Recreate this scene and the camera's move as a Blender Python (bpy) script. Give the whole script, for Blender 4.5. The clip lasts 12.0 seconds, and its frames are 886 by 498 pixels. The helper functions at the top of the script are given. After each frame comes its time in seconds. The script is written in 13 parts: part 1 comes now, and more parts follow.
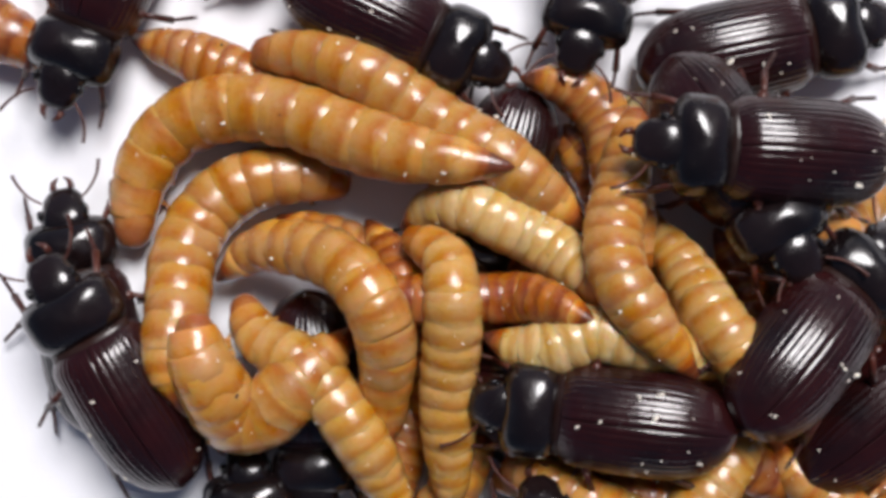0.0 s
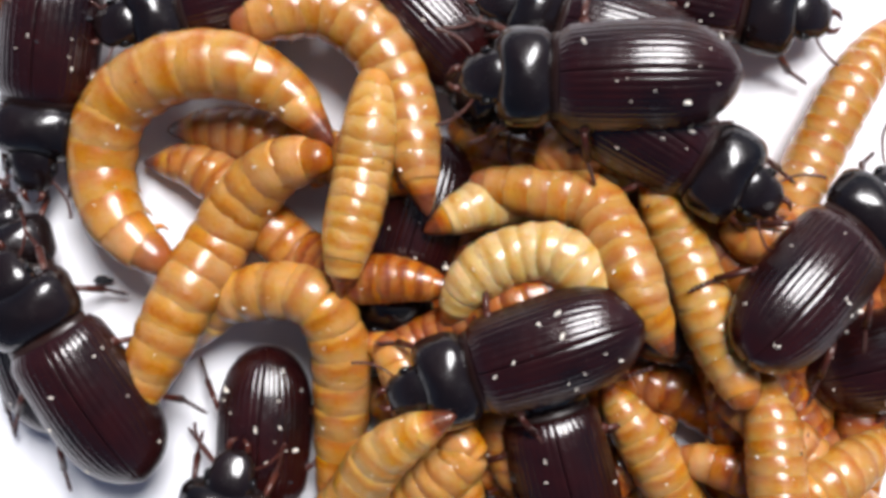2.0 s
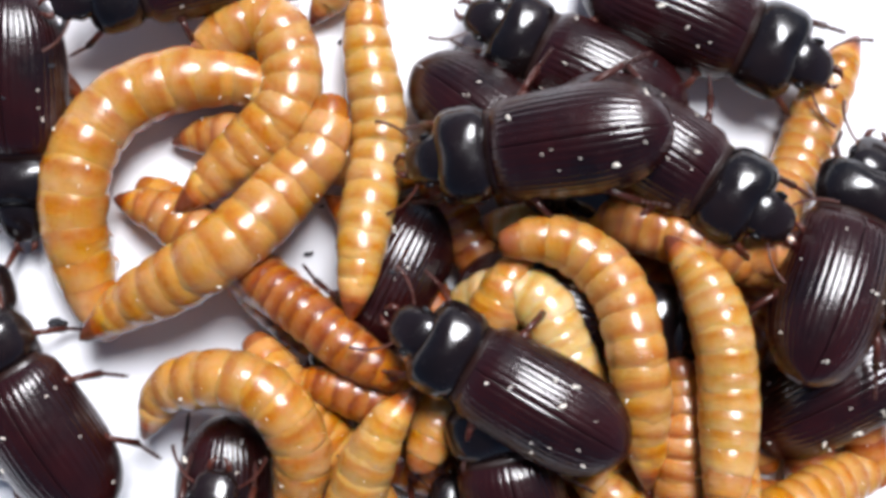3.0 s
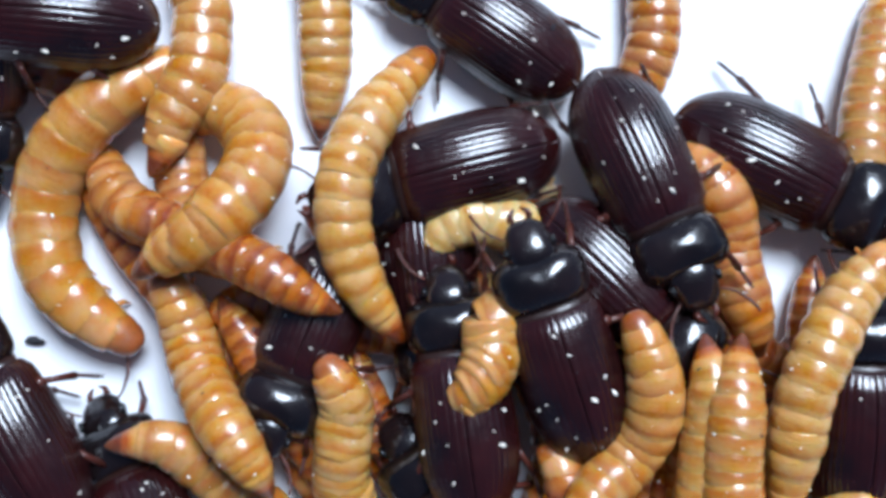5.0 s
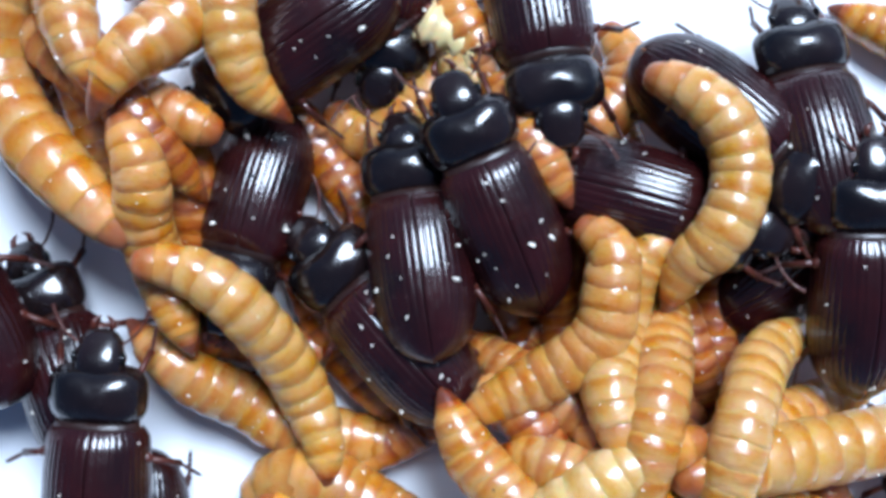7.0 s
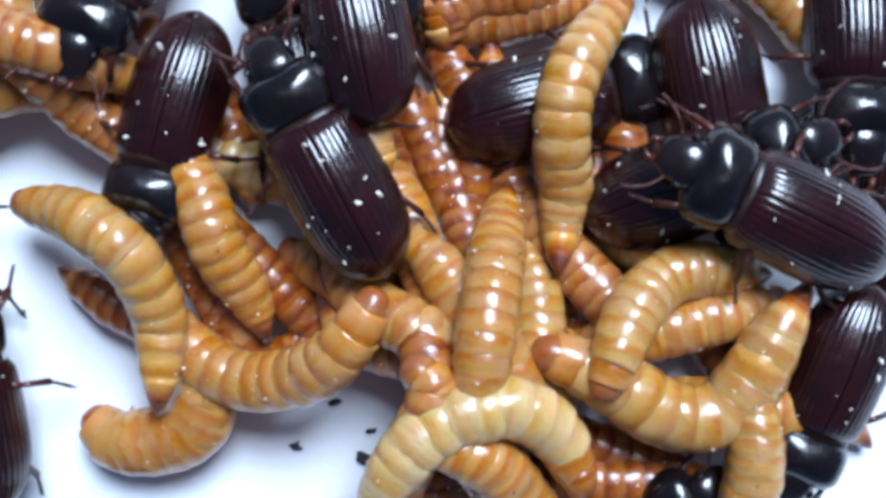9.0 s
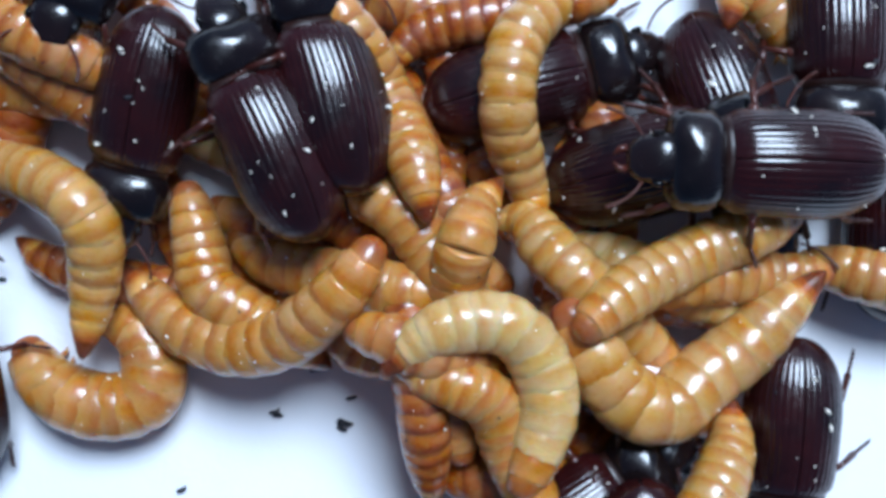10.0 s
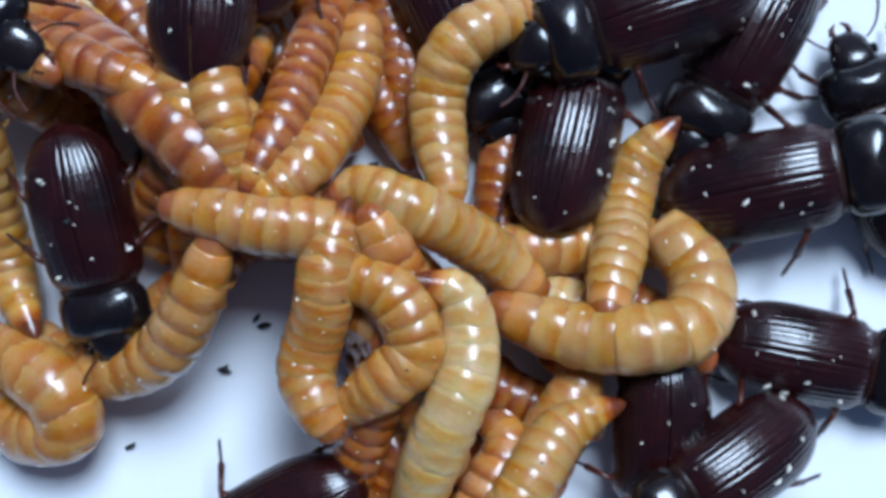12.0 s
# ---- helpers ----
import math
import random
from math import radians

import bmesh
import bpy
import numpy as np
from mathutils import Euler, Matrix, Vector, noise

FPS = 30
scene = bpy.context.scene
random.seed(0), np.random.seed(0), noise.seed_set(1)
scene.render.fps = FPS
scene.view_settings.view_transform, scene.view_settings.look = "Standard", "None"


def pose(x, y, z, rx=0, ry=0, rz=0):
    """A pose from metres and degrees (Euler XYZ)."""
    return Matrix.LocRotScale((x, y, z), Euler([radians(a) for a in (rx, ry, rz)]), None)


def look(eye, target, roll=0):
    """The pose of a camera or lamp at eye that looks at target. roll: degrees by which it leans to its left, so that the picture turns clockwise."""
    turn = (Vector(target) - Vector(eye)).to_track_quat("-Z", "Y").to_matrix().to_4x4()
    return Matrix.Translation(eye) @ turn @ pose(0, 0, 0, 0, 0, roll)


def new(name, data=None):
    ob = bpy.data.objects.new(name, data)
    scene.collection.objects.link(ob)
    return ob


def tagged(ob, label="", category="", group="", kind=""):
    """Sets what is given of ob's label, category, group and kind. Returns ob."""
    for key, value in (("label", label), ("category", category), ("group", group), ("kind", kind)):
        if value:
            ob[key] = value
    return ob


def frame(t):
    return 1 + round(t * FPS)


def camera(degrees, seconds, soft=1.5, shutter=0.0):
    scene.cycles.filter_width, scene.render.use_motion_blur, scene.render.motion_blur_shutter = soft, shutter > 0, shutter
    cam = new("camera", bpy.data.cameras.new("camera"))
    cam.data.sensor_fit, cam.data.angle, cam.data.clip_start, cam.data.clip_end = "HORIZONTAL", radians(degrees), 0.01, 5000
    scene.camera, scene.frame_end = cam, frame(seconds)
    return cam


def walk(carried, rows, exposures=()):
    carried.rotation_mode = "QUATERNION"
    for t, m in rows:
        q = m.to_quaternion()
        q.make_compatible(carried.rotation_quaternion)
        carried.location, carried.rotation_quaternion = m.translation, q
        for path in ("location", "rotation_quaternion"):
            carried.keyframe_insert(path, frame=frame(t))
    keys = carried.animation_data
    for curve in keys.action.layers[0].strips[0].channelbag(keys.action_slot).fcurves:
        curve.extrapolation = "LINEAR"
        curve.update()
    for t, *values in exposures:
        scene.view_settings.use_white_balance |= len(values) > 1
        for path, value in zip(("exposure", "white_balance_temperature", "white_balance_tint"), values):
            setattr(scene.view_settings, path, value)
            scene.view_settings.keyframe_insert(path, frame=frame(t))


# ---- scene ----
# Camera: looks straight down on the sheet and drifts slowly over it.
cam = camera(42, 12.0, soft=3.9)
walk(cam, [
    (0, pose(-0.00000, 0.00000, 0.0704)),
    (0.5, pose(-0.00110, -0.00076, 0.0704)),
    (1, pose(-0.00159, -0.00196, 0.0704)),
    (1.5, pose(0.00010, -0.00207, 0.0704)),
    (2, pose(0.00259, -0.00110, 0.0704)),
    (2.5, pose(0.00448, 0.00021, 0.0704)),
    (3, pose(0.00541, 0.00148, 0.0704)),
    (3.5, pose(0.00517, 0.00262, 0.0704)),
    (3.7, pose(0.00486, 0.00321, 0.0704)),
    (5.3, pose(0.00720, 0.00210, 0.0704)),
    (5.5, pose(0.00734, 0.00128, 0.0704)),
    (6, pose(0.00782, -0.00155, 0.0704)),
    (6.5, pose(0.00831, -0.00348, 0.0704)),
    (7, pose(0.00993, -0.00534, 0.0704)),
    (7.5, pose(0.01182, -0.00645, 0.0704)),
    (9.5, pose(0.01820, -0.01017, 0.0704)),
    (10, pose(0.01848, -0.01120, 0.0704)),
    (10.5, pose(0.01889, -0.01213, 0.0704)),
    (11, pose(0.01934, -0.01234, 0.0704)),
    (11.5, pose(0.02006, -0.01303, 0.0704)),
    (12, pose(0.02161, -0.01386, 0.0704)),
], exposures=[
    (0, -0.10, 6350, 12), (1.5, 0.08, 6350, 12), (2, 0.28, 6250, 11), (2.5, 0.41, 6150, 11), (3.5, 0.36, 5900, 9), (5.5, 0.28, 5000, 4), (6.5, 0.42, 4950, 4), (7.5, 0.46, 4950, 4), (9.5, 0.11, 4900, 3), (11, -0.14, 4850, 2), (12, -0.2, 4800, 2)])

# ---- light: soft daylight from a window above and to one side ----
world = bpy.data.worlds.new("daylight")
scene.world = world
world.use_nodes = True
wn = world.node_tree.nodes
sky = wn.new("ShaderNodeTexSky")
sky.sky_type, sky.sun_disc = "NISHITA", False
sky.sun_elevation, sky.sun_rotation = radians(57), radians(22)
world.node_tree.links.new(sky.outputs[0], wn["Background"].inputs[0])
sky.air_density, sky.dust_density, sky.ozone_density = 0.6, 2.0, 0.3
wn["Background"].inputs[1].default_value = 0.05

sun_data = bpy.data.lights.new("sun", "SUN")
sun_data.energy, sun_data.angle, sun_data.color = 4.4, radians(26), (1.0, 0.97, 0.95)
sun = new("sun", sun_data)
sun.matrix_world = look((0.24, 0.60, 1.0), (0, 0, 0))


# ---- materials ----
def material(name, colour, rough, **extra):
    m = bpy.data.materials.new(name)
    m.use_nodes = True
    b = m.node_tree.nodes["Principled BSDF"]
    b.inputs["Base Color"].default_value = (*colour, 1)
    b.inputs["Roughness"].default_value = rough
    for key, value in extra.items():
        b.inputs[key.replace("_", " ")].default_value = value
    return m


def node(m, kind, **inputs):
    n = m.node_tree.nodes.new(kind)
    for key, value in inputs.items():
        n.inputs[key.replace("_", " ")].default_value = value
    return n


def link(m, a, b):
    m.node_tree.links.new(a, b)


def ramp(m, stops):
    r = node(m, "ShaderNodeValToRGB")
    e = r.color_ramp.elements
    while len(e) < len(stops):
        e.new(0.5)
    for k, (at, colour) in zip(e, stops):
        k.position, k.color = at, (*colour, 1)
    return r


def relief(m, height, strength, distance):
    b = node(m, "ShaderNodeBump", Strength=strength, Distance=distance)
    link(m, height, b.inputs["Height"])
    link(m, b.outputs[0], m.node_tree.nodes["Principled BSDF"].inputs["Normal"])


def paper_material():
    m = material("white_paper", (0.86, 0.86, 0.88), 0.75)
    p = m.node_tree.nodes["Principled BSDF"]
    c = node(m, "ShaderNodeTexCoord")
    fibre = node(m, "ShaderNodeTexNoise", Scale=900.0, Detail=5.0, Roughness=0.65)
    cloud = node(m, "ShaderNodeTexNoise", Scale=60.0, Detail=3.0)
    for n in (fibre, cloud):
        link(m, c.outputs["Object"], n.inputs["Vector"])
    r = ramp(m, [(0.3, (0.83, 0.83, 0.87)), (0.7, (0.88, 0.88, 0.90))])
    link(m, cloud.outputs[0], r.inputs[0])
    link(m, r.outputs[0], p.inputs["Base Color"])
    relief(m, fibre.outputs[0], 0.25, 0.0002)
    return m


def shell_material(name, dark, warm, rough, pits, coat=0.25):
    """Polished chitin: nearly black, warmer where the shell is thin, finely pitted."""
    m = material(name, dark, rough, Coat_Weight=coat, Coat_Roughness=0.06, Specular_IOR_Level=0.40)
    p = m.node_tree.nodes["Principled BSDF"]
    c = node(m, "ShaderNodeTexCoord")
    tone = node(m, "ShaderNodeTexNoise", Scale=260.0, Detail=3.0)
    pit = node(m, "ShaderNodeTexVoronoi", Scale=pits)
    wear = node(m, "ShaderNodeTexNoise", Scale=1500.0, Detail=4.0)
    for n in (tone, pit, wear):
        link(m, c.outputs["Object"], n.inputs["Vector"])
    r = ramp(m, [(0.3, dark), (0.75, warm)])
    link(m, tone.outputs[0], r.inputs[0])
    link(m, r.outputs[0], p.inputs["Base Color"])
    g = ramp(m, [(0.35, (rough * 0.75,) * 3), (0.7, (rough * 1.5,) * 3)])
    link(m, wear.outputs[0], g.inputs[0])
    link(m, g.outputs[0], p.inputs["Roughness"])
    relief(m, pit.outputs["Distance"], 0.08, 0.00008)
    return m


def larva_material(name, light, body, band, end=None):
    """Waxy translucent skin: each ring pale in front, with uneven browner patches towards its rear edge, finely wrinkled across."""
    m = material(name, body, 0.34, Subsurface_Weight=0.75, Subsurface_Scale=0.0006, Specular_IOR_Level=0.25, Coat_Weight=1.0, Coat_Roughness=0.24)
    p = m.node_tree.nodes["Principled BSDF"]
    p.inputs["Subsurface Radius"].default_value = (1.0, 0.45, 0.18)
    c = node(m, "ShaderNodeTexCoord")
    split = node(m, "ShaderNodeSeparateXYZ")
    link(m, c.outputs["Object"], split.inputs[0])
    who = node(m, "ShaderNodeObjectInfo")
    far = node(m, "ShaderNodeVectorMath")
    far.operation = "ADD"
    link(m, c.outputs["Object"], far.inputs[0])
    link(m, who.outputs["Random"], far.inputs[1])
    thin = node(m, "ShaderNodeMapping", Scale=(3.2, 1.0, 1.0))
    link(m, far.outputs[0], thin.inputs["Vector"])
    blotch = node(m, "ShaderNodeTexNoise", Scale=420.0, Detail=4.0, Roughness=0.6)
    fine = node(m, "ShaderNodeTexNoise", Scale=1500.0, Detail=4.0)
    fleck = node(m, "ShaderNodeTexNoise", Scale=2600.0, Detail=2.0)
    crease = node(m, "ShaderNodeTexNoise", Scale=420.0, Detail=3.0, Roughness=0.6)
    for n in (blotch, fine, fleck):
        link(m, far.outputs[0], n.inputs["Vector"])
    link(m, thin.outputs[0], crease.inputs["Vector"])
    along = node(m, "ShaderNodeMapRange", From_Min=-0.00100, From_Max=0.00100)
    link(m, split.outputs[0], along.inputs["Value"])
    mix = node(m, "ShaderNodeMath")
    mix.operation = "MULTIPLY_ADD"
    link(m, blotch.outputs[0], mix.inputs[0])
    mix.inputs[1].default_value = 0.56
    mix.inputs[2].default_value = -0.28
    shift = node(m, "ShaderNodeMath")
    shift.operation = "ADD"
    link(m, mix.outputs[0], shift.inputs[0])
    link(m, along.outputs[0], shift.inputs[1])
    # ring ends: pale membrane, lightened further in colour to offset shading in creases
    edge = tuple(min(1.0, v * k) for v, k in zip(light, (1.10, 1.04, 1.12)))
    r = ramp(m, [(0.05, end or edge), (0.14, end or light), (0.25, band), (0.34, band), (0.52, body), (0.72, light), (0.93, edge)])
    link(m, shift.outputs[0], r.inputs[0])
    vary = node(m, "ShaderNodeHueSaturation")
    mottle = node(m, "ShaderNodeTexNoise", Scale=900.0, Detail=5.0, Roughness=0.65)
    link(m, far.outputs[0], mottle.inputs["Vector"])
    tone = node(m, "ShaderNodeMapRange", From_Min=0.3, From_Max=0.7, To_Min=0.490, To_Max=0.506)
    link(m, mottle.outputs[0], tone.inputs["Value"])
    link(m, tone.outputs[0], vary.inputs["Hue"])
    rich = node(m, "ShaderNodeMapRange", From_Min=0.3, From_Max=0.7, To_Min=1.12, To_Max=0.90)
    link(m, blotch.outputs[0], rich.inputs["Value"])
    link(m, rich.outputs[0], vary.inputs["Saturation"])
    shade = node(m, "ShaderNodeMapRange", To_Min=0.95, To_Max=1.06)
    link(m, who.outputs["Random"], shade.inputs["Value"])
    link(m, shade.outputs[0], vary.inputs["Value"])
    link(m, r.outputs[0], vary.inputs["Color"])
    link(m, vary.outputs[0], p.inputs["Base Color"])
    gloss = ramp(m, [(0.38, (0.26,) * 3), (0.66, (0.50,) * 3)])
    link(m, fleck.outputs[0], gloss.inputs[0])
    link(m, gloss.outputs[0], p.inputs["Roughness"])
    both = node(m, "ShaderNodeMath")
    both.operation = "MULTIPLY_ADD"
    link(m, fine.outputs[0], both.inputs[0])
    both.inputs[1].default_value = 0.35
    link(m, crease.outputs[0], both.inputs[2])
    relief(m, both.outputs[0], 0.6, 0.00022)
    return m


PAPER = paper_material()
WING = shell_material("elytra_shell", (0.008, 0.0026, 0.0030), (0.029, 0.0042, 0.0042), 0.19, 5200.0, 0.45)
COLLAR = shell_material("pronotum_shell", (0.004, 0.0030, 0.0034), (0.012, 0.006, 0.006), 0.20, 7000.0, 0.5)
LIMB = shell_material("limb_shell", (0.022, 0.005, 0.004), (0.09, 0.020, 0.010), 0.34, 6000.0)
JOINT = shell_material("joint_membrane", (0.010, 0.004, 0.003), (0.026, 0.008, 0.005), 0.4, 6000.0)
EYE = material("eye_black", (0.005, 0.005, 0.006), 0.1)
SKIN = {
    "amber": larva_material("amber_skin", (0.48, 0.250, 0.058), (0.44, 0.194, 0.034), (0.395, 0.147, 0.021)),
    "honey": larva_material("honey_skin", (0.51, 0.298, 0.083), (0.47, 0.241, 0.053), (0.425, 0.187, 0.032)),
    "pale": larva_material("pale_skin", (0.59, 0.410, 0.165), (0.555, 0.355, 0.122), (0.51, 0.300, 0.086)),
    # deep, red: redder skins, also darkened in colour for shade inside the pile
    "deep": larva_material("shaded_amber_skin", (0.46, 0.210, 0.050), (0.395, 0.152, 0.030), (0.31, 0.098, 0.017)),
    "red": larva_material("shaded_red_skin", (0.36, 0.128, 0.021), (0.29, 0.082, 0.011), (0.21, 0.048, 0.007)),
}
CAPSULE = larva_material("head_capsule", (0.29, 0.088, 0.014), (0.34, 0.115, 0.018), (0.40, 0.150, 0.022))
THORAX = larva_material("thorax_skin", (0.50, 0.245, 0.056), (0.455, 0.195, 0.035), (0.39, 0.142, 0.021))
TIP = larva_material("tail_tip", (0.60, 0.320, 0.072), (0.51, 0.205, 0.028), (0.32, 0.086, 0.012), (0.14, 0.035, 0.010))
HUSK = material("husk", (0.76, 0.52, 0.24), 0.35, Subsurface_Weight=0.3, Subsurface_Scale=0.0004)
BRAN = material("bran_crumb", (0.88, 0.82, 0.70), 0.8)
FRASS = material("frass", (0.020, 0.020, 0.025), 0.8)


# ---- mesh helpers ----
def finish(bm, name, mat, smooth=True):
    bmesh.ops.recalc_face_normals(bm, faces=bm.faces)
    me = bpy.data.meshes.new(name)
    bm.to_mesh(me)
    bm.free()
    for p in me.polygons:
        p.use_smooth = smooth
    me.materials.append(mat)
    return me


def part(name, me, parent, label=""):
    ob = new(name, me)
    ob.parent = parent
    return tagged(ob, label)


def skin_rings(bm, rings, closed=True):
    """Faces between rings of equal length; the first and last ring are capped."""
    made = [[bm.verts.new(v) for v in ring] for ring in rings]
    n = len(made[0])
    for a, b in zip(made, made[1:]):
        for i in range(n if closed else n - 1):
            j = (i + 1) % n
            bm.faces.new((a[i], a[j], b[j], b[i]))
    if closed:
        bm.faces.new(made[0])
        bm.faces.new(made[-1])
    return made


def tube(bm, points, radii, n=8):
    """A tapered tube along points."""
    rings = []
    for i, (p, r) in enumerate(zip(points, radii)):
        d = (Vector(points[min(i + 1, len(points) - 1)]) - Vector(points[max(i - 1, 0)])).normalized()
        u = d.cross(Vector((0.13, 0.21, 0.97))).normalized()
        v = d.cross(u)
        rings.append([Vector(p) + r * (math.cos(a) * u + math.sin(a) * v) for a in (2 * math.pi * k / n for k in range(n))])
    skin_rings(bm, rings)


MM = 0.001


# ---- setting ----
def sheet():
    bm = bmesh.new()
    n, size = 60, 0.6
    grid = [[bm.verts.new(((i / n - 0.5) * size, (j / n - 0.5) * size, 0)) for i in range(n + 1)] for j in range(n + 1)]
    for row in grid:
        for v in row:
            v.co.z = -0.0004 + 0.0004 * noise.noise(Vector((v.co.x * 14, v.co.y * 14, 0.3)))
    for j in range(n):
        for i in range(n):
            bm.faces.new((grid[j][i], grid[j][i + 1], grid[j + 1][i + 1], grid[j + 1][i]))
    g = new("ground", finish(bm, "ground", PAPER))
    tagged(g, "plain white paper sheet under the beetles and larvae", "paper", kind="structure")


sheet()


def pellet_mesh(seed):
    rng, bm = random.Random(seed), bmesh.new()
    tube(bm, [Vector((x, rng.uniform(-0.06, 0.06), 0.12)) * MM for x in (-0.45, -0.25, 0.0, 0.25, 0.42)], [r * rng.uniform(0.8, 1.25) * MM for r in (0.06, 0.15, 0.17, 0.14, 0.05)], 7)
    return finish(bm, "frass_pellet", FRASS)


def pellets(places):
    """Droppings on the paper: x, y in millimetres, heading in degrees, size."""
    kinds = [pellet_mesh(k) for k in range(5)]
    for i, (x, y, turn, size) in enumerate(places):
        p = tagged(new("frass_pellet", kinds[i % 5]), "tiny black dropping lying on white paper", "dropping", "droppings on the paper")
        p.matrix_world = pose(x * MM, y * MM, -0.0003, 0, 0, turn)
        p.scale = (size, size, size)


pellets([
    (12.9, -20.3, 20, 0.8),
    (12.5, -21.9, -5, 1.1),
    (2.5, -25.9, 35, 0.8),
    (10.2, -18.1, 50, 0.8),
    (1.1, -20.8, 20, 0.6),
    (39.3, -20.5, 60, 1.0),
    (41.2, -20.0, 60, 0.8),
    (12.5, -21.8, -10, 1.1),
    (8.3, -21.2, 60, 0.8),
    (10.7, -18.5, 10, 1.0),
    (12.3, -22.2, -20, 0.8),
    (17.3, -8.8, 35, 1.2),
    (2.9, -8.7, 50, 1.2),
    (3.8, -8.7, 25, 1.0),
])
pellets([
    (3.5, -12.8, -40, 1.2),
    (8.3, -21.3, -15, 1.0),
    (-2.8, 1.2, 20, 0.7),
    (-2.0, 4.1, 10, 0.5),
    (-1.8, -13.0, 40, 0.8),
    (-7.0, 12.5, 30, 0.5),
    (-18.1, -3.0, 0, 1.4),
    (23.2, -2.1, 35, 1.2),
    (20.4, -7.1, 60, 0.8),
    (18.2, -12.1, 80, 0.7),
    (-8.5, -13.0, 0, 0.6),
    (-0.8, 14.2, 30, 0.6),
    (6.2, 13.8, 70, 0.6),
    (17.6, -11.6, 20, 0.7),
])


# ---- beetle ----
def wing_outline(u):
    """Half width of both wing cases, u from the rounded shoulder (0) to the tip (1)."""
    shoulder = 0.13 * math.exp(-u / 0.028)
    if u < 0.5:
        return 0.925 + 0.075 * math.sin(u / 0.5 * math.pi / 2) - shoulder
    k = (u - 0.5) / 0.5
    return max(0.0, 1 - k ** 2.4) ** 0.5


def wing_point(u, phi, lift=0.0):
    w = wing_outline(u)
    rise = max(0.02, 1 - ((u - 0.42) / 0.60) ** 2) ** 0.5 * min(1, 0.86 + 3.5 * u)
    y = (2.98 * w + lift) * math.sin(phi)
    z = 1.5 + (2.6 * rise + lift) * max(math.cos(phi), -0.35)
    return Vector((1.95 - 9.55 * u, y, z)) * MM


def wing_case(side):
    bm = bmesh.new()
    nu, nv, grooves = 30, 84, 12
    grid = []
    for i in range(nu + 1):
        u = (i / nu) ** 0.9
        u = 1 - (1 - u) ** 1.25
        row = []
        for j in range(nv + 1):
            v = j / nv
            fade = min(1, (1 - u) * 5) * min(1, u * 14 + 0.25)
            dent = -0.036 * max(0, math.cos(2 * math.pi * (v * grooves))) ** 2 * fade
            p = wing_point(min(u, 0.9995), 0.012 + v * 1.78, dent)
            p.y *= side
            row.append(bm.verts.new(p))
        grid.append(row)
    for i in range(nu):
        for j in range(nv):
            bm.faces.new((grid[i][j], grid[i][j + 1], grid[i + 1][j + 1], grid[i + 1][j]))
    return finish(bm, "wing_case", WING)


def collar_mesh():
    """The shield behind the head: a low dome with rounded sides and a thin rim."""
    bm = bmesh.new()
    n, rings = 40, []
    for k, (s, z) in enumerate([(0.86, 1.3), (0.97, 1.62), (1.0, 1.85), (0.985, 2.03), (0.96, 2.16), (0.91, 2.45), (0.83, 2.72), (0.73, 2.95), (0.60, 3.12), (0.45, 3.26), (0.30, 3.37), (0.15, 3.45), (0.04, 3.47)]):
        ring = []
        for i in range(n):
            a = 2 * math.pi * i / n
            c, q = math.cos(a), math.sin(a)
            x = math.copysign(abs(c) ** 0.55, c) * 1.88
            y = math.copysign(abs(q) ** 0.72, q) * 2.72 * (1 - 0.14 * max(0, c) ** 2 - 0.03 * max(0, -c))
            x -= 0.28 * max(0, c) * (1 - abs(q)) ** 1.2
            ring.append(Vector((3.72 + x * s, y * s, z - 0.12 * max(0, c) * s)) * MM)
        rings.append(ring)
    skin_rings(bm, rings)
    return finish(bm, "pronotum", COLLAR)


def head_mesh():
    bm = bmesh.new()
    rings = []
    for x, w, top, low in [(4.6, 1.08, 2.5, 1.2), (5.1, 1.30, 2.72, 1.1), (5.6, 1.42, 2.78, 1.05), (6.1, 1.40, 2.68, 1.0), (6.6, 1.22, 2.42, 1.0),
                           (7.0, 1.15, 2.15, 1.05), (7.35, 0.86, 1.9, 1.1), (7.55, 0.55, 1.7, 1.2)]:
        ring = []
        for i in range(20):
            a = 2 * math.pi * i / 20
            c, q = math.cos(a), math.sin(a)
            ring.append(Vector((x - 0.35, w * math.copysign(abs(c) ** 0.8, c), (top + low) / 2 + (top - low) / 2 * q)) * MM)
        rings.append(ring)
    skin_rings(bm, rings)
    return finish(bm, "head", COLLAR)


def eye_mesh(side):
    bm = bmesh.new()
    bmesh.ops.create_icosphere(bm, subdivisions=2, radius=1)
    bmesh.ops.transform(bm, matrix=Matrix.Translation((5.75 * MM, side * 1.34 * MM, 2.1 * MM)) @ Matrix.Diagonal((0.36 * MM, 0.18 * MM, 0.34 * MM, 1)), verts=bm.verts)
    return finish(bm, "eye", EYE)


def jaw_mesh(side):
    bm = bmesh.new()
    tube(bm, [Vector(p) * MM for p in [(7.2, side * 0.55, 1.35), (7.6, side * 0.5, 1.3), (7.9, side * 0.18, 1.25)]], [0.22 * MM, 0.17 * MM, 0.05 * MM])
    return finish(bm, "jaw", LIMB)


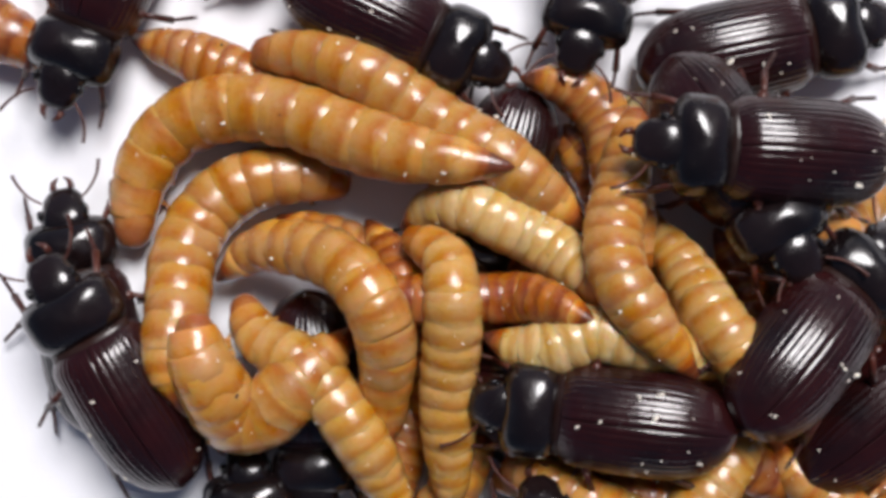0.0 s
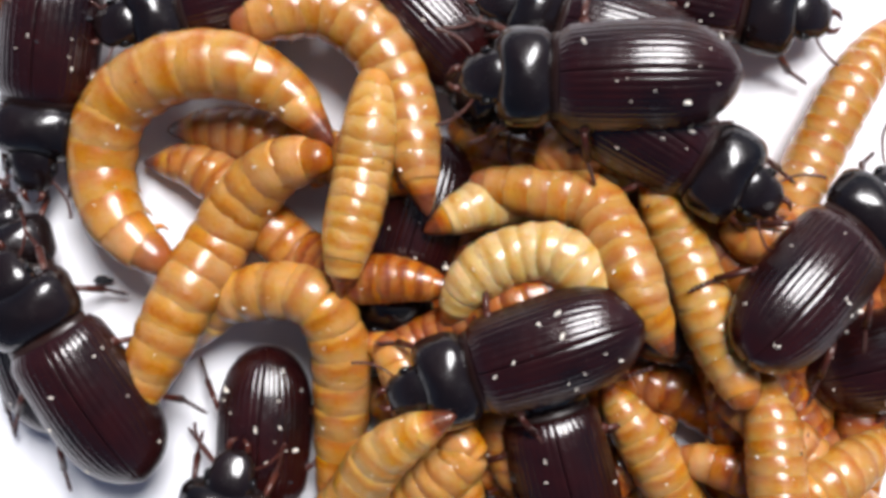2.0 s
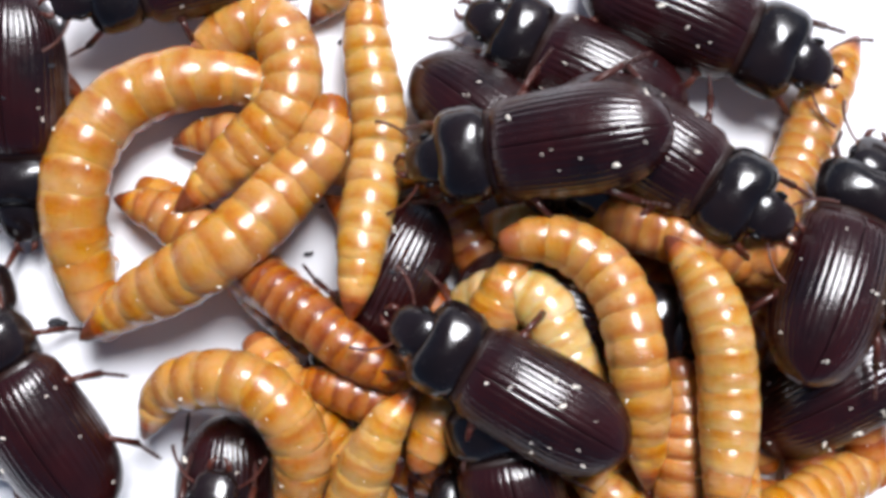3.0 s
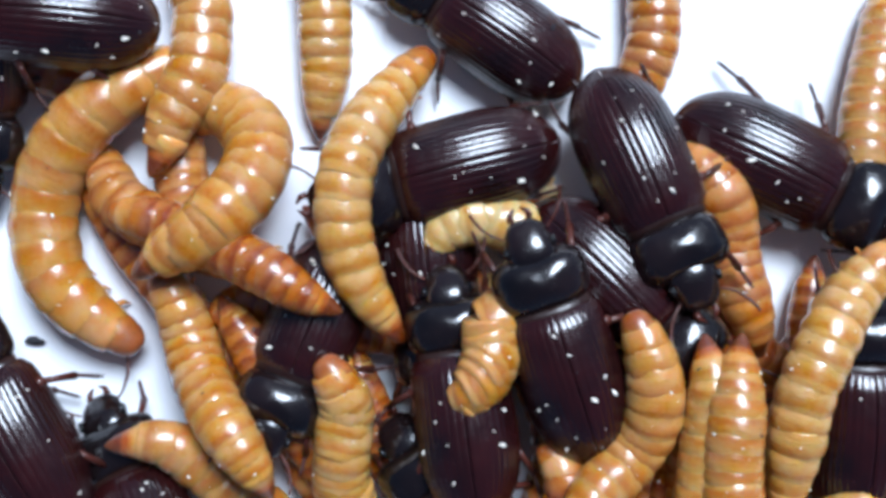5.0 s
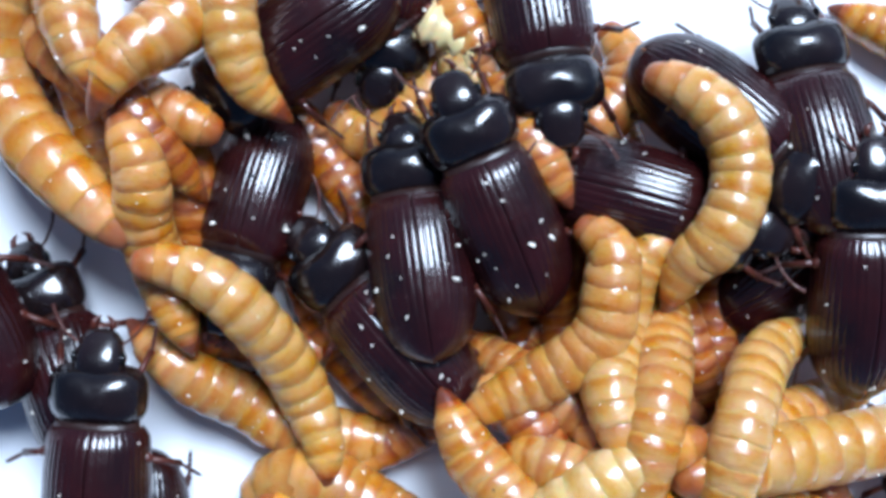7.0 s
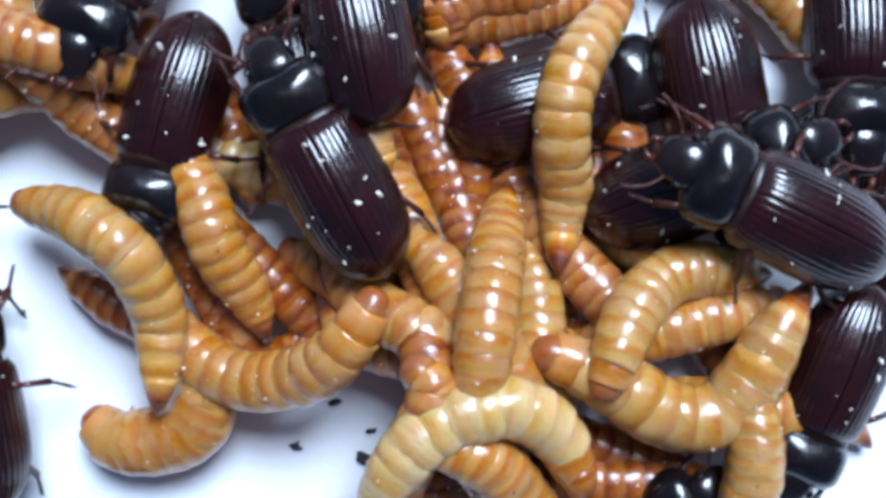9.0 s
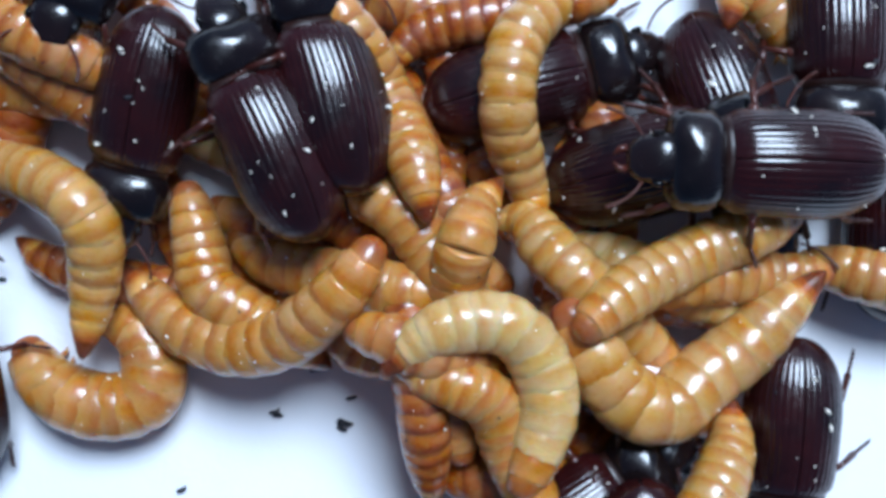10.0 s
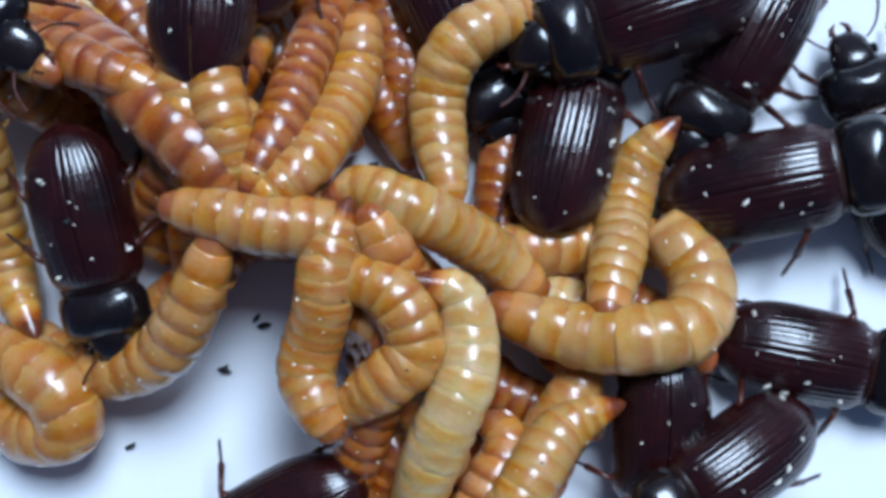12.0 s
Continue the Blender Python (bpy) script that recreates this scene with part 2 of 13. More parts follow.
def antenna_mesh(side):
    """One bent line of eleven beads."""
    bm = bmesh.new()
    x, y, z, a = 6.5, side * 1.2, 1.85, 1.0
    points, radii = [], []
    for k in range(11):
        r = (0.080 + 0.004 * k) * MM
        step = 0.23
        for f, q in ((0.0, 0.5), (0.35, 1.0), (0.75, 0.95)):
            points.append(Vector((x + f * step * math.cos(a), y + side * f * step * math.sin(a), z)) * MM)
            radii.append(r * q)
        x, y, z, a = x + step * math.cos(a), y + side * step * math.sin(a), z + 0.03 * math.sin(k), a - 0.08
    tube(bm, points, radii, 7)
    return finish(bm, "antenna", LIMB)


def belly_mesh():
    bm = bmesh.new()
    rings = []
    for k in range(13):
        u = k / 12
        x = 4.4 - 11.6 * u
        w = 2.45 * max(0.05, math.sin(math.pi * (0.10 + 0.86 * u))) ** 0.45
        rings.append([Vector((x, w * math.cos(a), 1.45 + (0.75 if math.sin(a) > 0 else 0.8) * math.sin(a) * (w / 2.45))) * MM for a in (2 * math.pi * i / 18 for i in range(18))])
    skin_rings(bm, rings)
    return finish(bm, "belly", LIMB)


def neck_mesh():
    bm = bmesh.new()
    rings = []
    for x, w, top in [(1.4, 2.3, 2.95), (1.9, 2.35, 3.0), (2.3, 2.3, 2.9)]:
        rings.append([Vector((x, w * math.cos(a), 1.8 + (top - 1.8) * math.sin(a) if math.sin(a) > 0 else 1.8 + 0.6 * math.sin(a))) * MM for a in (2 * math.pi * i / 24 for i in range(24))])
    skin_rings(bm, rings)
    return finish(bm, "neck_band", JOINT)


HIPS = [(3.6, 1.2, 38), (0.4, 1.5, 95), (-2.6, 1.5, 140)]


def leg_mesh(side, which):
    """Thigh, shin and a beaded foot, from the hip outwards."""
    bm = bmesh.new()
    size = (0.64, 0.68, 0.80)[which]
    bend = (0.35, -0.30, -0.35)[which]

    def spot(r, turn, z):
        return Vector((r * math.sin(turn), side * r * math.cos(turn), z)) * MM
    hip, knee = spot(0, 0, 0), spot(2.3 * size, 0, 0.55)
    tube(bm, [hip, hip.lerp(knee, 0.4), hip.lerp(knee, 0.8), knee], [0.26 * MM, 0.40 * MM, 0.34 * MM, 0.2 * MM], 9)
    ankle = knee + spot(2.0 * size, bend, -1.2)
    tube(bm, [knee, knee.lerp(ankle, 0.5), ankle], [0.17 * MM, 0.19 * MM, 0.23 * MM], 8)
    at = ankle
    for k in range(5):
        nxt = at + spot(0.36 * size, bend * 1.6, -0.06)
        tube(bm, [at, at.lerp(nxt, 0.7), nxt], [0.08 * MM, 0.15 * MM, 0.09 * MM], 6)
        at = nxt
    tube(bm, [at, at + spot(0.25, bend * 1.6 + 0.4, -0.12)], [0.06 * MM, 0.02 * MM], 5)
    tube(bm, [at, at + spot(0.25, bend * 1.6 - 0.4, -0.12)], [0.06 * MM, 0.02 * MM], 5)
    return finish(bm, "leg", LIMB)


def crumb_mesh(seed, mat):
    """One small irregular flake, a millimetre across before scaling."""
    rng, bm = random.Random(seed), bmesh.new()
    ring = [Vector((rng.uniform(0.9, 1.7) * math.cos(a), rng.uniform(0.4, 0.9) * math.sin(a), 0)) * MM for a in (k * math.pi / 3 for k in range(6))]
    low = [bm.verts.new(v - Vector((0, 0, 0.3 * MM))) for v in ring]
    top = [bm.verts.new(v * 0.7 + Vector((0, 0, rng.uniform(0.3, 0.6) * MM))) for v in ring]
    for i in range(6):
        bm.faces.new((low[i], low[(i + 1) % 6], top[(i + 1) % 6], top[i]))
    bm.faces.new(top)
    bm.faces.new(low)
    return finish(bm, "crumb", mat, False)


CRUMBS = [crumb_mesh(k, BRAN) for k in range(6)] + [crumb_mesh(9, FRASS)]


def crumb(parent, at, size, rng):
    c = part("crumb", rng.choice(CRUMBS), parent)
    c.location, c.scale = at, (size, size, size)
    c.rotation_euler = (rng.uniform(-0.4, 0.4), rng.uniform(-0.4, 0.4), rng.uniform(0, 6.28))


BEETLE = dict(
    wings=[wing_case(1), wing_case(-1)], collar=collar_mesh(), head=head_mesh(), eyes=[eye_mesh(1), eye_mesh(-1)],
    jaws=[jaw_mesh(1), jaw_mesh(-1)], antennae=[antenna_mesh(1), antenna_mesh(-1)], belly=belly_mesh(), neck=neck_mesh(),
    legs=[(leg_mesh(s, k), s, k) for s in (1, -1) for k in range(3)])


def beetle(length, seed):
    rng = random.Random(seed)
    b = new("darkling_beetle")
    s = length / 15.3
    b.scale = (s, s, s)
    b.empty_display_size = 0.002
    tagged(b, "glossy black-brown darkling beetle with ribbed wing cases", "beetle", "beetles in the swarm")
    for me in BEETLE["wings"]:
        part("wing_case", me, b, "ribbed dark maroon wing case")
    part("pronotum", BEETLE["collar"], b, "smooth black neck shield")
    head = part("head", BEETLE["head"], b)
    for me in BEETLE["eyes"]:
        part("eye", me, head)
    for me in BEETLE["jaws"]:
        part("jaw", me, head)
    for me in BEETLE["antennae"]:
        part("antenna", me, head, "beaded red-brown antenna")
    part("belly", BEETLE["belly"], b)
    part("neck_band", BEETLE["neck"], b, "red-brown membrane")
    for me, side, k in BEETLE["legs"]:
        leg = part("leg", me, b, "thin red-brown leg")
        leg["side"], leg["which"] = side, k
        x, y, turn = HIPS[k]
        leg.location = (x * MM, side * y * MM, 1.35 * MM)
        leg.rotation_euler = (0, 0, side * radians(turn - 90))
    for k in range(rng.randint(7, 14)):
        crumb(b, wing_point(rng.uniform(0.05, 0.9), rng.uniform(-1.1, 1.1), 0.02), rng.choice((0.06, 0.07, 0.08, 0.10, 0.12, 0.19)), rng)
    return b


def creep(b, rows):
    """Key a beetle: seconds, x, y, z in millimetres, pitch, heading and, where it lies over, roll in degrees; its legs step as it goes."""
    keys = [(t, Matrix.Translation((x * MM, y * MM, z * MM)) @ pose(0, 0, 0, sum(roll), -pitch, heading)) for t, x, y, z, pitch, heading, *roll in rows]
    walk(b, keys)
    legs = [c for c in b.children if "which" in c]
    for leg in legs:
        side, k = leg["side"], leg["which"]
        x, y, turn = HIPS[k]
        steps = []
        gone = 0.0
        for i, (t, m) in enumerate(keys):
            if i:
                gone += (m.translation - keys[i - 1][1].translation).length / MM
            stride = 14 * math.sin(gone * 1.3 + (k + (side > 0)) * math.pi)
            steps.append((t, pose(x * MM, side * y * MM, 1.35 * MM, 0, 0, side * (turn - 90) + stride)))
        walk(leg, steps)


# ---- cast-off larva skin ----
def shed_skin(seed):
    """A torn, crumpled half tube of thin skin."""
    rng, bm = random.Random(seed), bmesh.new()
    outer, inner = [], []
    for i in range(13):
        x = (i / 12 - 0.5) * 3.8
        r = 0.75 + 0.3 * (i % 3 == 1) + rng.uniform(-0.12, 0.12) + 0.35 * max(0, x - 1)
        arc = 2.2 + rng.uniform(-0.5, 0.5)
        row = []
        for k in range(9):
            a = math.pi / 2 + (k / 8 - 0.5) * arc * 1.5
            row.append(Vector((x + rng.uniform(-0.12, 0.12), r * math.cos(a) * 1.2 + rng.uniform(-0.06, 0.06), r * math.sin(a) * 0.8 + rng.uniform(-0.05, 0.05))))
        outer.append([bm.verts.new(v * MM) for v in row])
        inner.append([bm.verts.new(v * 0.94 * MM) for v in row])
    for i in range(12):
        for k in range(8):
            bm.faces.new((outer[i][k], outer[i][k + 1], outer[i + 1][k + 1], outer[i + 1][k]))
            bm.faces.new((inner[i][k], inner[i + 1][k], inner[i + 1][k + 1], inner[i][k + 1]))
        for k in (0, 8):
            bm.faces.new((outer[i][k], outer[i + 1][k], inner[i + 1][k], inner[i][k]))
    for i in (0, 12):
        for k in range(8):
            bm.faces.new((outer[i][k], outer[i][k + 1], inner[i][k + 1], inner[i][k]))
    return tagged(new("shed_skin", finish(bm, "shed_skin", HUSK)), "crumpled cream shed skin of a mealworm", "shed skin")


def drift(ob, rows):
    """Key a scrap that is dragged about: seconds, x, y, z in millimetres, heading in degrees."""
    walk(ob, [(t, pose(x * MM, y * MM, z * MM, 0, 0, turn)) for t, x, y, z, turn in rows])


# ---- larva ----
RINGS = 14
PITCH = 1.72
GIRTH = [0.56, 0.77, 0.89, 0.96, 1.0, 1.0, 1.0, 1.0, 1.0, 0.99, 0.95, 0.87, 0.73, 0.52]


def ring_mesh(k, mat):
    """Ring k of a larva, counted from the head; its front is +x."""
    bm = bmesh.new()
    n, r = 22, 1.75
    here, ahead, behind = GIRTH[k], GIRTH[max(0, k - 1)], GIRTH[min(RINGS - 1, k + 1)]
    if k == 0:
        shape = [(-0.75, 0.95), (-0.45, 1.08), (-0.1, 1.07), (0.15, 1.0), (0.35, 0.88), (0.50, 0.70), (0.59, 0.48), (0.63, 0.22)]
    elif k == RINGS - 1:
        shape = [(0.66, 1.02), (0.55, 1.16), (0.3, 1.14), (0.0, 1.0), (-0.35, 0.80), (-0.65, 0.60), (-0.88, 0.40), (-1.04, 0.20), (-1.12, 0.06)]
        shape.reverse()
    else:
        shape = [(x, 1.030 - 0.24 * abs(x - 0.03) ** 2) for x in (-0.74, -0.65, -0.56, -0.47, -0.36, -0.24, -0.12, 0.0, 0.12, 0.24, 0.36, 0.47, 0.56, 0.65, 0.74)]
    rings = []
    for x, s in shape:
        f = here + (ahead - here) * 0.5 * max(0, x) + (behind - here) * 0.5 * max(0, -x)
        ring = []
        for i in range(n):
            a = 2 * math.pi * i / n
            z = math.sin(a) * 0.93
            if z < -0.6:
                z = -0.6 + (z + 0.6) * 0.6
            dent = 1 + 0.055 * noise.noise(Vector((x * 1.5 + 7 * k, math.cos(a) * 1.9, math.sin(a) * 1.9)))
            droop = 0.12 * max(0, -x - 0.5) if k == RINGS - 1 else 0
            ring.append(Vector((x * PITCH, r * f * s * dent * math.cos(a), r * f * s * dent * z + droop)) * MM)
        rings.append(ring)
    skin_rings(bm, rings)
    if k in (1, 2, 3):
        for side in (1, -1):
            tube(bm, [Vector(p) * MM for p in [(0.1, side * 0.9, -1.0), (0.3, side * 1.35, -1.35), (0.6, side * 1.4, -1.75)]], [0.22 * MM, 0.14 * MM, 0.04 * MM], 6)
    me = finish(bm, "ring", mat)
    return me


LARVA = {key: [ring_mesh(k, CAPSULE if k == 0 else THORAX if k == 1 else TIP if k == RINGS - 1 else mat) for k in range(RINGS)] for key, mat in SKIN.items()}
SAID = {"honey": "translucent honey-yellow mealworm larva with ringed body", "amber": "glossy amber mealworm larva with ringed body", "pale": "pale creamy amber mealworm larva with ringed body",
        "deep": "deep orange-amber mealworm larva with ringed body, coloured darker for shade in the pile", "red": "reddish brown mealworm larva with ringed body, coloured darker for shade under the pile"}


class Larva:
    def __init__(self, thing, rings, size):
        self.thing, self.rings, self.size, self.rows = thing, rings, size, []


def larva(length, skin, seed):
    rng = random.Random(seed)
    thing = new("mealworm")
    size = min(1.14, max(0.83 if skin == "red" else 0.93, length / 21.5))
    thing.scale = (size, size, size)
    thing.empty_display_size = 0.002
    tagged(thing, SAID[skin], "mealworm", "larvae in the swarm")
    rings = []
    for k in range(RINGS):
        name = "head" if k == 0 else "tail" if k == RINGS - 1 else "body_ring"
        ring = part(name, LARVA[skin][k], thing, "brown head capsule" if k == 0 else "pointed tail" if k == RINGS - 1 else "")
        ring.scale = (min(1.08, max(0.74, length / 24 / size)), 1, 1)
        rings.append(ring)
        if 1 < k < RINGS - 1 and rng.random() < 0.72:
            for _ in range(rng.randint(1, 2)):
                a = rng.uniform(0.4, 2.7)
                crumb(ring, Vector((rng.uniform(-0.6, 0.6), 1.75 * math.cos(a) * GIRTH[k], 1.65 * math.sin(a) * GIRTH[k])) * MM, rng.choice((0.045, 0.05, 0.06, 0.08, 0.12)), rng)
    return Larva(thing, rings, size)


def bend(w, t, *line):
    """The line of a larva's body at t, from head to tail, in tenths of a millimetre."""
    w.rows.append((t, [Vector(p) * (MM / 10) for p in line]))


def smooth_line(line, steps=10):
    ends = [2 * line[0] - line[1], *line, 2 * line[-1] - line[-2]]
    out = []
    for i in range(len(line) - 1):
        a, b, c, d = ends[i:i + 4]
        for k in range(steps):
            u = k / steps
            out.append(0.5 * (2 * b + (c - a) * u + (2 * a - 5 * b + 4 * c - d) * u * u + (3 * b - a - 3 * c + d) * u ** 3))
    return out + [line[-1].copy()]


def crawl(w):
    """Key a larva and its rings along the lines given by bend()."""
    base, poses = [], [[] for _ in w.rings]
    for t, line in w.rows:
        pts = smooth_line(line)
        run = [0.0]
        for a, b in zip(pts, pts[1:]):
            run.append(run[-1] + (b - a).length)
        mid = pts[len(pts) // 2].copy()
        mid.z = 0
        base.append((t, Matrix.Translation(mid)))
        first, last = 0.45 / RINGS, 1 - 0.75 / RINGS
        for k in range(RINGS):
            want = run[-1] * (first + (last - first) * k / (RINGS - 1))
            i = next((j for j in range(1, len(run)) if run[j] >= want), len(run) - 1)
            u = (want - run[i - 1]) / max(1e-9, run[i] - run[i - 1])
            at = pts[i - 1].lerp(pts[i], u)
            ahead = (pts[max(0, i - 5)] - pts[min(len(pts) - 1, i + 4)]).normalized()
            up = (Vector((0, 0, 1)) - ahead * ahead.z).normalized()
            side = up.cross(ahead)
            turn = Matrix((ahead, side, up)).transposed().to_4x4()
            poses[k].append((t, Matrix.Translation((at - mid) / w.size) @ turn))
    walk(w.thing, base)
    for ring, rows in zip(w.rings, poses):
        walk(ring, rows)


def motions():
    creep(beetle(15.5, 67), [
        (0, -21.38, -3.57, 0.00, 0, 101), (0.5, -22.45, -3.81, 0.00, 0, 104), (1, -22.85, -4.33, 0.00, 0, 105), (1.5, -22.44, -4.54, 0.00, 0, 106), (2, -22.14, -4.58, 0.00, 0, 106),
        (2.5, -21.69, -4.92, 0.00, 0, 107), (3, -21.57, -4.97, 0.00, 0, 107), (3.5, -21.64, -4.99, 0.00, 0, 107), (4.5, -21.14, -6.06, 0.00, 0, 107), (5.5, -20.63, -7.11, 0.00, 0, 108),
        (6, -20.69, -7.14, 0.00, 0, 108), (6.5, -20.78, -7.19, 0.00, 0, 108), (7, -20.89, -7.26, 0.00, 0, 108), (7.5, -21.01, -7.34, 0.00, 0, 108), (8.5, -21.24, -7.49, 0.00, 0, 108),
        (9.5, -21.41, -7.59, 0.00, 0, 108), (10, -21.49, -7.54, 0.00, 0, 108), (10.5, -21.62, -7.47, 0.00, 0, 108), (11, -21.76, -7.40, 0.00, 0, 108), (11.5, -21.89, -7.33, 0.00, 0, 108),
        (12, -21.99, -7.29, 0.00, 0, 108),
    ])
    creep(beetle(16.0, 74), [
        (0, -19.01, -6.62, 3.20, 12, 119), (0.5, -19.12, -6.74, 3.23, 10, 120), (1, -19.45, -7.24, 3.20, 10, 122), (1.5, -19.17, -7.32, 3.14, 13, 120), (2, -18.83, -7.38, 3.15, 14, 120),
        (2.5, -18.61, -7.21, 3.21, 13, 119), (3, -18.53, -7.11, 3.26, 12, 120), (3.5, -18.48, -6.97, 3.28, 10, 120), (4.5, -18.41, -6.67, 3.35, 4, 119), (5.5, -18.33, -6.43, 3.42, -1, 119),
        (6, -19.79, -6.79, 3.45, -3, 119), (6.5, -19.15, -6.92, 3.45, -3, 119), (7, -18.12, -7.21, 3.40, -1, 119), (7.5, -17.99, -7.20, 3.33, 0, 119), (8.5, -17.76, -7.34, 3.91, 1, 119),
        (9.5, -16.84, -7.55, 5.62, 5, 119), (10, -16.93, -7.67, 5.48, 4, 119), (10.5, -16.73, -7.85, 5.84, 1, 119), (11, -16.53, -7.98, 6.22, -0, 119), (11.5, -16.53, -8.11, 6.18, -1, 119),
        (12, -16.64, -8.21, 5.84, -0, 119),
    ])
    creep(beetle(15.5, 81), [
        (0, -20.38, 14.98, 0.64, 4, -111), (0.5, -21.67, 14.33, 0.85, 3, -114), (1, -21.97, 13.40, 0.97, 1, -104), (1.5, -21.15, 10.51, 0.96, -1, -97), (2, -20.73, 9.67, 0.97, -4, -98),
        (2.5, -19.72, 9.24, 1.01, -7, -90), (3, -19.59, 9.36, 1.06, -9, -90), (3.5, -19.72, 9.35, 1.12, -10, -91), (4.5, -20.19, 11.45, 1.22, -10, -91), (5.5, -20.66, 13.53, 1.31, -9, -91),
        (6, -20.81, 13.30, 1.35, -9, -91), (6.5, -21.17, 13.19, 1.36, -7, -91), (7, -21.70, 13.08, 1.29, -5, -91), (7.5, -22.23, 13.09, 0.94, -3, -91), (8.5, -22.74, 13.23, 0.02, -0, -91),
        (9.5, -22.80, 13.04, 0.00, 0, -91), (10, -22.82, 12.93, 0.00, 0, -91), (10.5, -22.84, 12.83, 0.00, 0, -91), (11, -22.86, 12.73, 0.00, 0, -91), (11.5, -22.87, 12.65, 0.00, 0, -91),
        (12, -22.89, 12.60, 0.00, 0, -91),
    ])
    creep(beetle(15.0, 88), [
        (0, -8.28, 19.48, 0.00, 0, -165), (0.5, -10.05, 17.06, 0.00, 0, -165), (1, -10.36, 13.86, 0.00, 0, -165), (1.5, -9.96, 13.35, 0.32, 3, -165), (2, -11.14, 13.51, 0.98, 10, -162),
        (2.5, -10.80, 15.88, 1.36, 13, -164), (3, -10.80, 17.44, 1.54, 15, -161), (3.5, -11.42, 17.66, 2.00, 16, -165), (4.5, -14.97, 16.52, 3.50, 17, -176), (5.5, -18.52, 15.46, 4.37, 6, -187),
        (6, -19.17, 15.41, 4.46, 3, -187), (6.5, -19.46, 15.16, 4.33, 3, -187), (7, -19.85, 14.90, 4.09, 2, -187), (7.5, -20.21, 14.81, 3.69, 0, -187), (8.5, -20.88, 14.83, 2.84, -0, -187),
        (9.5, -21.31, 14.50, 2.80, -1, -187), (10, -21.59, 14.32, 2.78, -1, -187), (10.5, -21.87, 14.15, 2.75, -2, -187), (11, -22.12, 14.02, 2.72, -2, -187), (11.5, -22.33, 13.90, 2.68, -3, -187),
        (12, -22.44, 13.81, 2.65, -3, -187),
    ])
    creep(beetle(15.0, 95), [
        (0, -2.54, 13.10, 1.67, -1, -25), (0.5, 0.49, 12.50, 1.77, -1, -27), (1, 2.44, 10.92, 1.83, 2, -42), (1.5, 3.72, 10.43, 1.55, 6, -31), (2, 3.04, 11.01, 0.62, 4, -46),
        (2.5, 6.02, 8.85, 0.66, 4, -52), (3, 9.79, 7.67, 1.76, 13, -38), (3.5, 10.82, 5.33, 2.73, 17, -28), (4.5, 7.86, 1.64, 1.76, 6, -62), (5.5, 4.77, -2.20, 0.25, 0, -96),
        (6, 3.92, -3.14, 0.24, 1, -100), (6.5, 5.82, 2.37, 0.61, 5, -117), (7, 6.92, 9.61, 0.82, 6, -97), (7.5, 7.79, 9.26, 0.63, 5, -100), (8.5, 9.70, 11.49, 0.12, 1, -99),
        (9.5, 11.63, 13.64, 0.00, 0, -99), (10, 11.41, 14.54, 0.19, 2, -99), (10.5, 11.08, 15.84, 0.47, 5, -100), (11, 10.68, 17.45, 0.36, 4, -100), (11.5, 10.29, 18.99, 0.08, 1, -101),
        (12, 10.02, 19.99, 0.00, 0, -101),
    ])
    creep(beetle(15.5, 5), [
        (0, 16.99, 5.36, 6.58, 10, 177), (0.5, 14.28, 4.94, 7.00, 10, 173), (1, 10.70, 5.87, 7.21, 7, 192), (1.5, 13.38, 8.83, 7.10, 5, 171), (2, 10.91, 8.19, 6.88, -5, 180),
        (2.5, 11.12, 6.92, 6.59, -15, 186), (3, 10.65, 7.10, 6.19, -16, 187), (3.5, 10.35, 6.59, 6.01, -12, 187), (4.5, 7.77, 6.81, 3.60, 5, 192), (5.5, 4.94, 7.00, 1.48, 2, 197),
        (6, 4.28, 5.81, 1.39, -3, 203), (6.5, 2.22, 6.06, 2.07, -9, 211), (7, 1.06, 5.97, 2.98, -8, 213), (7.5, 0.90, 5.81, 3.07, -2, 210), (8.5, -0.50, 6.20, 3.44, 13, 234),
        (9.5, -1.78, 6.51, 4.03, 17, 258), (10, -0.92, 5.77, 4.43, 17, 250), (10.5, -6.08, 3.10, 4.86, 17, 310), (11, -6.28, 1.13, 5.17, 17, 326), (11.5, -5.24, -0.49, 5.56, 17, 333),
        (12, -5.27, -0.67, 6.14, 17, 330),
    ])
    creep(beetle(15.5, 12), [
        (0, 16.75, 4.06, 4.65, 17, -62), (0.5, 15.44, 3.44, 4.87, 17, -58), (1, 15.44, 3.42, 5.36, 17, -60), (1.5, 16.89, 3.93, 5.41, 13, -47), (2, 14.94, 4.94, 4.95, 2, -31),
        (2.5, 16.65, 6.19, 4.72, 1, -30), (3, 18.61, 6.16, 4.63, 11, -33), (3.5, 19.33, 6.48, 4.11, 15, -36), (4.5, 18.78, 5.87, 3.47, 6, -56), (5.5, 17.96, 5.12, 4.31, 17, -75),
        (6, 16.52, 4.44, 4.69, 17, -78), (6.5, 17.42, 4.77, 4.79, 17, -69), (7, 15.59, 6.58, 3.99, 17, -81), (7.5, 15.58, 6.41, 3.22, 17, -89), (8.5, 14.44, 8.08, 2.08, -1, -91),
        (9.5, 13.28, 9.35, 2.64, -14, -93), (10, 13.58, 10.76, 3.00, -12, -93), (10.5, 13.40, 11.75, 3.34, -10, -92), (11, 13.08, 13.48, 3.21, -9, -91), (11.5, 12.74, 15.29, 2.86, -11, -91),
        (12, 12.55, 16.48, 2.75, -14, -90),
    ])
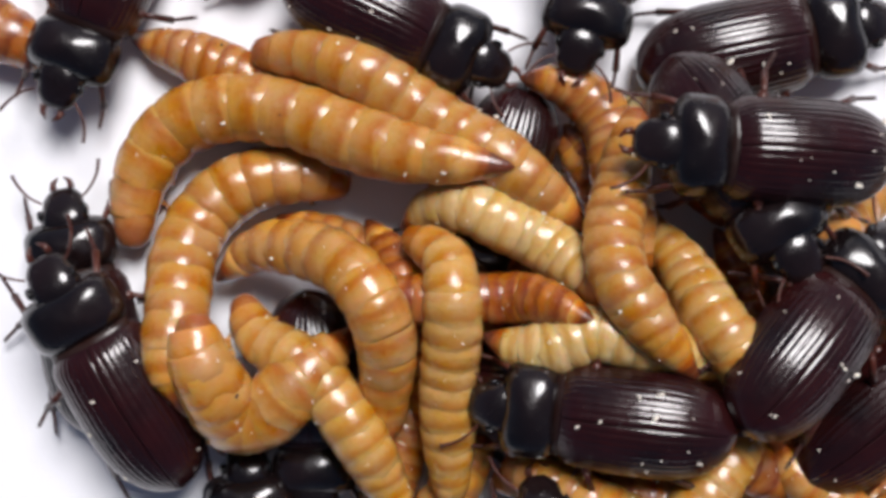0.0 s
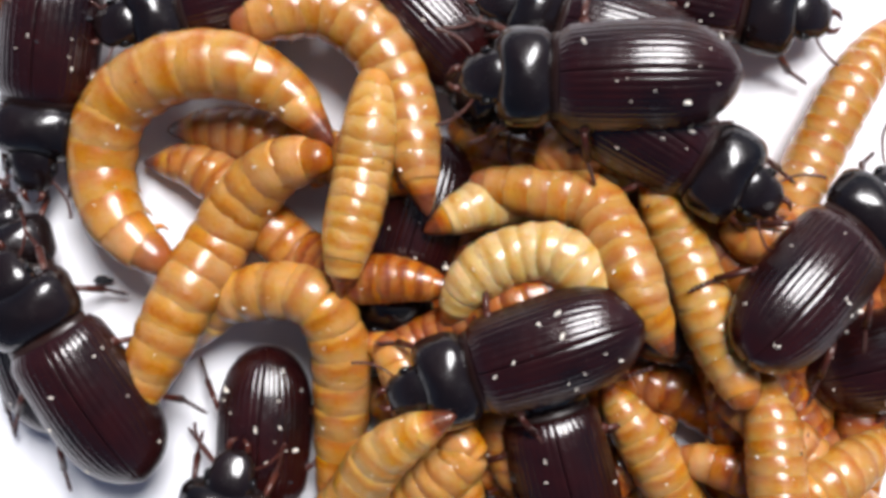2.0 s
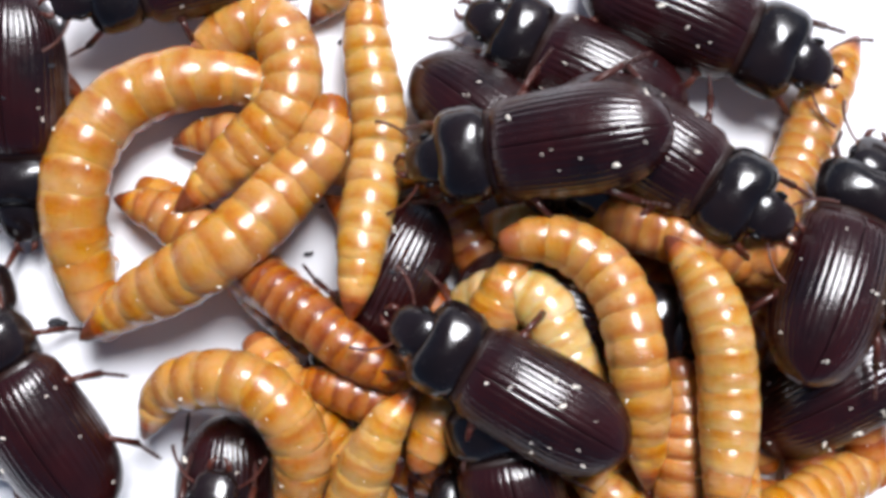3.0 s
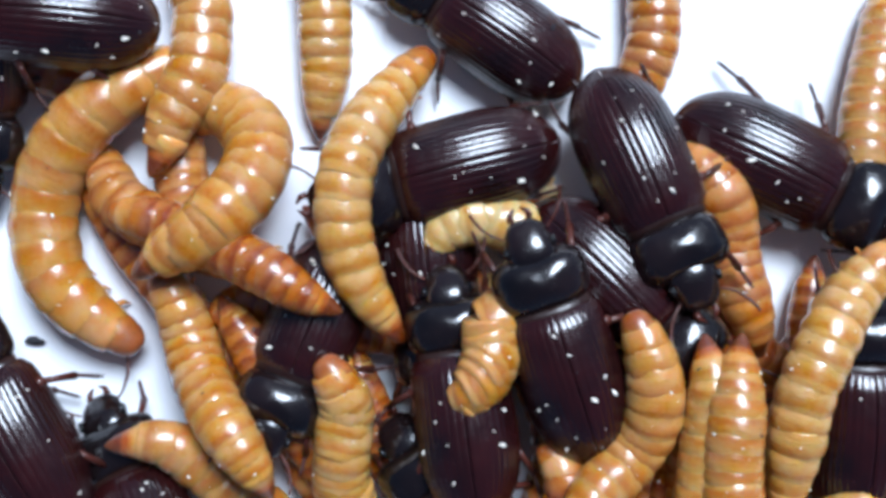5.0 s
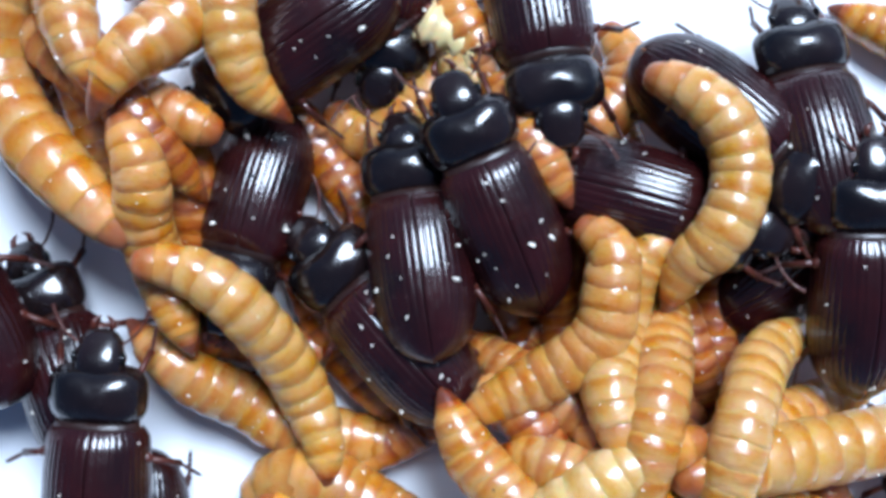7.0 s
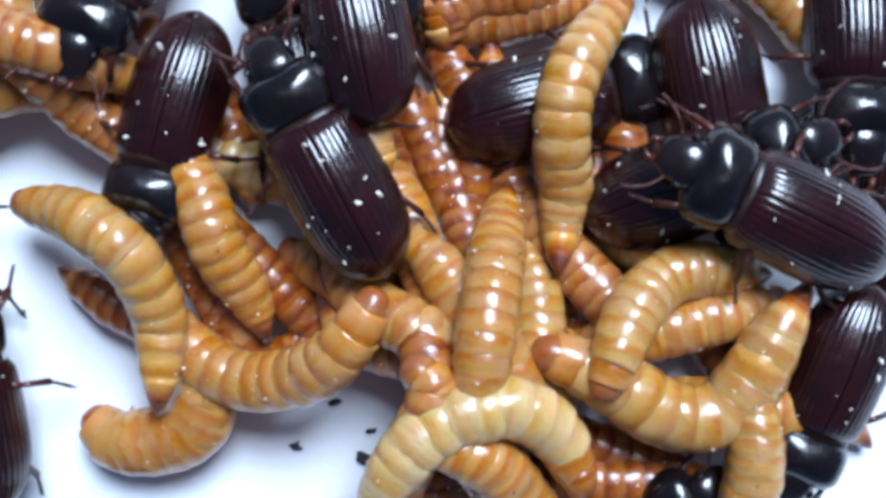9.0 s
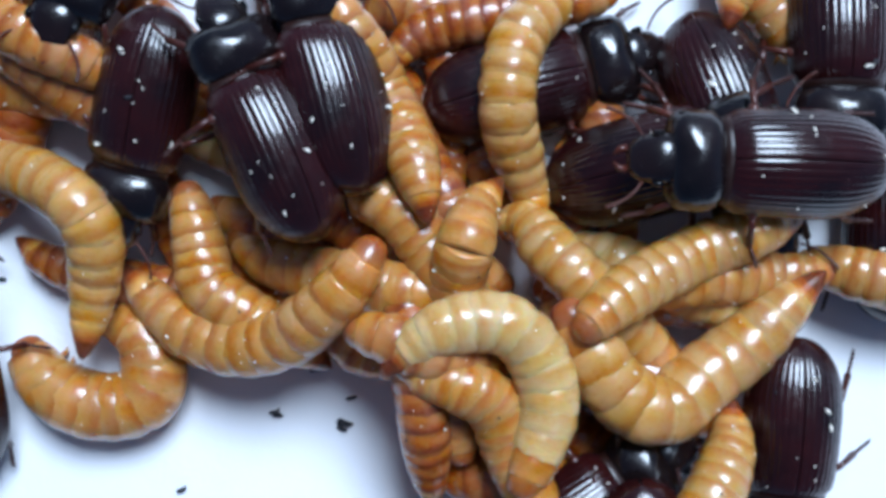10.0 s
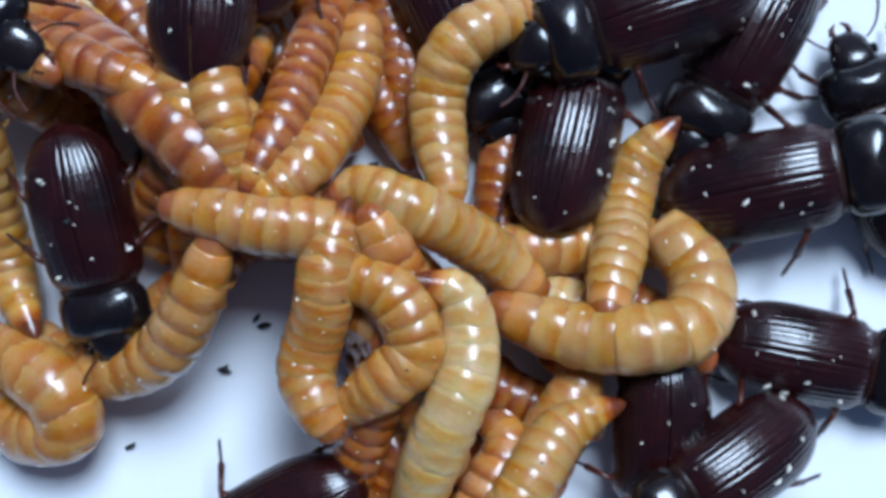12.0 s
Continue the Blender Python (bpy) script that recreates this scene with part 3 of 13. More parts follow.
    creep(beetle(16.3, 19), [
        (0, 19.38, 12.15, 0.00, 0, 12), (0.5, 19.63, 12.28, 0.00, 0, 11), (1, 18.75, 12.25, 0.00, 0, 6), (1.5, 17.47, 13.34, 0.00, 0, -4), (2, 18.12, 13.92, 0.12, 1, -11),
        (2.5, 20.14, 13.54, 0.36, 3, -16), (3, 21.31, 14.71, 0.47, 4, -24), (3.5, 22.77, 13.18, 0.54, 5, -41), (4.5, 26.09, 9.15, 0.20, 2, -32), (5.5, 28.84, 4.99, 1.69, 13, -24),
        (6, 28.02, 3.62, 2.12, 17, -38), (6.5, 29.35, 1.14, 2.69, 17, -33), (7, 27.37, 0.76, 4.18, 17, -41), (7.5, 27.88, 0.70, 5.23, 17, -41), (8.5, 31.49, -1.22, 2.47, -1, -63),
        (9.5, 34.80, -3.27, 0.78, 1, -86), (10, 35.65, -5.08, 1.24, 8, -71), (10.5, 37.35, -6.42, 1.76, 11, -48), (11, 41.31, -10.03, 2.13, 12, -29), (11.5, 42.39, -10.52, 2.27, 12, -15),
        (12, 42.48, -9.71, 2.14, 14, 11),
    ])
    creep(beetle(15.0, 26), [
        (0, 9.18, 16.36, 1.46, 13, -106), (0.5, 8.67, 15.51, 1.83, 16, -106), (1, 8.54, 14.77, 2.40, 17, -105), (1.5, 10.46, 13.59, 2.95, 12, -113), (2, 11.21, 11.38, 2.47, 2, -198),
        (2.5, 13.21, 11.35, 1.31, -3, -204), (3, 13.11, 12.48, 0.37, -1, -207), (3.5, 12.71, 15.62, 0.00, 0, -218), (4.5, 10.25, 16.15, 0.00, 0, -216), (5.5, 7.78, 16.70, 0.00, 0, -214),
        (6, 7.57, 15.68, 0.22, -1, -216), (6.5, 6.09, 16.82, 0.89, -7, -224), (7, 4.88, 19.43, 1.22, -11, -224), (7.5, 3.61, 22.31, 0.86, -8, -223), (8.5, 4.20, 22.34, 0.96, -7, -223),
        (9.5, 5.10, 22.28, 1.32, -7, -223), (10, 5.68, 22.00, 2.01, -10, -223), (10.5, 6.32, 21.48, 3.10, -15, -223), (11, 6.85, 21.16, 3.81, -17, -223), (11.5, 7.27, 20.95, 4.22, -17, -223),
        (12, 7.65, 20.77, 4.54, -17, -223),
    ])
    creep(beetle(14.5, 40), [
        (0, 3.03, 3.03, 0.00, 0, -107), (0.5, 2.52, 2.60, 0.31, 3, -108), (1, 1.25, 0.98, 0.80, 8, -106), (1.5, 2.28, 1.43, 0.71, 7, -111), (2, 0.54, -1.36, 0.54, 1, -108),
        (2.5, 1.82, -2.31, 0.72, 1, -109), (3, 1.60, -2.16, 0.90, 6, -116), (3.5, -0.79, -1.33, 1.25, 13, -136), (4.5, -1.20, -2.71, 2.45, 15, -121), (5.5, -1.65, -4.17, 2.83, 7, -105),
        (6, -2.36, -5.51, 2.72, 6, -102), (6.5, -2.21, -5.48, 2.29, 10, -112), (7, -1.40, -4.09, 2.07, 13, -105), (7.5, -0.13, -3.40, 2.11, 11, -100), (8.5, 0.97, -3.01, 3.33, 8, -103),
        (9.5, 1.87, -2.57, 3.42, -3, -107), (10, 1.37, -4.39, 3.93, -10, -104), (10.5, 0.85, -5.83, 4.43, -15, -97), (11, 1.32, -8.91, 4.90, -15, -90), (11.5, 2.12, -11.27, 5.14, -11, -85),
        (12, 1.94, -13.70, 4.42, -10, -79),
    ])
    creep(beetle(15.0, 47), [
        (0, 8.52, -9.15, 6.41, -8, 174), (0.5, 6.45, -8.21, 6.77, -7, 172), (1, 6.49, -8.23, 6.67, -4, 182), (1.5, 7.22, -7.54, 6.35, -4, 198), (2, 6.41, -7.08, 6.58, -5, 198),
        (2.5, 8.09, -7.15, 6.91, -5, 176), (3, 8.88, -5.81, 6.86, -4, 150), (3.5, 9.56, -4.11, 6.55, 2, 128), (4.5, 11.72, -2.88, 5.65, 7, 116), (5.5, 13.88, -1.68, 5.35, 15, 104),
        (6, 13.03, -2.28, 5.71, 15, 115), (6.5, 10.92, -3.54, 5.95, 13, 123), (7, 12.63, -1.96, 5.58, 11, 113), (7.5, 11.63, -3.01, 6.03, 12, 122), (8.5, 10.91, -3.70, 7.04, 5, 120),
        (9.5, 10.01, -4.20, 5.75, 11, 117), (10, 8.27, -4.10, 7.04, 1, 114, 22), (10.5, 4.02, -1.57, 7.62, -12, 108, 45), (11, 1.34, 0.99, 6.28, -17, 104, 50), (11.5, -2.38, 6.15, 3.26, -12, 112),
        (12, -4.74, 10.28, 1.38, -3, 111),
    ])
    creep(beetle(15.5, 54), [
        (0, 20.40, -4.35, 6.25, -15, 48), (0.5, 19.31, -4.35, 6.23, -9, 67), (1, 19.77, -3.82, 6.35, -5, 76), (1.5, 21.64, -3.21, 6.00, -10, 45), (2, 23.61, -2.07, 5.29, -15, 46),
        (2.5, 24.84, -0.69, 5.18, -15, 50), (3, 27.30, 0.78, 5.11, -14, 68), (3.5, 27.80, -4.31, 4.67, -14, 83), (4.5, 29.54, -5.37, 4.34, 6, 87), (5.5, 31.11, -6.45, 4.53, 11, 91),
        (6, 32.63, -10.19, 4.65, 5, 86), (6.5, 33.56, -8.99, 5.07, 10, 89), (7, 33.16, -5.92, 5.54, 16, 91), (7.5, 34.36, -5.81, 6.00, 15, 86), (8.5, 34.45, -5.87, 6.45, 14, 129),
        (9.5, 35.17, -7.58, 6.38, 13, 173), (10, 35.20, -6.53, 6.75, 9, 179), (10.5, 34.87, -6.91, 6.42, 10, 188), (11, 34.08, -5.11, 5.30, 14, 197), (11.5, 34.82, -4.74, 4.24, 11, 187),
        (12, 32.21, -0.70, 3.54, 0, 198),
    ])
    creep(beetle(15.5, 61), [
        (0, 26.15, -7.96, 3.67, 3, 42), (0.5, 27.84, -6.90, 3.28, 5, 32), (1, 29.56, -7.52, 2.66, 8, 21), (1.5, 31.02, -7.23, 2.01, 11, 15), (2, 31.52, -6.71, 2.00, 11, 16),
        (2.5, 30.14, -5.58, 2.25, 12, 22), (3, 29.93, -5.79, 2.15, 12, 29), (3.5, 30.81, -6.47, 2.02, 9, 27), (4.5, 32.72, -6.07, 0.72, 1, 34), (5.5, 34.16, -5.52, 0.63, -5, 41),
        (6, 35.37, -6.57, 0.43, -4, 14), (6.5, 35.08, -6.76, 0.12, -1, 20), (7, 32.35, -5.04, 0.14, -1, 36), (7.5, 33.24, -2.81, 0.48, -4, 46), (8.5, 32.69, -4.21, 3.27, 2, 30),
        (9.5, 32.99, -5.48, 3.44, 16, 14), (10, 32.04, -5.96, 3.39, 17, 14), (10.5, 31.18, -6.78, 3.34, 10, 30), (11, 29.03, -5.67, 3.06, -3, 58), (11.5, 29.14, -5.93, 2.36, -8, 70),
        (12, 29.22, -6.11, 1.52, -10, 76),
    ])
    creep(beetle(14.5, 68), [
        (0, -7.77, -9.59, 0.00, 0, -87), (0.5, -8.08, -11.50, 0.00, 0, -94), (1, -9.22, -12.39, 0.00, 0, -93), (1.5, -7.93, -12.83, 0.00, 0, -91), (2, -8.20, -14.02, 0.00, 0, -93),
        (2.5, -7.66, -14.68, 0.00, 0, -96), (3, -7.88, -15.58, 0.00, 0, -94), (3.5, -9.29, -18.08, 0.00, 0, -96), (4.5, -8.21, -20.09, 0.00, 0, -96), (5.5, -7.12, -22.09, 0.00, 0, -96),
        (6, -7.42, -22.67, 0.00, 0, -95), (6.5, -7.86, -23.53, 0.00, 0, -95), (7, -8.31, -24.39, 0.00, 0, -95), (7.5, -8.62, -24.99, 0.00, 0, -95), (8.5, -6.28, -30.50, 0.00, 0, -96),
        (9.5, -3.94, -36.02, 0.00, 0, -96), (10, -3.67, -37.08, 0.00, 0, -96), (10.5, -3.27, -38.65, 0.00, 0, -96), (11, -2.84, -40.40, 0.00, 0, -96), (11.5, -2.45, -41.97, 0.00, 0, -96),
        (12, -2.19, -43.03, 0.00, 0, -96),
    ])
    creep(beetle(15.5, 75), [
        (0, -11.25, -18.73, 0.00, 0, 94), (0.5, -16.04, -20.50, 0.00, 0, 89), (1, -15.91, -19.48, 0.00, 0, 76), (1.5, -14.39, -20.00, 0.50, 4, 78), (2, -10.63, -19.20, 1.63, 13, 77),
        (2.5, -8.83, -19.00, 2.54, 16, 80), (3, -8.12, -17.79, 3.03, 10, 82), (3.5, -8.60, -11.12, 3.20, -3, 87), (4.5, -9.83, -12.22, 2.23, -16, 105), (5.5, -10.94, -13.23, 1.86, -17, 122),
        (6, -10.74, -13.06, 1.79, -16, 122), (6.5, -11.54, -12.19, 1.49, -13, 114), (7, -12.37, -11.88, 0.99, -9, 113), (7.5, -11.74, -10.60, 0.50, -4, 113), (8.5, -13.02, -8.99, 1.63, 13, 113),
        (9.5, -14.10, -7.49, 2.85, 17, 113), (10, -14.25, -7.39, 2.78, 17, 113), (10.5, -14.09, -7.27, 3.43, 17, 113), (11, -13.92, -7.11, 4.12, 17, 113), (11.5, -14.02, -6.96, 4.21, 17, 113),
        (12, -14.24, -6.83, 3.89, 17, 113),
    ])
    creep(beetle(15.5, 96), [
        (0, 6.08, -19.94, 6.10, -10, 96), (0.5, 4.98, -19.81, 6.05, -3, 96), (1, 6.37, -19.81, 4.41, -4, 101), (1.5, 11.14, -16.55, 2.74, 0, 117), (2, 8.85, -11.80, 3.45, 12, 105),
        (2.5, 8.86, -12.04, 4.41, 15, 107), (3, 9.17, -11.54, 4.43, 11, 105), (3.5, 8.29, -11.39, 4.86, 10, 102), (4.5, 8.29, -12.71, 2.25, -2, 119), (5.5, 8.16, -13.14, 3.76, -17, 137),
        (6, 8.01, -11.56, 3.80, -16, 143), (6.5, 6.44, -11.35, 3.32, -12, 134), (7, 6.30, -9.29, 2.95, -4, 132), (7.5, 5.26, -6.74, 2.22, 7, 95), (8.5, 7.50, -1.29, 2.35, -0, 99),
        (9.5, 9.82, 3.98, 3.09, 3, 102), (10, 10.50, 5.01, 3.74, 11, 98), (10.5, 10.88, 3.76, 4.71, 9, 86), (11, 9.89, 4.56, 4.97, -5, 87), (11.5, 10.59, 1.41, 4.27, -12, 93),
        (12, 11.30, 5.70, 3.87, -9, 86),
    ])
    creep(beetle(15.0, 6), [
        (0, 2.98, -24.19, 1.04, -2, 84), (0.5, 2.27, -23.29, 1.03, 1, 84), (1, 1.56, -22.43, 0.92, 4, 85), (1.5, 3.75, -22.63, 0.88, 8, 86), (2, 3.60, -21.26, 0.84, 8, 86),
        (2.5, 5.01, -20.48, 0.72, 7, 87), (3, 5.77, -18.34, 0.89, 9, 89), (3.5, 5.69, -16.09, 1.32, 13, 90), (4.5, 7.15, -9.46, 3.27, -4, 95), (5.5, 8.63, -3.40, 3.88, -5, 99),
        (6, 9.42, -5.81, 4.18, -12, 92), (6.5, 8.80, -5.54, 4.58, -16, 100), (7, 8.48, -4.69, 4.47, -11, 98), (7.5, 9.43, -5.09, 4.01, -1, 95), (8.5, 11.04, -0.24, 5.69, -4, 100),
        (9.5, 12.99, 6.99, 6.72, -3, 104), (10, 11.37, -1.39, 6.76, -1, 105, 35), (10.5, 6.65, 0.69, 5.94, -10, 105, 45), (11, 5.72, 0.63, 6.33, -15, 103, 45), (11.5, 7.32, 0.75, 6.51, -12, 95),
        (12, 8.89, 1.72, 6.96, -8, 87),
    ])
    creep(beetle(15.0, 34), [
        (0, 41.26, 9.34, 0.00, 0, 96), (0.5, 41.50, 9.44, 0.00, 0, 97), (1, 41.82, 9.57, 0.00, 0, 97), (1.5, 42.18, 9.73, 0.00, 0, 97), (2, 42.45, 9.85, 0.23, 2, 97),
        (2.5, 42.57, 9.94, 0.81, 8, 97), (3, 42.72, 10.06, 1.36, 13, 97), (3.5, 43.00, 10.21, 1.64, 16, 97), (4.5, 43.60, 10.49, 1.99, 17, 97), (5.5, 43.88, 10.59, 2.49, 14, 97),
        (6, 40.43, 7.90, 2.67, 7, 97), (6.5, 38.21, 5.87, 3.34, -3, 101), (7, 30.74, 1.98, 4.54, -13, 100), (7.5, 32.17, 4.13, 4.55, -17, 120), (8.5, 30.86, 9.99, 1.28, -7, 121),
        (9.5, 28.66, 15.68, 0.31, -3, 122), (10, 28.19, 16.62, 0.15, -1, 122), (10.5, 27.49, 17.96, 0.04, -0, 121), (11, 26.69, 19.41, 0.00, 0, 121), (11.5, 25.97, 20.70, 0.00, 0, 120),
        (12, 25.47, 21.58, 0.00, 0, 120),
    ])
    creep(beetle(15.0, 48), [
        (0, 36.96, -3.61, 0.26, -2, 14), (0.5, 37.25, -3.29, 0.09, -1, 14), (1, 37.57, -2.81, 0.00, 0, 14), (1.5, 37.88, -2.25, 0.00, 0, 14), (2, 38.19, -1.67, 0.00, 0, 14),
        (2.5, 38.50, -1.12, 0.00, 0, 14), (3, 38.76, -0.66, 0.00, 0, 14), (3.5, 38.95, -0.34, 0.00, 0, 14), (4.5, 37.22, 0.03, 1.22, -3, 15), (5.5, 36.04, 0.33, 1.36, -1, 15),
        (6, 35.10, 0.46, 0.46, -0, 15), (6.5, 34.84, -0.65, 0.68, -4, 24), (7, 35.23, -1.61, 2.15, -12, 22), (7.5, 35.70, -1.80, 2.96, -16, 22), (8.5, 41.12, -3.91, 0.69, -4, 56),
        (9.5, 45.99, -6.15, 0.00, 0, 90), (10, 45.27, -8.18, 0.00, 0, 90), (10.5, 44.77, -10.94, 0.00, 0, 91), (11, 44.97, -12.81, 0.00, 0, 91), (11.5, 45.44, -10.67, 0.00, 0, 97),
        (12, 47.74, -7.67, 0.00, 0, 109),
    ])
    creep(beetle(15.5, 37), [
        (0, -9.11, -35.87, 0.00, 0, 93), (0.5, -8.68, -34.96, 0.00, 0, 92), (1, -8.08, -33.65, 0.00, 0, 92), (1.5, -7.38, -32.11, 0.00, 0, 92), (2, -6.60, -30.35, 0.33, 3, 91),
        (2.5, -5.77, -28.44, 1.20, 11, 91), (3, -5.13, -27.07, 1.39, 12, 90), (3.5, -4.81, -26.41, 0.84, 7, 90), (4.5, -5.11, -22.75, 3.27, 15, 90), (5.5, -5.35, -19.54, 5.28, 15, 90),
        (6, -7.22, -18.43, 5.69, 13, 90), (6.5, -8.48, -17.97, 5.46, 9, 89), (7, -9.23, -16.76, 4.71, 7, 86), (7.5, -9.30, -15.97, 3.90, 7, 90), (8.5, -9.79, -16.63, 2.87, 15, 91),
        (9.5, -10.12, -17.18, 2.47, 17, 93), (10, -10.30, -17.24, 2.23, 17, 93), (10.5, -10.25, -17.25, 2.58, 17, 93), (11, -10.21, -17.25, 2.93, 17, 93), (11.5, -10.33, -17.29, 2.88, 17, 93),
        (12, -10.50, -17.34, 2.58, 17, 93),
    ])
    creep(beetle(16.0, 44), [
        (0, 43.75, 28.62, 0.00, 0, -90), (0.5, 43.70, 27.95, 0.00, 0, -90), (1, 43.64, 27.08, 0.00, 0, -90), (1.5, 43.54, 26.04, 0.00, 0, -90), (2, 43.43, 24.85, 0.00, 0, -90),
        (2.5, 43.31, 23.55, 0.00, 0, -90), (3, 43.19, 22.17, 0.00, 0, -90), (3.5, 43.08, 20.75, 0.00, 0, -90), (4.5, 42.84, 17.91, 0.00, 0, -90), (5.5, 42.62, 15.27, 0.00, 0, -90),
        (6, 42.52, 14.11, 0.00, 0, -90), (6.5, 42.35, 13.04, 0.16, 1, -90), (7, 42.09, 12.07, 0.53, 5, -90), (7.5, 41.83, 11.28, 0.98, 9, -90), (8.5, 41.37, 5.58, 1.73, 16, -91),
        (9.5, 41.42, 0.15, 1.21, 8, -91), (10, 41.70, 0.10, 1.20, 9, -91), (10.5, 41.67, 0.50, 1.04, 10, -87), (11, 42.18, 1.58, 0.38, 3, -91), (11.5, 42.02, 2.79, 0.04, -0, -94),
        (12, 39.03, -2.65, 0.12, 0, -118),
    ])
    creep(beetle(14.5, 58), [
        (0, 39.52, -18.77, 0.00, 0, -111), (0.5, 39.54, -18.66, 0.00, 0, -111), (1, 39.56, -18.50, 0.00, 0, -111), (1.5, 39.57, -18.33, 0.00, 0, -111), (2, 39.57, -18.15, 0.00, 0, -110),
        (2.5, 39.58, -17.95, 0.00, 0, -110), (3, 39.60, -17.73, 0.00, 0, -110), (3.5, 39.63, -17.51, 0.00, 0, -110), (4.5, 39.68, -17.05, 0.00, 0, -110), (5.5, 39.71, -16.60, 0.00, 0, -110),
        (6, 39.73, -16.39, 0.00, 0, -110), (6.5, 39.72, -16.19, 0.06, 1, -110), (7, 39.56, -15.98, 0.44, 3, -110), (7.5, 39.30, -15.77, 1.10, 9, -110), (8.5, 39.25, -17.38, 1.99, 5, -111),
        (9.5, 39.45, -19.06, 2.35, -12, -112), (10, 38.42, -23.35, 2.28, -2, -94), (10.5, 34.93, -26.19, 4.01, 12, -161), (11, 34.15, -26.25, 5.30, 17, -166), (11.5, 35.10, -26.96, 4.77, 17, -177),
        (12, 36.60, -27.08, 3.73, 17, -149),
    ])
    creep(beetle(15.0, 65), [
        (0, 28.03, -30.14, 0.97, -1, 45), (0.5, 28.01, -30.05, 0.98, -0, 45), (1, 28.00, -29.94, 0.97, 1, 45), (1.5, 28.01, -29.82, 0.94, 2, 44), (2, 28.03, -29.67, 0.90, 2, 44),
        (2.5, 28.04, -29.50, 0.88, 3, 43), (3, 28.04, -29.32, 0.85, 4, 43), (3.5, 28.01, -29.11, 0.89, 6, 43), (4.5, 27.82, -28.50, 1.38, 13, 42), (5.5, 27.91, -28.31, 1.05, 10, 41),
        (6, 28.04, -28.36, 0.58, 6, 41), (6.5, 28.09, -28.29, 0.40, 4, 40), (7, 28.08, -28.18, 0.36, 4, 40), (7.5, 28.10, -28.12, 0.26, 3, 40), (8.5, 28.38, -26.99, 1.18, 11, 39),
        (9.5, 28.74, -25.93, 2.11, 7, 38), (10, 26.89, -25.88, 3.01, -3, 33), (10.5, 29.94, -23.51, 2.84, -12, 31), (11, 31.95, -23.12, 1.56, -11, 27), (11.5, 35.07, -22.01, 0.55, -5, 33),
        (12, 44.78, -20.51, 0.12, -1, -11),
    ])
    creep(beetle(14.5, 72), [
        (0, 24.08, -30.14, 3.70, -3, -76), (0.5, 24.13, -30.16, 3.70, -4, -76), (1, 24.25, -30.20, 3.68, -5, -77), (1.5, 24.50, -30.19, 3.65, -6, -77), (2, 24.80, -30.13, 3.63, -6, -78),
        (2.5, 25.09, -30.04, 3.61, -7, -78), (3, 25.36, -29.96, 3.58, -9, -79), (3.5, 25.56, -29.87, 3.58, -12, -79), (4.5, 25.92, -29.61, 3.94, -16, -80), (5.5, 26.48, -29.75, 3.65, -17, -82),
        (6, 26.80, -30.02, 3.25, -17, -82), (6.5, 27.03, -30.15, 3.07, -17, -83), (7, 27.26, -30.24, 2.97, -17, -83), (7.5, 27.48, -30.33, 2.78, -17, -83), (8.5, 29.01, -30.65, 3.09, -17, -83),
        (9.5, 30.59, -31.05, 3.17, -17, -83), (10, 29.77, -30.22, 3.95, -17, -85), (10.5, 29.01, -29.49, 4.48, -17, -87), (11, 29.38, -27.64, 4.00, -17, -86), (11.5, 31.73, -26.38, 2.81, -15, -90),
        (12, 34.22, -26.31, 1.64, -13, -91),
    ])
    creep(beetle(15.0, 79), [
        (0, 11.81, -37.22, 0.00, 0, -135), (0.5, 12.01, -37.13, 0.00, 0, -135), (1, 12.26, -37.00, 0.00, 0, -135), (1.5, 12.54, -36.86, 0.00, 0, -136), (2, 12.85, -36.70, 0.00, 0, -136),
        (2.5, 13.20, -36.54, 0.00, 0, -137), (3, 13.58, -36.36, 0.00, 0, -137), (3.5, 13.97, -36.18, 0.00, 0, -137), (4.5, 14.76, -35.79, 0.00, 0, -138), (5.5, 15.48, -35.36, 0.12, -1, -139),
        (6, 15.78, -35.04, 0.42, -4, -139), (6.5, 16.03, -34.77, 0.69, -6, -140), (7, 16.27, -34.59, 0.83, -8, -140), (7.5, 16.46, -34.47, 0.92, -8, -140), (8.5, 17.56, -33.53, 1.04, -10, -134),
        (9.5, 18.65, -32.28, 2.12, -15, -129), (10, 17.12, -31.39, 2.65, -16, -133), (10.5, 15.56, -30.86, 2.04, -15, -138), (11, 14.77, -31.93, 1.61, -15, -137), (11.5, 13.12, -30.98, 1.99, -16, -143),
        (12, 11.30, -29.88, 2.52, -17, -151),
    ])
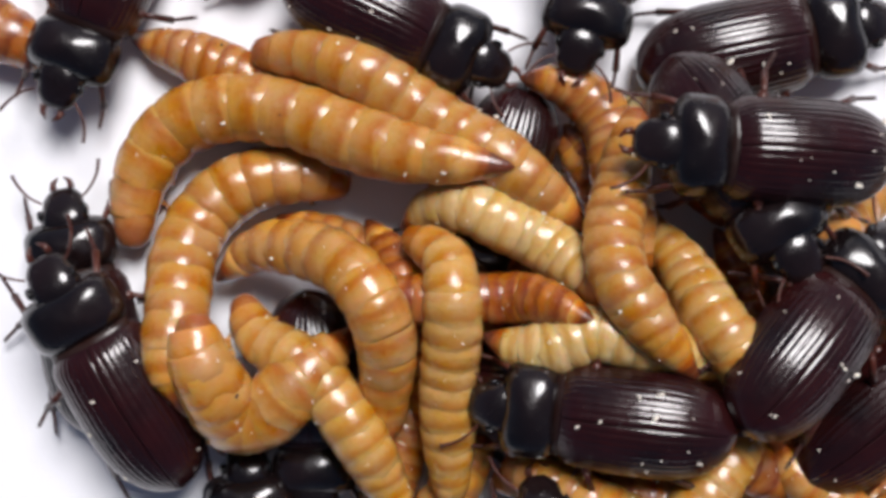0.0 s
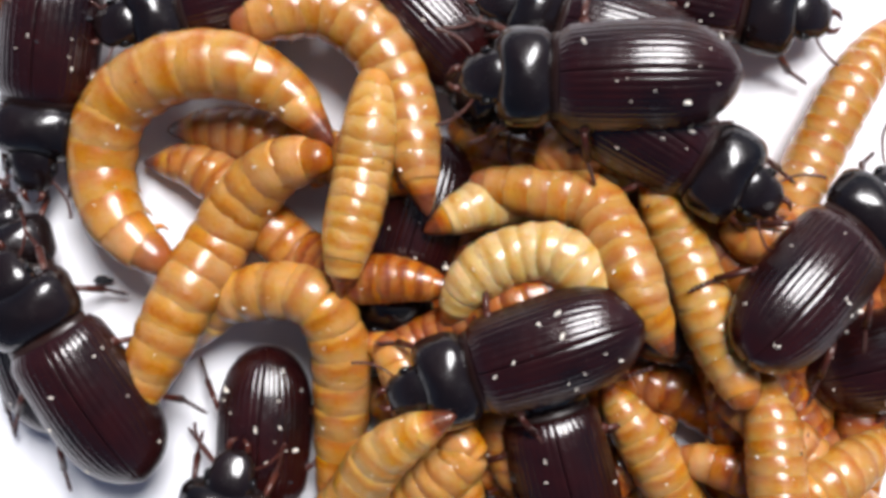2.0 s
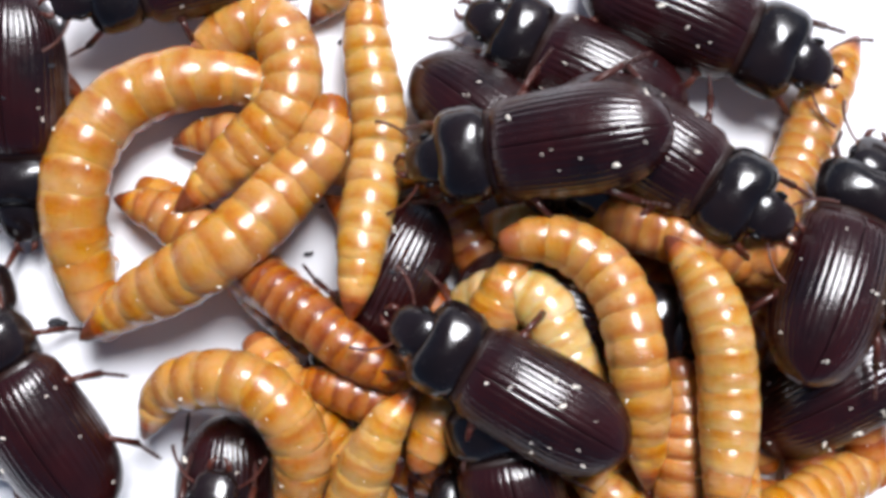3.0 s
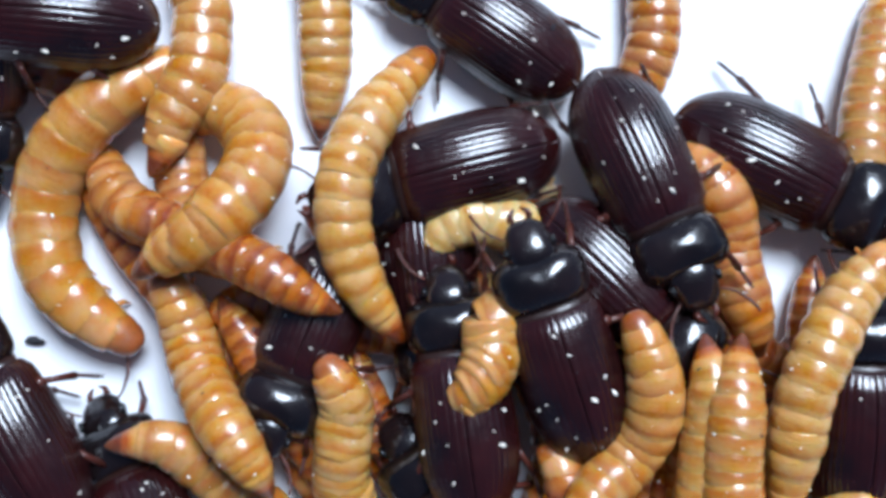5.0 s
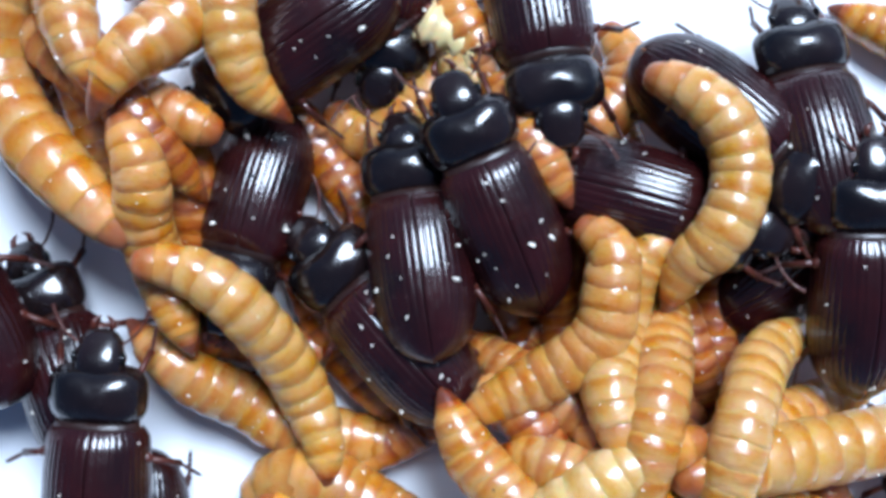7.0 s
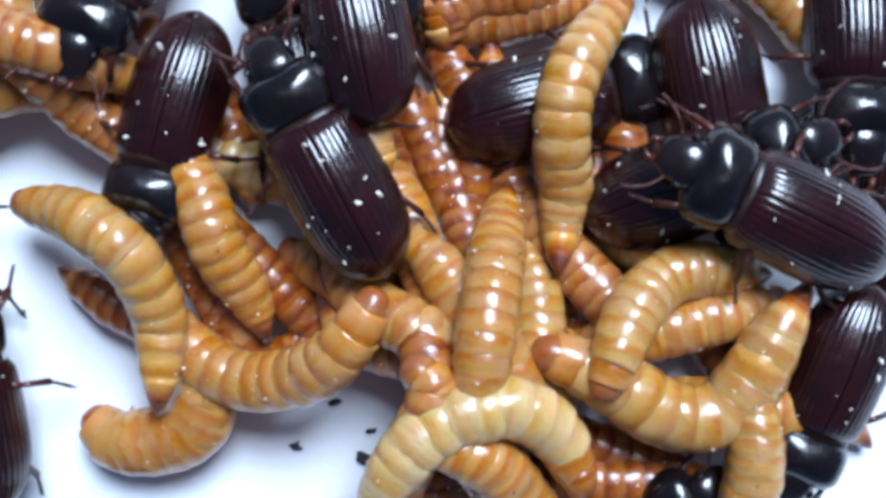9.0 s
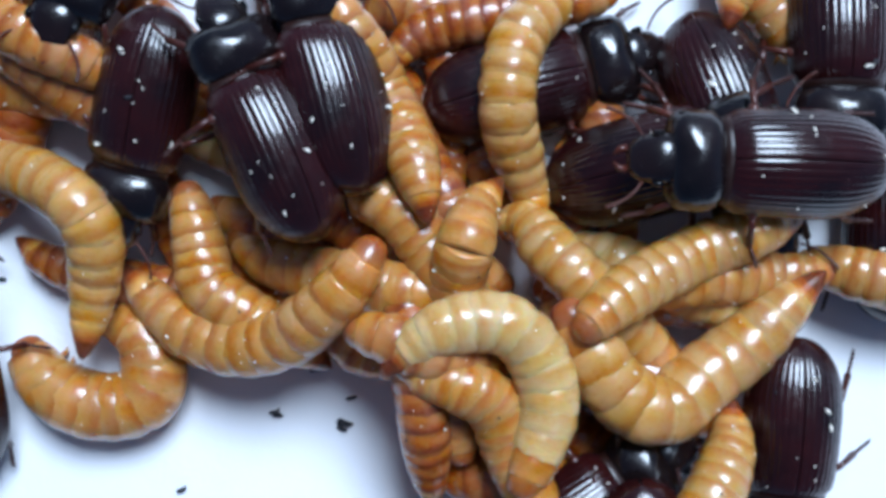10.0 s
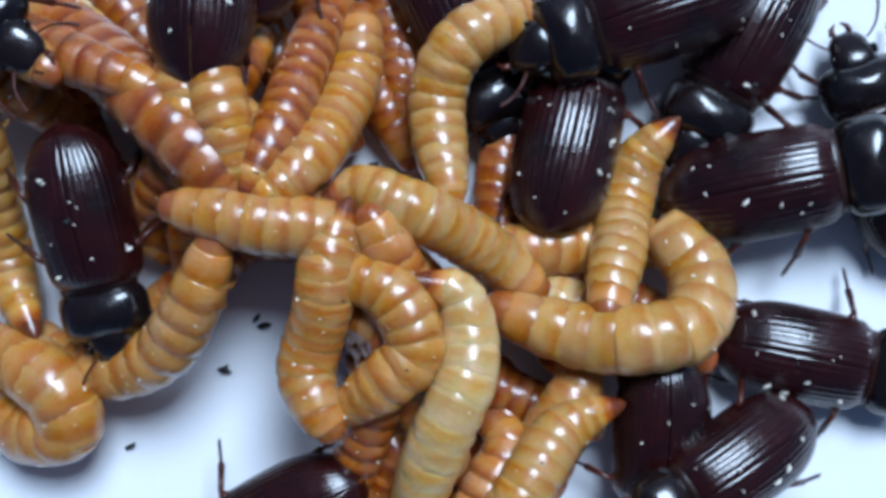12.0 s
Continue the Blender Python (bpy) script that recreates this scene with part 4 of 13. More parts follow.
    creep(beetle(15.5, 86), [
        (0, 7.91, -7.56, 3.05, 16, -7), (0.5, 8.48, -7.00, 3.19, 13, -8), (1, 9.54, -6.30, 2.19, 10, -9), (1.5, 10.81, -5.35, 1.40, 6, -10), (2, 11.94, -4.27, 1.84, 2, -11),
        (2.5, 12.99, -3.21, 2.55, 7, -12), (3, 13.92, -2.33, 2.68, 10, -13), (3.5, 14.55, -1.72, 2.70, 6, -14), (4.5, 16.96, -0.97, 3.40, 7, -32), (5.5, 19.69, -0.35, 2.34, 4, -51),
        (6, 21.96, -3.31, 2.58, -0, -45), (6.5, 21.64, -3.98, 3.20, 2, -42), (7, 22.63, -2.95, 4.10, 11, -16), (7.5, 22.93, -2.08, 4.10, 11, -3), (8.5, 24.11, -0.93, 1.49, -5, 8),
        (9.5, 24.91, 0.13, 0.86, -8, 18), (10, 24.46, -1.21, 0.80, -7, 16), (10.5, 24.48, -1.93, 0.39, -3, 7), (11, 24.05, -1.77, 0.39, -4, -23), (11.5, 24.01, -0.74, 0.67, -6, -42),
        (12, 22.68, -1.48, 0.82, -8, -66),
    ])
    w = larva(27.4, "amber", 79)
    bend(w, 0, (-186, 4, 13), (-180, 43, 16), (-156, 74, 20), (-117, 83, 29), (-78, 75, 36), (-41, 60, 48), (-4, 51, 60), (33, 46, 66))
    bend(w, 0.5, (-183, -16, 22), (-182, 22, 21), (-165, 55, 20), (-131, 74, 28), (-93, 74, 37), (-56, 65, 45), (-20, 54, 58), (14, 44, 66))
    bend(w, 1, (-167, -26, 40), (-180, 10, 30), (-178, 48, 22), (-156, 78, 28), (-119, 87, 41), (-81, 83, 47), (-48, 66, 53), (-16, 49, 59))
    bend(w, 1.5, (-144, -22, 50), (-170, 6, 36), (-178, 43, 25), (-163, 76, 32), (-128, 88, 48), (-91, 87, 54), (-58, 77, 51), (-29, 56, 56))
    bend(w, 2, (-136, -19, 41), (-164, 5, 32), (-174, 40, 28), (-162, 73, 37), (-131, 91, 47), (-96, 93, 51), (-65, 79, 48), (-41, 53, 54))
    bend(w, 2.5, (-137, -36, 23), (-154, -5, 23), (-161, 29, 30), (-157, 63, 36), (-136, 90, 32), (-102, 96, 32), (-68, 89, 33), (-38, 69, 36))
    bend(w, 3, (-145, -36, 13), (-158, -1, 18), (-163, 35, 27), (-157, 71, 29), (-137, 100, 23), (-104, 114, 22), (-67, 115, 21), (-35, 99, 18))
    bend(w, 3.5, (-144, -44, 13), (-156, -9, 17), (-163, 28, 21), (-160, 65, 22), (-142, 97, 25), (-113, 122, 29), (-82, 141, 31), (-49, 157, 28))
    bend(w, 4.5, (-126, -38, 13), (-147, -12, 16), (-163, 19, 18), (-166, 54, 18), (-154, 87, 22), (-130, 113, 27), (-100, 132, 27), (-69, 148, 23))
    bend(w, 5.5, (-105, -30, 29), (-133, -14, 34), (-155, 10, 36), (-166, 42, 33), (-162, 75, 33), (-145, 103, 32), (-118, 121, 26), (-90, 139, 19))
    bend(w, 6, (-88, -47, 54), (-108, -23, 63), (-130, -0, 64), (-152, 27, 53), (-161, 60, 42), (-154, 92, 36), (-129, 113, 31), (-102, 129, 21))
    bend(w, 6.5, (-80, -55, 66), (-97, -39, 70), (-120, -20, 65), (-145, 2, 51), (-159, 32, 43), (-161, 62, 44), (-149, 92, 40), (-130, 114, 28))
    bend(w, 7, (-76, -47, 68), (-98, -25, 70), (-122, -1, 63), (-145, 26, 52), (-155, 58, 51), (-148, 88, 57), (-130, 115, 51), (-110, 141, 44))
    bend(w, 7.5, (-60, -70, 58), (-69, -40, 61), (-91, -16, 60), (-117, 7, 53), (-138, 31, 53), (-149, 59, 60), (-151, 92, 56), (-147, 125, 54))
    bend(w, 8.5, (-163, -46, 27), (-153, -29, 25), (-147, -17, 24), (-140, -5, 30), (-131, 7, 37), (-120, 21, 41), (-106, 36, 35), (-93, 48, 22))
    bend(w, 9.5, (-252, -22, 36), (-217, -22, 38), (-188, -20, 30), (-157, -19, 26), (-120, -19, 32), (-86, -20, 34), (-56, -24, 25), (-29, -37, 13))
    bend(w, 10, (-254, 9, 32), (-217, 4, 37), (-189, 2, 29), (-159, -1, 21), (-124, -5, 23), (-88, -10, 28), (-55, -19, 30), (-26, -32, 24))
    bend(w, 10.5, (-251, -26, 37), (-215, -27, 41), (-187, -26, 32), (-159, -24, 21), (-126, -24, 18), (-91, -24, 21), (-54, -25, 27), (-21, -28, 28))
    bend(w, 11, (-235, -29, 43), (-201, -29, 45), (-175, -28, 33), (-147, -26, 21), (-114, -26, 18), (-80, -25, 18), (-46, -27, 18), (-14, -35, 15))
    bend(w, 11.5, (-234, -35, 44), (-203, -34, 41), (-176, -32, 29), (-147, -30, 19), (-114, -29, 18), (-80, -29, 17), (-47, -33, 14), (-16, -40, 7))
    bend(w, 12, (-215, -18, 40), (-186, -20, 33), (-159, -21, 23), (-127, -24, 18), (-93, -27, 18), (-60, -32, 17), (-28, -41, 14), (3, -50, 7))
    crawl(w)
    w = larva(21.9, "amber", 86)
    bend(w, 0, (-109, 115, 28), (-77, 112, 36), (-47, 101, 42), (-21, 85, 39), (5, 68, 43), (31, 52, 53), (55, 34, 52), (78, 13, 46))
    bend(w, 0.5, (-111, 113, 29), (-81, 119, 30), (-52, 107, 33), (-26, 90, 38), (-1, 71, 47), (24, 53, 59), (48, 38, 70), (71, 20, 76))
    bend(w, 1, (-95, 114, 40), (-68, 118, 38), (-40, 114, 40), (-16, 100, 49), (4, 81, 54), (23, 60, 60), (41, 40, 74), (59, 22, 84))
    bend(w, 1.5, (-96, 114, 50), (-70, 115, 48), (-44, 113, 47), (-19, 107, 53), (1, 91, 54), (11, 67, 55), (20, 42, 65), (28, 17, 70))
    bend(w, 2, (-92, 116, 43), (-67, 124, 42), (-41, 127, 40), (-18, 113, 42), (-3, 92, 43), (6, 67, 48), (11, 40, 57), (16, 15, 58))
    bend(w, 2.5, (-86, 108, 27), (-63, 122, 26), (-36, 125, 25), (-11, 115, 28), (8, 95, 35), (22, 71, 41), (36, 49, 47), (50, 26, 50))
    bend(w, 3, (-91, 125, 22), (-72, 145, 19), (-48, 148, 18), (-35, 123, 25), (-38, 96, 30), (-57, 77, 30), (-77, 59, 30), (-96, 41, 33))
    bend(w, 3.5, (-75, 146, 28), (-55, 131, 23), (-52, 104, 22), (-65, 82, 27), (-90, 87, 25), (-113, 104, 19), (-135, 122, 15), (-157, 140, 13))
    bend(w, 4.5, (-84, 194, 43), (-71, 174, 39), (-68, 150, 30), (-72, 127, 27), (-82, 116, 29), (-93, 111, 29), (-104, 106, 28), (-117, 101, 24))
    bend(w, 5.5, (-103, 256, 11), (-96, 228, 13), (-89, 201, 15), (-81, 173, 22), (-74, 144, 32), (-73, 117, 36), (-74, 90, 42), (-76, 63, 45))
    bend(w, 6, (-134, 229, 22), (-121, 203, 27), (-108, 178, 29), (-96, 153, 31), (-83, 128, 37), (-67, 106, 40), (-62, 80, 43), (-75, 58, 44))
    bend(w, 6.5, (-134, 205, 42), (-124, 175, 53), (-117, 148, 60), (-112, 124, 56), (-106, 98, 58), (-98, 72, 65), (-93, 46, 70), (-90, 22, 68))
    bend(w, 7, (-146, 212, 50), (-135, 182, 64), (-124, 153, 76), (-119, 129, 73), (-113, 105, 72), (-104, 79, 83), (-95, 53, 91), (-85, 31, 90))
    bend(w, 7.5, (-148, 216, 43), (-136, 185, 57), (-124, 155, 71), (-118, 132, 69), (-112, 108, 65), (-102, 81, 77), (-90, 55, 88), (-72, 41, 90))
    bend(w, 8.5, (-144, 207, 16), (-134, 179, 22), (-124, 151, 27), (-115, 125, 30), (-106, 98, 34), (-95, 70, 42), (-83, 45, 46), (-68, 30, 39))
    bend(w, 9.5, (-132, 190, 11), (-122, 163, 13), (-113, 136, 14), (-104, 110, 15), (-94, 83, 18), (-82, 55, 26), (-68, 31, 30), (-52, 12, 25))
    bend(w, 10, (-136, 186, 11), (-126, 159, 13), (-116, 133, 14), (-106, 107, 14), (-97, 81, 15), (-86, 54, 19), (-71, 29, 25), (-54, 8, 24))
    bend(w, 10.5, (-142, 180, 11), (-131, 153, 13), (-120, 127, 14), (-110, 102, 14), (-100, 76, 14), (-90, 51, 15), (-77, 26, 15), (-61, 5, 12))
    bend(w, 11, (-148, 173, 11), (-136, 147, 13), (-125, 121, 14), (-114, 96, 14), (-103, 71, 14), (-92, 45, 14), (-81, 22, 11), (-67, 0, 6))
    bend(w, 11.5, (-154, 167, 11), (-141, 141, 13), (-129, 115, 14), (-118, 91, 14), (-106, 66, 14), (-95, 41, 14), (-83, 17, 12), (-68, -6, 10))
    bend(w, 12, (-159, 163, 11), (-145, 137, 13), (-132, 112, 14), (-120, 87, 14), (-108, 62, 14), (-96, 38, 14), (-84, 13, 14), (-67, -11, 19))
    crawl(w)
    w = larva(23.6, "amber", 3)
    bend(w, 0, (-59, 38, 12), (-88, 44, 15), (-118, 39, 16), (-141, 21, 18), (-152, -6, 30), (-151, -34, 47), (-153, -61, 60), (-144, -88, 57))
    bend(w, 0.5, (-42, 29, 27), (-76, 29, 26), (-110, 34, 22), (-140, 19, 21), (-150, -13, 33), (-150, -45, 49), (-148, -77, 59), (-142, -109, 58))
    bend(w, 1, (-46, 33, 55), (-76, 45, 45), (-110, 44, 32), (-132, 20, 25), (-136, -13, 36), (-141, -45, 46), (-147, -77, 47), (-150, -110, 44))
    bend(w, 1.5, (-39, 36, 65), (-68, 47, 51), (-97, 37, 35), (-116, 14, 27), (-124, -15, 37), (-132, -44, 41), (-143, -72, 38), (-146, -102, 33))
    bend(w, 2, (-40, 40, 62), (-68, 35, 49), (-90, 16, 35), (-106, -9, 32), (-120, -33, 39), (-133, -59, 39), (-145, -85, 39), (-157, -111, 36))
    bend(w, 2.5, (-14, 73, 53), (-27, 48, 46), (-47, 26, 39), (-65, 5, 42), (-84, -16, 46), (-108, -33, 40), (-130, -54, 35), (-150, -77, 28))
    bend(w, 3, (-10, 101, 33), (-17, 72, 37), (-35, 51, 40), (-53, 30, 51), (-74, 12, 55), (-99, -3, 46), (-127, -17, 36), (-152, -34, 30))
    bend(w, 3.5, (-13, 120, 23), (-18, 89, 31), (-33, 64, 36), (-59, 53, 49), (-85, 42, 56), (-99, 17, 52), (-95, -12, 45), (-92, -41, 43))
    bend(w, 4.5, (-50, 109, 17), (-45, 106, 21), (-39, 92, 27), (-43, 75, 40), (-58, 55, 56), (-74, 35, 65), (-85, 15, 58), (-99, -7, 47))
    bend(w, 5.5, (-84, 96, 27), (-72, 122, 24), (-44, 121, 26), (-25, 95, 40), (-30, 68, 58), (-50, 52, 72), (-74, 40, 76), (-99, 27, 71))
    bend(w, 6, (-72, 87, 29), (-55, 110, 30), (-28, 103, 37), (-20, 74, 53), (-32, 49, 70), (-52, 33, 84), (-74, 20, 89), (-95, 4, 86))
    bend(w, 6.5, (-26, 181, 38), (-28, 153, 36), (-29, 124, 38), (-29, 93, 52), (-43, 68, 69), (-57, 45, 85), (-70, 23, 93), (-81, -1, 90))
    bend(w, 7, (44, 159, 51), (22, 144, 42), (1, 126, 39), (-19, 104, 50), (-36, 82, 67), (-54, 62, 82), (-73, 45, 92), (-85, 22, 90))
    bend(w, 7.5, (38, 182, 46), (19, 161, 42), (3, 137, 48), (-12, 111, 62), (-26, 86, 77), (-42, 65, 87), (-65, 52, 91), (-88, 38, 88))
    bend(w, 8.5, (-49, 126, 29), (-66, 103, 39), (-82, 80, 48), (-95, 55, 57), (-108, 31, 65), (-123, 9, 69), (-146, -9, 61), (-171, -26, 48))
    bend(w, 9.5, (-137, 66, 21), (-156, 46, 27), (-173, 24, 37), (-181, -2, 49), (-192, -27, 56), (-207, -50, 56), (-227, -74, 48), (-249, -98, 36))
    bend(w, 10, (-142, 64, 13), (-158, 42, 24), (-169, 18, 41), (-177, -9, 52), (-190, -33, 55), (-205, -57, 53), (-224, -81, 45), (-246, -105, 33))
    bend(w, 10.5, (-144, 59, 14), (-156, 34, 27), (-165, 9, 45), (-172, -18, 57), (-184, -43, 58), (-200, -67, 54), (-218, -91, 47), (-238, -116, 35))
    bend(w, 11, (-145, 52, 16), (-155, 26, 30), (-161, -1, 48), (-166, -28, 60), (-179, -53, 59), (-195, -78, 54), (-211, -102, 48), (-230, -128, 37))
    bend(w, 11.5, (-147, 47, 18), (-154, 18, 32), (-158, -10, 48), (-165, -37, 57), (-178, -62, 55), (-190, -87, 53), (-205, -113, 48), (-223, -138, 37))
    bend(w, 12, (-148, 43, 18), (-153, 14, 32), (-158, -15, 46), (-167, -42, 50), (-178, -68, 49), (-187, -94, 52), (-201, -120, 48), (-219, -146, 36))
    crawl(w)
    w = larva(19.5, "honey", 10)
    bend(w, 0, (-19, 7, 56), (1, -5, 69), (5, -27, 78), (5, -50, 72), (3, -74, 62), (3, -99, 55), (4, -124, 47), (5, -149, 39))
    bend(w, 0.5, (-33, -7, 57), (-11, -1, 70), (-0, -19, 82), (2, -41, 82), (-3, -63, 82), (-9, -84, 78), (-9, -108, 70), (-9, -132, 60))
    bend(w, 1, (-28, 46, 53), (-30, 22, 65), (-27, -1, 81), (-21, -22, 88), (-14, -43, 88), (-5, -63, 87), (-4, -84, 86), (-7, -107, 81))
    bend(w, 1.5, (-11, 72, 50), (-14, 54, 58), (-18, 35, 72), (-21, 18, 79), (-23, 1, 78), (-24, -14, 78), (-25, -30, 80), (-23, -46, 79))
    bend(w, 2, (-10, 89, 50), (-13, 72, 55), (-15, 54, 60), (-18, 37, 60), (-21, 19, 63), (-25, 2, 66), (-28, -14, 67), (-30, -30, 62))
    bend(w, 2.5, (6, 138, 43), (9, 115, 45), (9, 93, 46), (5, 67, 43), (-2, 41, 47), (-7, 15, 56), (-12, -5, 59), (-17, -28, 55))
    bend(w, 3, (10, 168, 25), (9, 140, 26), (13, 113, 28), (17, 85, 30), (15, 58, 37), (10, 31, 48), (7, 5, 56), (3, -21, 60))
    bend(w, 3.5, (27, 155, 13), (24, 129, 17), (20, 103, 22), (15, 78, 25), (11, 52, 36), (8, 27, 50), (7, 3, 57), (8, -21, 62))
    bend(w, 4.5, (47, 145, 19), (35, 122, 30), (24, 98, 45), (15, 73, 57), (12, 48, 62), (13, 23, 62), (20, -0, 61), (29, -22, 53))
    bend(w, 5.5, (67, 134, 27), (45, 116, 35), (26, 95, 51), (15, 71, 62), (12, 44, 61), (18, 19, 57), (31, -4, 51), (50, -24, 47))
    bend(w, 6, (47, 127, 28), (28, 111, 40), (15, 91, 56), (9, 68, 63), (8, 46, 60), (10, 23, 55), (20, 3, 48), (31, -18, 47))
    bend(w, 6.5, (23, 116, 34), (4, 101, 47), (-9, 82, 61), (-13, 59, 65), (-8, 38, 63), (8, 23, 59), (29, 14, 55), (50, 5, 53))
    bend(w, 7, (-4, 174, 40), (-8, 148, 53), (-13, 122, 65), (-18, 99, 72), (-18, 76, 75), (-14, 54, 74), (-5, 35, 69), (11, 21, 62))
    bend(w, 7.5, (-7, 181, 41), (-4, 152, 55), (-1, 125, 68), (0, 101, 76), (1, 77, 81), (-0, 55, 83), (3, 34, 78), (16, 19, 66))
    bend(w, 8.5, (11, 226, 15), (11, 197, 24), (13, 168, 38), (14, 140, 53), (16, 112, 67), (16, 87, 78), (17, 65, 80), (21, 47, 72))
    bend(w, 9.5, (32, 264, 10), (29, 238, 12), (27, 212, 15), (25, 185, 22), (24, 158, 30), (23, 132, 37), (20, 108, 38), (17, 86, 34))
    bend(w, 10, (32, 269, 10), (29, 243, 12), (27, 218, 14), (25, 191, 19), (24, 163, 28), (23, 137, 35), (21, 112, 39), (17, 89, 36))
    bend(w, 10.5, (32, 276, 10), (29, 250, 12), (27, 225, 13), (24, 199, 16), (22, 173, 20), (20, 148, 24), (17, 123, 24), (14, 101, 21))
    bend(w, 11, (32, 283, 10), (30, 257, 12), (27, 233, 13), (24, 208, 13), (21, 184, 13), (17, 160, 12), (14, 136, 10), (10, 113, 5))
    bend(w, 11.5, (32, 290, 10), (30, 264, 12), (27, 239, 13), (24, 215, 13), (21, 191, 13), (17, 167, 12), (14, 143, 10), (10, 120, 5))
    bend(w, 12, (32, 295, 10), (29, 269, 12), (27, 244, 13), (24, 220, 13), (20, 195, 13), (17, 171, 12), (14, 148, 10), (10, 125, 5))
    crawl(w)
    w = larva(16.5, "pale", 17)
    bend(w, 0, (95, -26, 77), (81, -15, 66), (67, -4, 54), (51, 7, 50), (33, 15, 52), (15, 24, 49), (-4, 24, 38), (-21, 14, 24))
    bend(w, 0.5, (98, -22, 79), (81, -12, 79), (66, -3, 74), (50, 7, 65), (33, 15, 56), (16, 23, 52), (-3, 25, 45), (-21, 16, 34))
    bend(w, 1, (123, -17, 75), (105, -9, 79), (89, -1, 76), (73, 7, 64), (56, 12, 53), (36, 14, 55), (17, 11, 55), (-1, 5, 49))
    bend(w, 1.5, (124, -16, 65), (108, -4, 65), (94, 8, 60), (79, 18, 50), (60, 21, 44), (39, 22, 50), (20, 19, 55), (3, 10, 51))
    bend(w, 2, (152, 41, 45), (133, 35, 43), (114, 30, 39), (96, 24, 34), (76, 21, 34), (56, 17, 39), (37, 10, 47), (20, 1, 48))
    bend(w, 2.5, (186, 5, 32), (166, 9, 32), (146, 12, 29), (127, 16, 25), (107, 20, 26), (86, 24, 30), (66, 27, 36), (47, 32, 38))
    bend(w, 3, (216, 28, 36), (196, 28, 36), (177, 28, 32), (158, 28, 24), (138, 29, 20), (117, 29, 22), (97, 29, 22), (76, 29, 18))
    bend(w, 3.5, (230, 18, 36), (210, 21, 35), (191, 24, 30), (172, 27, 22), (153, 30, 15), (132, 30, 16), (112, 30, 14), (91, 30, 6))
    bend(w, 4.5, (226, -5, 24), (206, -2, 24), (186, 2, 21), (166, 5, 18), (146, 8, 16), (126, 11, 13), (106, 12, 10), (85, 14, 5))
    bend(w, 5.5, (222, -29, 10), (201, -25, 12), (180, -20, 20), (158, -16, 29), (139, -12, 26), (119, -9, 15), (99, -5, 10), (79, -1, 5))
    bend(w, 6, (218, -32, 10), (197, -28, 12), (175, -24, 20), (154, -20, 29), (134, -16, 26), (115, -12, 16), (95, -7, 10), (74, -3, 5))
    bend(w, 6.5, (211, -37, 10), (190, -33, 12), (169, -29, 18), (148, -25, 27), (128, -21, 28), (108, -17, 19), (88, -12, 11), (68, -8, 5))
    bend(w, 7, (204, -42, 10), (183, -38, 12), (163, -34, 15), (142, -30, 22), (122, -26, 28), (102, -22, 25), (81, -18, 15), (61, -13, 7))
    bend(w, 7.5, (199, -45, 10), (178, -41, 12), (158, -37, 15), (137, -33, 21), (117, -30, 26), (97, -26, 25), (77, -21, 17), (55, -16, 8))
    bend(w, 8.5, (154, -62, 19), (135, -54, 16), (115, -48, 15), (96, -42, 17), (76, -36, 16), (56, -30, 13), (36, -24, 10), (15, -17, 6))
    bend(w, 9.5, (110, -78, 21), (92, -67, 16), (73, -58, 13), (54, -51, 14), (35, -43, 15), (15, -35, 13), (-5, -26, 10), (-25, -18, 6))
    bend(w, 10, (105, -76, 23), (87, -64, 18), (68, -55, 13), (49, -46, 13), (31, -37, 14), (11, -29, 12), (-8, -20, 10), (-28, -10, 5))
    bend(w, 10.5, (96, -73, 26), (80, -60, 20), (61, -49, 14), (43, -39, 13), (24, -30, 13), (6, -20, 12), (-13, -10, 10), (-33, 1, 5))
    bend(w, 11, (87, -70, 28), (71, -56, 21), (53, -43, 14), (35, -32, 13), (18, -21, 13), (0, -11, 12), (-18, 1, 10), (-37, 12, 5))
    bend(w, 11.5, (79, -68, 32), (64, -52, 25), (46, -38, 16), (29, -26, 13), (12, -14, 13), (-5, -2, 12), (-23, 10, 10), (-42, 23, 5))
    bend(w, 12, (74, -66, 36), (60, -50, 29), (42, -35, 18), (24, -21, 13), (7, -9, 13), (-9, 4, 12), (-27, 17, 10), (-45, 31, 5))
    crawl(w)
    w = larva(16.5, "red", 24)
    bend(w, 0, (-51, -29, 50), (-31, -28, 61), (-12, -28, 65), (8, -28, 60), (27, -28, 56), (46, -27, 62), (63, -31, 77), (79, -39, 83))
    bend(w, 0.5, (-58, -40, 52), (-39, -34, 64), (-20, -29, 70), (-2, -24, 66), (17, -20, 61), (36, -17, 62), (54, -18, 73), (72, -23, 77))
    bend(w, 1, (-65, -27, 44), (-45, -26, 57), (-25, -25, 69), (-6, -24, 70), (13, -23, 66), (32, -18, 63), (51, -15, 64), (71, -15, 60))
    bend(w, 1.5, (-82, 10, 25), (-62, 1, 37), (-43, -9, 53), (-24, -16, 62), (-7, -16, 65), (15, -11, 62), (35, -6, 58), (54, -2, 53))
    bend(w, 2, (-80, 0, 12), (-63, -9, 20), (-44, -19, 34), (-27, -27, 46), (-12, -28, 51), (1, -28, 55), (14, -30, 58), (28, -32, 61))
    bend(w, 2.5, (-118, -15, 19), (-96, -16, 23), (-75, -18, 32), (-53, -20, 40), (-33, -22, 44), (-14, -28, 51), (3, -38, 57), (20, -48, 57))
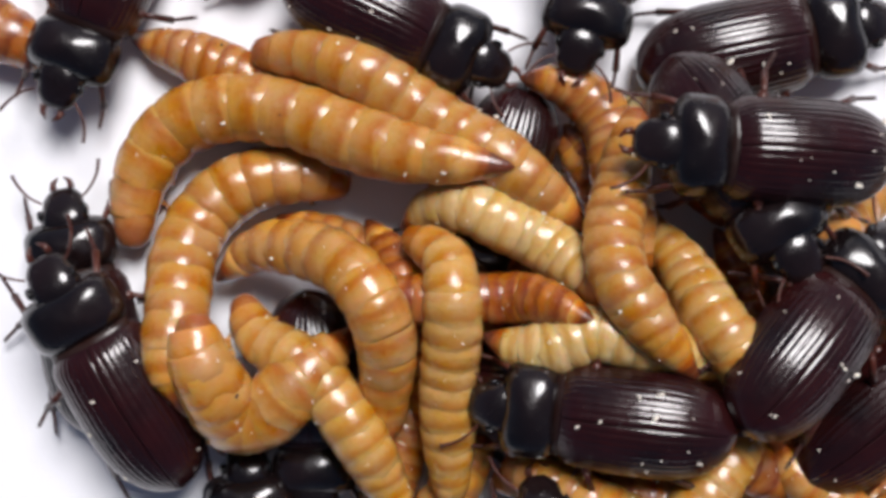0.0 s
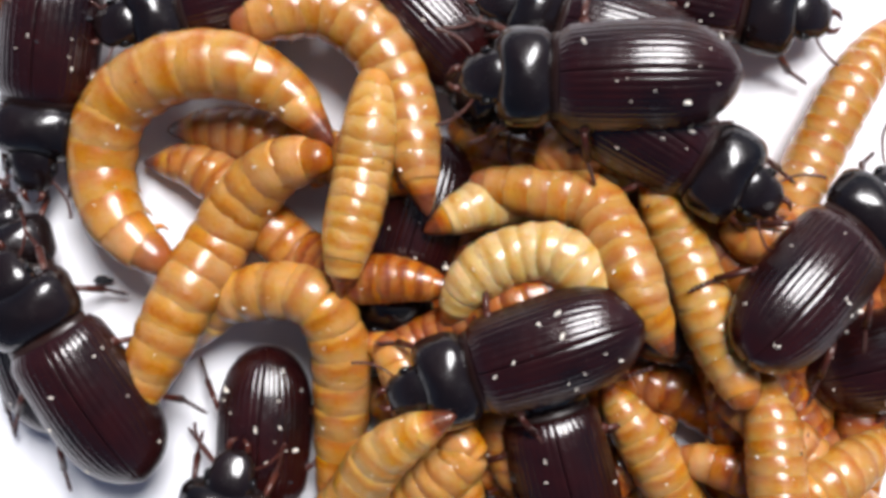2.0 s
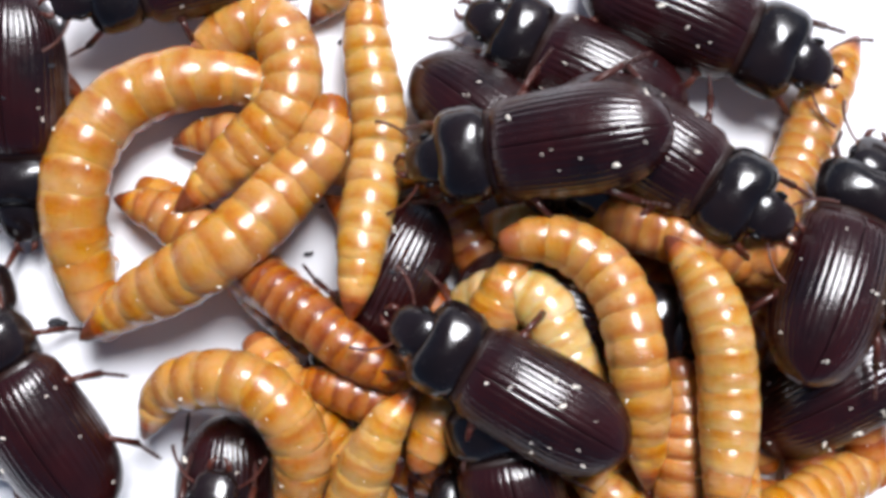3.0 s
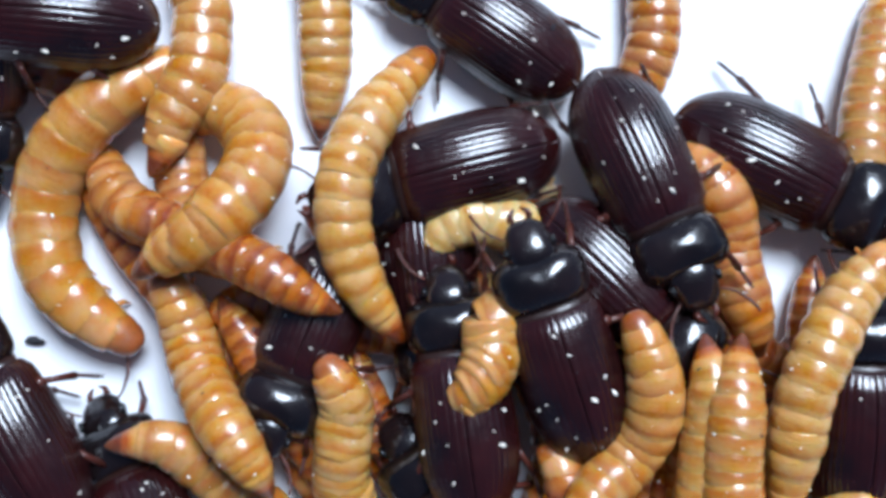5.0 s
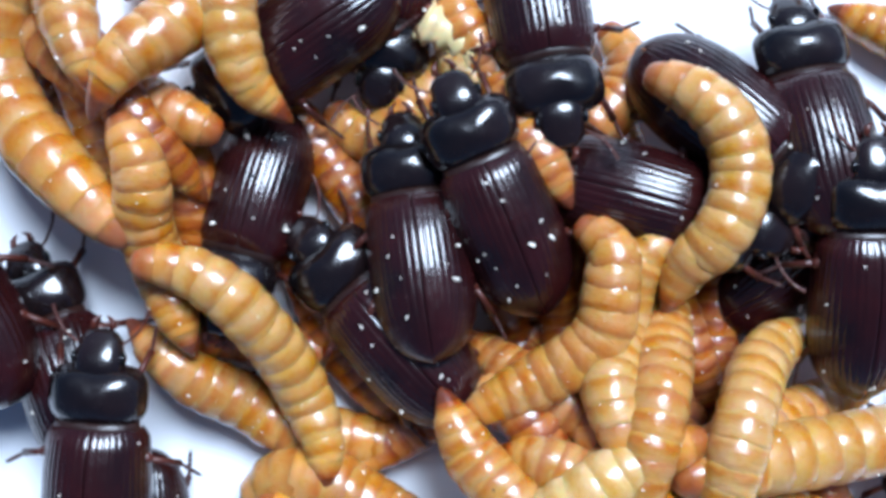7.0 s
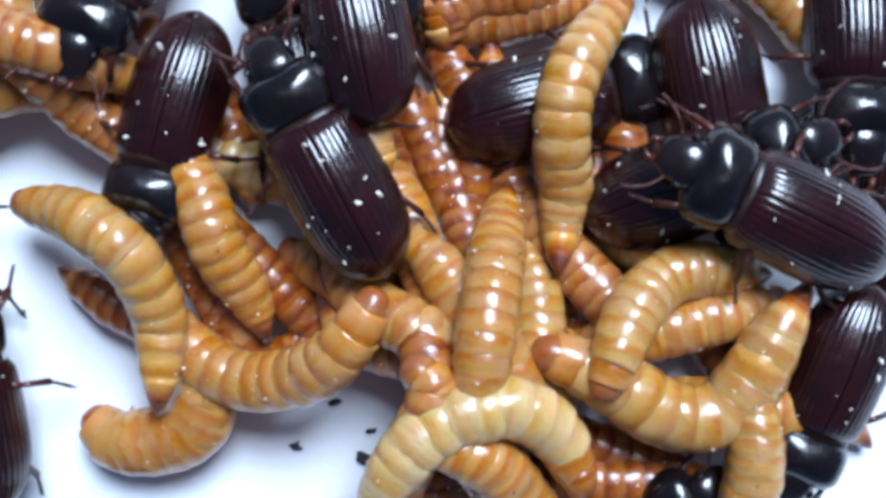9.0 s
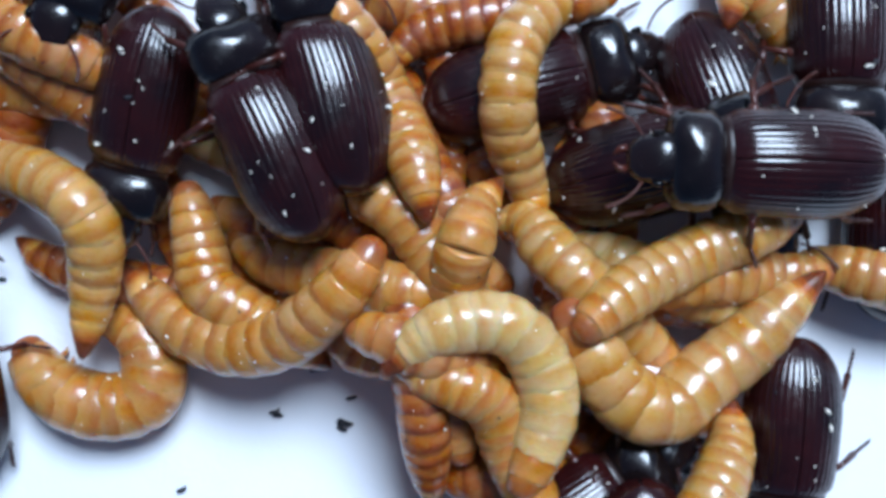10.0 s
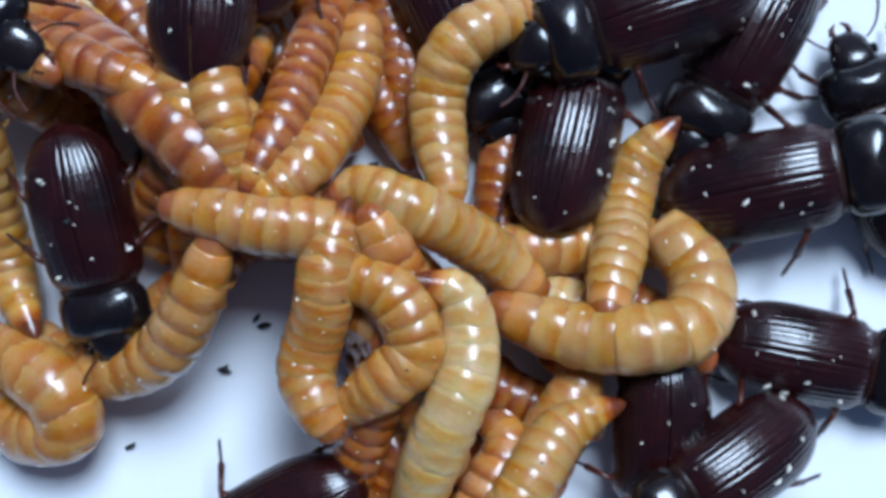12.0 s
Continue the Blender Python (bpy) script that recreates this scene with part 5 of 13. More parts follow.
    bend(w, 3, (-77, 17, 34), (-60, 5, 37), (-44, -7, 43), (-27, -19, 51), (-11, -31, 57), (4, -43, 60), (21, -53, 59), (38, -62, 50))
    bend(w, 3.5, (-102, 30, 37), (-81, 30, 40), (-62, 24, 47), (-47, 9, 60), (-33, -5, 70), (-18, -17, 72), (-3, -29, 65), (12, -40, 53))
    bend(w, 4.5, (-118, 39, 41), (-97, 37, 44), (-78, 31, 46), (-60, 21, 56), (-42, 12, 68), (-25, 2, 75), (-10, -8, 72), (7, -17, 67))
    bend(w, 5.5, (-133, 49, 43), (-111, 43, 52), (-91, 38, 58), (-72, 33, 59), (-52, 28, 62), (-34, 21, 66), (-17, 11, 69), (1, 4, 69))
    bend(w, 6, (-150, 23, 44), (-126, 22, 55), (-104, 22, 65), (-84, 22, 68), (-65, 22, 68), (-45, 22, 70), (-26, 18, 71), (-9, 13, 68))
    bend(w, 6.5, (-118, 78, 52), (-102, 62, 63), (-87, 47, 70), (-74, 32, 71), (-62, 18, 71), (-54, 1, 71), (-50, -18, 65), (-46, -36, 58))
    bend(w, 7, (-123, 80, 62), (-107, 64, 70), (-94, 49, 74), (-83, 35, 70), (-71, 20, 68), (-60, 6, 66), (-49, -8, 58), (-38, -23, 50))
    bend(w, 7.5, (-123, 68, 64), (-108, 53, 70), (-94, 39, 71), (-82, 26, 66), (-70, 13, 62), (-57, -1, 59), (-45, -13, 53), (-31, -25, 46))
    bend(w, 8.5, (-46, 20, 26), (-48, 18, 26), (-50, 16, 25), (-51, 14, 24), (-53, 11, 26), (-54, 9, 27), (-56, 7, 25), (-59, 6, 21))
    bend(w, 9.5, (46, -36, 28), (29, -25, 27), (10, -15, 23), (-9, -4, 18), (-26, 6, 22), (-39, 14, 35), (-54, 23, 41), (-73, 32, 40))
    bend(w, 10, (48, -38, 29), (30, -28, 30), (13, -18, 30), (-6, -8, 28), (-23, 1, 30), (-38, 10, 38), (-55, 19, 40), (-74, 28, 36))
    bend(w, 10.5, (50, -41, 33), (33, -32, 36), (16, -24, 40), (-1, -15, 42), (-19, -6, 41), (-38, 4, 37), (-58, 15, 30), (-77, 24, 27))
    bend(w, 11, (56, -47, 49), (38, -38, 51), (21, -30, 53), (3, -22, 51), (-16, -12, 46), (-38, -2, 36), (-60, 9, 26), (-79, 18, 23))
    bend(w, 11.5, (63, -53, 72), (45, -45, 72), (27, -37, 69), (8, -28, 64), (-13, -19, 54), (-35, -8, 41), (-58, 2, 29), (-78, 12, 25))
    bend(w, 12, (69, -57, 90), (52, -50, 89), (34, -43, 87), (15, -35, 81), (-7, -25, 68), (-30, -15, 53), (-55, -3, 37), (-77, 8, 27))
    crawl(w)
    w = larva(19.2, "amber", 31)
    bend(w, 0, (111, 77, 43), (105, 54, 51), (99, 31, 61), (93, 9, 74), (94, -13, 86), (104, -31, 90), (117, -48, 91), (132, -65, 86))
    bend(w, 0.5, (64, 99, 51), (68, 76, 56), (72, 53, 64), (77, 31, 71), (81, 10, 76), (87, -11, 81), (95, -31, 86), (106, -50, 84))
    bend(w, 1, (170, 78, 34), (145, 71, 42), (122, 63, 47), (102, 52, 46), (92, 31, 50), (89, 8, 61), (93, -14, 73), (100, -35, 77))
    bend(w, 1.5, (122, 96, 28), (102, 79, 37), (89, 59, 40), (91, 37, 39), (101, 16, 47), (112, -3, 62), (119, -24, 73), (125, -45, 74))
    bend(w, 2, (44, 26, 43), (67, 23, 48), (89, 19, 52), (110, 14, 59), (121, -5, 72), (128, -25, 83), (136, -44, 85), (147, -64, 78))
    bend(w, 2.5, (105, 60, 57), (115, 40, 60), (126, 20, 62), (135, 0, 73), (140, -20, 85), (145, -40, 89), (154, -61, 87), (166, -80, 77))
    bend(w, 3, (87, 18, 70), (113, 20, 70), (136, 9, 69), (151, -10, 76), (157, -34, 83), (161, -59, 83), (164, -85, 77), (167, -113, 68))
    bend(w, 3.5, (115, 16, 79), (126, -3, 80), (138, -22, 77), (148, -41, 75), (154, -61, 82), (158, -82, 83), (166, -106, 72), (173, -130, 59))
    bend(w, 4.5, (149, -0, 86), (158, -20, 86), (166, -40, 78), (170, -62, 66), (167, -81, 64), (160, -98, 67), (154, -117, 67), (150, -136, 66))
    bend(w, 5.5, (187, -18, 69), (195, -39, 70), (196, -60, 73), (191, -82, 71), (176, -99, 65), (157, -110, 73), (140, -123, 86), (126, -138, 92))
    bend(w, 6, (175, -31, 67), (194, -35, 72), (197, -57, 76), (193, -79, 74), (180, -97, 68), (163, -113, 71), (151, -130, 84), (146, -151, 89))
    bend(w, 6.5, (161, -47, 68), (183, -46, 76), (192, -68, 77), (184, -90, 75), (168, -109, 71), (153, -128, 71), (142, -149, 79), (137, -172, 79))
    bend(w, 7, (176, -41, 69), (191, -54, 79), (190, -76, 80), (186, -98, 78), (171, -114, 74), (151, -126, 70), (131, -136, 70), (110, -146, 69))
    bend(w, 7.5, (186, -64, 59), (184, -86, 71), (174, -105, 77), (156, -118, 79), (136, -127, 75), (115, -132, 65), (92, -133, 57), (71, -126, 55))
    bend(w, 8.5, (126, -83, 40), (136, -100, 52), (141, -113, 68), (142, -125, 82), (142, -132, 89), (142, -137, 89), (142, -141, 84), (142, -141, 76))
    bend(w, 9.5, (59, -101, 17), (80, -115, 19), (103, -122, 25), (124, -135, 38), (147, -141, 52), (168, -147, 57), (190, -155, 49), (214, -162, 37))
    bend(w, 10, (63, -99, 22), (78, -117, 26), (102, -124, 34), (126, -129, 46), (149, -133, 59), (172, -136, 64), (194, -138, 56), (217, -141, 43))
    bend(w, 10.5, (52, -88, 31), (69, -106, 40), (87, -123, 49), (109, -130, 57), (133, -132, 70), (155, -134, 78), (177, -136, 73), (199, -139, 62))
    bend(w, 11, (53, -110, 52), (77, -113, 60), (99, -121, 65), (121, -127, 69), (143, -132, 77), (164, -138, 79), (185, -143, 71), (207, -149, 59))
    bend(w, 11.5, (66, -107, 83), (85, -118, 85), (105, -125, 86), (127, -129, 87), (148, -131, 84), (169, -133, 76), (191, -136, 62), (213, -139, 48))
    bend(w, 12, (69, -116, 95), (90, -119, 95), (110, -124, 95), (131, -126, 94), (152, -128, 89), (171, -135, 77), (191, -144, 62), (212, -152, 48))
    crawl(w)
    w = larva(16.9, "honey", 38)
    bend(w, 0, (192, -99, 63), (178, -81, 72), (165, -64, 80), (154, -48, 82), (145, -33, 74), (138, -17, 61), (128, -0, 52), (116, 15, 47))
    bend(w, 0.5, (190, -110, 55), (176, -92, 66), (162, -75, 77), (150, -59, 81), (140, -43, 77), (131, -27, 74), (122, -10, 67), (114, 7, 59))
    bend(w, 1, (192, -108, 52), (179, -90, 58), (165, -73, 67), (153, -57, 71), (142, -41, 70), (131, -24, 71), (121, -7, 74), (113, 10, 70))
    bend(w, 1.5, (187, -103, 59), (180, -85, 57), (172, -67, 58), (164, -49, 60), (157, -30, 54), (148, -13, 54), (139, 6, 64), (136, 25, 69))
    bend(w, 2, (192, -96, 72), (186, -78, 66), (179, -61, 61), (172, -43, 60), (166, -24, 55), (158, -6, 51), (149, 12, 56), (141, 30, 61))
    bend(w, 2.5, (201, -124, 87), (200, -103, 82), (199, -82, 76), (195, -60, 73), (189, -39, 72), (182, -18, 66), (172, 2, 62), (160, 21, 60))
    bend(w, 3, (202, -122, 94), (205, -102, 92), (207, -81, 88), (207, -60, 86), (205, -38, 86), (201, -18, 81), (193, 1, 75), (180, 18, 68))
    bend(w, 3.5, (211, -126, 95), (212, -107, 93), (213, -89, 90), (212, -70, 91), (208, -51, 92), (202, -34, 90), (193, -19, 85), (183, -4, 77))
    bend(w, 4.5, (206, -147, 76), (208, -127, 77), (210, -108, 79), (211, -88, 81), (211, -69, 82), (209, -51, 85), (206, -34, 85), (202, -17, 81))
    bend(w, 5.5, (196, -163, 78), (200, -145, 76), (205, -127, 73), (210, -108, 72), (214, -89, 71), (219, -70, 71), (223, -51, 72), (227, -32, 67))
    bend(w, 6, (188, -160, 87), (191, -143, 80), (194, -125, 70), (199, -107, 64), (207, -89, 60), (212, -70, 65), (224, -56, 70), (240, -45, 68))
    bend(w, 6.5, (182, -166, 93), (185, -148, 86), (188, -131, 74), (193, -114, 61), (201, -96, 53), (209, -78, 61), (221, -64, 72), (238, -55, 74))
    bend(w, 7, (196, -164, 94), (192, -146, 91), (189, -129, 84), (193, -111, 69), (199, -93, 57), (203, -73, 60), (212, -57, 66), (227, -44, 68))
    bend(w, 7.5, (223, -173, 93), (214, -156, 94), (206, -140, 91), (199, -124, 80), (198, -106, 65), (201, -87, 54), (208, -68, 48), (223, -54, 46))
    bend(w, 8.5, (240, -201, 53), (233, -181, 61), (227, -163, 60), (223, -145, 48), (222, -126, 36), (221, -106, 32), (220, -87, 29), (221, -72, 26))
    bend(w, 9.5, (250, -224, 42), (249, -204, 39), (246, -184, 41), (243, -163, 47), (241, -143, 50), (237, -123, 45), (228, -106, 34), (216, -90, 22))
    bend(w, 10, (316, -184, 47), (302, -169, 48), (287, -155, 53), (272, -140, 60), (258, -126, 62), (244, -112, 54), (232, -97, 42), (213, -99, 32))
    bend(w, 10.5, (303, -145, 52), (283, -138, 57), (264, -132, 60), (245, -125, 61), (226, -122, 62), (211, -111, 57), (201, -93, 54), (184, -83, 50))
    bend(w, 11, (304, -117, 53), (284, -124, 59), (266, -132, 60), (247, -136, 59), (228, -131, 56), (212, -119, 47), (201, -103, 46), (192, -84, 46))
    bend(w, 11.5, (284, -149, 50), (264, -144, 55), (244, -137, 57), (226, -129, 62), (210, -117, 62), (193, -105, 54), (174, -100, 51), (155, -106, 53))
    bend(w, 12, (273, -164, 44), (257, -152, 47), (241, -140, 53), (224, -129, 66), (206, -120, 79), (189, -113, 82), (172, -105, 80), (154, -111, 80))
    crawl(w)
    w = larva(21.0, "amber", 27)
    bend(w, 0, (-34, -107, 38), (-32, -79, 52), (-31, -52, 70), (-38, -29, 77), (-54, -10, 67), (-79, -0, 50), (-107, 0, 32), (-131, -16, 17))
    bend(w, 0.5, (-53, -106, 45), (-35, -85, 58), (-31, -60, 75), (-40, -38, 81), (-58, -22, 73), (-83, -16, 56), (-110, -20, 38), (-132, -37, 23))
    bend(w, 1, (-35, -132, 45), (-35, -101, 57), (-37, -72, 71), (-44, -45, 78), (-63, -24, 72), (-92, -27, 55), (-118, -45, 37), (-132, -73, 23))
    bend(w, 1.5, (-30, -123, 30), (-34, -96, 38), (-38, -70, 50), (-47, -46, 62), (-64, -30, 63), (-89, -32, 50), (-113, -47, 32), (-128, -71, 17))
    bend(w, 2, (-41, -161, 15), (-36, -131, 20), (-33, -98, 32), (-34, -64, 44), (-47, -40, 50), (-74, -35, 42), (-103, -44, 26), (-122, -68, 13))
    bend(w, 2.5, (-34, -147, 17), (-30, -120, 24), (-25, -92, 37), (-27, -66, 44), (-45, -49, 44), (-71, -47, 37), (-97, -60, 22), (-116, -81, 11))
    bend(w, 3, (-35, -157, 23), (-30, -129, 33), (-26, -100, 49), (-35, -77, 57), (-54, -62, 56), (-79, -59, 50), (-106, -68, 36), (-120, -93, 24))
    bend(w, 3.5, (-17, -180, 17), (-21, -152, 25), (-24, -123, 39), (-35, -99, 53), (-55, -84, 64), (-78, -78, 68), (-103, -82, 60), (-129, -95, 48))
    bend(w, 4.5, (5, -186, 10), (-8, -165, 13), (-20, -143, 16), (-37, -123, 22), (-56, -106, 34), (-74, -91, 48), (-95, -85, 56), (-119, -88, 54))
    bend(w, 5.5, (28, -191, 10), (7, -175, 13), (-14, -158, 17), (-34, -141, 25), (-53, -123, 30), (-70, -105, 33), (-90, -90, 40), (-114, -84, 42))
    bend(w, 6, (63, -191, 10), (40, -179, 13), (16, -166, 19), (-6, -152, 30), (-27, -138, 40), (-47, -123, 47), (-67, -109, 47), (-82, -88, 40))
    bend(w, 6.5, (79, -200, 10), (56, -188, 13), (32, -175, 16), (9, -162, 21), (-13, -150, 29), (-35, -139, 41), (-58, -129, 45), (-78, -113, 36))
    bend(w, 7, (80, -172, 14), (54, -168, 14), (28, -163, 14), (3, -158, 14), (-19, -144, 18), (-41, -132, 28), (-61, -117, 36), (-81, -99, 28))
    bend(w, 7.5, (101, -168, 21), (75, -166, 18), (48, -165, 15), (22, -162, 14), (0, -149, 18), (-20, -133, 29), (-38, -116, 34), (-59, -99, 27))
    bend(w, 8.5, (124, -135, 76), (107, -146, 68), (87, -156, 54), (62, -163, 40), (38, -160, 34), (16, -149, 36), (-3, -131, 34), (-21, -112, 25))
    bend(w, 9.5, (146, -109, 89), (138, -131, 92), (124, -151, 84), (102, -165, 68), (76, -172, 52), (50, -165, 40), (31, -147, 30), (17, -125, 22))
    bend(w, 10, (149, -109, 87), (135, -129, 87), (117, -147, 76), (94, -163, 60), (66, -168, 46), (40, -160, 37), (17, -144, 28), (-3, -125, 23))
    bend(w, 10.5, (158, -166, 88), (133, -169, 80), (107, -173, 64), (79, -176, 48), (51, -176, 36), (26, -165, 29), (3, -149, 21), (-17, -131, 18))
    bend(w, 11, (150, -174, 90), (125, -175, 80), (100, -176, 67), (73, -177, 55), (45, -179, 41), (18, -173, 28), (-8, -162, 18), (-32, -147, 12))
    bend(w, 11.5, (125, -145, 93), (102, -153, 87), (80, -167, 78), (56, -178, 65), (28, -184, 49), (-2, -183, 32), (-29, -173, 20), (-56, -161, 10))
    bend(w, 12, (97, -128, 94), (89, -151, 87), (77, -173, 74), (60, -195, 58), (34, -208, 40), (4, -208, 25), (-21, -195, 15), (-44, -179, 8))
    crawl(w)
    w = larva(24.5, "amber", 34)
    bend(w, 0, (-137, -42, 68), (-134, -61, 70), (-127, -78, 63), (-118, -95, 50), (-101, -93, 50), (-86, -79, 56), (-72, -66, 54), (-58, -53, 46))
    bend(w, 0.5, (-97, -72, 63), (-111, -86, 61), (-120, -104, 53), (-122, -126, 43), (-119, -146, 41), (-117, -166, 38), (-115, -188, 31), (-114, -211, 22))
    bend(w, 1, (-83, -92, 59), (-99, -104, 56), (-109, -122, 51), (-110, -142, 46), (-107, -163, 43), (-105, -184, 36), (-104, -207, 24), (-102, -230, 15))
    bend(w, 1.5, (-67, -97, 54), (-74, -115, 54), (-77, -134, 52), (-77, -155, 49), (-78, -175, 46), (-78, -196, 41), (-79, -219, 32), (-80, -241, 25))
    bend(w, 2, (-53, -168, 47), (-52, -187, 52), (-50, -206, 54), (-47, -226, 51), (-45, -245, 51), (-42, -265, 50), (-40, -287, 44), (-38, -310, 38))
    bend(w, 2.5, (-49, -164, 45), (-48, -182, 55), (-44, -198, 64), (-42, -217, 65), (-39, -236, 65), (-36, -255, 64), (-34, -277, 59), (-33, -300, 50))
    bend(w, 3, (-44, -159, 44), (-42, -176, 54), (-39, -191, 66), (-36, -209, 69), (-33, -228, 70), (-31, -248, 67), (-29, -269, 61), (-27, -293, 53))
    bend(w, 3.5, (-41, -156, 40), (-40, -173, 49), (-37, -190, 57), (-34, -208, 61), (-31, -227, 61), (-28, -247, 59), (-26, -268, 54), (-25, -292, 46))
    bend(w, 4.5, (-25, -167, 53), (-24, -183, 61), (-22, -202, 64), (-20, -222, 61), (-17, -243, 57), (-16, -265, 50), (-14, -290, 39), (-13, -315, 28))
    bend(w, 5.5, (-16, -194, 12), (-16, -213, 15), (-14, -234, 16), (-11, -254, 16), (-8, -275, 16), (-5, -295, 15), (-3, -317, 13), (-1, -341, 7))
    bend(w, 6, (-13, -196, 18), (-9, -213, 20), (-4, -231, 19), (2, -250, 17), (8, -268, 16), (14, -286, 15), (20, -305, 13), (26, -326, 7))
    bend(w, 6.5, (-8, -199, 29), (2, -212, 31), (12, -227, 26), (22, -243, 21), (33, -258, 19), (43, -272, 20), (54, -287, 19), (65, -304, 12))
    bend(w, 7, (-4, -204, 34), (12, -213, 34), (26, -225, 30), (41, -236, 28), (57, -246, 28), (72, -255, 33), (88, -264, 38), (103, -277, 31))
    bend(w, 7.5, (-2, -210, 29), (17, -216, 27), (36, -224, 27), (55, -232, 30), (74, -238, 36), (92, -243, 48), (111, -249, 57), (129, -258, 51))
    bend(w, 8.5, (23, -252, 12), (44, -257, 15), (63, -265, 16), (82, -273, 18), (102, -279, 25), (121, -285, 33), (139, -293, 34), (158, -302, 29))
    bend(w, 9.5, (52, -291, 12), (73, -295, 17), (93, -302, 22), (112, -307, 30), (132, -311, 44), (151, -314, 59), (168, -319, 67), (186, -328, 66))
    bend(w, 10, (52, -296, 13), (73, -300, 20), (94, -304, 33), (114, -308, 47), (133, -311, 62), (152, -316, 72), (169, -324, 72), (186, -334, 64))
    bend(w, 10.5, (52, -305, 13), (74, -307, 23), (95, -310, 40), (115, -314, 55), (134, -319, 65), (152, -325, 68), (169, -336, 60), (187, -348, 48))
    bend(w, 11, (54, -312, 19), (76, -314, 31), (97, -317, 46), (116, -322, 58), (134, -328, 63), (152, -337, 59), (169, -349, 46), (187, -362, 32))
    bend(w, 11.5, (58, -316, 36), (79, -318, 48), (99, -322, 58), (117, -329, 62), (135, -338, 58), (152, -349, 49), (169, -362, 34), (187, -375, 20))
    bend(w, 12, (62, -316, 54), (83, -319, 62), (101, -325, 66), (118, -334, 62), (134, -346, 50), (151, -358, 38), (169, -370, 26), (187, -383, 13))
    crawl(w)
    w = larva(18.8, "honey", 41)
    bend(w, 0, (-117, -31, 31), (-105, -51, 43), (-85, -62, 52), (-68, -76, 54), (-55, -94, 56), (-43, -113, 54), (-32, -134, 47), (-20, -154, 42))
    bend(w, 0.5, (-100, -85, 42), (-80, -96, 51), (-60, -106, 59), (-41, -117, 62), (-23, -128, 68), (-5, -142, 66), (13, -155, 63), (31, -168, 64))
    bend(w, 1, (-75, -100, 48), (-61, -116, 58), (-47, -132, 68), (-28, -142, 73), (-7, -138, 78), (13, -130, 77), (33, -123, 73), (53, -115, 71))
    bend(w, 1.5, (-52, -107, 46), (-41, -126, 54), (-26, -141, 63), (-5, -137, 68), (13, -124, 74), (31, -113, 79), (50, -102, 82), (68, -91, 82))
    bend(w, 2, (-81, -223, 35), (-67, -205, 36), (-52, -186, 40), (-37, -167, 46), (-22, -147, 57), (-9, -126, 72), (9, -111, 85), (28, -101, 93))
    bend(w, 2.5, (-29, -241, 18), (-22, -218, 18), (-16, -194, 22), (-8, -169, 31), (-1, -144, 46), (6, -119, 63), (13, -96, 77), (16, -74, 83))
    bend(w, 3, (-31, -221, 18), (-22, -198, 22), (-14, -175, 27), (-5, -150, 36), (4, -126, 51), (13, -103, 62), (23, -82, 68), (37, -66, 66))
    bend(w, 3.5, (-2, -120, 37), (9, -99, 43), (19, -78, 47), (18, -56, 53), (-0, -45, 66), (-21, -42, 73), (-43, -39, 72), (-66, -37, 64))
    bend(w, 4.5, (2, -71, 54), (9, -72, 54), (15, -73, 50), (16, -74, 48), (9, -80, 51), (2, -89, 51), (-4, -98, 46), (-11, -109, 36))
    bend(w, 5.5, (6, -24, 73), (10, -45, 71), (12, -68, 59), (14, -92, 49), (18, -115, 40), (27, -138, 30), (37, -160, 23), (48, -181, 22))
    bend(w, 6, (-17, -40, 73), (-2, -55, 74), (8, -75, 66), (14, -97, 53), (20, -120, 39), (31, -141, 30), (45, -160, 28), (58, -179, 30))
    bend(w, 6.5, (-56, -64, 73), (-34, -68, 74), (-16, -81, 71), (-3, -99, 59), (11, -118, 42), (22, -139, 32), (33, -161, 33), (43, -182, 37))
    bend(w, 7, (-68, -61, 78), (-44, -64, 74), (-22, -76, 73), (-5, -94, 64), (9, -115, 48), (20, -139, 37), (30, -164, 39), (33, -190, 40))
    bend(w, 7.5, (-49, -70, 71), (-24, -72, 69), (-1, -82, 71), (16, -99, 63), (28, -122, 49), (35, -148, 41), (36, -174, 44), (36, -200, 42))
    bend(w, 8.5, (-65, -66, 48), (-37, -70, 62), (-12, -79, 76), (6, -95, 76), (16, -115, 62), (21, -138, 52), (21, -162, 53), (20, -186, 52))
    bend(w, 9.5, (-84, -61, 25), (-57, -68, 38), (-30, -77, 55), (-10, -91, 65), (0, -109, 59), (5, -130, 51), (5, -153, 53), (0, -175, 46))
    bend(w, 10, (-96, -54, 26), (-71, -63, 36), (-44, -72, 51), (-21, -85, 64), (-10, -103, 61), (-12, -125, 51), (-16, -147, 46), (-20, -170, 46))
    bend(w, 10.5, (-94, -47, 30), (-74, -62, 35), (-52, -76, 44), (-34, -93, 53), (-25, -113, 51), (-28, -136, 42), (-31, -157, 46), (-38, -179, 46))
    bend(w, 11, (-80, -27, 50), (-68, -46, 48), (-58, -64, 43), (-48, -83, 38), (-42, -104, 33), (-43, -127, 27), (-42, -150, 30), (-34, -172, 35))
    bend(w, 11.5, (-56, -25, 79), (-49, -44, 73), (-45, -61, 58), (-41, -80, 42), (-41, -101, 29), (-45, -124, 23), (-44, -147, 32), (-33, -169, 44))
    bend(w, 12, (-40, -42, 92), (-40, -61, 80), (-42, -80, 63), (-44, -100, 45), (-45, -122, 28), (-43, -145, 18), (-34, -167, 25), (-20, -187, 38))
    crawl(w)
    w = larva(16.5, "deep", 48)
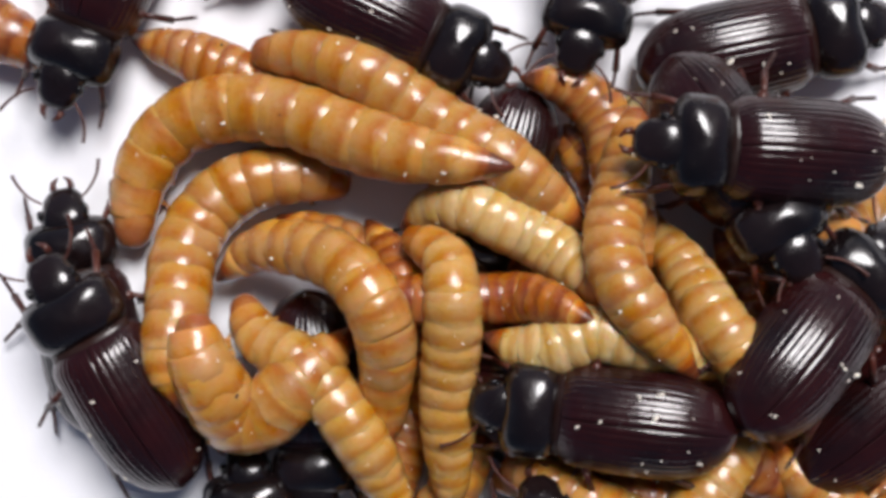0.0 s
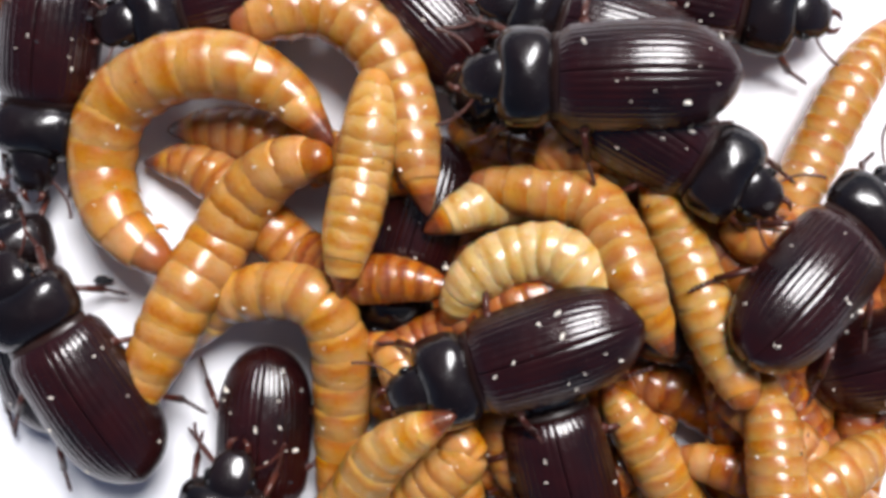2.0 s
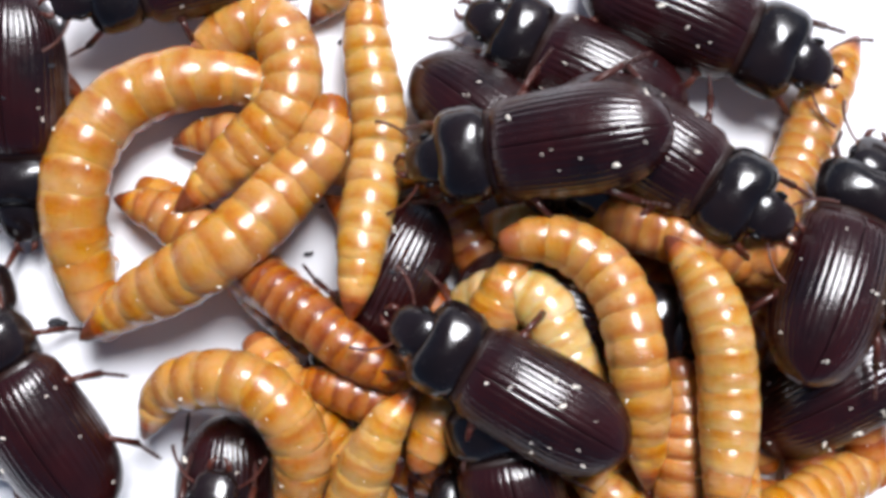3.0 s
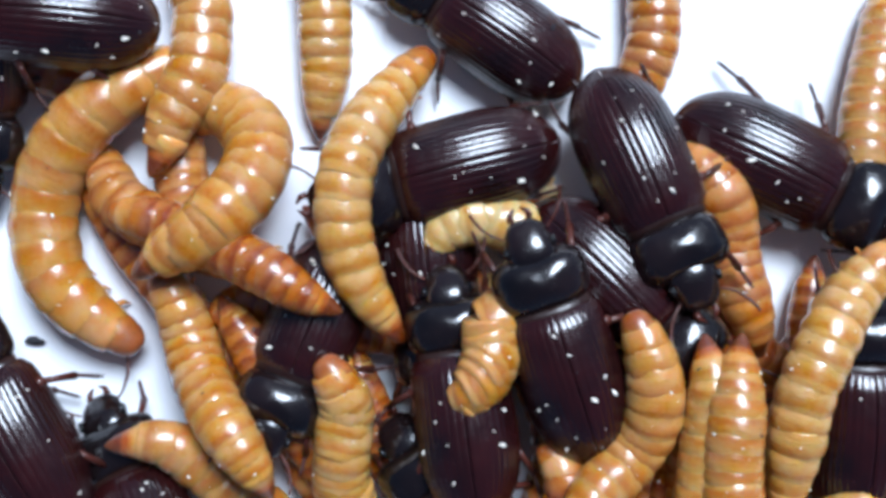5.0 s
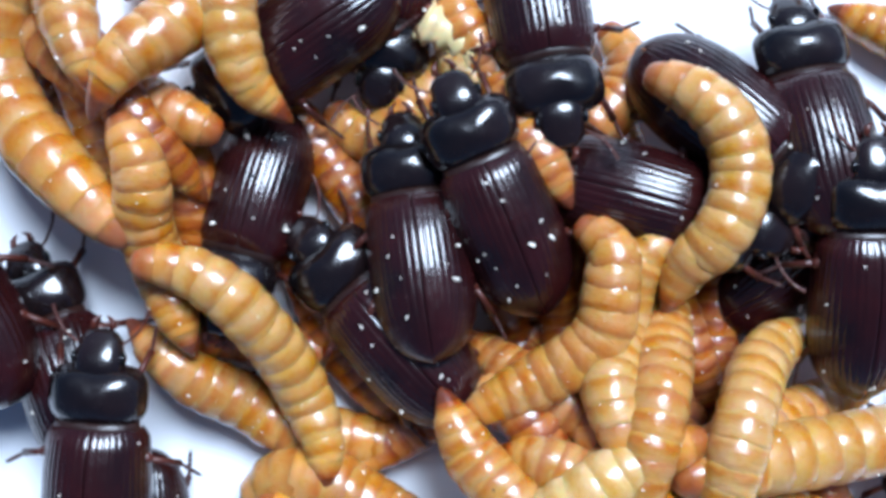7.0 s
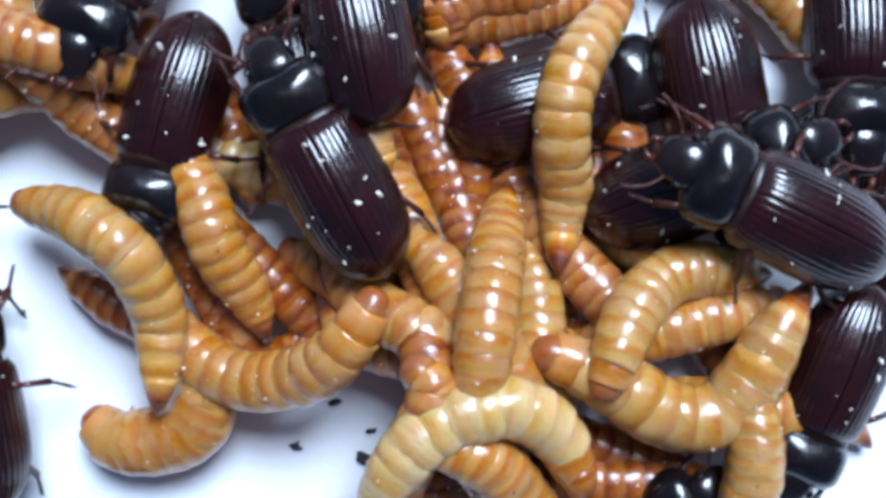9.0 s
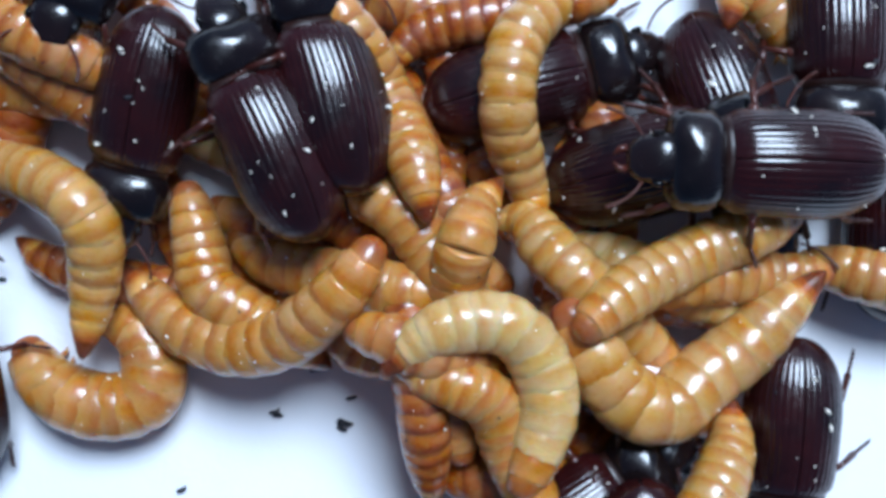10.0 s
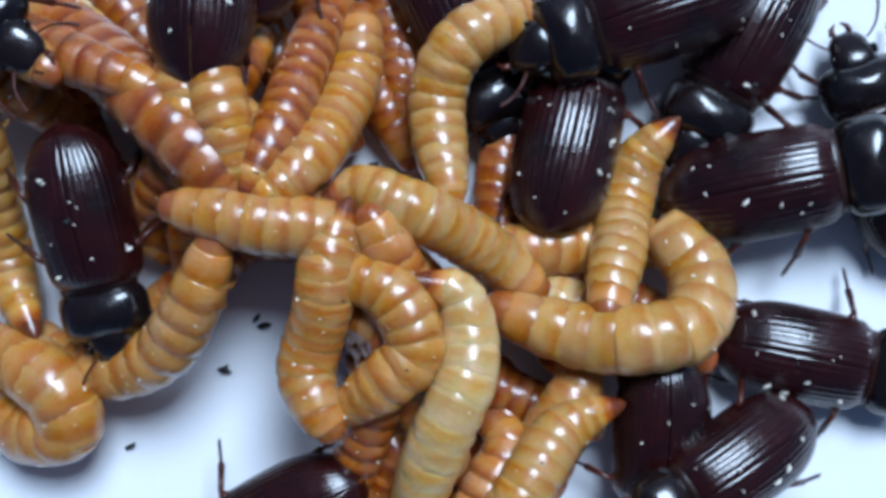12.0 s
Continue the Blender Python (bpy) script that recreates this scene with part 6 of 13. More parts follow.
    bend(w, 0, (-46, 77, 10), (-65, 84, 12), (-85, 91, 13), (-104, 98, 13), (-124, 105, 13), (-143, 113, 12), (-163, 120, 10), (-184, 127, 5))
    bend(w, 0.5, (-50, 72, 10), (-70, 79, 12), (-89, 87, 13), (-108, 94, 13), (-128, 101, 13), (-148, 108, 12), (-168, 115, 10), (-189, 123, 5))
    bend(w, 1, (-34, 61, 19), (-55, 66, 17), (-75, 71, 14), (-95, 76, 13), (-115, 81, 13), (-135, 88, 12), (-155, 96, 10), (-176, 102, 5))
    bend(w, 1.5, (15, 49, 38), (-5, 53, 30), (-25, 57, 19), (-46, 61, 13), (-67, 64, 13), (-88, 64, 12), (-109, 65, 10), (-130, 69, 5))
    bend(w, 2, (8, 27, 46), (-12, 34, 36), (-32, 40, 24), (-53, 47, 17), (-73, 53, 15), (-93, 58, 13), (-114, 61, 10), (-136, 61, 5))
    bend(w, 2.5, (19, 48, 35), (-1, 52, 27), (-22, 55, 22), (-43, 58, 20), (-63, 61, 18), (-84, 65, 14), (-106, 67, 10), (-128, 64, 5))
    bend(w, 3, (40, 59, 17), (20, 63, 16), (-1, 67, 16), (-21, 71, 16), (-41, 76, 15), (-62, 80, 13), (-83, 83, 10), (-105, 80, 5))
    bend(w, 3.5, (36, 113, 10), (16, 105, 12), (-3, 98, 13), (-22, 91, 13), (-42, 83, 13), (-61, 76, 12), (-82, 70, 10), (-104, 71, 5))
    bend(w, 4.5, (-36, 62, 10), (-45, 69, 12), (-53, 75, 13), (-62, 82, 13), (-71, 89, 13), (-80, 95, 12), (-92, 103, 10), (-109, 113, 5))
    bend(w, 5.5, (-105, 11, 25), (-102, 32, 27), (-101, 52, 25), (-100, 73, 22), (-98, 93, 20), (-98, 114, 17), (-103, 135, 12), (-114, 155, 7))
    bend(w, 6, (-90, -40, 29), (-91, -20, 35), (-94, -0, 37), (-97, 20, 35), (-101, 40, 33), (-106, 60, 28), (-110, 81, 20), (-112, 103, 14))
    bend(w, 6.5, (-101, -36, 26), (-103, -16, 32), (-105, 4, 36), (-107, 23, 39), (-111, 43, 38), (-115, 63, 36), (-120, 84, 31), (-125, 105, 24))
    bend(w, 7, (-85, -36, 26), (-90, -17, 30), (-95, 2, 35), (-100, 20, 38), (-106, 39, 40), (-112, 57, 40), (-119, 77, 37), (-127, 98, 29))
    bend(w, 7.5, (-68, -36, 29), (-76, -18, 33), (-84, -1, 37), (-93, 17, 38), (-102, 35, 39), (-111, 52, 39), (-121, 71, 35), (-131, 91, 28))
    bend(w, 8.5, (-23, -42, 30), (-37, -27, 28), (-50, -13, 28), (-61, 1, 33), (-71, 15, 41), (-81, 28, 51), (-92, 41, 55), (-105, 56, 52))
    bend(w, 9.5, (21, -48, 28), (5, -37, 31), (-11, -26, 33), (-26, -16, 41), (-39, -6, 50), (-54, 4, 53), (-72, 16, 48), (-93, 29, 38))
    bend(w, 10, (19, -52, 29), (5, -41, 36), (-11, -31, 41), (-26, -20, 47), (-40, -10, 51), (-57, 1, 51), (-76, 13, 43), (-98, 27, 31))
    bend(w, 10.5, (17, -57, 32), (2, -47, 38), (-11, -37, 47), (-26, -26, 52), (-43, -15, 50), (-62, -3, 43), (-84, 10, 32), (-106, 24, 18))
    bend(w, 11, (13, -63, 28), (-2, -52, 31), (-15, -42, 44), (-29, -32, 51), (-47, -21, 47), (-68, -8, 37), (-90, 6, 24), (-113, 20, 10))
    bend(w, 11.5, (8, -67, 19), (-7, -56, 26), (-19, -47, 41), (-31, -38, 52), (-49, -26, 49), (-70, -13, 38), (-93, 1, 24), (-116, 15, 10))
    bend(w, 12, (6, -71, 18), (-7, -61, 31), (-18, -52, 48), (-29, -43, 61), (-47, -31, 58), (-69, -18, 45), (-93, -4, 28), (-116, 11, 14))
    crawl(w)
    w = larva(16.5, "deep", 55)
    bend(w, 0, (34, -43, 37), (16, -34, 41), (-2, -26, 36), (-20, -17, 22), (-39, -8, 13), (-58, 2, 12), (-77, 10, 10), (-97, 17, 5))
    bend(w, 0.5, (21, -50, 54), (4, -40, 52), (-13, -31, 42), (-30, -21, 27), (-48, -11, 17), (-67, -0, 13), (-87, 6, 10), (-108, 6, 5))
    bend(w, 1, (12, -67, 55), (-3, -54, 57), (-18, -42, 53), (-34, -30, 41), (-50, -17, 27), (-67, -5, 16), (-85, 6, 10), (-106, 11, 5))
    bend(w, 1.5, (45, -47, 45), (27, -38, 46), (10, -29, 46), (-8, -20, 41), (-26, -11, 30), (-45, -2, 18), (-66, 5, 11), (-86, 12, 5))
    bend(w, 2, (-30, -37, 32), (-46, -24, 27), (-62, -11, 24), (-77, 2, 23), (-93, 16, 20), (-108, 31, 15), (-128, 40, 10), (-150, 41, 5))
    bend(w, 2.5, (-27, -40, 25), (-42, -26, 20), (-57, -11, 17), (-72, 3, 17), (-87, 17, 17), (-104, 29, 17), (-124, 37, 14), (-146, 33, 8))
    bend(w, 3, (-12, -30, 42), (-29, -18, 36), (-46, -7, 31), (-63, 5, 27), (-80, 17, 24), (-98, 28, 21), (-117, 38, 18), (-139, 44, 11))
    bend(w, 3.5, (-27, -33, 62), (-44, -22, 54), (-62, -11, 43), (-80, -0, 32), (-98, 11, 25), (-114, 25, 19), (-125, 44, 14), (-139, 61, 8))
    bend(w, 4.5, (-26, -5, 62), (-45, 3, 49), (-65, 12, 34), (-84, 21, 28), (-103, 30, 27), (-119, 42, 23), (-132, 61, 14), (-143, 79, 6))
    bend(w, 5.5, (-26, 22, 54), (-46, 29, 44), (-66, 35, 39), (-84, 41, 41), (-103, 48, 42), (-122, 58, 36), (-135, 76, 25), (-144, 98, 14))
    bend(w, 6, (-17, 13, 60), (-37, 20, 53), (-56, 27, 49), (-74, 33, 50), (-92, 39, 53), (-111, 48, 48), (-130, 62, 37), (-143, 81, 25))
    bend(w, 6.5, (-26, -9, 58), (-43, 1, 57), (-60, 12, 53), (-77, 23, 51), (-93, 33, 55), (-109, 44, 54), (-125, 60, 46), (-134, 80, 35))
    bend(w, 7, (-26, 11, 61), (-43, 18, 63), (-62, 27, 57), (-82, 36, 51), (-98, 43, 55), (-113, 55, 57), (-130, 69, 50), (-150, 84, 39))
    bend(w, 7.5, (-1, 70, 71), (-20, 65, 70), (-40, 62, 63), (-62, 59, 52), (-81, 54, 52), (-99, 51, 55), (-118, 61, 50), (-137, 76, 39))
    bend(w, 8.5, (-4, 33, 35), (-20, 33, 44), (-35, 33, 56), (-51, 33, 63), (-67, 34, 68), (-84, 36, 71), (-103, 46, 65), (-122, 60, 57))
    bend(w, 9.5, (3, -13, 43), (-12, -6, 53), (-26, 1, 64), (-41, 9, 69), (-59, 17, 67), (-80, 27, 59), (-103, 39, 46), (-124, 53, 35))
    bend(w, 10, (5, -19, 53), (-10, -11, 61), (-25, -3, 68), (-42, 5, 69), (-60, 15, 65), (-82, 26, 54), (-106, 39, 37), (-128, 53, 25))
    bend(w, 10.5, (6, -26, 61), (-9, -18, 66), (-26, -9, 67), (-44, 1, 63), (-64, 12, 56), (-86, 24, 42), (-110, 38, 27), (-130, 51, 21))
    bend(w, 11, (6, -34, 67), (-10, -24, 67), (-27, -14, 65), (-46, -3, 59), (-67, 9, 49), (-89, 22, 35), (-112, 36, 23), (-130, 48, 20))
    bend(w, 11.5, (8, -41, 76), (-8, -31, 74), (-26, -20, 69), (-46, -8, 61), (-66, 5, 49), (-89, 19, 35), (-111, 32, 24), (-131, 45, 18))
    bend(w, 12, (13, -48, 89), (-3, -37, 88), (-21, -25, 81), (-42, -13, 69), (-64, 1, 55), (-87, 15, 39), (-111, 30, 25), (-133, 44, 14))
    crawl(w)
    w = larva(16.5, "deep", 62)
    bend(w, 0, (113, -10, 50), (109, 9, 50), (104, 28, 47), (100, 48, 41), (98, 69, 31), (87, 86, 27), (70, 96, 31), (50, 99, 31))
    bend(w, 0.5, (99, -32, 74), (92, -14, 76), (86, 4, 76), (80, 22, 71), (75, 41, 61), (75, 61, 51), (83, 81, 41), (90, 101, 32))
    bend(w, 1, (114, -73, 73), (104, -56, 78), (94, -39, 81), (86, -22, 80), (78, -6, 75), (70, 12, 69), (68, 31, 58), (73, 51, 48))
    bend(w, 1.5, (189, 11, 58), (171, 19, 61), (153, 27, 63), (136, 36, 63), (119, 44, 61), (100, 49, 61), (84, 41, 59), (76, 24, 56))
    bend(w, 2, (205, 18, 49), (186, 24, 48), (168, 31, 46), (149, 37, 48), (130, 43, 49), (111, 47, 51), (92, 43, 52), (80, 28, 52))
    bend(w, 2.5, (95, 35, 43), (115, 35, 43), (135, 33, 42), (154, 28, 46), (172, 22, 49), (191, 16, 50), (209, 10, 50), (229, 5, 47))
    bend(w, 3, (125, 32, 32), (144, 35, 39), (162, 30, 47), (180, 24, 53), (198, 18, 56), (217, 12, 53), (237, 5, 48), (257, -1, 42))
    bend(w, 3.5, (250, -107, 27), (239, -86, 38), (228, -66, 50), (217, -47, 60), (208, -29, 65), (201, -11, 63), (195, 6, 56), (178, 14, 51))
    bend(w, 4.5, (200, -150, 38), (192, -130, 43), (185, -111, 45), (178, -93, 44), (171, -74, 45), (164, -55, 47), (156, -37, 48), (142, -25, 45))
    bend(w, 5.5, (154, -197, 35), (148, -176, 40), (142, -156, 42), (135, -136, 46), (129, -117, 47), (124, -99, 44), (116, -82, 34), (105, -67, 24))
    bend(w, 6, (184, -197, 39), (173, -180, 43), (162, -164, 45), (152, -147, 46), (141, -132, 47), (131, -116, 43), (119, -103, 35), (105, -90, 26))
    bend(w, 6.5, (213, -196, 47), (198, -183, 49), (183, -170, 49), (167, -158, 50), (152, -145, 49), (138, -133, 45), (122, -123, 37), (105, -114, 27))
    bend(w, 7, (228, -178, 57), (212, -168, 57), (195, -158, 58), (179, -147, 59), (163, -137, 56), (147, -128, 50), (131, -118, 40), (117, -105, 30))
    bend(w, 7.5, (244, -162, 60), (226, -153, 63), (208, -145, 67), (191, -137, 68), (174, -130, 62), (157, -123, 51), (140, -114, 40), (130, -97, 34))
    bend(w, 8.5, (220, -195, 44), (207, -179, 57), (196, -164, 66), (185, -151, 69), (175, -138, 65), (164, -125, 52), (153, -112, 39), (141, -96, 33))
    bend(w, 9.5, (192, -225, 44), (188, -205, 52), (184, -185, 58), (180, -165, 60), (176, -147, 56), (172, -128, 49), (165, -110, 46), (152, -95, 42))
    bend(w, 10, (196, -231, 51), (192, -211, 53), (187, -192, 56), (182, -174, 54), (178, -155, 49), (173, -136, 50), (166, -118, 47), (153, -103, 41))
    bend(w, 10.5, (204, -241, 50), (198, -222, 52), (192, -203, 53), (186, -185, 49), (180, -167, 47), (175, -148, 53), (167, -130, 52), (156, -114, 47))
    bend(w, 11, (212, -252, 49), (205, -233, 54), (198, -214, 55), (191, -197, 51), (184, -179, 50), (177, -160, 56), (169, -142, 59), (159, -126, 58))
    bend(w, 11.5, (219, -262, 47), (211, -243, 55), (203, -224, 59), (195, -207, 58), (187, -190, 55), (179, -172, 56), (170, -154, 59), (162, -137, 59))
    bend(w, 12, (225, -270, 39), (216, -251, 48), (207, -232, 58), (198, -214, 60), (189, -197, 58), (180, -180, 58), (172, -162, 63), (165, -145, 64))
    crawl(w)
    w = larva(16.5, "amber", 69)
    bend(w, 0, (223, -57, 23), (220, -36, 33), (219, -16, 41), (220, 4, 41), (233, 20, 32), (254, 34, 18), (269, 51, 10), (283, 69, 5))
    bend(w, 0.5, (183, -46, 34), (192, -28, 40), (202, -12, 42), (213, 5, 40), (229, 21, 31), (247, 37, 19), (265, 53, 11), (282, 68, 5))
    bend(w, 1, (191, -41, 34), (194, -22, 41), (198, -3, 46), (203, 16, 48), (213, 35, 40), (237, 42, 26), (259, 54, 13), (277, 70, 5))
    bend(w, 1.5, (228, -62, 26), (228, -42, 34), (228, -22, 40), (229, -2, 43), (233, 18, 38), (244, 38, 26), (259, 57, 14), (273, 75, 6))
    bend(w, 2, (221, -3, 26), (230, 15, 28), (240, 34, 24), (250, 52, 22), (260, 71, 21), (271, 89, 17), (284, 107, 11), (298, 126, 5))
    bend(w, 2.5, (227, 9, 36), (240, 25, 32), (254, 43, 22), (263, 63, 15), (270, 83, 13), (277, 103, 12), (287, 122, 10), (298, 141, 5))
    bend(w, 3, (229, 8, 48), (239, 25, 44), (251, 44, 32), (264, 63, 19), (273, 83, 13), (281, 102, 12), (291, 121, 10), (303, 140, 5))
    bend(w, 3.5, (244, -27, 43), (250, -8, 40), (259, 11, 32), (269, 30, 20), (278, 49, 13), (287, 68, 12), (300, 85, 10), (315, 102, 5))
    bend(w, 4.5, (292, 25, 30), (292, 45, 33), (295, 65, 32), (300, 85, 29), (307, 105, 23), (316, 126, 15), (325, 145, 10), (335, 164, 5))
    bend(w, 5.5, (341, 80, 18), (338, 101, 18), (339, 122, 15), (341, 143, 13), (344, 164, 13), (347, 184, 12), (350, 205, 10), (355, 228, 5))
    bend(w, 6, (349, 124, 10), (351, 144, 12), (353, 165, 13), (356, 185, 13), (358, 206, 13), (361, 227, 12), (365, 248, 10), (369, 271, 5))
    bend(w, 6.5, (357, 74, 10), (347, 92, 12), (342, 113, 13), (340, 133, 13), (339, 154, 13), (338, 175, 12), (338, 196, 10), (338, 219, 5))
    bend(w, 7, (472, 35, 10), (451, 43, 12), (431, 50, 13), (412, 58, 13), (393, 66, 13), (374, 74, 12), (355, 82, 10), (337, 91, 5))
    bend(w, 7.5, (472, 48, 10), (451, 54, 12), (431, 60, 13), (411, 67, 13), (391, 73, 13), (371, 79, 12), (354, 89, 10), (343, 107, 5))
    bend(w, 8.5, (437, 22, 20), (423, 34, 15), (408, 46, 13), (392, 58, 13), (376, 69, 13), (360, 81, 12), (345, 94, 10), (333, 112, 5))
    bend(w, 9.5, (411, -1, 10), (398, 16, 12), (385, 32, 13), (373, 49, 13), (360, 65, 13), (348, 82, 12), (336, 99, 10), (324, 118, 5))
    bend(w, 10, (406, -1, 10), (393, 15, 12), (380, 32, 13), (368, 48, 13), (355, 65, 13), (343, 82, 12), (331, 99, 10), (319, 117, 5))
    bend(w, 10.5, (399, -2, 10), (385, 15, 12), (373, 31, 13), (360, 48, 13), (348, 64, 13), (335, 81, 12), (323, 98, 10), (312, 117, 5))
    bend(w, 11, (390, -3, 10), (377, 14, 12), (365, 30, 13), (352, 47, 13), (340, 63, 13), (327, 80, 12), (315, 98, 10), (303, 116, 5))
    bend(w, 11.5, (383, -3, 10), (370, 13, 12), (357, 29, 13), (345, 46, 13), (332, 63, 13), (320, 80, 12), (307, 97, 10), (296, 115, 5))
    bend(w, 12, (377, -4, 10), (364, 13, 12), (352, 29, 13), (339, 46, 13), (327, 62, 13), (314, 79, 12), (302, 97, 10), (290, 115, 5))
    crawl(w)
    w = larva(16.5, "deep", 76)
    bend(w, 0, (263, 358, 17), (260, 339, 13), (256, 319, 13), (252, 299, 13), (248, 278, 13), (244, 258, 12), (241, 238, 10), (238, 219, 5))
    bend(w, 0.5, (257, 356, 20), (255, 338, 16), (252, 319, 13), (249, 299, 13), (245, 278, 13), (241, 258, 12), (238, 238, 10), (236, 220, 5))
    bend(w, 1, (250, 355, 24), (248, 336, 20), (246, 319, 14), (244, 299, 13), (240, 279, 13), (237, 259, 12), (234, 239, 10), (232, 220, 5))
    bend(w, 1.5, (242, 354, 26), (239, 334, 25), (239, 318, 18), (237, 299, 13), (234, 279, 13), (231, 259, 12), (228, 239, 10), (226, 220, 5))
    bend(w, 2, (234, 353, 27), (231, 333, 28), (230, 316, 22), (229, 299, 14), (227, 279, 13), (224, 258, 12), (222, 239, 10), (220, 220, 5))
    bend(w, 2.5, (227, 354, 27), (224, 332, 29), (223, 314, 25), (222, 298, 17), (221, 279, 13), (218, 258, 12), (216, 238, 10), (215, 219, 5))
    bend(w, 3, (221, 354, 26), (218, 332, 29), (217, 313, 28), (216, 296, 20), (215, 278, 13), (213, 258, 12), (212, 238, 10), (210, 219, 5))
    bend(w, 3.5, (217, 354, 26), (215, 333, 29), (213, 314, 26), (213, 296, 19), (212, 278, 14), (210, 258, 12), (209, 238, 10), (208, 218, 5))
    bend(w, 4.5, (202, 283, 14), (201, 261, 15), (201, 241, 14), (201, 220, 13), (200, 200, 13), (194, 180, 12), (186, 163, 10), (178, 146, 5))
    bend(w, 5.5, (184, 207, 10), (185, 185, 12), (186, 164, 13), (187, 143, 13), (187, 121, 13), (178, 103, 12), (162, 89, 10), (147, 75, 5))
    bend(w, 6, (168, 190, 10), (170, 168, 13), (171, 146, 18), (175, 125, 20), (167, 106, 24), (155, 89, 27), (144, 72, 27), (134, 55, 23))
    bend(w, 6.5, (119, 100, 18), (121, 78, 24), (124, 57, 31), (134, 40, 37), (149, 27, 45), (164, 14, 54), (179, 2, 58), (195, -10, 56))
    bend(w, 7, (104, 97, 37), (110, 77, 40), (121, 61, 38), (132, 44, 40), (141, 25, 51), (149, 7, 63), (158, -10, 68), (168, -27, 65))
    bend(w, 7.5, (88, 68, 47), (105, 59, 42), (120, 48, 30), (130, 31, 31), (137, 10, 44), (143, -10, 59), (150, -28, 65), (157, -46, 59))
    bend(w, 8.5, (120, 62, 19), (139, 53, 17), (157, 46, 15), (172, 38, 16), (185, 32, 20), (197, 26, 24), (210, 21, 24), (224, 16, 20))
    bend(w, 9.5, (153, 52, 10), (173, 44, 12), (193, 41, 13), (214, 45, 13), (233, 53, 13), (252, 62, 12), (271, 72, 10), (290, 82, 5))
    bend(w, 10, (72, 47, 10), (93, 44, 12), (114, 41, 13), (135, 38, 13), (155, 35, 13), (176, 32, 12), (197, 31, 10), (218, 32, 5))
    bend(w, 10.5, (90, 125, 10), (102, 107, 12), (115, 90, 13), (127, 73, 13), (139, 56, 13), (151, 39, 12), (162, 23, 10), (181, 23, 5))
    bend(w, 11, (107, 121, 10), (119, 103, 12), (131, 85, 13), (142, 68, 13), (154, 51, 13), (166, 34, 12), (178, 17, 10), (195, 13, 5))
    bend(w, 11.5, (129, 115, 10), (141, 96, 12), (153, 79, 13), (164, 61, 13), (176, 44, 13), (187, 27, 12), (198, 10, 10), (215, 1, 5))
    bend(w, 12, (146, 110, 10), (157, 92, 12), (168, 74, 13), (180, 57, 13), (191, 39, 13), (202, 22, 12), (213, 5, 10), (228, -8, 5))
    crawl(w)
    w = larva(16.5, "honey", 83)
    bend(w, 0, (100, -214, 42), (109, -194, 56), (117, -173, 72), (127, -157, 76), (139, -143, 69), (151, -128, 67), (164, -113, 63), (179, -100, 52))
    bend(w, 0.5, (58, -211, 45), (71, -194, 55), (83, -178, 64), (96, -164, 67), (111, -151, 64), (125, -137, 63), (139, -124, 59), (154, -111, 53))
    bend(w, 1, (34, -241, 47), (46, -225, 50), (58, -210, 48), (71, -194, 48), (83, -179, 47), (96, -164, 44), (109, -149, 41), (123, -135, 38))
    bend(w, 1.5, (41, -296, 36), (50, -277, 39), (59, -259, 42), (67, -239, 46), (77, -222, 44), (87, -207, 34), (97, -192, 23), (107, -175, 16))
    bend(w, 2, (59, -301, 18), (68, -281, 23), (77, -258, 35), (85, -237, 44), (94, -220, 42), (104, -205, 32), (115, -190, 19), (125, -173, 13))
    bend(w, 2.5, (85, -301, 10), (94, -280, 15), (102, -257, 28), (110, -235, 36), (119, -217, 39), (128, -199, 38), (137, -181, 37), (146, -163, 40))
    bend(w, 3, (110, -297, 10), (119, -276, 17), (127, -253, 28), (135, -232, 35), (143, -210, 45), (150, -189, 56), (158, -170, 62), (166, -152, 66))
    bend(w, 3.5, (128, -294, 10), (136, -272, 18), (144, -249, 30), (151, -227, 40), (158, -204, 54), (165, -183, 65), (173, -165, 67), (182, -149, 66))
    bend(w, 4.5, (162, -286, 10), (172, -267, 14), (182, -247, 19), (191, -227, 26), (200, -207, 34), (210, -189, 38), (219, -170, 43), (229, -153, 44))
    bend(w, 5.5, (194, -274, 18), (205, -255, 23), (216, -237, 29), (226, -217, 38), (238, -201, 40), (252, -187, 32), (265, -172, 28), (278, -157, 25))
    bend(w, 6, (210, -285, 41), (219, -265, 51), (227, -244, 62), (236, -226, 70), (248, -212, 65), (263, -200, 52), (278, -187, 39), (293, -173, 29))
    bend(w, 6.5, (234, -305, 62), (241, -284, 74), (248, -265, 84), (257, -248, 87), (268, -234, 82), (283, -222, 67), (298, -210, 52), (313, -197, 39))
    bend(w, 7, (262, -333, 65), (269, -313, 75), (276, -294, 80), (285, -278, 79), (297, -264, 71), (311, -252, 56), (325, -239, 43), (338, -224, 33))
    bend(w, 7.5, (283, -356, 60), (290, -335, 67), (298, -318, 69), (308, -303, 63), (321, -290, 50), (334, -276, 37), (346, -261, 28), (358, -245, 20))
    bend(w, 8.5, (310, -317, 68), (316, -300, 65), (324, -284, 59), (331, -267, 55), (337, -248, 55), (341, -230, 56), (345, -212, 53), (349, -194, 50))
    bend(w, 9.5, (344, -289, 44), (346, -268, 49), (347, -247, 57), (348, -226, 66), (351, -207, 68), (350, -188, 67), (348, -169, 68), (346, -150, 68))
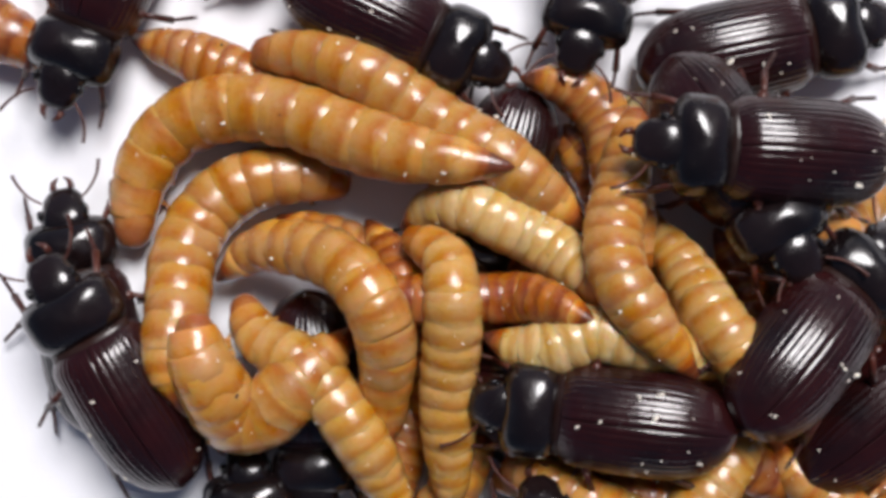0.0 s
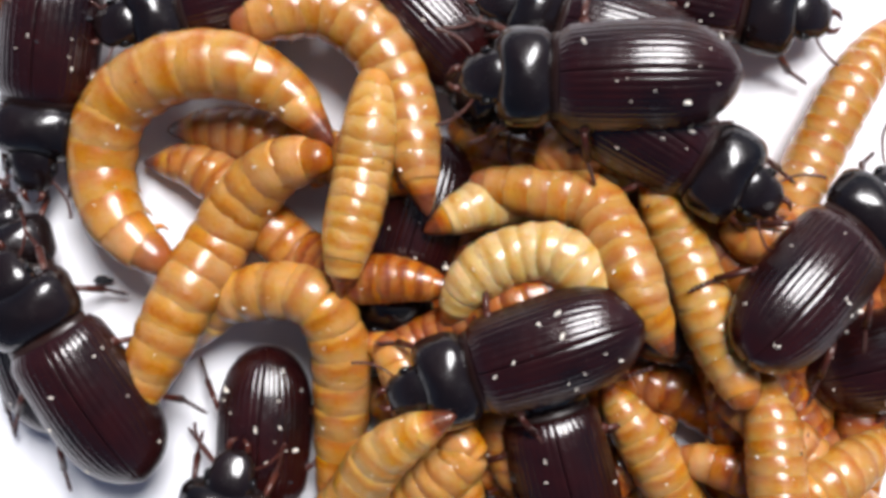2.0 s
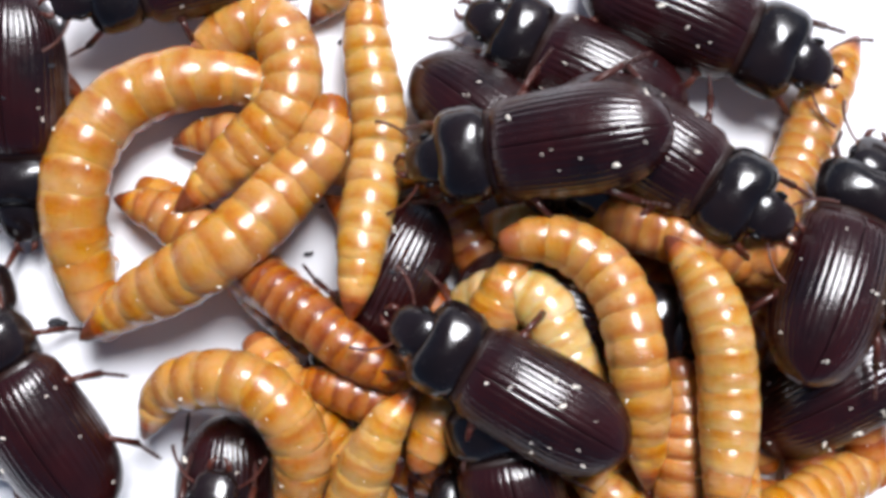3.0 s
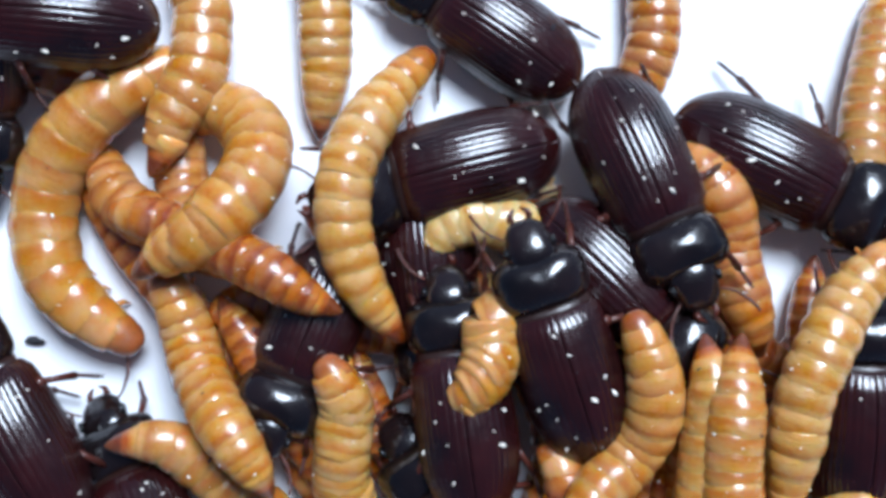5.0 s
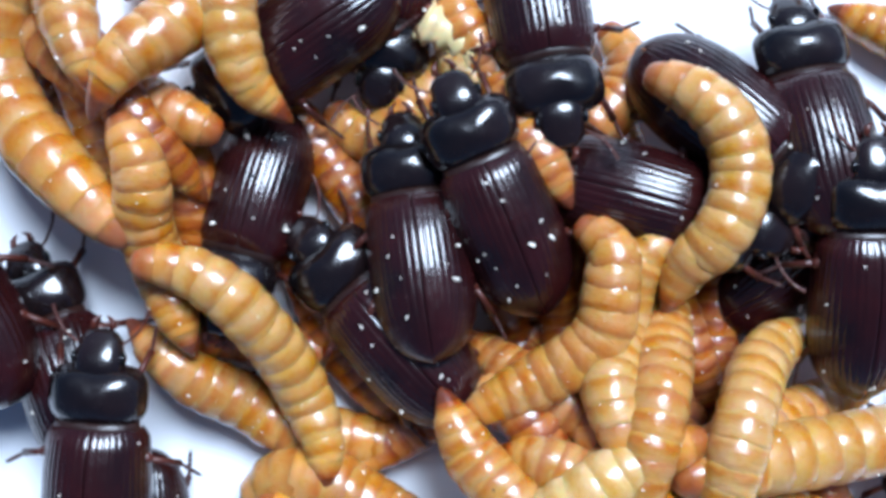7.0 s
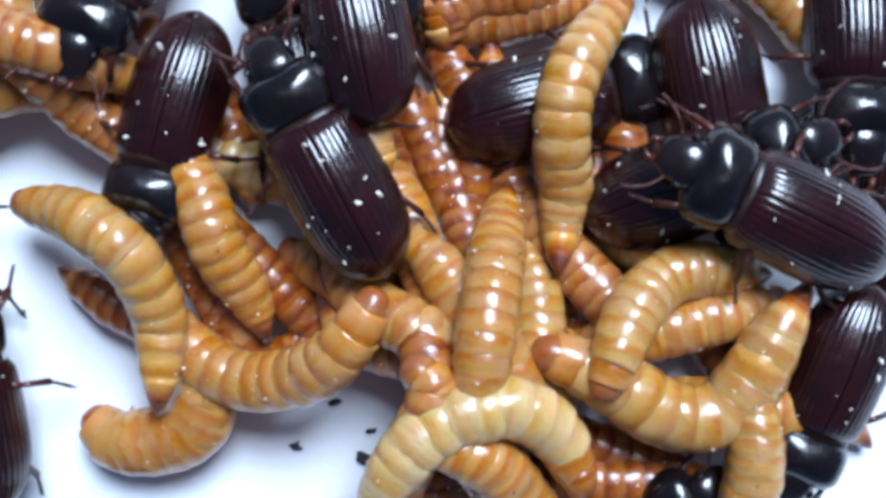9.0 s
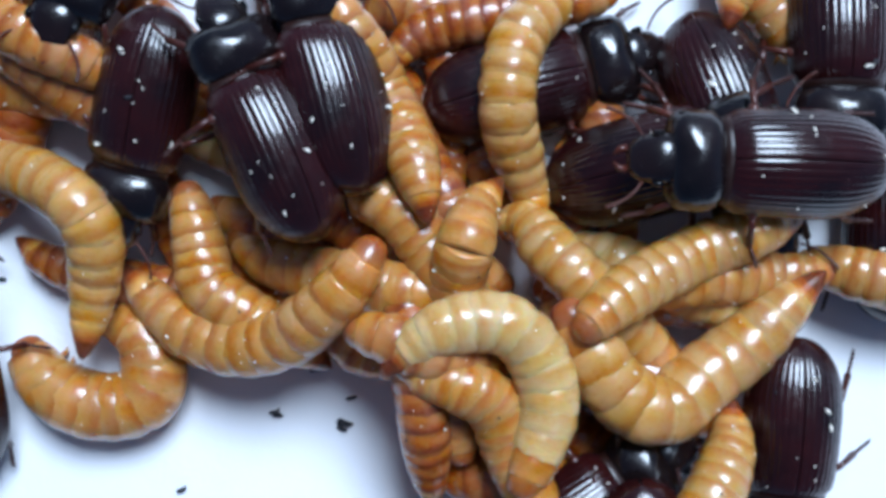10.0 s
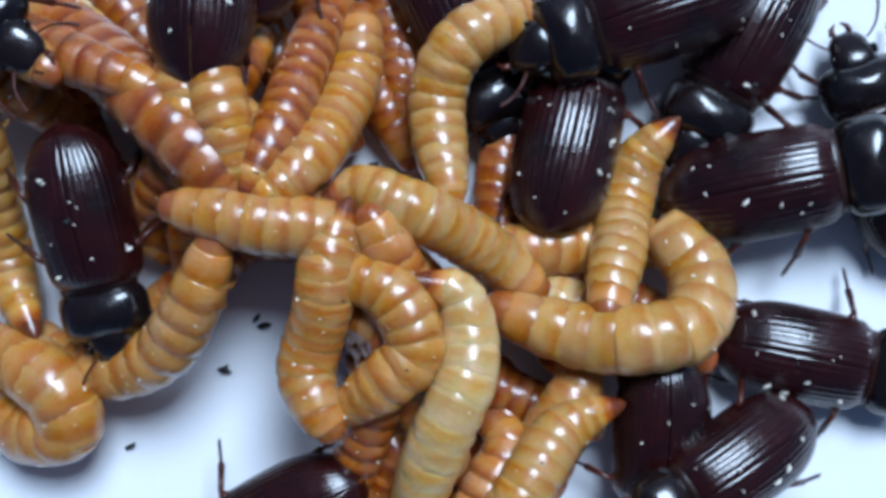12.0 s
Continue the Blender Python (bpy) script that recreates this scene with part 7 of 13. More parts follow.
    bend(w, 10, (292, -318, 68), (300, -299, 76), (309, -281, 82), (318, -265, 83), (329, -250, 78), (339, -235, 69), (346, -218, 59), (346, -199, 53))
    bend(w, 10.5, (245, -284, 84), (258, -269, 92), (272, -257, 95), (286, -245, 94), (301, -234, 89), (317, -224, 77), (338, -219, 62), (360, -219, 50))
    bend(w, 11, (258, -282, 74), (268, -264, 85), (278, -247, 92), (292, -235, 95), (308, -227, 93), (328, -224, 84), (350, -224, 72), (372, -224, 60))
    bend(w, 11.5, (245, -290, 59), (257, -274, 71), (269, -258, 82), (282, -244, 86), (298, -234, 85), (317, -229, 79), (337, -228, 71), (358, -227, 62))
    bend(w, 12, (231, -330, 53), (240, -310, 63), (249, -292, 70), (258, -275, 71), (268, -259, 68), (279, -244, 61), (295, -233, 55), (314, -227, 54))
    crawl(w)
    w = larva(16.5, "amber", 90)
    bend(w, 0, (309, -213, 10), (290, -198, 16), (268, -181, 29), (248, -166, 41), (231, -152, 45), (216, -140, 44), (200, -127, 46), (190, -112, 41))
    bend(w, 0.5, (280, -248, 12), (268, -230, 14), (253, -212, 20), (239, -193, 27), (225, -175, 33), (213, -157, 36), (200, -141, 37), (188, -127, 33))
    bend(w, 1, (242, -224, 15), (227, -211, 13), (211, -197, 14), (193, -183, 20), (175, -168, 29), (158, -153, 35), (142, -140, 36), (128, -128, 31))
    bend(w, 1.5, (210, -218, 12), (197, -202, 12), (183, -185, 14), (168, -168, 22), (153, -150, 31), (139, -134, 35), (126, -118, 35), (115, -103, 32))
    bend(w, 2, (197, -217, 13), (187, -198, 13), (176, -180, 16), (164, -160, 24), (153, -141, 32), (142, -123, 36), (130, -105, 39), (119, -89, 38))
    bend(w, 2.5, (208, -237, 24), (197, -219, 25), (186, -200, 28), (174, -181, 34), (163, -162, 40), (152, -144, 46), (141, -126, 50), (130, -110, 47))
    bend(w, 3, (220, -215, 36), (206, -198, 41), (193, -180, 47), (179, -164, 52), (167, -148, 54), (154, -132, 54), (142, -119, 52), (127, -108, 44))
    bend(w, 3.5, (224, -236, 52), (210, -223, 52), (197, -209, 51), (182, -195, 53), (168, -180, 56), (155, -167, 53), (142, -155, 45), (129, -144, 36))
    bend(w, 4.5, (232, -222, 91), (223, -213, 80), (214, -205, 63), (204, -195, 51), (192, -182, 45), (178, -167, 46), (164, -151, 50), (151, -137, 50))
    bend(w, 5.5, (251, -224, 91), (240, -212, 86), (231, -201, 75), (223, -192, 59), (213, -181, 46), (201, -166, 45), (187, -150, 49), (175, -134, 49))
    bend(w, 6, (274, -226, 84), (260, -213, 87), (248, -201, 85), (238, -191, 73), (228, -183, 57), (216, -172, 48), (203, -160, 44), (189, -148, 44))
    bend(w, 6.5, (310, -227, 72), (292, -214, 81), (277, -204, 81), (265, -197, 70), (253, -190, 58), (239, -180, 52), (224, -171, 50), (208, -166, 48))
    bend(w, 7, (352, -231, 48), (331, -220, 57), (314, -212, 57), (299, -206, 50), (281, -198, 49), (262, -189, 55), (243, -181, 62), (226, -181, 61))
    bend(w, 7.5, (384, -234, 23), (361, -226, 32), (341, -218, 36), (322, -212, 37), (300, -204, 46), (278, -195, 57), (258, -189, 64), (239, -193, 64))
    bend(w, 8.5, (415, -205, 12), (391, -200, 21), (368, -194, 32), (346, -190, 38), (325, -185, 43), (306, -182, 44), (287, -181, 40), (269, -186, 33))
    bend(w, 9.5, (438, -172, 20), (415, -170, 27), (391, -169, 38), (369, -167, 43), (350, -167, 40), (333, -167, 28), (315, -170, 15), (297, -176, 7))
    bend(w, 10, (531, -151, 14), (508, -146, 19), (483, -141, 30), (461, -136, 38), (441, -131, 38), (423, -126, 33), (406, -122, 26), (388, -125, 18))
    bend(w, 10.5, (414, -340, 10), (407, -319, 13), (400, -298, 18), (392, -276, 25), (385, -255, 31), (378, -235, 37), (371, -215, 40), (357, -203, 38))
    bend(w, 11, (359, -331, 19), (357, -311, 24), (355, -290, 29), (352, -270, 38), (349, -249, 48), (347, -229, 56), (344, -211, 59), (330, -201, 55))
    bend(w, 11.5, (286, -319, 34), (291, -299, 42), (296, -280, 49), (300, -261, 56), (305, -242, 63), (310, -225, 66), (314, -208, 64), (298, -201, 57))
    bend(w, 12, (236, -312, 37), (246, -294, 42), (257, -277, 43), (267, -260, 43), (277, -243, 45), (288, -226, 45), (295, -209, 41), (277, -204, 34))
    crawl(w)
    w = larva(16.5, "deep", 34)
    bend(w, 0, (308, -101, 17), (295, -117, 17), (279, -130, 19), (260, -142, 27), (243, -154, 30), (230, -168, 25), (218, -185, 13), (204, -200, 6))
    bend(w, 0.5, (214, -109, 34), (226, -127, 30), (239, -145, 25), (252, -163, 21), (264, -180, 19), (277, -198, 16), (290, -217, 11), (305, -236, 5))
    bend(w, 1, (216, -107, 44), (226, -125, 41), (236, -145, 33), (244, -167, 23), (250, -188, 18), (255, -208, 18), (260, -229, 15), (267, -251, 9))
    bend(w, 1.5, (187, -103, 46), (206, -107, 46), (226, -116, 41), (244, -128, 35), (261, -141, 32), (276, -154, 32), (293, -169, 27), (313, -185, 17))
    bend(w, 2, (185, -98, 47), (203, -106, 47), (219, -119, 46), (233, -132, 45), (248, -147, 43), (263, -162, 39), (281, -179, 29), (300, -196, 18))
    bend(w, 2.5, (206, -87, 55), (211, -106, 54), (214, -125, 55), (215, -144, 57), (218, -164, 54), (223, -186, 43), (230, -211, 29), (235, -235, 18))
    bend(w, 3, (185, -48, 63), (188, -67, 61), (188, -86, 64), (187, -105, 65), (187, -124, 64), (189, -146, 55), (192, -169, 40), (194, -193, 28))
    bend(w, 3.5, (182, -67, 66), (184, -86, 65), (189, -105, 65), (195, -124, 63), (201, -143, 61), (208, -163, 57), (216, -184, 47), (225, -208, 34))
    bend(w, 4.5, (199, -58, 66), (200, -77, 65), (203, -97, 61), (205, -116, 57), (207, -136, 53), (209, -156, 52), (210, -174, 55), (211, -192, 57))
    bend(w, 5.5, (218, -50, 56), (219, -70, 54), (217, -90, 52), (214, -109, 54), (211, -128, 55), (208, -147, 58), (206, -166, 56), (204, -188, 50))
    bend(w, 6, (215, -88, 43), (211, -107, 47), (208, -126, 50), (203, -145, 54), (199, -163, 57), (195, -183, 55), (193, -205, 46), (191, -228, 35))
    bend(w, 6.5, (208, -125, 45), (201, -143, 53), (196, -161, 59), (190, -179, 61), (186, -199, 57), (183, -220, 48), (180, -243, 36), (177, -267, 23))
    bend(w, 7, (179, -143, 67), (184, -158, 70), (188, -175, 68), (192, -193, 62), (197, -212, 52), (202, -233, 42), (208, -253, 31), (213, -274, 22))
    bend(w, 7.5, (153, -161, 83), (168, -173, 83), (181, -189, 73), (194, -207, 59), (208, -226, 46), (221, -244, 36), (235, -263, 26), (248, -281, 23))
    bend(w, 8.5, (153, -154, 94), (167, -166, 95), (171, -182, 91), (172, -199, 77), (173, -218, 60), (174, -238, 42), (175, -259, 24), (175, -279, 12))
    bend(w, 9.5, (154, -150, 88), (168, -161, 91), (162, -178, 91), (151, -194, 81), (139, -213, 65), (127, -232, 48), (114, -251, 33), (101, -271, 20))
    bend(w, 10, (134, -155, 76), (153, -159, 84), (171, -165, 87), (188, -171, 80), (207, -179, 66), (226, -187, 51), (245, -195, 38), (266, -203, 25))
    bend(w, 10.5, (155, -170, 75), (173, -177, 79), (186, -185, 79), (198, -194, 74), (211, -203, 65), (224, -213, 54), (238, -224, 42), (252, -235, 30))
    bend(w, 11, (186, -192, 78), (202, -202, 74), (207, -214, 73), (212, -226, 70), (217, -239, 65), (222, -252, 56), (227, -266, 45), (233, -281, 35))
    bend(w, 11.5, (218, -216, 64), (231, -229, 63), (230, -244, 65), (227, -259, 65), (223, -275, 59), (220, -293, 49), (217, -311, 37), (214, -330, 26))
    bend(w, 12, (241, -236, 41), (253, -249, 48), (246, -266, 54), (237, -284, 55), (228, -302, 52), (219, -322, 41), (210, -344, 26), (200, -367, 13))
    crawl(w)
    w = larva(16.5, "amber", 41)
    bend(w, 0, (191, -242, 10), (204, -225, 17), (214, -206, 31), (222, -187, 48), (233, -170, 58), (246, -157, 58), (265, -146, 46), (285, -134, 32))
    bend(w, 0.5, (186, -239, 10), (199, -223, 16), (210, -205, 28), (221, -188, 39), (233, -173, 44), (248, -159, 44), (266, -148, 34), (286, -137, 22))
    bend(w, 1, (178, -235, 10), (191, -219, 18), (203, -202, 28), (216, -187, 35), (229, -172, 41), (243, -159, 43), (262, -147, 36), (281, -136, 28))
    bend(w, 1.5, (171, -230, 15), (185, -215, 23), (198, -199, 32), (210, -184, 42), (222, -168, 52), (236, -155, 54), (254, -145, 46), (274, -134, 38))
    bend(w, 2, (176, -202, 29), (191, -188, 35), (205, -175, 43), (219, -161, 52), (233, -148, 57), (250, -138, 53), (271, -129, 41), (292, -120, 30))
    bend(w, 2.5, (188, -179, 53), (203, -167, 57), (219, -156, 58), (235, -145, 57), (254, -136, 48), (275, -128, 36), (297, -119, 22), (317, -109, 13))
    bend(w, 3, (189, -159, 73), (206, -150, 71), (225, -143, 63), (245, -136, 51), (267, -129, 36), (290, -122, 21), (312, -115, 11), (333, -108, 5))
    bend(w, 3.5, (189, -153, 78), (207, -146, 73), (228, -141, 60), (250, -136, 44), (273, -131, 27), (295, -124, 15), (316, -117, 10), (338, -110, 5))
    bend(w, 4.5, (200, -175, 79), (218, -167, 73), (239, -162, 58), (261, -158, 40), (284, -152, 23), (305, -145, 13), (325, -136, 10), (345, -128, 5))
    bend(w, 5.5, (211, -197, 82), (226, -186, 85), (244, -179, 76), (265, -173, 59), (288, -168, 41), (310, -162, 25), (332, -153, 14), (352, -144, 6))
    bend(w, 6, (212, -193, 80), (226, -182, 86), (243, -174, 83), (264, -168, 69), (286, -162, 51), (309, -156, 33), (332, -149, 17), (354, -141, 7))
    bend(w, 6.5, (214, -188, 72), (229, -177, 79), (246, -169, 78), (266, -163, 65), (289, -158, 47), (312, -151, 31), (336, -145, 15), (358, -138, 6))
    bend(w, 7, (214, -179, 77), (230, -170, 81), (248, -163, 78), (269, -158, 64), (291, -152, 46), (314, -146, 31), (337, -140, 17), (360, -134, 10))
    bend(w, 7.5, (213, -172, 90), (231, -165, 88), (249, -159, 80), (270, -154, 65), (292, -148, 50), (314, -142, 36), (338, -136, 22), (360, -132, 15))
    bend(w, 8.5, (236, -161, 43), (255, -156, 40), (274, -151, 39), (294, -145, 37), (313, -140, 37), (333, -135, 32), (356, -130, 22), (379, -127, 14))
    bend(w, 9.5, (253, -145, 21), (272, -140, 31), (290, -136, 43), (307, -133, 52), (326, -129, 56), (345, -126, 55), (366, -123, 50), (388, -121, 43))
    bend(w, 10, (272, -134, 37), (291, -132, 45), (310, -131, 50), (329, -129, 49), (350, -128, 44), (372, -127, 37), (392, -126, 37), (412, -125, 36))
    bend(w, 10.5, (263, -135, 43), (282, -134, 46), (302, -132, 44), (324, -131, 36), (346, -130, 26), (368, -129, 19), (389, -128, 18), (410, -129, 16))
    bend(w, 11, (251, -137, 40), (270, -136, 43), (290, -134, 41), (312, -133, 32), (335, -132, 19), (357, -131, 13), (378, -132, 10), (399, -135, 5))
    bend(w, 11.5, (239, -139, 34), (258, -138, 38), (278, -137, 38), (300, -135, 30), (322, -134, 19), (344, -133, 13), (365, -134, 10), (385, -141, 5))
    bend(w, 12, (230, -140, 25), (251, -139, 31), (271, -138, 32), (291, -137, 28), (313, -136, 20), (334, -135, 13), (355, -136, 10), (376, -145, 5))
    crawl(w)
    w = larva(16.5, "red", 48)
    bend(w, 0, (32, -137, 20), (52, -135, 30), (71, -136, 37), (90, -139, 43), (108, -140, 52), (128, -142, 52), (149, -146, 42), (171, -151, 33))
    bend(w, 0.5, (27, -123, 27), (46, -127, 36), (65, -128, 45), (84, -130, 51), (103, -132, 53), (123, -135, 49), (145, -139, 39), (167, -143, 31))
    bend(w, 1, (88, -128, 30), (107, -130, 36), (126, -133, 42), (145, -137, 44), (165, -143, 41), (186, -150, 34), (208, -156, 26), (230, -162, 21))
    bend(w, 1.5, (164, -127, 31), (181, -133, 39), (198, -141, 43), (217, -150, 39), (237, -161, 34), (257, -171, 28), (277, -182, 23), (298, -192, 17))
    bend(w, 2, (163, -132, 32), (181, -135, 39), (199, -140, 42), (219, -147, 38), (240, -155, 34), (260, -162, 29), (283, -171, 21), (306, -180, 12))
    bend(w, 2.5, (151, -118, 39), (170, -126, 38), (188, -133, 41), (206, -140, 41), (226, -148, 37), (248, -157, 27), (271, -167, 15), (293, -176, 6))
    bend(w, 3, (143, -123, 47), (163, -123, 45), (182, -124, 47), (202, -126, 48), (223, -130, 41), (246, -135, 29), (271, -140, 15), (295, -144, 6))
    bend(w, 3.5, (140, -95, 51), (148, -113, 50), (160, -129, 47), (176, -144, 44), (190, -157, 43), (206, -173, 37), (224, -191, 24), (242, -209, 12))
    bend(w, 4.5, (132, -89, 51), (141, -106, 52), (147, -124, 48), (149, -140, 43), (152, -156, 41), (155, -173, 37), (158, -191, 26), (162, -211, 15))
    bend(w, 5.5, (123, -82, 57), (133, -98, 62), (132, -116, 63), (122, -133, 58), (113, -152, 48), (103, -172, 39), (93, -193, 27), (82, -214, 14))
    bend(w, 6, (118, -100, 55), (131, -113, 61), (132, -131, 62), (126, -150, 55), (120, -171, 42), (113, -192, 32), (106, -213, 22), (100, -236, 11))
    bend(w, 6.5, (114, -117, 53), (129, -128, 60), (132, -146, 61), (129, -166, 54), (126, -188, 44), (123, -209, 37), (119, -231, 29), (116, -254, 18))
    bend(w, 7, (119, -131, 50), (135, -139, 59), (146, -149, 65), (153, -160, 65), (161, -171, 62), (170, -182, 59), (178, -194, 52), (188, -207, 42))
    bend(w, 7.5, (123, -145, 44), (141, -151, 55), (160, -153, 68), (178, -154, 77), (196, -155, 80), (215, -157, 79), (235, -160, 73), (256, -163, 62))
    bend(w, 8.5, (133, -132, 53), (149, -141, 66), (162, -150, 78), (173, -160, 83), (184, -170, 83), (196, -181, 78), (208, -193, 67), (221, -206, 54))
    bend(w, 9.5, (143, -120, 55), (157, -133, 66), (166, -149, 75), (169, -168, 77), (173, -186, 75), (176, -206, 68), (180, -227, 55), (184, -250, 42))
    bend(w, 10, (146, -129, 55), (161, -141, 64), (169, -157, 69), (171, -176, 72), (173, -194, 71), (175, -214, 65), (177, -235, 52), (179, -257, 39))
    bend(w, 10.5, (151, -141, 62), (167, -152, 68), (174, -168, 68), (174, -187, 66), (174, -206, 63), (173, -226, 54), (173, -247, 40), (172, -269, 29))
    bend(w, 11, (156, -155, 70), (173, -163, 74), (180, -179, 72), (177, -198, 67), (174, -217, 61), (171, -238, 47), (168, -260, 33), (164, -282, 20))
    bend(w, 11.5, (161, -167, 71), (179, -174, 75), (185, -190, 76), (180, -208, 73), (175, -227, 63), (169, -248, 49), (163, -270, 35), (157, -292, 22))
    bend(w, 12, (165, -175, 74), (183, -182, 76), (190, -197, 77), (183, -215, 74), (176, -234, 64), (169, -254, 54), (161, -275, 40), (153, -297, 26))
    crawl(w)
    w = larva(16.5, "pale", 55)
    bend(w, 0, (158, -64, 61), (138, -59, 68), (118, -53, 74), (99, -49, 75), (81, -46, 73), (63, -53, 73), (45, -55, 68), (27, -50, 60))
    bend(w, 0.5, (161, -41, 55), (140, -40, 61), (119, -39, 70), (100, -38, 73), (81, -38, 73), (62, -41, 72), (44, -46, 69), (25, -48, 66))
    bend(w, 1, (144, -49, 57), (124, -45, 60), (104, -42, 63), (85, -38, 63), (66, -35, 63), (47, -38, 64), (32, -49, 62), (19, -63, 60))
    bend(w, 1.5, (127, -45, 61), (110, -35, 64), (93, -26, 64), (75, -20, 61), (57, -23, 59), (40, -33, 63), (29, -49, 61), (24, -68, 55))
    bend(w, 2, (131, -50, 67), (117, -37, 72), (102, -24, 75), (87, -13, 73), (69, -14, 69), (51, -21, 68), (38, -34, 64), (29, -52, 55))
    bend(w, 2.5, (154, -50, 71), (137, -40, 75), (120, -30, 78), (104, -20, 78), (86, -18, 74), (68, -23, 68), (53, -36, 59), (42, -52, 48))
    bend(w, 3, (144, -87, 59), (135, -69, 61), (127, -52, 62), (118, -34, 63), (110, -17, 61), (93, -10, 55), (75, -13, 43), (56, -21, 32))
    bend(w, 3.5, (183, 7, 43), (164, 13, 43), (145, 16, 41), (125, 18, 41), (105, 21, 39), (86, 23, 31), (66, 26, 21), (46, 29, 14))
    bend(w, 4.5, (170, -2, 45), (155, 9, 42), (139, 18, 39), (123, 27, 35), (105, 34, 29), (86, 37, 25), (68, 32, 22), (54, 24, 17))
    bend(w, 5.5, (156, -11, 54), (144, 4, 53), (133, 20, 45), (120, 35, 41), (104, 47, 47), (85, 49, 55), (69, 38, 55), (63, 19, 50))
    bend(w, 6, (168, -60, 51), (156, -44, 54), (144, -28, 51), (133, -13, 47), (120, 3, 52), (108, 18, 57), (96, 33, 49), (77, 40, 38))
    bend(w, 6.5, (168, -82, 56), (162, -63, 60), (156, -45, 62), (151, -26, 55), (145, -8, 53), (134, 9, 54), (120, 22, 46), (101, 27, 38))
    bend(w, 7, (150, -42, 39), (142, -24, 43), (135, -5, 46), (128, 14, 40), (121, 33, 34), (113, 52, 35), (105, 70, 33), (91, 85, 34))
    bend(w, 7.5, (308, -56, 16), (293, -42, 20), (277, -28, 21), (263, -14, 19), (248, 0, 17), (233, 15, 16), (220, 30, 16), (208, 47, 15))
    bend(w, 8.5, (349, -104, 15), (331, -93, 19), (314, -82, 20), (297, -71, 20), (280, -60, 17), (264, -49, 15), (248, -37, 11), (233, -25, 5))
    bend(w, 9.5, (384, -150, 33), (364, -142, 39), (345, -134, 42), (326, -127, 42), (309, -119, 38), (291, -112, 29), (274, -105, 18), (256, -98, 8))
    bend(w, 10, (386, -159, 22), (365, -151, 27), (346, -143, 30), (326, -136, 32), (307, -128, 34), (289, -120, 32), (271, -113, 24), (253, -106, 14))
    bend(w, 10.5, (385, -172, 16), (365, -164, 16), (346, -156, 17), (326, -148, 19), (306, -141, 24), (287, -133, 29), (268, -125, 28), (249, -118, 21))
    bend(w, 11, (378, -184, 26), (361, -177, 22), (342, -170, 18), (323, -162, 18), (303, -154, 24), (283, -147, 29), (265, -139, 28), (246, -131, 24))
    bend(w, 11.5, (372, -195, 39), (355, -189, 33), (337, -182, 27), (319, -174, 25), (300, -167, 28), (281, -159, 28), (262, -152, 26), (244, -144, 20))
    bend(w, 12, (371, -204, 39), (353, -197, 33), (335, -190, 29), (316, -182, 28), (298, -175, 27), (279, -168, 26), (260, -160, 21), (242, -152, 12))
    crawl(w)
    w = larva(16.5, "red", 62)
    bend(w, 0, (1, -121, 20), (-4, -100, 27), (-8, -80, 29), (-13, -60, 34), (-17, -40, 46), (-22, -21, 47), (-31, -3, 35), (-43, 14, 22))
    bend(w, 0.5, (-13, -133, 22), (-15, -112, 28), (-17, -91, 32), (-19, -70, 40), (-21, -50, 51), (-27, -31, 54), (-35, -13, 47), (-45, 4, 36))
    bend(w, 1, (-4, -181, 22), (-6, -159, 32), (-9, -137, 41), (-11, -116, 48), (-13, -96, 53), (-15, -76, 57), (-19, -57, 59), (-23, -38, 54))
    bend(w, 1.5, (12, -174, 36), (11, -152, 46), (9, -131, 54), (8, -111, 56), (7, -92, 51), (5, -73, 49), (0, -54, 52), (-13, -40, 49))
    bend(w, 2, (107, -25, 58), (89, -33, 62), (71, -40, 64), (53, -47, 58), (35, -55, 47), (17, -63, 40), (-2, -69, 41), (-21, -63, 39))
    bend(w, 2.5, (129, -60, 57), (110, -63, 58), (91, -67, 57), (72, -72, 50), (53, -76, 41), (34, -80, 39), (14, -81, 43), (-5, -76, 40))
    bend(w, 3, (101, -103, 37), (82, -96, 40), (63, -89, 41), (45, -83, 38), (26, -77, 40), (7, -69, 46), (-11, -63, 50), (-31, -59, 44))
    bend(w, 3.5, (72, -100, 25), (52, -93, 32), (33, -87, 37), (13, -81, 38), (-5, -75, 45), (-23, -68, 56), (-41, -62, 60), (-61, -58, 53))
    bend(w, 4.5, (28, -116, 15), (16, -102, 25), (3, -88, 32), (-9, -76, 34), (-22, -63, 39), (-34, -50, 44), (-46, -38, 45), (-61, -26, 40))
    bend(w, 5.5, (-16, -131, 14), (-21, -110, 21), (-27, -90, 27), (-33, -70, 30), (-39, -50, 32), (-44, -31, 34), (-51, -12, 35), (-59, 7, 36))
    bend(w, 6, (-41, -141, 11), (-43, -119, 15), (-44, -98, 20), (-46, -77, 24), (-47, -57, 28), (-48, -37, 33), (-51, -17, 36), (-60, 1, 36))
    bend(w, 6.5, (55, -118, 10), (34, -114, 12), (14, -109, 14), (-6, -105, 16), (-26, -100, 20), (-44, -95, 27), (-62, -89, 31), (-77, -74, 27))
    bend(w, 7, (56, -120, 10), (36, -116, 12), (15, -113, 13), (-5, -109, 14), (-24, -105, 19), (-44, -101, 24), (-60, -91, 23), (-74, -74, 16))
    bend(w, 7.5, (58, -122, 11), (37, -119, 12), (17, -116, 13), (-3, -113, 16), (-23, -110, 21), (-43, -107, 21), (-58, -92, 15), (-70, -74, 9))
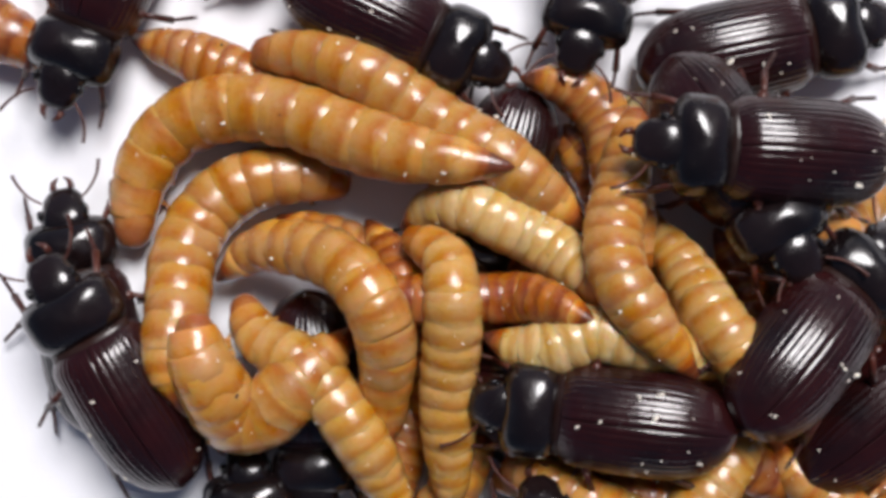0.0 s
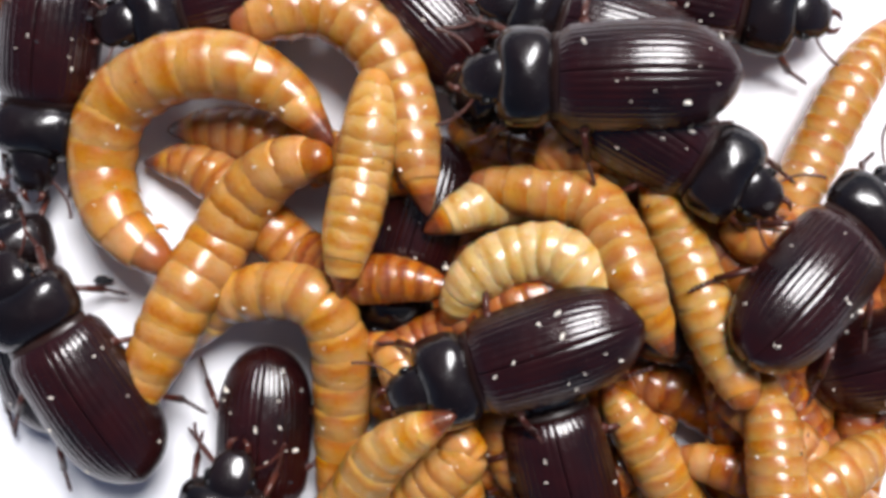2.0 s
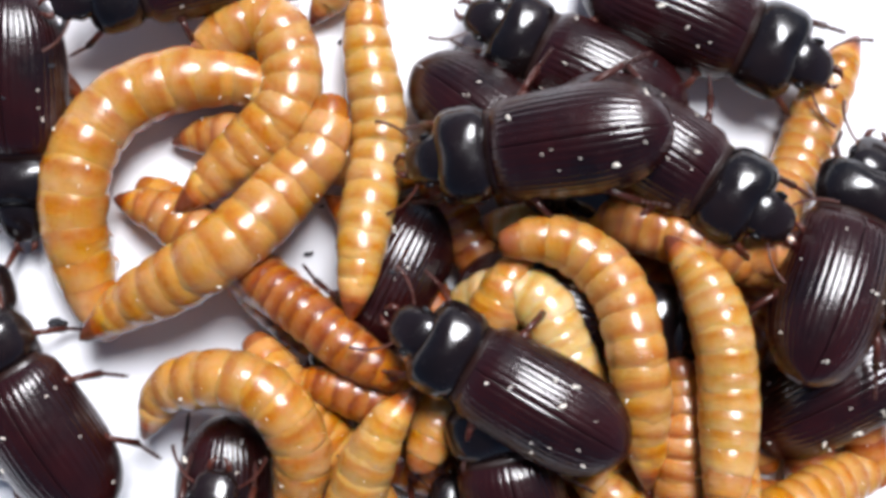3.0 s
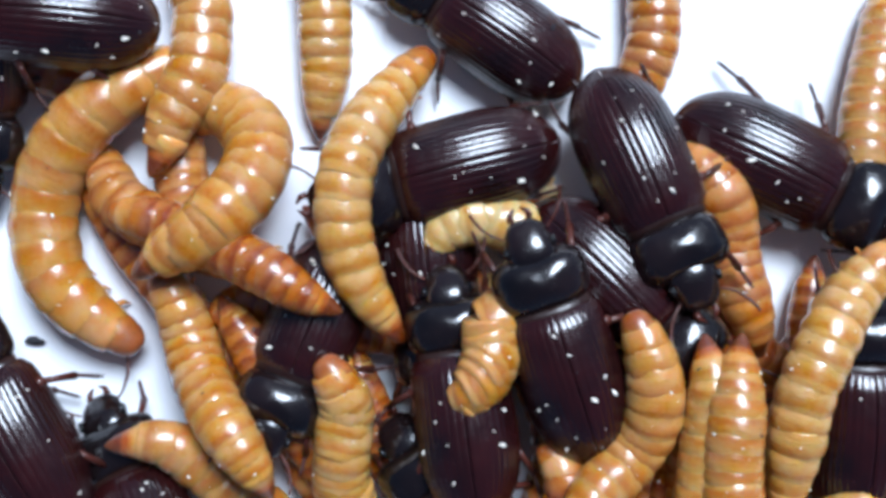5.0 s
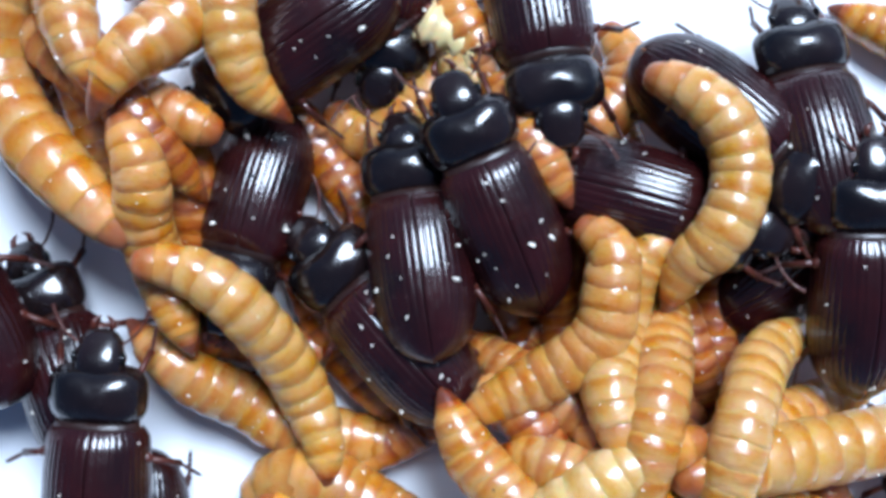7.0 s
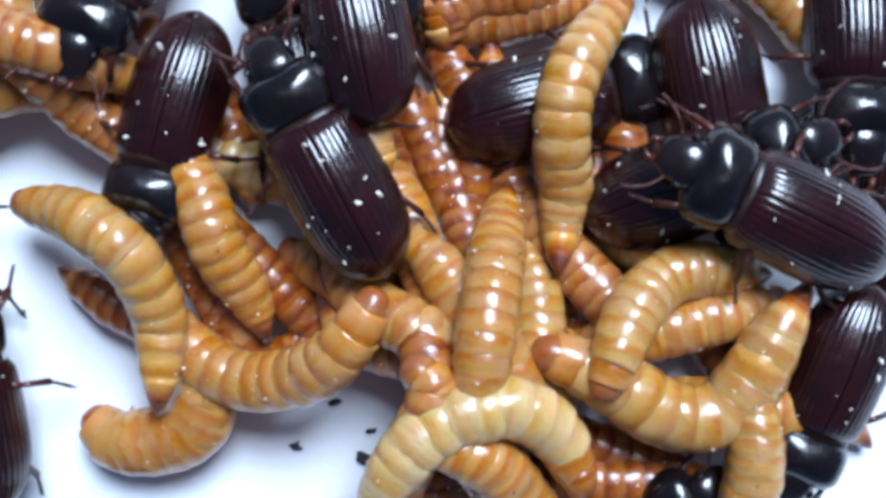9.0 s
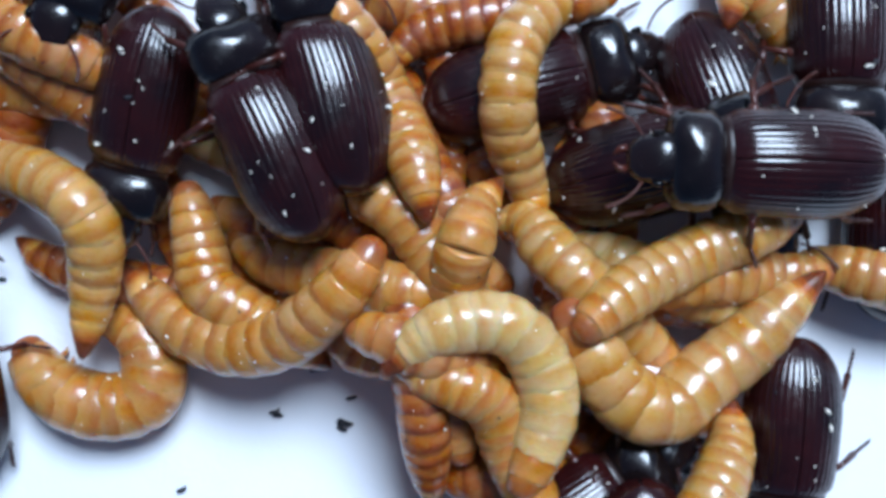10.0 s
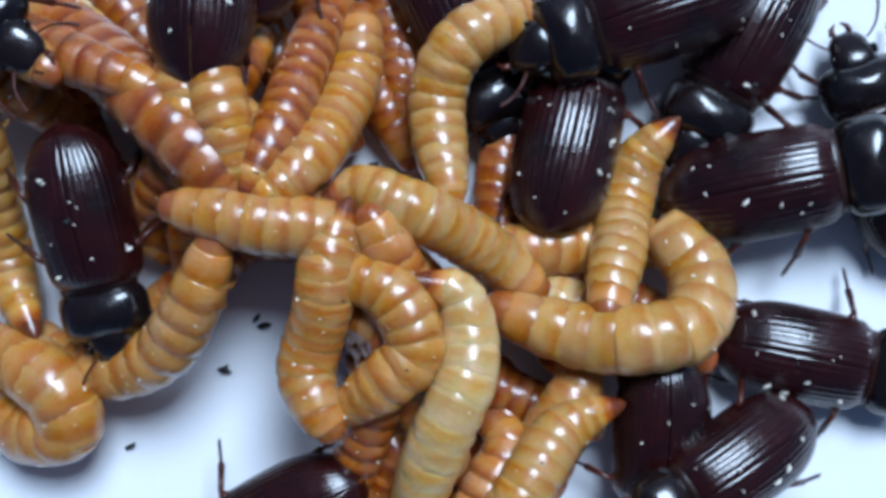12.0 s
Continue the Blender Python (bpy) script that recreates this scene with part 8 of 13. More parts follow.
    bend(w, 8.5, (66, -152, 14), (47, -145, 17), (29, -139, 20), (9, -132, 19), (-11, -126, 15), (-31, -119, 12), (-47, -107, 10), (-63, -93, 5))
    bend(w, 9.5, (75, -182, 21), (57, -172, 19), (38, -162, 15), (20, -152, 13), (2, -141, 13), (-16, -131, 12), (-35, -121, 10), (-55, -112, 5))
    bend(w, 10, (73, -148, 23), (52, -144, 20), (31, -139, 16), (10, -135, 13), (-10, -131, 13), (-30, -126, 12), (-51, -120, 10), (-70, -108, 5))
    bend(w, 10.5, (94, -142, 31), (74, -138, 30), (53, -134, 25), (32, -130, 19), (10, -126, 15), (-11, -121, 12), (-31, -116, 10), (-51, -107, 5))
    bend(w, 11, (122, -133, 22), (101, -129, 25), (82, -126, 27), (61, -122, 23), (40, -119, 16), (19, -115, 15), (-2, -111, 15), (-20, -106, 15))
    bend(w, 11.5, (150, -125, 19), (130, -122, 27), (111, -118, 37), (92, -115, 42), (72, -112, 40), (51, -109, 33), (29, -106, 22), (8, -105, 15))
    bend(w, 12, (169, -119, 16), (150, -115, 26), (131, -113, 38), (113, -111, 47), (94, -108, 49), (73, -105, 46), (51, -103, 36), (28, -105, 22))
    crawl(w)
    w = larva(16.5, "honey", 69)
    bend(w, 0, (0, 367, 10), (-5, 345, 12), (-10, 325, 13), (-15, 304, 13), (-20, 284, 13), (-25, 263, 15), (-30, 239, 26), (-34, 216, 35))
    bend(w, 0.5, (7, 347, 10), (1, 326, 12), (-5, 306, 13), (-11, 286, 13), (-17, 266, 13), (-23, 246, 13), (-28, 224, 18), (-35, 203, 25))
    bend(w, 1, (16, 318, 10), (9, 298, 12), (2, 278, 13), (-5, 258, 13), (-12, 239, 13), (-19, 219, 13), (-27, 199, 17), (-35, 179, 20))
    bend(w, 1.5, (25, 289, 10), (17, 269, 12), (8, 249, 13), (-0, 230, 13), (-8, 210, 17), (-16, 190, 22), (-25, 169, 28), (-35, 152, 28))
    bend(w, 2, (30, 269, 10), (21, 249, 12), (12, 230, 13), (3, 211, 14), (-6, 190, 20), (-14, 170, 28), (-23, 151, 31), (-35, 135, 27))
    bend(w, 2.5, (39, 261, 10), (29, 242, 12), (19, 223, 13), (9, 205, 13), (-1, 186, 17), (-11, 167, 19), (-22, 150, 18), (-34, 135, 12))
    bend(w, 3, (51, 281, 10), (41, 262, 12), (31, 244, 13), (21, 225, 13), (11, 207, 13), (0, 189, 12), (-10, 172, 10), (-23, 155, 5))
    bend(w, 3.5, (-23, 270, 10), (-19, 249, 12), (-16, 228, 13), (-13, 207, 13), (-9, 187, 13), (-8, 166, 12), (-6, 146, 10), (-4, 126, 5))
    bend(w, 4.5, (-14, 252, 10), (-12, 230, 12), (-10, 209, 13), (-7, 189, 13), (-5, 168, 13), (-4, 147, 12), (-5, 127, 10), (-5, 107, 5))
    bend(w, 5.5, (-6, 234, 10), (-5, 212, 12), (-3, 191, 13), (-2, 170, 13), (-1, 150, 13), (-1, 129, 12), (-3, 108, 10), (-7, 88, 5))
    bend(w, 6, (-28, 227, 10), (-23, 206, 12), (-18, 185, 13), (-14, 165, 13), (-9, 145, 13), (-5, 124, 12), (-2, 104, 10), (-2, 84, 5))
    bend(w, 6.5, (-24, 212, 10), (-35, 194, 12), (-45, 175, 13), (-55, 157, 13), (-66, 139, 13), (-76, 121, 12), (-86, 103, 10), (-96, 85, 5))
    bend(w, 7, (-24, 231, 10), (-33, 211, 12), (-42, 192, 13), (-51, 173, 15), (-59, 153, 19), (-67, 134, 23), (-76, 115, 26), (-85, 97, 25))
    bend(w, 7.5, (-59, 226, 10), (-64, 205, 12), (-68, 184, 13), (-72, 163, 17), (-74, 140, 25), (-76, 118, 34), (-79, 97, 41), (-86, 78, 45))
    bend(w, 8.5, (-45, 240, 10), (-50, 219, 12), (-55, 198, 13), (-60, 178, 14), (-63, 156, 19), (-66, 133, 27), (-69, 112, 33), (-76, 93, 33))
    bend(w, 9.5, (-31, 253, 10), (-36, 232, 12), (-41, 212, 13), (-47, 192, 13), (-53, 172, 13), (-59, 152, 12), (-65, 133, 10), (-73, 114, 5))
    bend(w, 10, (-29, 255, 10), (-34, 234, 12), (-40, 213, 13), (-45, 193, 13), (-51, 173, 13), (-57, 153, 12), (-63, 134, 10), (-70, 115, 5))
    bend(w, 10.5, (-27, 257, 10), (-32, 236, 12), (-37, 215, 13), (-43, 195, 13), (-48, 175, 13), (-54, 155, 12), (-60, 136, 10), (-67, 117, 5))
    bend(w, 11, (-25, 259, 10), (-30, 237, 12), (-35, 217, 13), (-40, 197, 13), (-45, 177, 13), (-51, 157, 12), (-57, 137, 10), (-64, 119, 5))
    bend(w, 11.5, (-23, 261, 10), (-27, 239, 12), (-32, 219, 13), (-37, 198, 13), (-42, 178, 13), (-48, 158, 12), (-54, 139, 10), (-61, 121, 5))
    bend(w, 12, (-22, 262, 10), (-26, 241, 12), (-31, 220, 13), (-36, 200, 13), (-41, 180, 13), (-46, 160, 12), (-52, 140, 10), (-59, 122, 5))
    crawl(w)
    w = larva(20.2, "deep", 76)
    bend(w, 0, (228, 19, 53), (220, 1, 58), (211, -17, 59), (205, -34, 52), (198, -52, 45), (187, -69, 52), (175, -85, 60), (165, -102, 65))
    bend(w, 0.5, (202, 28, 51), (208, 10, 57), (211, -9, 59), (215, -29, 53), (220, -49, 45), (220, -68, 53), (218, -86, 64), (219, -104, 67))
    bend(w, 1, (197, 31, 60), (189, 13, 65), (199, -3, 65), (214, -19, 57), (230, -34, 46), (240, -50, 52), (248, -64, 62), (259, -80, 62))
    bend(w, 1.5, (221, 24, 58), (223, 5, 63), (228, -14, 62), (236, -33, 53), (245, -53, 42), (250, -72, 41), (254, -91, 43), (261, -111, 39))
    bend(w, 2, (190, 12, 42), (200, -4, 48), (219, -4, 49), (241, -2, 42), (265, 0, 31), (288, 3, 24), (310, 5, 20), (333, 7, 14))
    bend(w, 2.5, (198, 19, 45), (213, 7, 50), (232, 10, 50), (252, 18, 41), (275, 27, 28), (298, 36, 16), (319, 44, 11), (340, 53, 6))
    bend(w, 3, (210, 15, 48), (228, 12, 54), (247, 15, 57), (268, 18, 50), (291, 21, 39), (315, 25, 29), (337, 28, 25), (358, 32, 22))
    bend(w, 3.5, (199, 79, 27), (207, 61, 35), (215, 44, 44), (224, 27, 49), (234, 10, 48), (243, -8, 45), (240, -28, 45), (230, -44, 45))
    bend(w, 4.5, (201, 80, 15), (215, 70, 19), (227, 54, 22), (235, 36, 24), (238, 17, 29), (243, -2, 33), (248, -20, 31), (249, -38, 25))
    bend(w, 5.5, (197, 79, 33), (214, 76, 45), (228, 62, 52), (234, 44, 46), (236, 25, 34), (240, 5, 34), (250, -12, 37), (263, -29, 29))
    bend(w, 6, (203, 69, 28), (220, 65, 40), (228, 48, 50), (233, 28, 47), (242, 11, 36), (255, -4, 36), (267, -19, 42), (282, -34, 37))
    bend(w, 6.5, (203, 97, 16), (215, 80, 25), (222, 61, 35), (224, 41, 36), (226, 21, 31), (232, 2, 37), (238, -16, 47), (247, -34, 47))
    bend(w, 7, (198, 78, 10), (209, 60, 15), (206, 39, 20), (193, 24, 22), (175, 14, 21), (156, 4, 29), (137, -5, 39), (118, -13, 40))
    bend(w, 7.5, (231, 58, 11), (214, 69, 13), (200, 53, 16), (197, 33, 18), (194, 12, 19), (190, -9, 26), (186, -29, 31), (183, -49, 29))
    bend(w, 8.5, (242, -21, 18), (227, -23, 18), (226, -38, 19), (233, -54, 20), (240, -70, 21), (246, -86, 27), (252, -102, 32), (259, -118, 29))
    bend(w, 9.5, (254, -98, 25), (241, -114, 26), (251, -129, 31), (267, -140, 40), (283, -151, 46), (299, -162, 46), (316, -174, 40), (334, -186, 32))
    bend(w, 10, (249, -135, 38), (257, -153, 38), (273, -165, 36), (289, -176, 39), (305, -186, 44), (322, -197, 43), (339, -209, 40), (358, -221, 34))
    bend(w, 10.5, (213, -130, 63), (223, -146, 61), (239, -159, 51), (256, -170, 47), (272, -181, 48), (289, -191, 49), (304, -201, 56), (320, -211, 59))
    bend(w, 11, (180, -126, 85), (192, -141, 81), (206, -154, 71), (223, -164, 58), (240, -175, 47), (257, -186, 45), (273, -195, 55), (288, -204, 64))
    bend(w, 11.5, (169, -128, 91), (186, -136, 86), (203, -144, 76), (219, -155, 63), (236, -166, 51), (254, -177, 43), (270, -187, 45), (287, -197, 47))
    bend(w, 12, (176, -119, 93), (185, -135, 90), (192, -152, 83), (199, -169, 79), (204, -188, 76), (208, -207, 69), (213, -226, 60), (218, -246, 53))
    crawl(w)
    w = larva(16.5, "amber", 83)
    bend(w, 0, (25, -114, 20), (14, -129, 27), (3, -147, 24), (-9, -165, 20), (-20, -182, 21), (-32, -199, 20), (-43, -218, 15), (-56, -238, 6))
    bend(w, 0.5, (13, -97, 37), (9, -113, 43), (1, -131, 42), (-8, -149, 37), (-17, -168, 32), (-26, -188, 25), (-35, -209, 15), (-45, -230, 6))
    bend(w, 1, (-3, -77, 60), (1, -93, 62), (-1, -111, 62), (-6, -130, 58), (-12, -150, 50), (-18, -171, 38), (-24, -194, 22), (-30, -217, 10))
    bend(w, 1.5, (-13, -64, 61), (-2, -80, 64), (-1, -99, 64), (-5, -118, 62), (-8, -138, 59), (-12, -159, 50), (-16, -181, 38), (-20, -204, 26))
    bend(w, 2, (-7, -63, 54), (4, -79, 57), (11, -96, 53), (18, -111, 50), (25, -126, 50), (31, -140, 51), (38, -155, 49), (45, -170, 45))
    bend(w, 2.5, (-1, -62, 48), (10, -78, 53), (24, -92, 51), (41, -102, 44), (58, -113, 39), (75, -123, 39), (93, -133, 39), (110, -143, 39))
    bend(w, 3, (-56, -38, 34), (-44, -54, 41), (-33, -70, 44), (-22, -85, 40), (-10, -100, 34), (2, -115, 31), (14, -131, 28), (26, -146, 22))
    bend(w, 3.5, (-113, -13, 24), (-101, -30, 26), (-94, -49, 24), (-87, -69, 23), (-80, -88, 26), (-72, -106, 31), (-66, -125, 31), (-60, -146, 23))
    bend(w, 4.5, (-105, 3, 27), (-94, -14, 28), (-86, -33, 29), (-78, -51, 37), (-68, -68, 50), (-58, -84, 60), (-49, -102, 58), (-42, -121, 48))
    bend(w, 5.5, (-89, 19, 60), (-81, 2, 53), (-76, -17, 44), (-70, -36, 45), (-59, -53, 56), (-47, -68, 68), (-35, -83, 72), (-24, -99, 68))
    bend(w, 6, (-108, 14, 76), (-94, 3, 73), (-81, -8, 62), (-72, -23, 53), (-67, -42, 51), (-59, -60, 58), (-52, -78, 62), (-48, -97, 59))
    bend(w, 6.5, (-106, 47, 81), (-97, 30, 81), (-91, 14, 72), (-86, -2, 57), (-81, -19, 46), (-74, -38, 47), (-69, -57, 51), (-66, -76, 48))
    bend(w, 7, (-77, 17, 78), (-68, 0, 81), (-64, -18, 78), (-67, -36, 66), (-64, -54, 54), (-57, -72, 52), (-50, -91, 56), (-43, -109, 52))
    bend(w, 7.5, (-83, 88, 69), (-79, 67, 77), (-76, 48, 81), (-75, 30, 78), (-75, 12, 69), (-66, -3, 63), (-50, -14, 64), (-34, -23, 62))
    bend(w, 8.5, (-25, 21, 56), (-21, 3, 51), (-17, -16, 50), (-11, -35, 53), (-6, -53, 50), (3, -69, 43), (14, -84, 39), (25, -99, 35))
    bend(w, 9.5, (34, -48, 36), (42, -66, 40), (51, -85, 47), (60, -103, 53), (69, -120, 55), (78, -138, 49), (85, -156, 38), (89, -177, 28))
    bend(w, 10, (36, -76, 36), (41, -95, 39), (45, -115, 39), (50, -134, 41), (66, -146, 43), (83, -157, 39), (99, -168, 32), (115, -179, 26))
    bend(w, 10.5, (36, -22, 48), (38, -42, 45), (40, -61, 41), (42, -81, 41), (45, -101, 43), (43, -120, 39), (39, -140, 31), (39, -161, 22))
    bend(w, 11, (57, -51, 64), (57, -70, 62), (57, -89, 62), (58, -109, 65), (65, -126, 64), (71, -144, 55), (77, -163, 40), (83, -182, 26))
    bend(w, 11.5, (55, -64, 63), (59, -84, 68), (65, -102, 76), (71, -121, 82), (76, -139, 83), (79, -157, 73), (80, -177, 58), (83, -197, 44))
    bend(w, 12, (63, 27, 39), (67, 4, 52), (71, -18, 66), (75, -39, 79), (78, -59, 87), (79, -77, 84), (78, -95, 74), (79, -113, 61))
    crawl(w)
    w = larva(16.5, "amber", 90)
    bend(w, 0, (37, -122, 44), (55, -130, 52), (71, -137, 58), (88, -145, 64), (105, -153, 64), (124, -164, 55), (145, -177, 38), (167, -190, 24))
    bend(w, 0.5, (34, -120, 53), (50, -128, 59), (62, -136, 62), (75, -146, 61), (88, -156, 54), (103, -168, 43), (118, -181, 30), (133, -194, 18))
    bend(w, 1, (31, -118, 53), (46, -128, 53), (52, -139, 50), (57, -150, 44), (63, -161, 38), (69, -172, 33), (75, -184, 27), (81, -196, 21))
    bend(w, 1.5, (28, -116, 57), (42, -127, 55), (39, -138, 54), (36, -149, 50), (33, -161, 45), (30, -172, 40), (26, -184, 35), (23, -197, 29))
    bend(w, 2, (26, -113, 62), (38, -124, 62), (28, -136, 59), (17, -148, 53), (6, -161, 45), (-5, -175, 36), (-17, -189, 27), (-29, -203, 18))
    bend(w, 2.5, (25, -112, 56), (36, -124, 53), (20, -138, 46), (4, -151, 38), (-13, -164, 36), (-29, -176, 35), (-46, -189, 30), (-63, -204, 22))
    bend(w, 3, (40, -109, 52), (48, -91, 51), (56, -75, 44), (65, -58, 38), (74, -39, 46), (83, -21, 57), (91, -4, 59), (101, 14, 52))
    bend(w, 3.5, (41, -109, 60), (47, -90, 62), (54, -73, 56), (62, -57, 46), (69, -38, 49), (76, -19, 61), (83, -1, 68), (90, 17, 63))
    bend(w, 4.5, (90, -33, 62), (87, -31, 62), (84, -29, 63), (82, -28, 62), (84, -29, 60), (83, -28, 62), (81, -27, 65), (78, -25, 63))
    bend(w, 5.5, (141, 42, 54), (127, 27, 56), (113, 13, 65), (102, -2, 75), (98, -20, 81), (90, -37, 83), (79, -52, 80), (66, -67, 72))
    bend(w, 6, (128, 72, 33), (117, 53, 41), (107, 35, 51), (98, 18, 56), (88, 1, 60), (75, -14, 65), (63, -29, 60), (50, -44, 49))
    bend(w, 6.5, (62, 3, 16), (56, -17, 21), (53, -38, 25), (50, -58, 27), (48, -78, 29), (45, -98, 34), (43, -118, 32), (40, -139, 23))
    bend(w, 7, (34, 31, 17), (47, 15, 17), (65, 16, 19), (80, 29, 21), (96, 43, 19), (111, 57, 16), (127, 71, 14), (143, 86, 8))
    bend(w, 7.5, (45, 51, 32), (37, 32, 28), (49, 20, 29), (69, 17, 29), (89, 14, 24), (109, 12, 16), (129, 9, 10), (150, 6, 5))
    bend(w, 8.5, (92, 30, 24), (84, 12, 22), (91, -4, 21), (105, -15, 22), (119, -27, 28), (133, -38, 33), (147, -49, 33), (161, -60, 30))
    bend(w, 9.5, (141, 8, 29), (132, -10, 26), (134, -29, 22), (142, -49, 25), (150, -68, 37), (158, -87, 48), (165, -105, 54), (173, -123, 57))
    bend(w, 10, (80, 6, 22), (85, -9, 24), (94, -25, 22), (107, -40, 26), (120, -57, 40), (133, -73, 52), (146, -87, 57), (158, -100, 59))
    bend(w, 10.5, (21, 3, 25), (40, -10, 33), (57, -22, 38), (75, -35, 48), (94, -48, 63), (111, -60, 72), (127, -69, 73), (144, -78, 70))
    bend(w, 11, (28, 19, 27), (47, 5, 40), (65, -10, 53), (84, -24, 68), (101, -37, 82), (117, -49, 88), (133, -58, 86), (150, -65, 84))
    bend(w, 11.5, (57, 90, 31), (62, 65, 46), (68, 41, 63), (73, 18, 78), (78, -2, 86), (81, -21, 90), (82, -39, 88), (85, -58, 88))
    bend(w, 12, (60, 25, 46), (70, 3, 60), (80, -18, 76), (88, -37, 87), (95, -55, 91), (100, -73, 92), (103, -91, 91), (105, -110, 91))
    crawl(w)
    w = larva(18.2, "honey", 41)
    bend(w, 0, (426, 46, 43), (416, 26, 43), (408, 7, 40), (394, -13, 47), (383, -32, 50), (374, -52, 47), (372, -73, 35), (369, -94, 21))
    bend(w, 0.5, (422, 44, 44), (413, 25, 43), (404, 5, 41), (391, -15, 47), (379, -34, 52), (370, -54, 51), (367, -74, 39), (366, -96, 25))
    bend(w, 1, (417, 42, 44), (408, 23, 43), (399, 3, 43), (386, -17, 49), (372, -37, 58), (360, -56, 62), (357, -76, 53), (355, -97, 40))
    bend(w, 1.5, (413, 40, 44), (404, 20, 42), (393, 0, 46), (380, -20, 53), (365, -39, 64), (354, -58, 69), (350, -78, 61), (348, -99, 49))
    bend(w, 2, (410, 38, 41), (399, 18, 42), (386, -2, 49), (373, -22, 59), (361, -41, 68), (354, -61, 66), (351, -81, 56), (349, -103, 44))
    bend(w, 2.5, (407, 36, 37), (394, 16, 43), (379, -4, 54), (366, -23, 66), (357, -43, 70), (354, -64, 60), (354, -86, 45), (353, -108, 31))
    bend(w, 3, (404, 34, 35), (389, 15, 45), (375, -5, 55), (362, -25, 67), (355, -44, 68), (354, -66, 56), (355, -89, 39), (354, -112, 25))
    bend(w, 3.5, (400, 33, 37), (385, 14, 47), (372, -6, 55), (360, -25, 65), (353, -45, 67), (350, -66, 60), (350, -89, 45), (350, -113, 31))
    bend(w, 4.5, (351, 30, 58), (332, 13, 69), (315, -5, 80), (304, -25, 86), (296, -46, 86), (293, -68, 80), (292, -92, 69), (291, -117, 57))
    bend(w, 5.5, (307, 25, 76), (289, 11, 75), (274, -8, 70), (261, -29, 74), (250, -50, 81), (245, -74, 82), (242, -98, 77), (239, -123, 72))
    bend(w, 6, (261, 49, 67), (261, 27, 66), (264, 5, 60), (267, -17, 58), (264, -39, 68), (260, -60, 74), (255, -82, 71), (249, -103, 65))
    bend(w, 6.5, (225, 41, 63), (241, 26, 67), (253, 7, 67), (261, -15, 64), (260, -37, 69), (255, -59, 74), (251, -82, 68), (247, -104, 57))
    bend(w, 7, (213, 42, 70), (233, 33, 79), (250, 17, 84), (259, -4, 84), (257, -27, 86), (247, -47, 85), (233, -63, 75), (224, -85, 62))
    bend(w, 7.5, (218, 39, 76), (238, 29, 87), (251, 10, 91), (257, -11, 91), (256, -34, 88), (249, -55, 82), (234, -71, 73), (217, -86, 64))
    bend(w, 8.5, (254, 49, 36), (253, 35, 49), (250, 14, 63), (247, -9, 66), (246, -32, 60), (246, -55, 48), (238, -75, 48), (230, -95, 56))
    bend(w, 9.5, (283, 53, 33), (260, 36, 45), (242, 16, 56), (231, -7, 62), (230, -31, 58), (235, -55, 45), (239, -80, 40), (242, -105, 47))
    bend(w, 10, (266, 44, 28), (246, 28, 40), (229, 9, 53), (222, -13, 61), (221, -35, 60), (226, -56, 47), (234, -77, 36), (241, -99, 38))
    bend(w, 10.5, (268, 39, 18), (249, 22, 32), (232, 4, 47), (224, -17, 55), (223, -39, 54), (227, -59, 42), (233, -79, 26), (238, -101, 17))
    bend(w, 11, (299, 21, 21), (274, 16, 35), (251, 5, 49), (236, -13, 54), (232, -35, 49), (233, -57, 35), (234, -79, 19), (236, -103, 7))
    bend(w, 11.5, (285, 5, 32), (262, 6, 45), (244, -8, 56), (232, -26, 56), (228, -46, 48), (228, -67, 40), (231, -88, 33), (234, -110, 27))
    bend(w, 12, (273, -3, 38), (251, -9, 51), (231, -19, 59), (218, -35, 57), (213, -55, 52), (214, -77, 57), (218, -99, 66), (221, -120, 70))
    crawl(w)
    w = larva(16.5, "amber", 48)
    bend(w, 0, (218, -295, 86), (211, -274, 93), (206, -256, 95), (203, -240, 90), (204, -227, 75), (204, -214, 60), (201, -197, 53), (199, -180, 45))
    bend(w, 0.5, (214, -279, 90), (209, -259, 94), (205, -242, 93), (204, -227, 84), (205, -214, 68), (206, -200, 55), (204, -183, 47), (202, -166, 36))
    bend(w, 1, (210, -257, 93), (206, -239, 94), (205, -223, 88), (206, -208, 77), (207, -193, 64), (207, -176, 55), (206, -159, 47), (204, -142, 37))
    bend(w, 1.5, (209, -232, 92), (208, -215, 87), (209, -199, 78), (208, -182, 72), (207, -165, 68), (207, -147, 62), (205, -129, 56), (202, -111, 49))
    bend(w, 2, (211, -206, 85), (211, -189, 79), (211, -172, 74), (210, -153, 73), (209, -135, 70), (209, -117, 65), (207, -99, 59), (205, -81, 51))
    bend(w, 2.5, (210, -180, 81), (209, -161, 82), (210, -143, 79), (210, -126, 74), (210, -107, 70), (211, -89, 66), (210, -71, 61), (207, -53, 53))
    bend(w, 3, (207, -155, 86), (208, -137, 85), (210, -120, 78), (211, -103, 70), (211, -84, 71), (211, -64, 72), (209, -46, 71), (205, -28, 67))
    bend(w, 3.5, (205, -139, 88), (207, -122, 82), (210, -104, 74), (211, -86, 69), (211, -67, 72), (211, -47, 76), (209, -29, 76), (205, -11, 72))
    bend(w, 4.5, (215, -150, 91), (216, -133, 87), (216, -114, 86), (216, -95, 88), (216, -77, 89), (217, -58, 89), (218, -40, 86), (219, -23, 79))
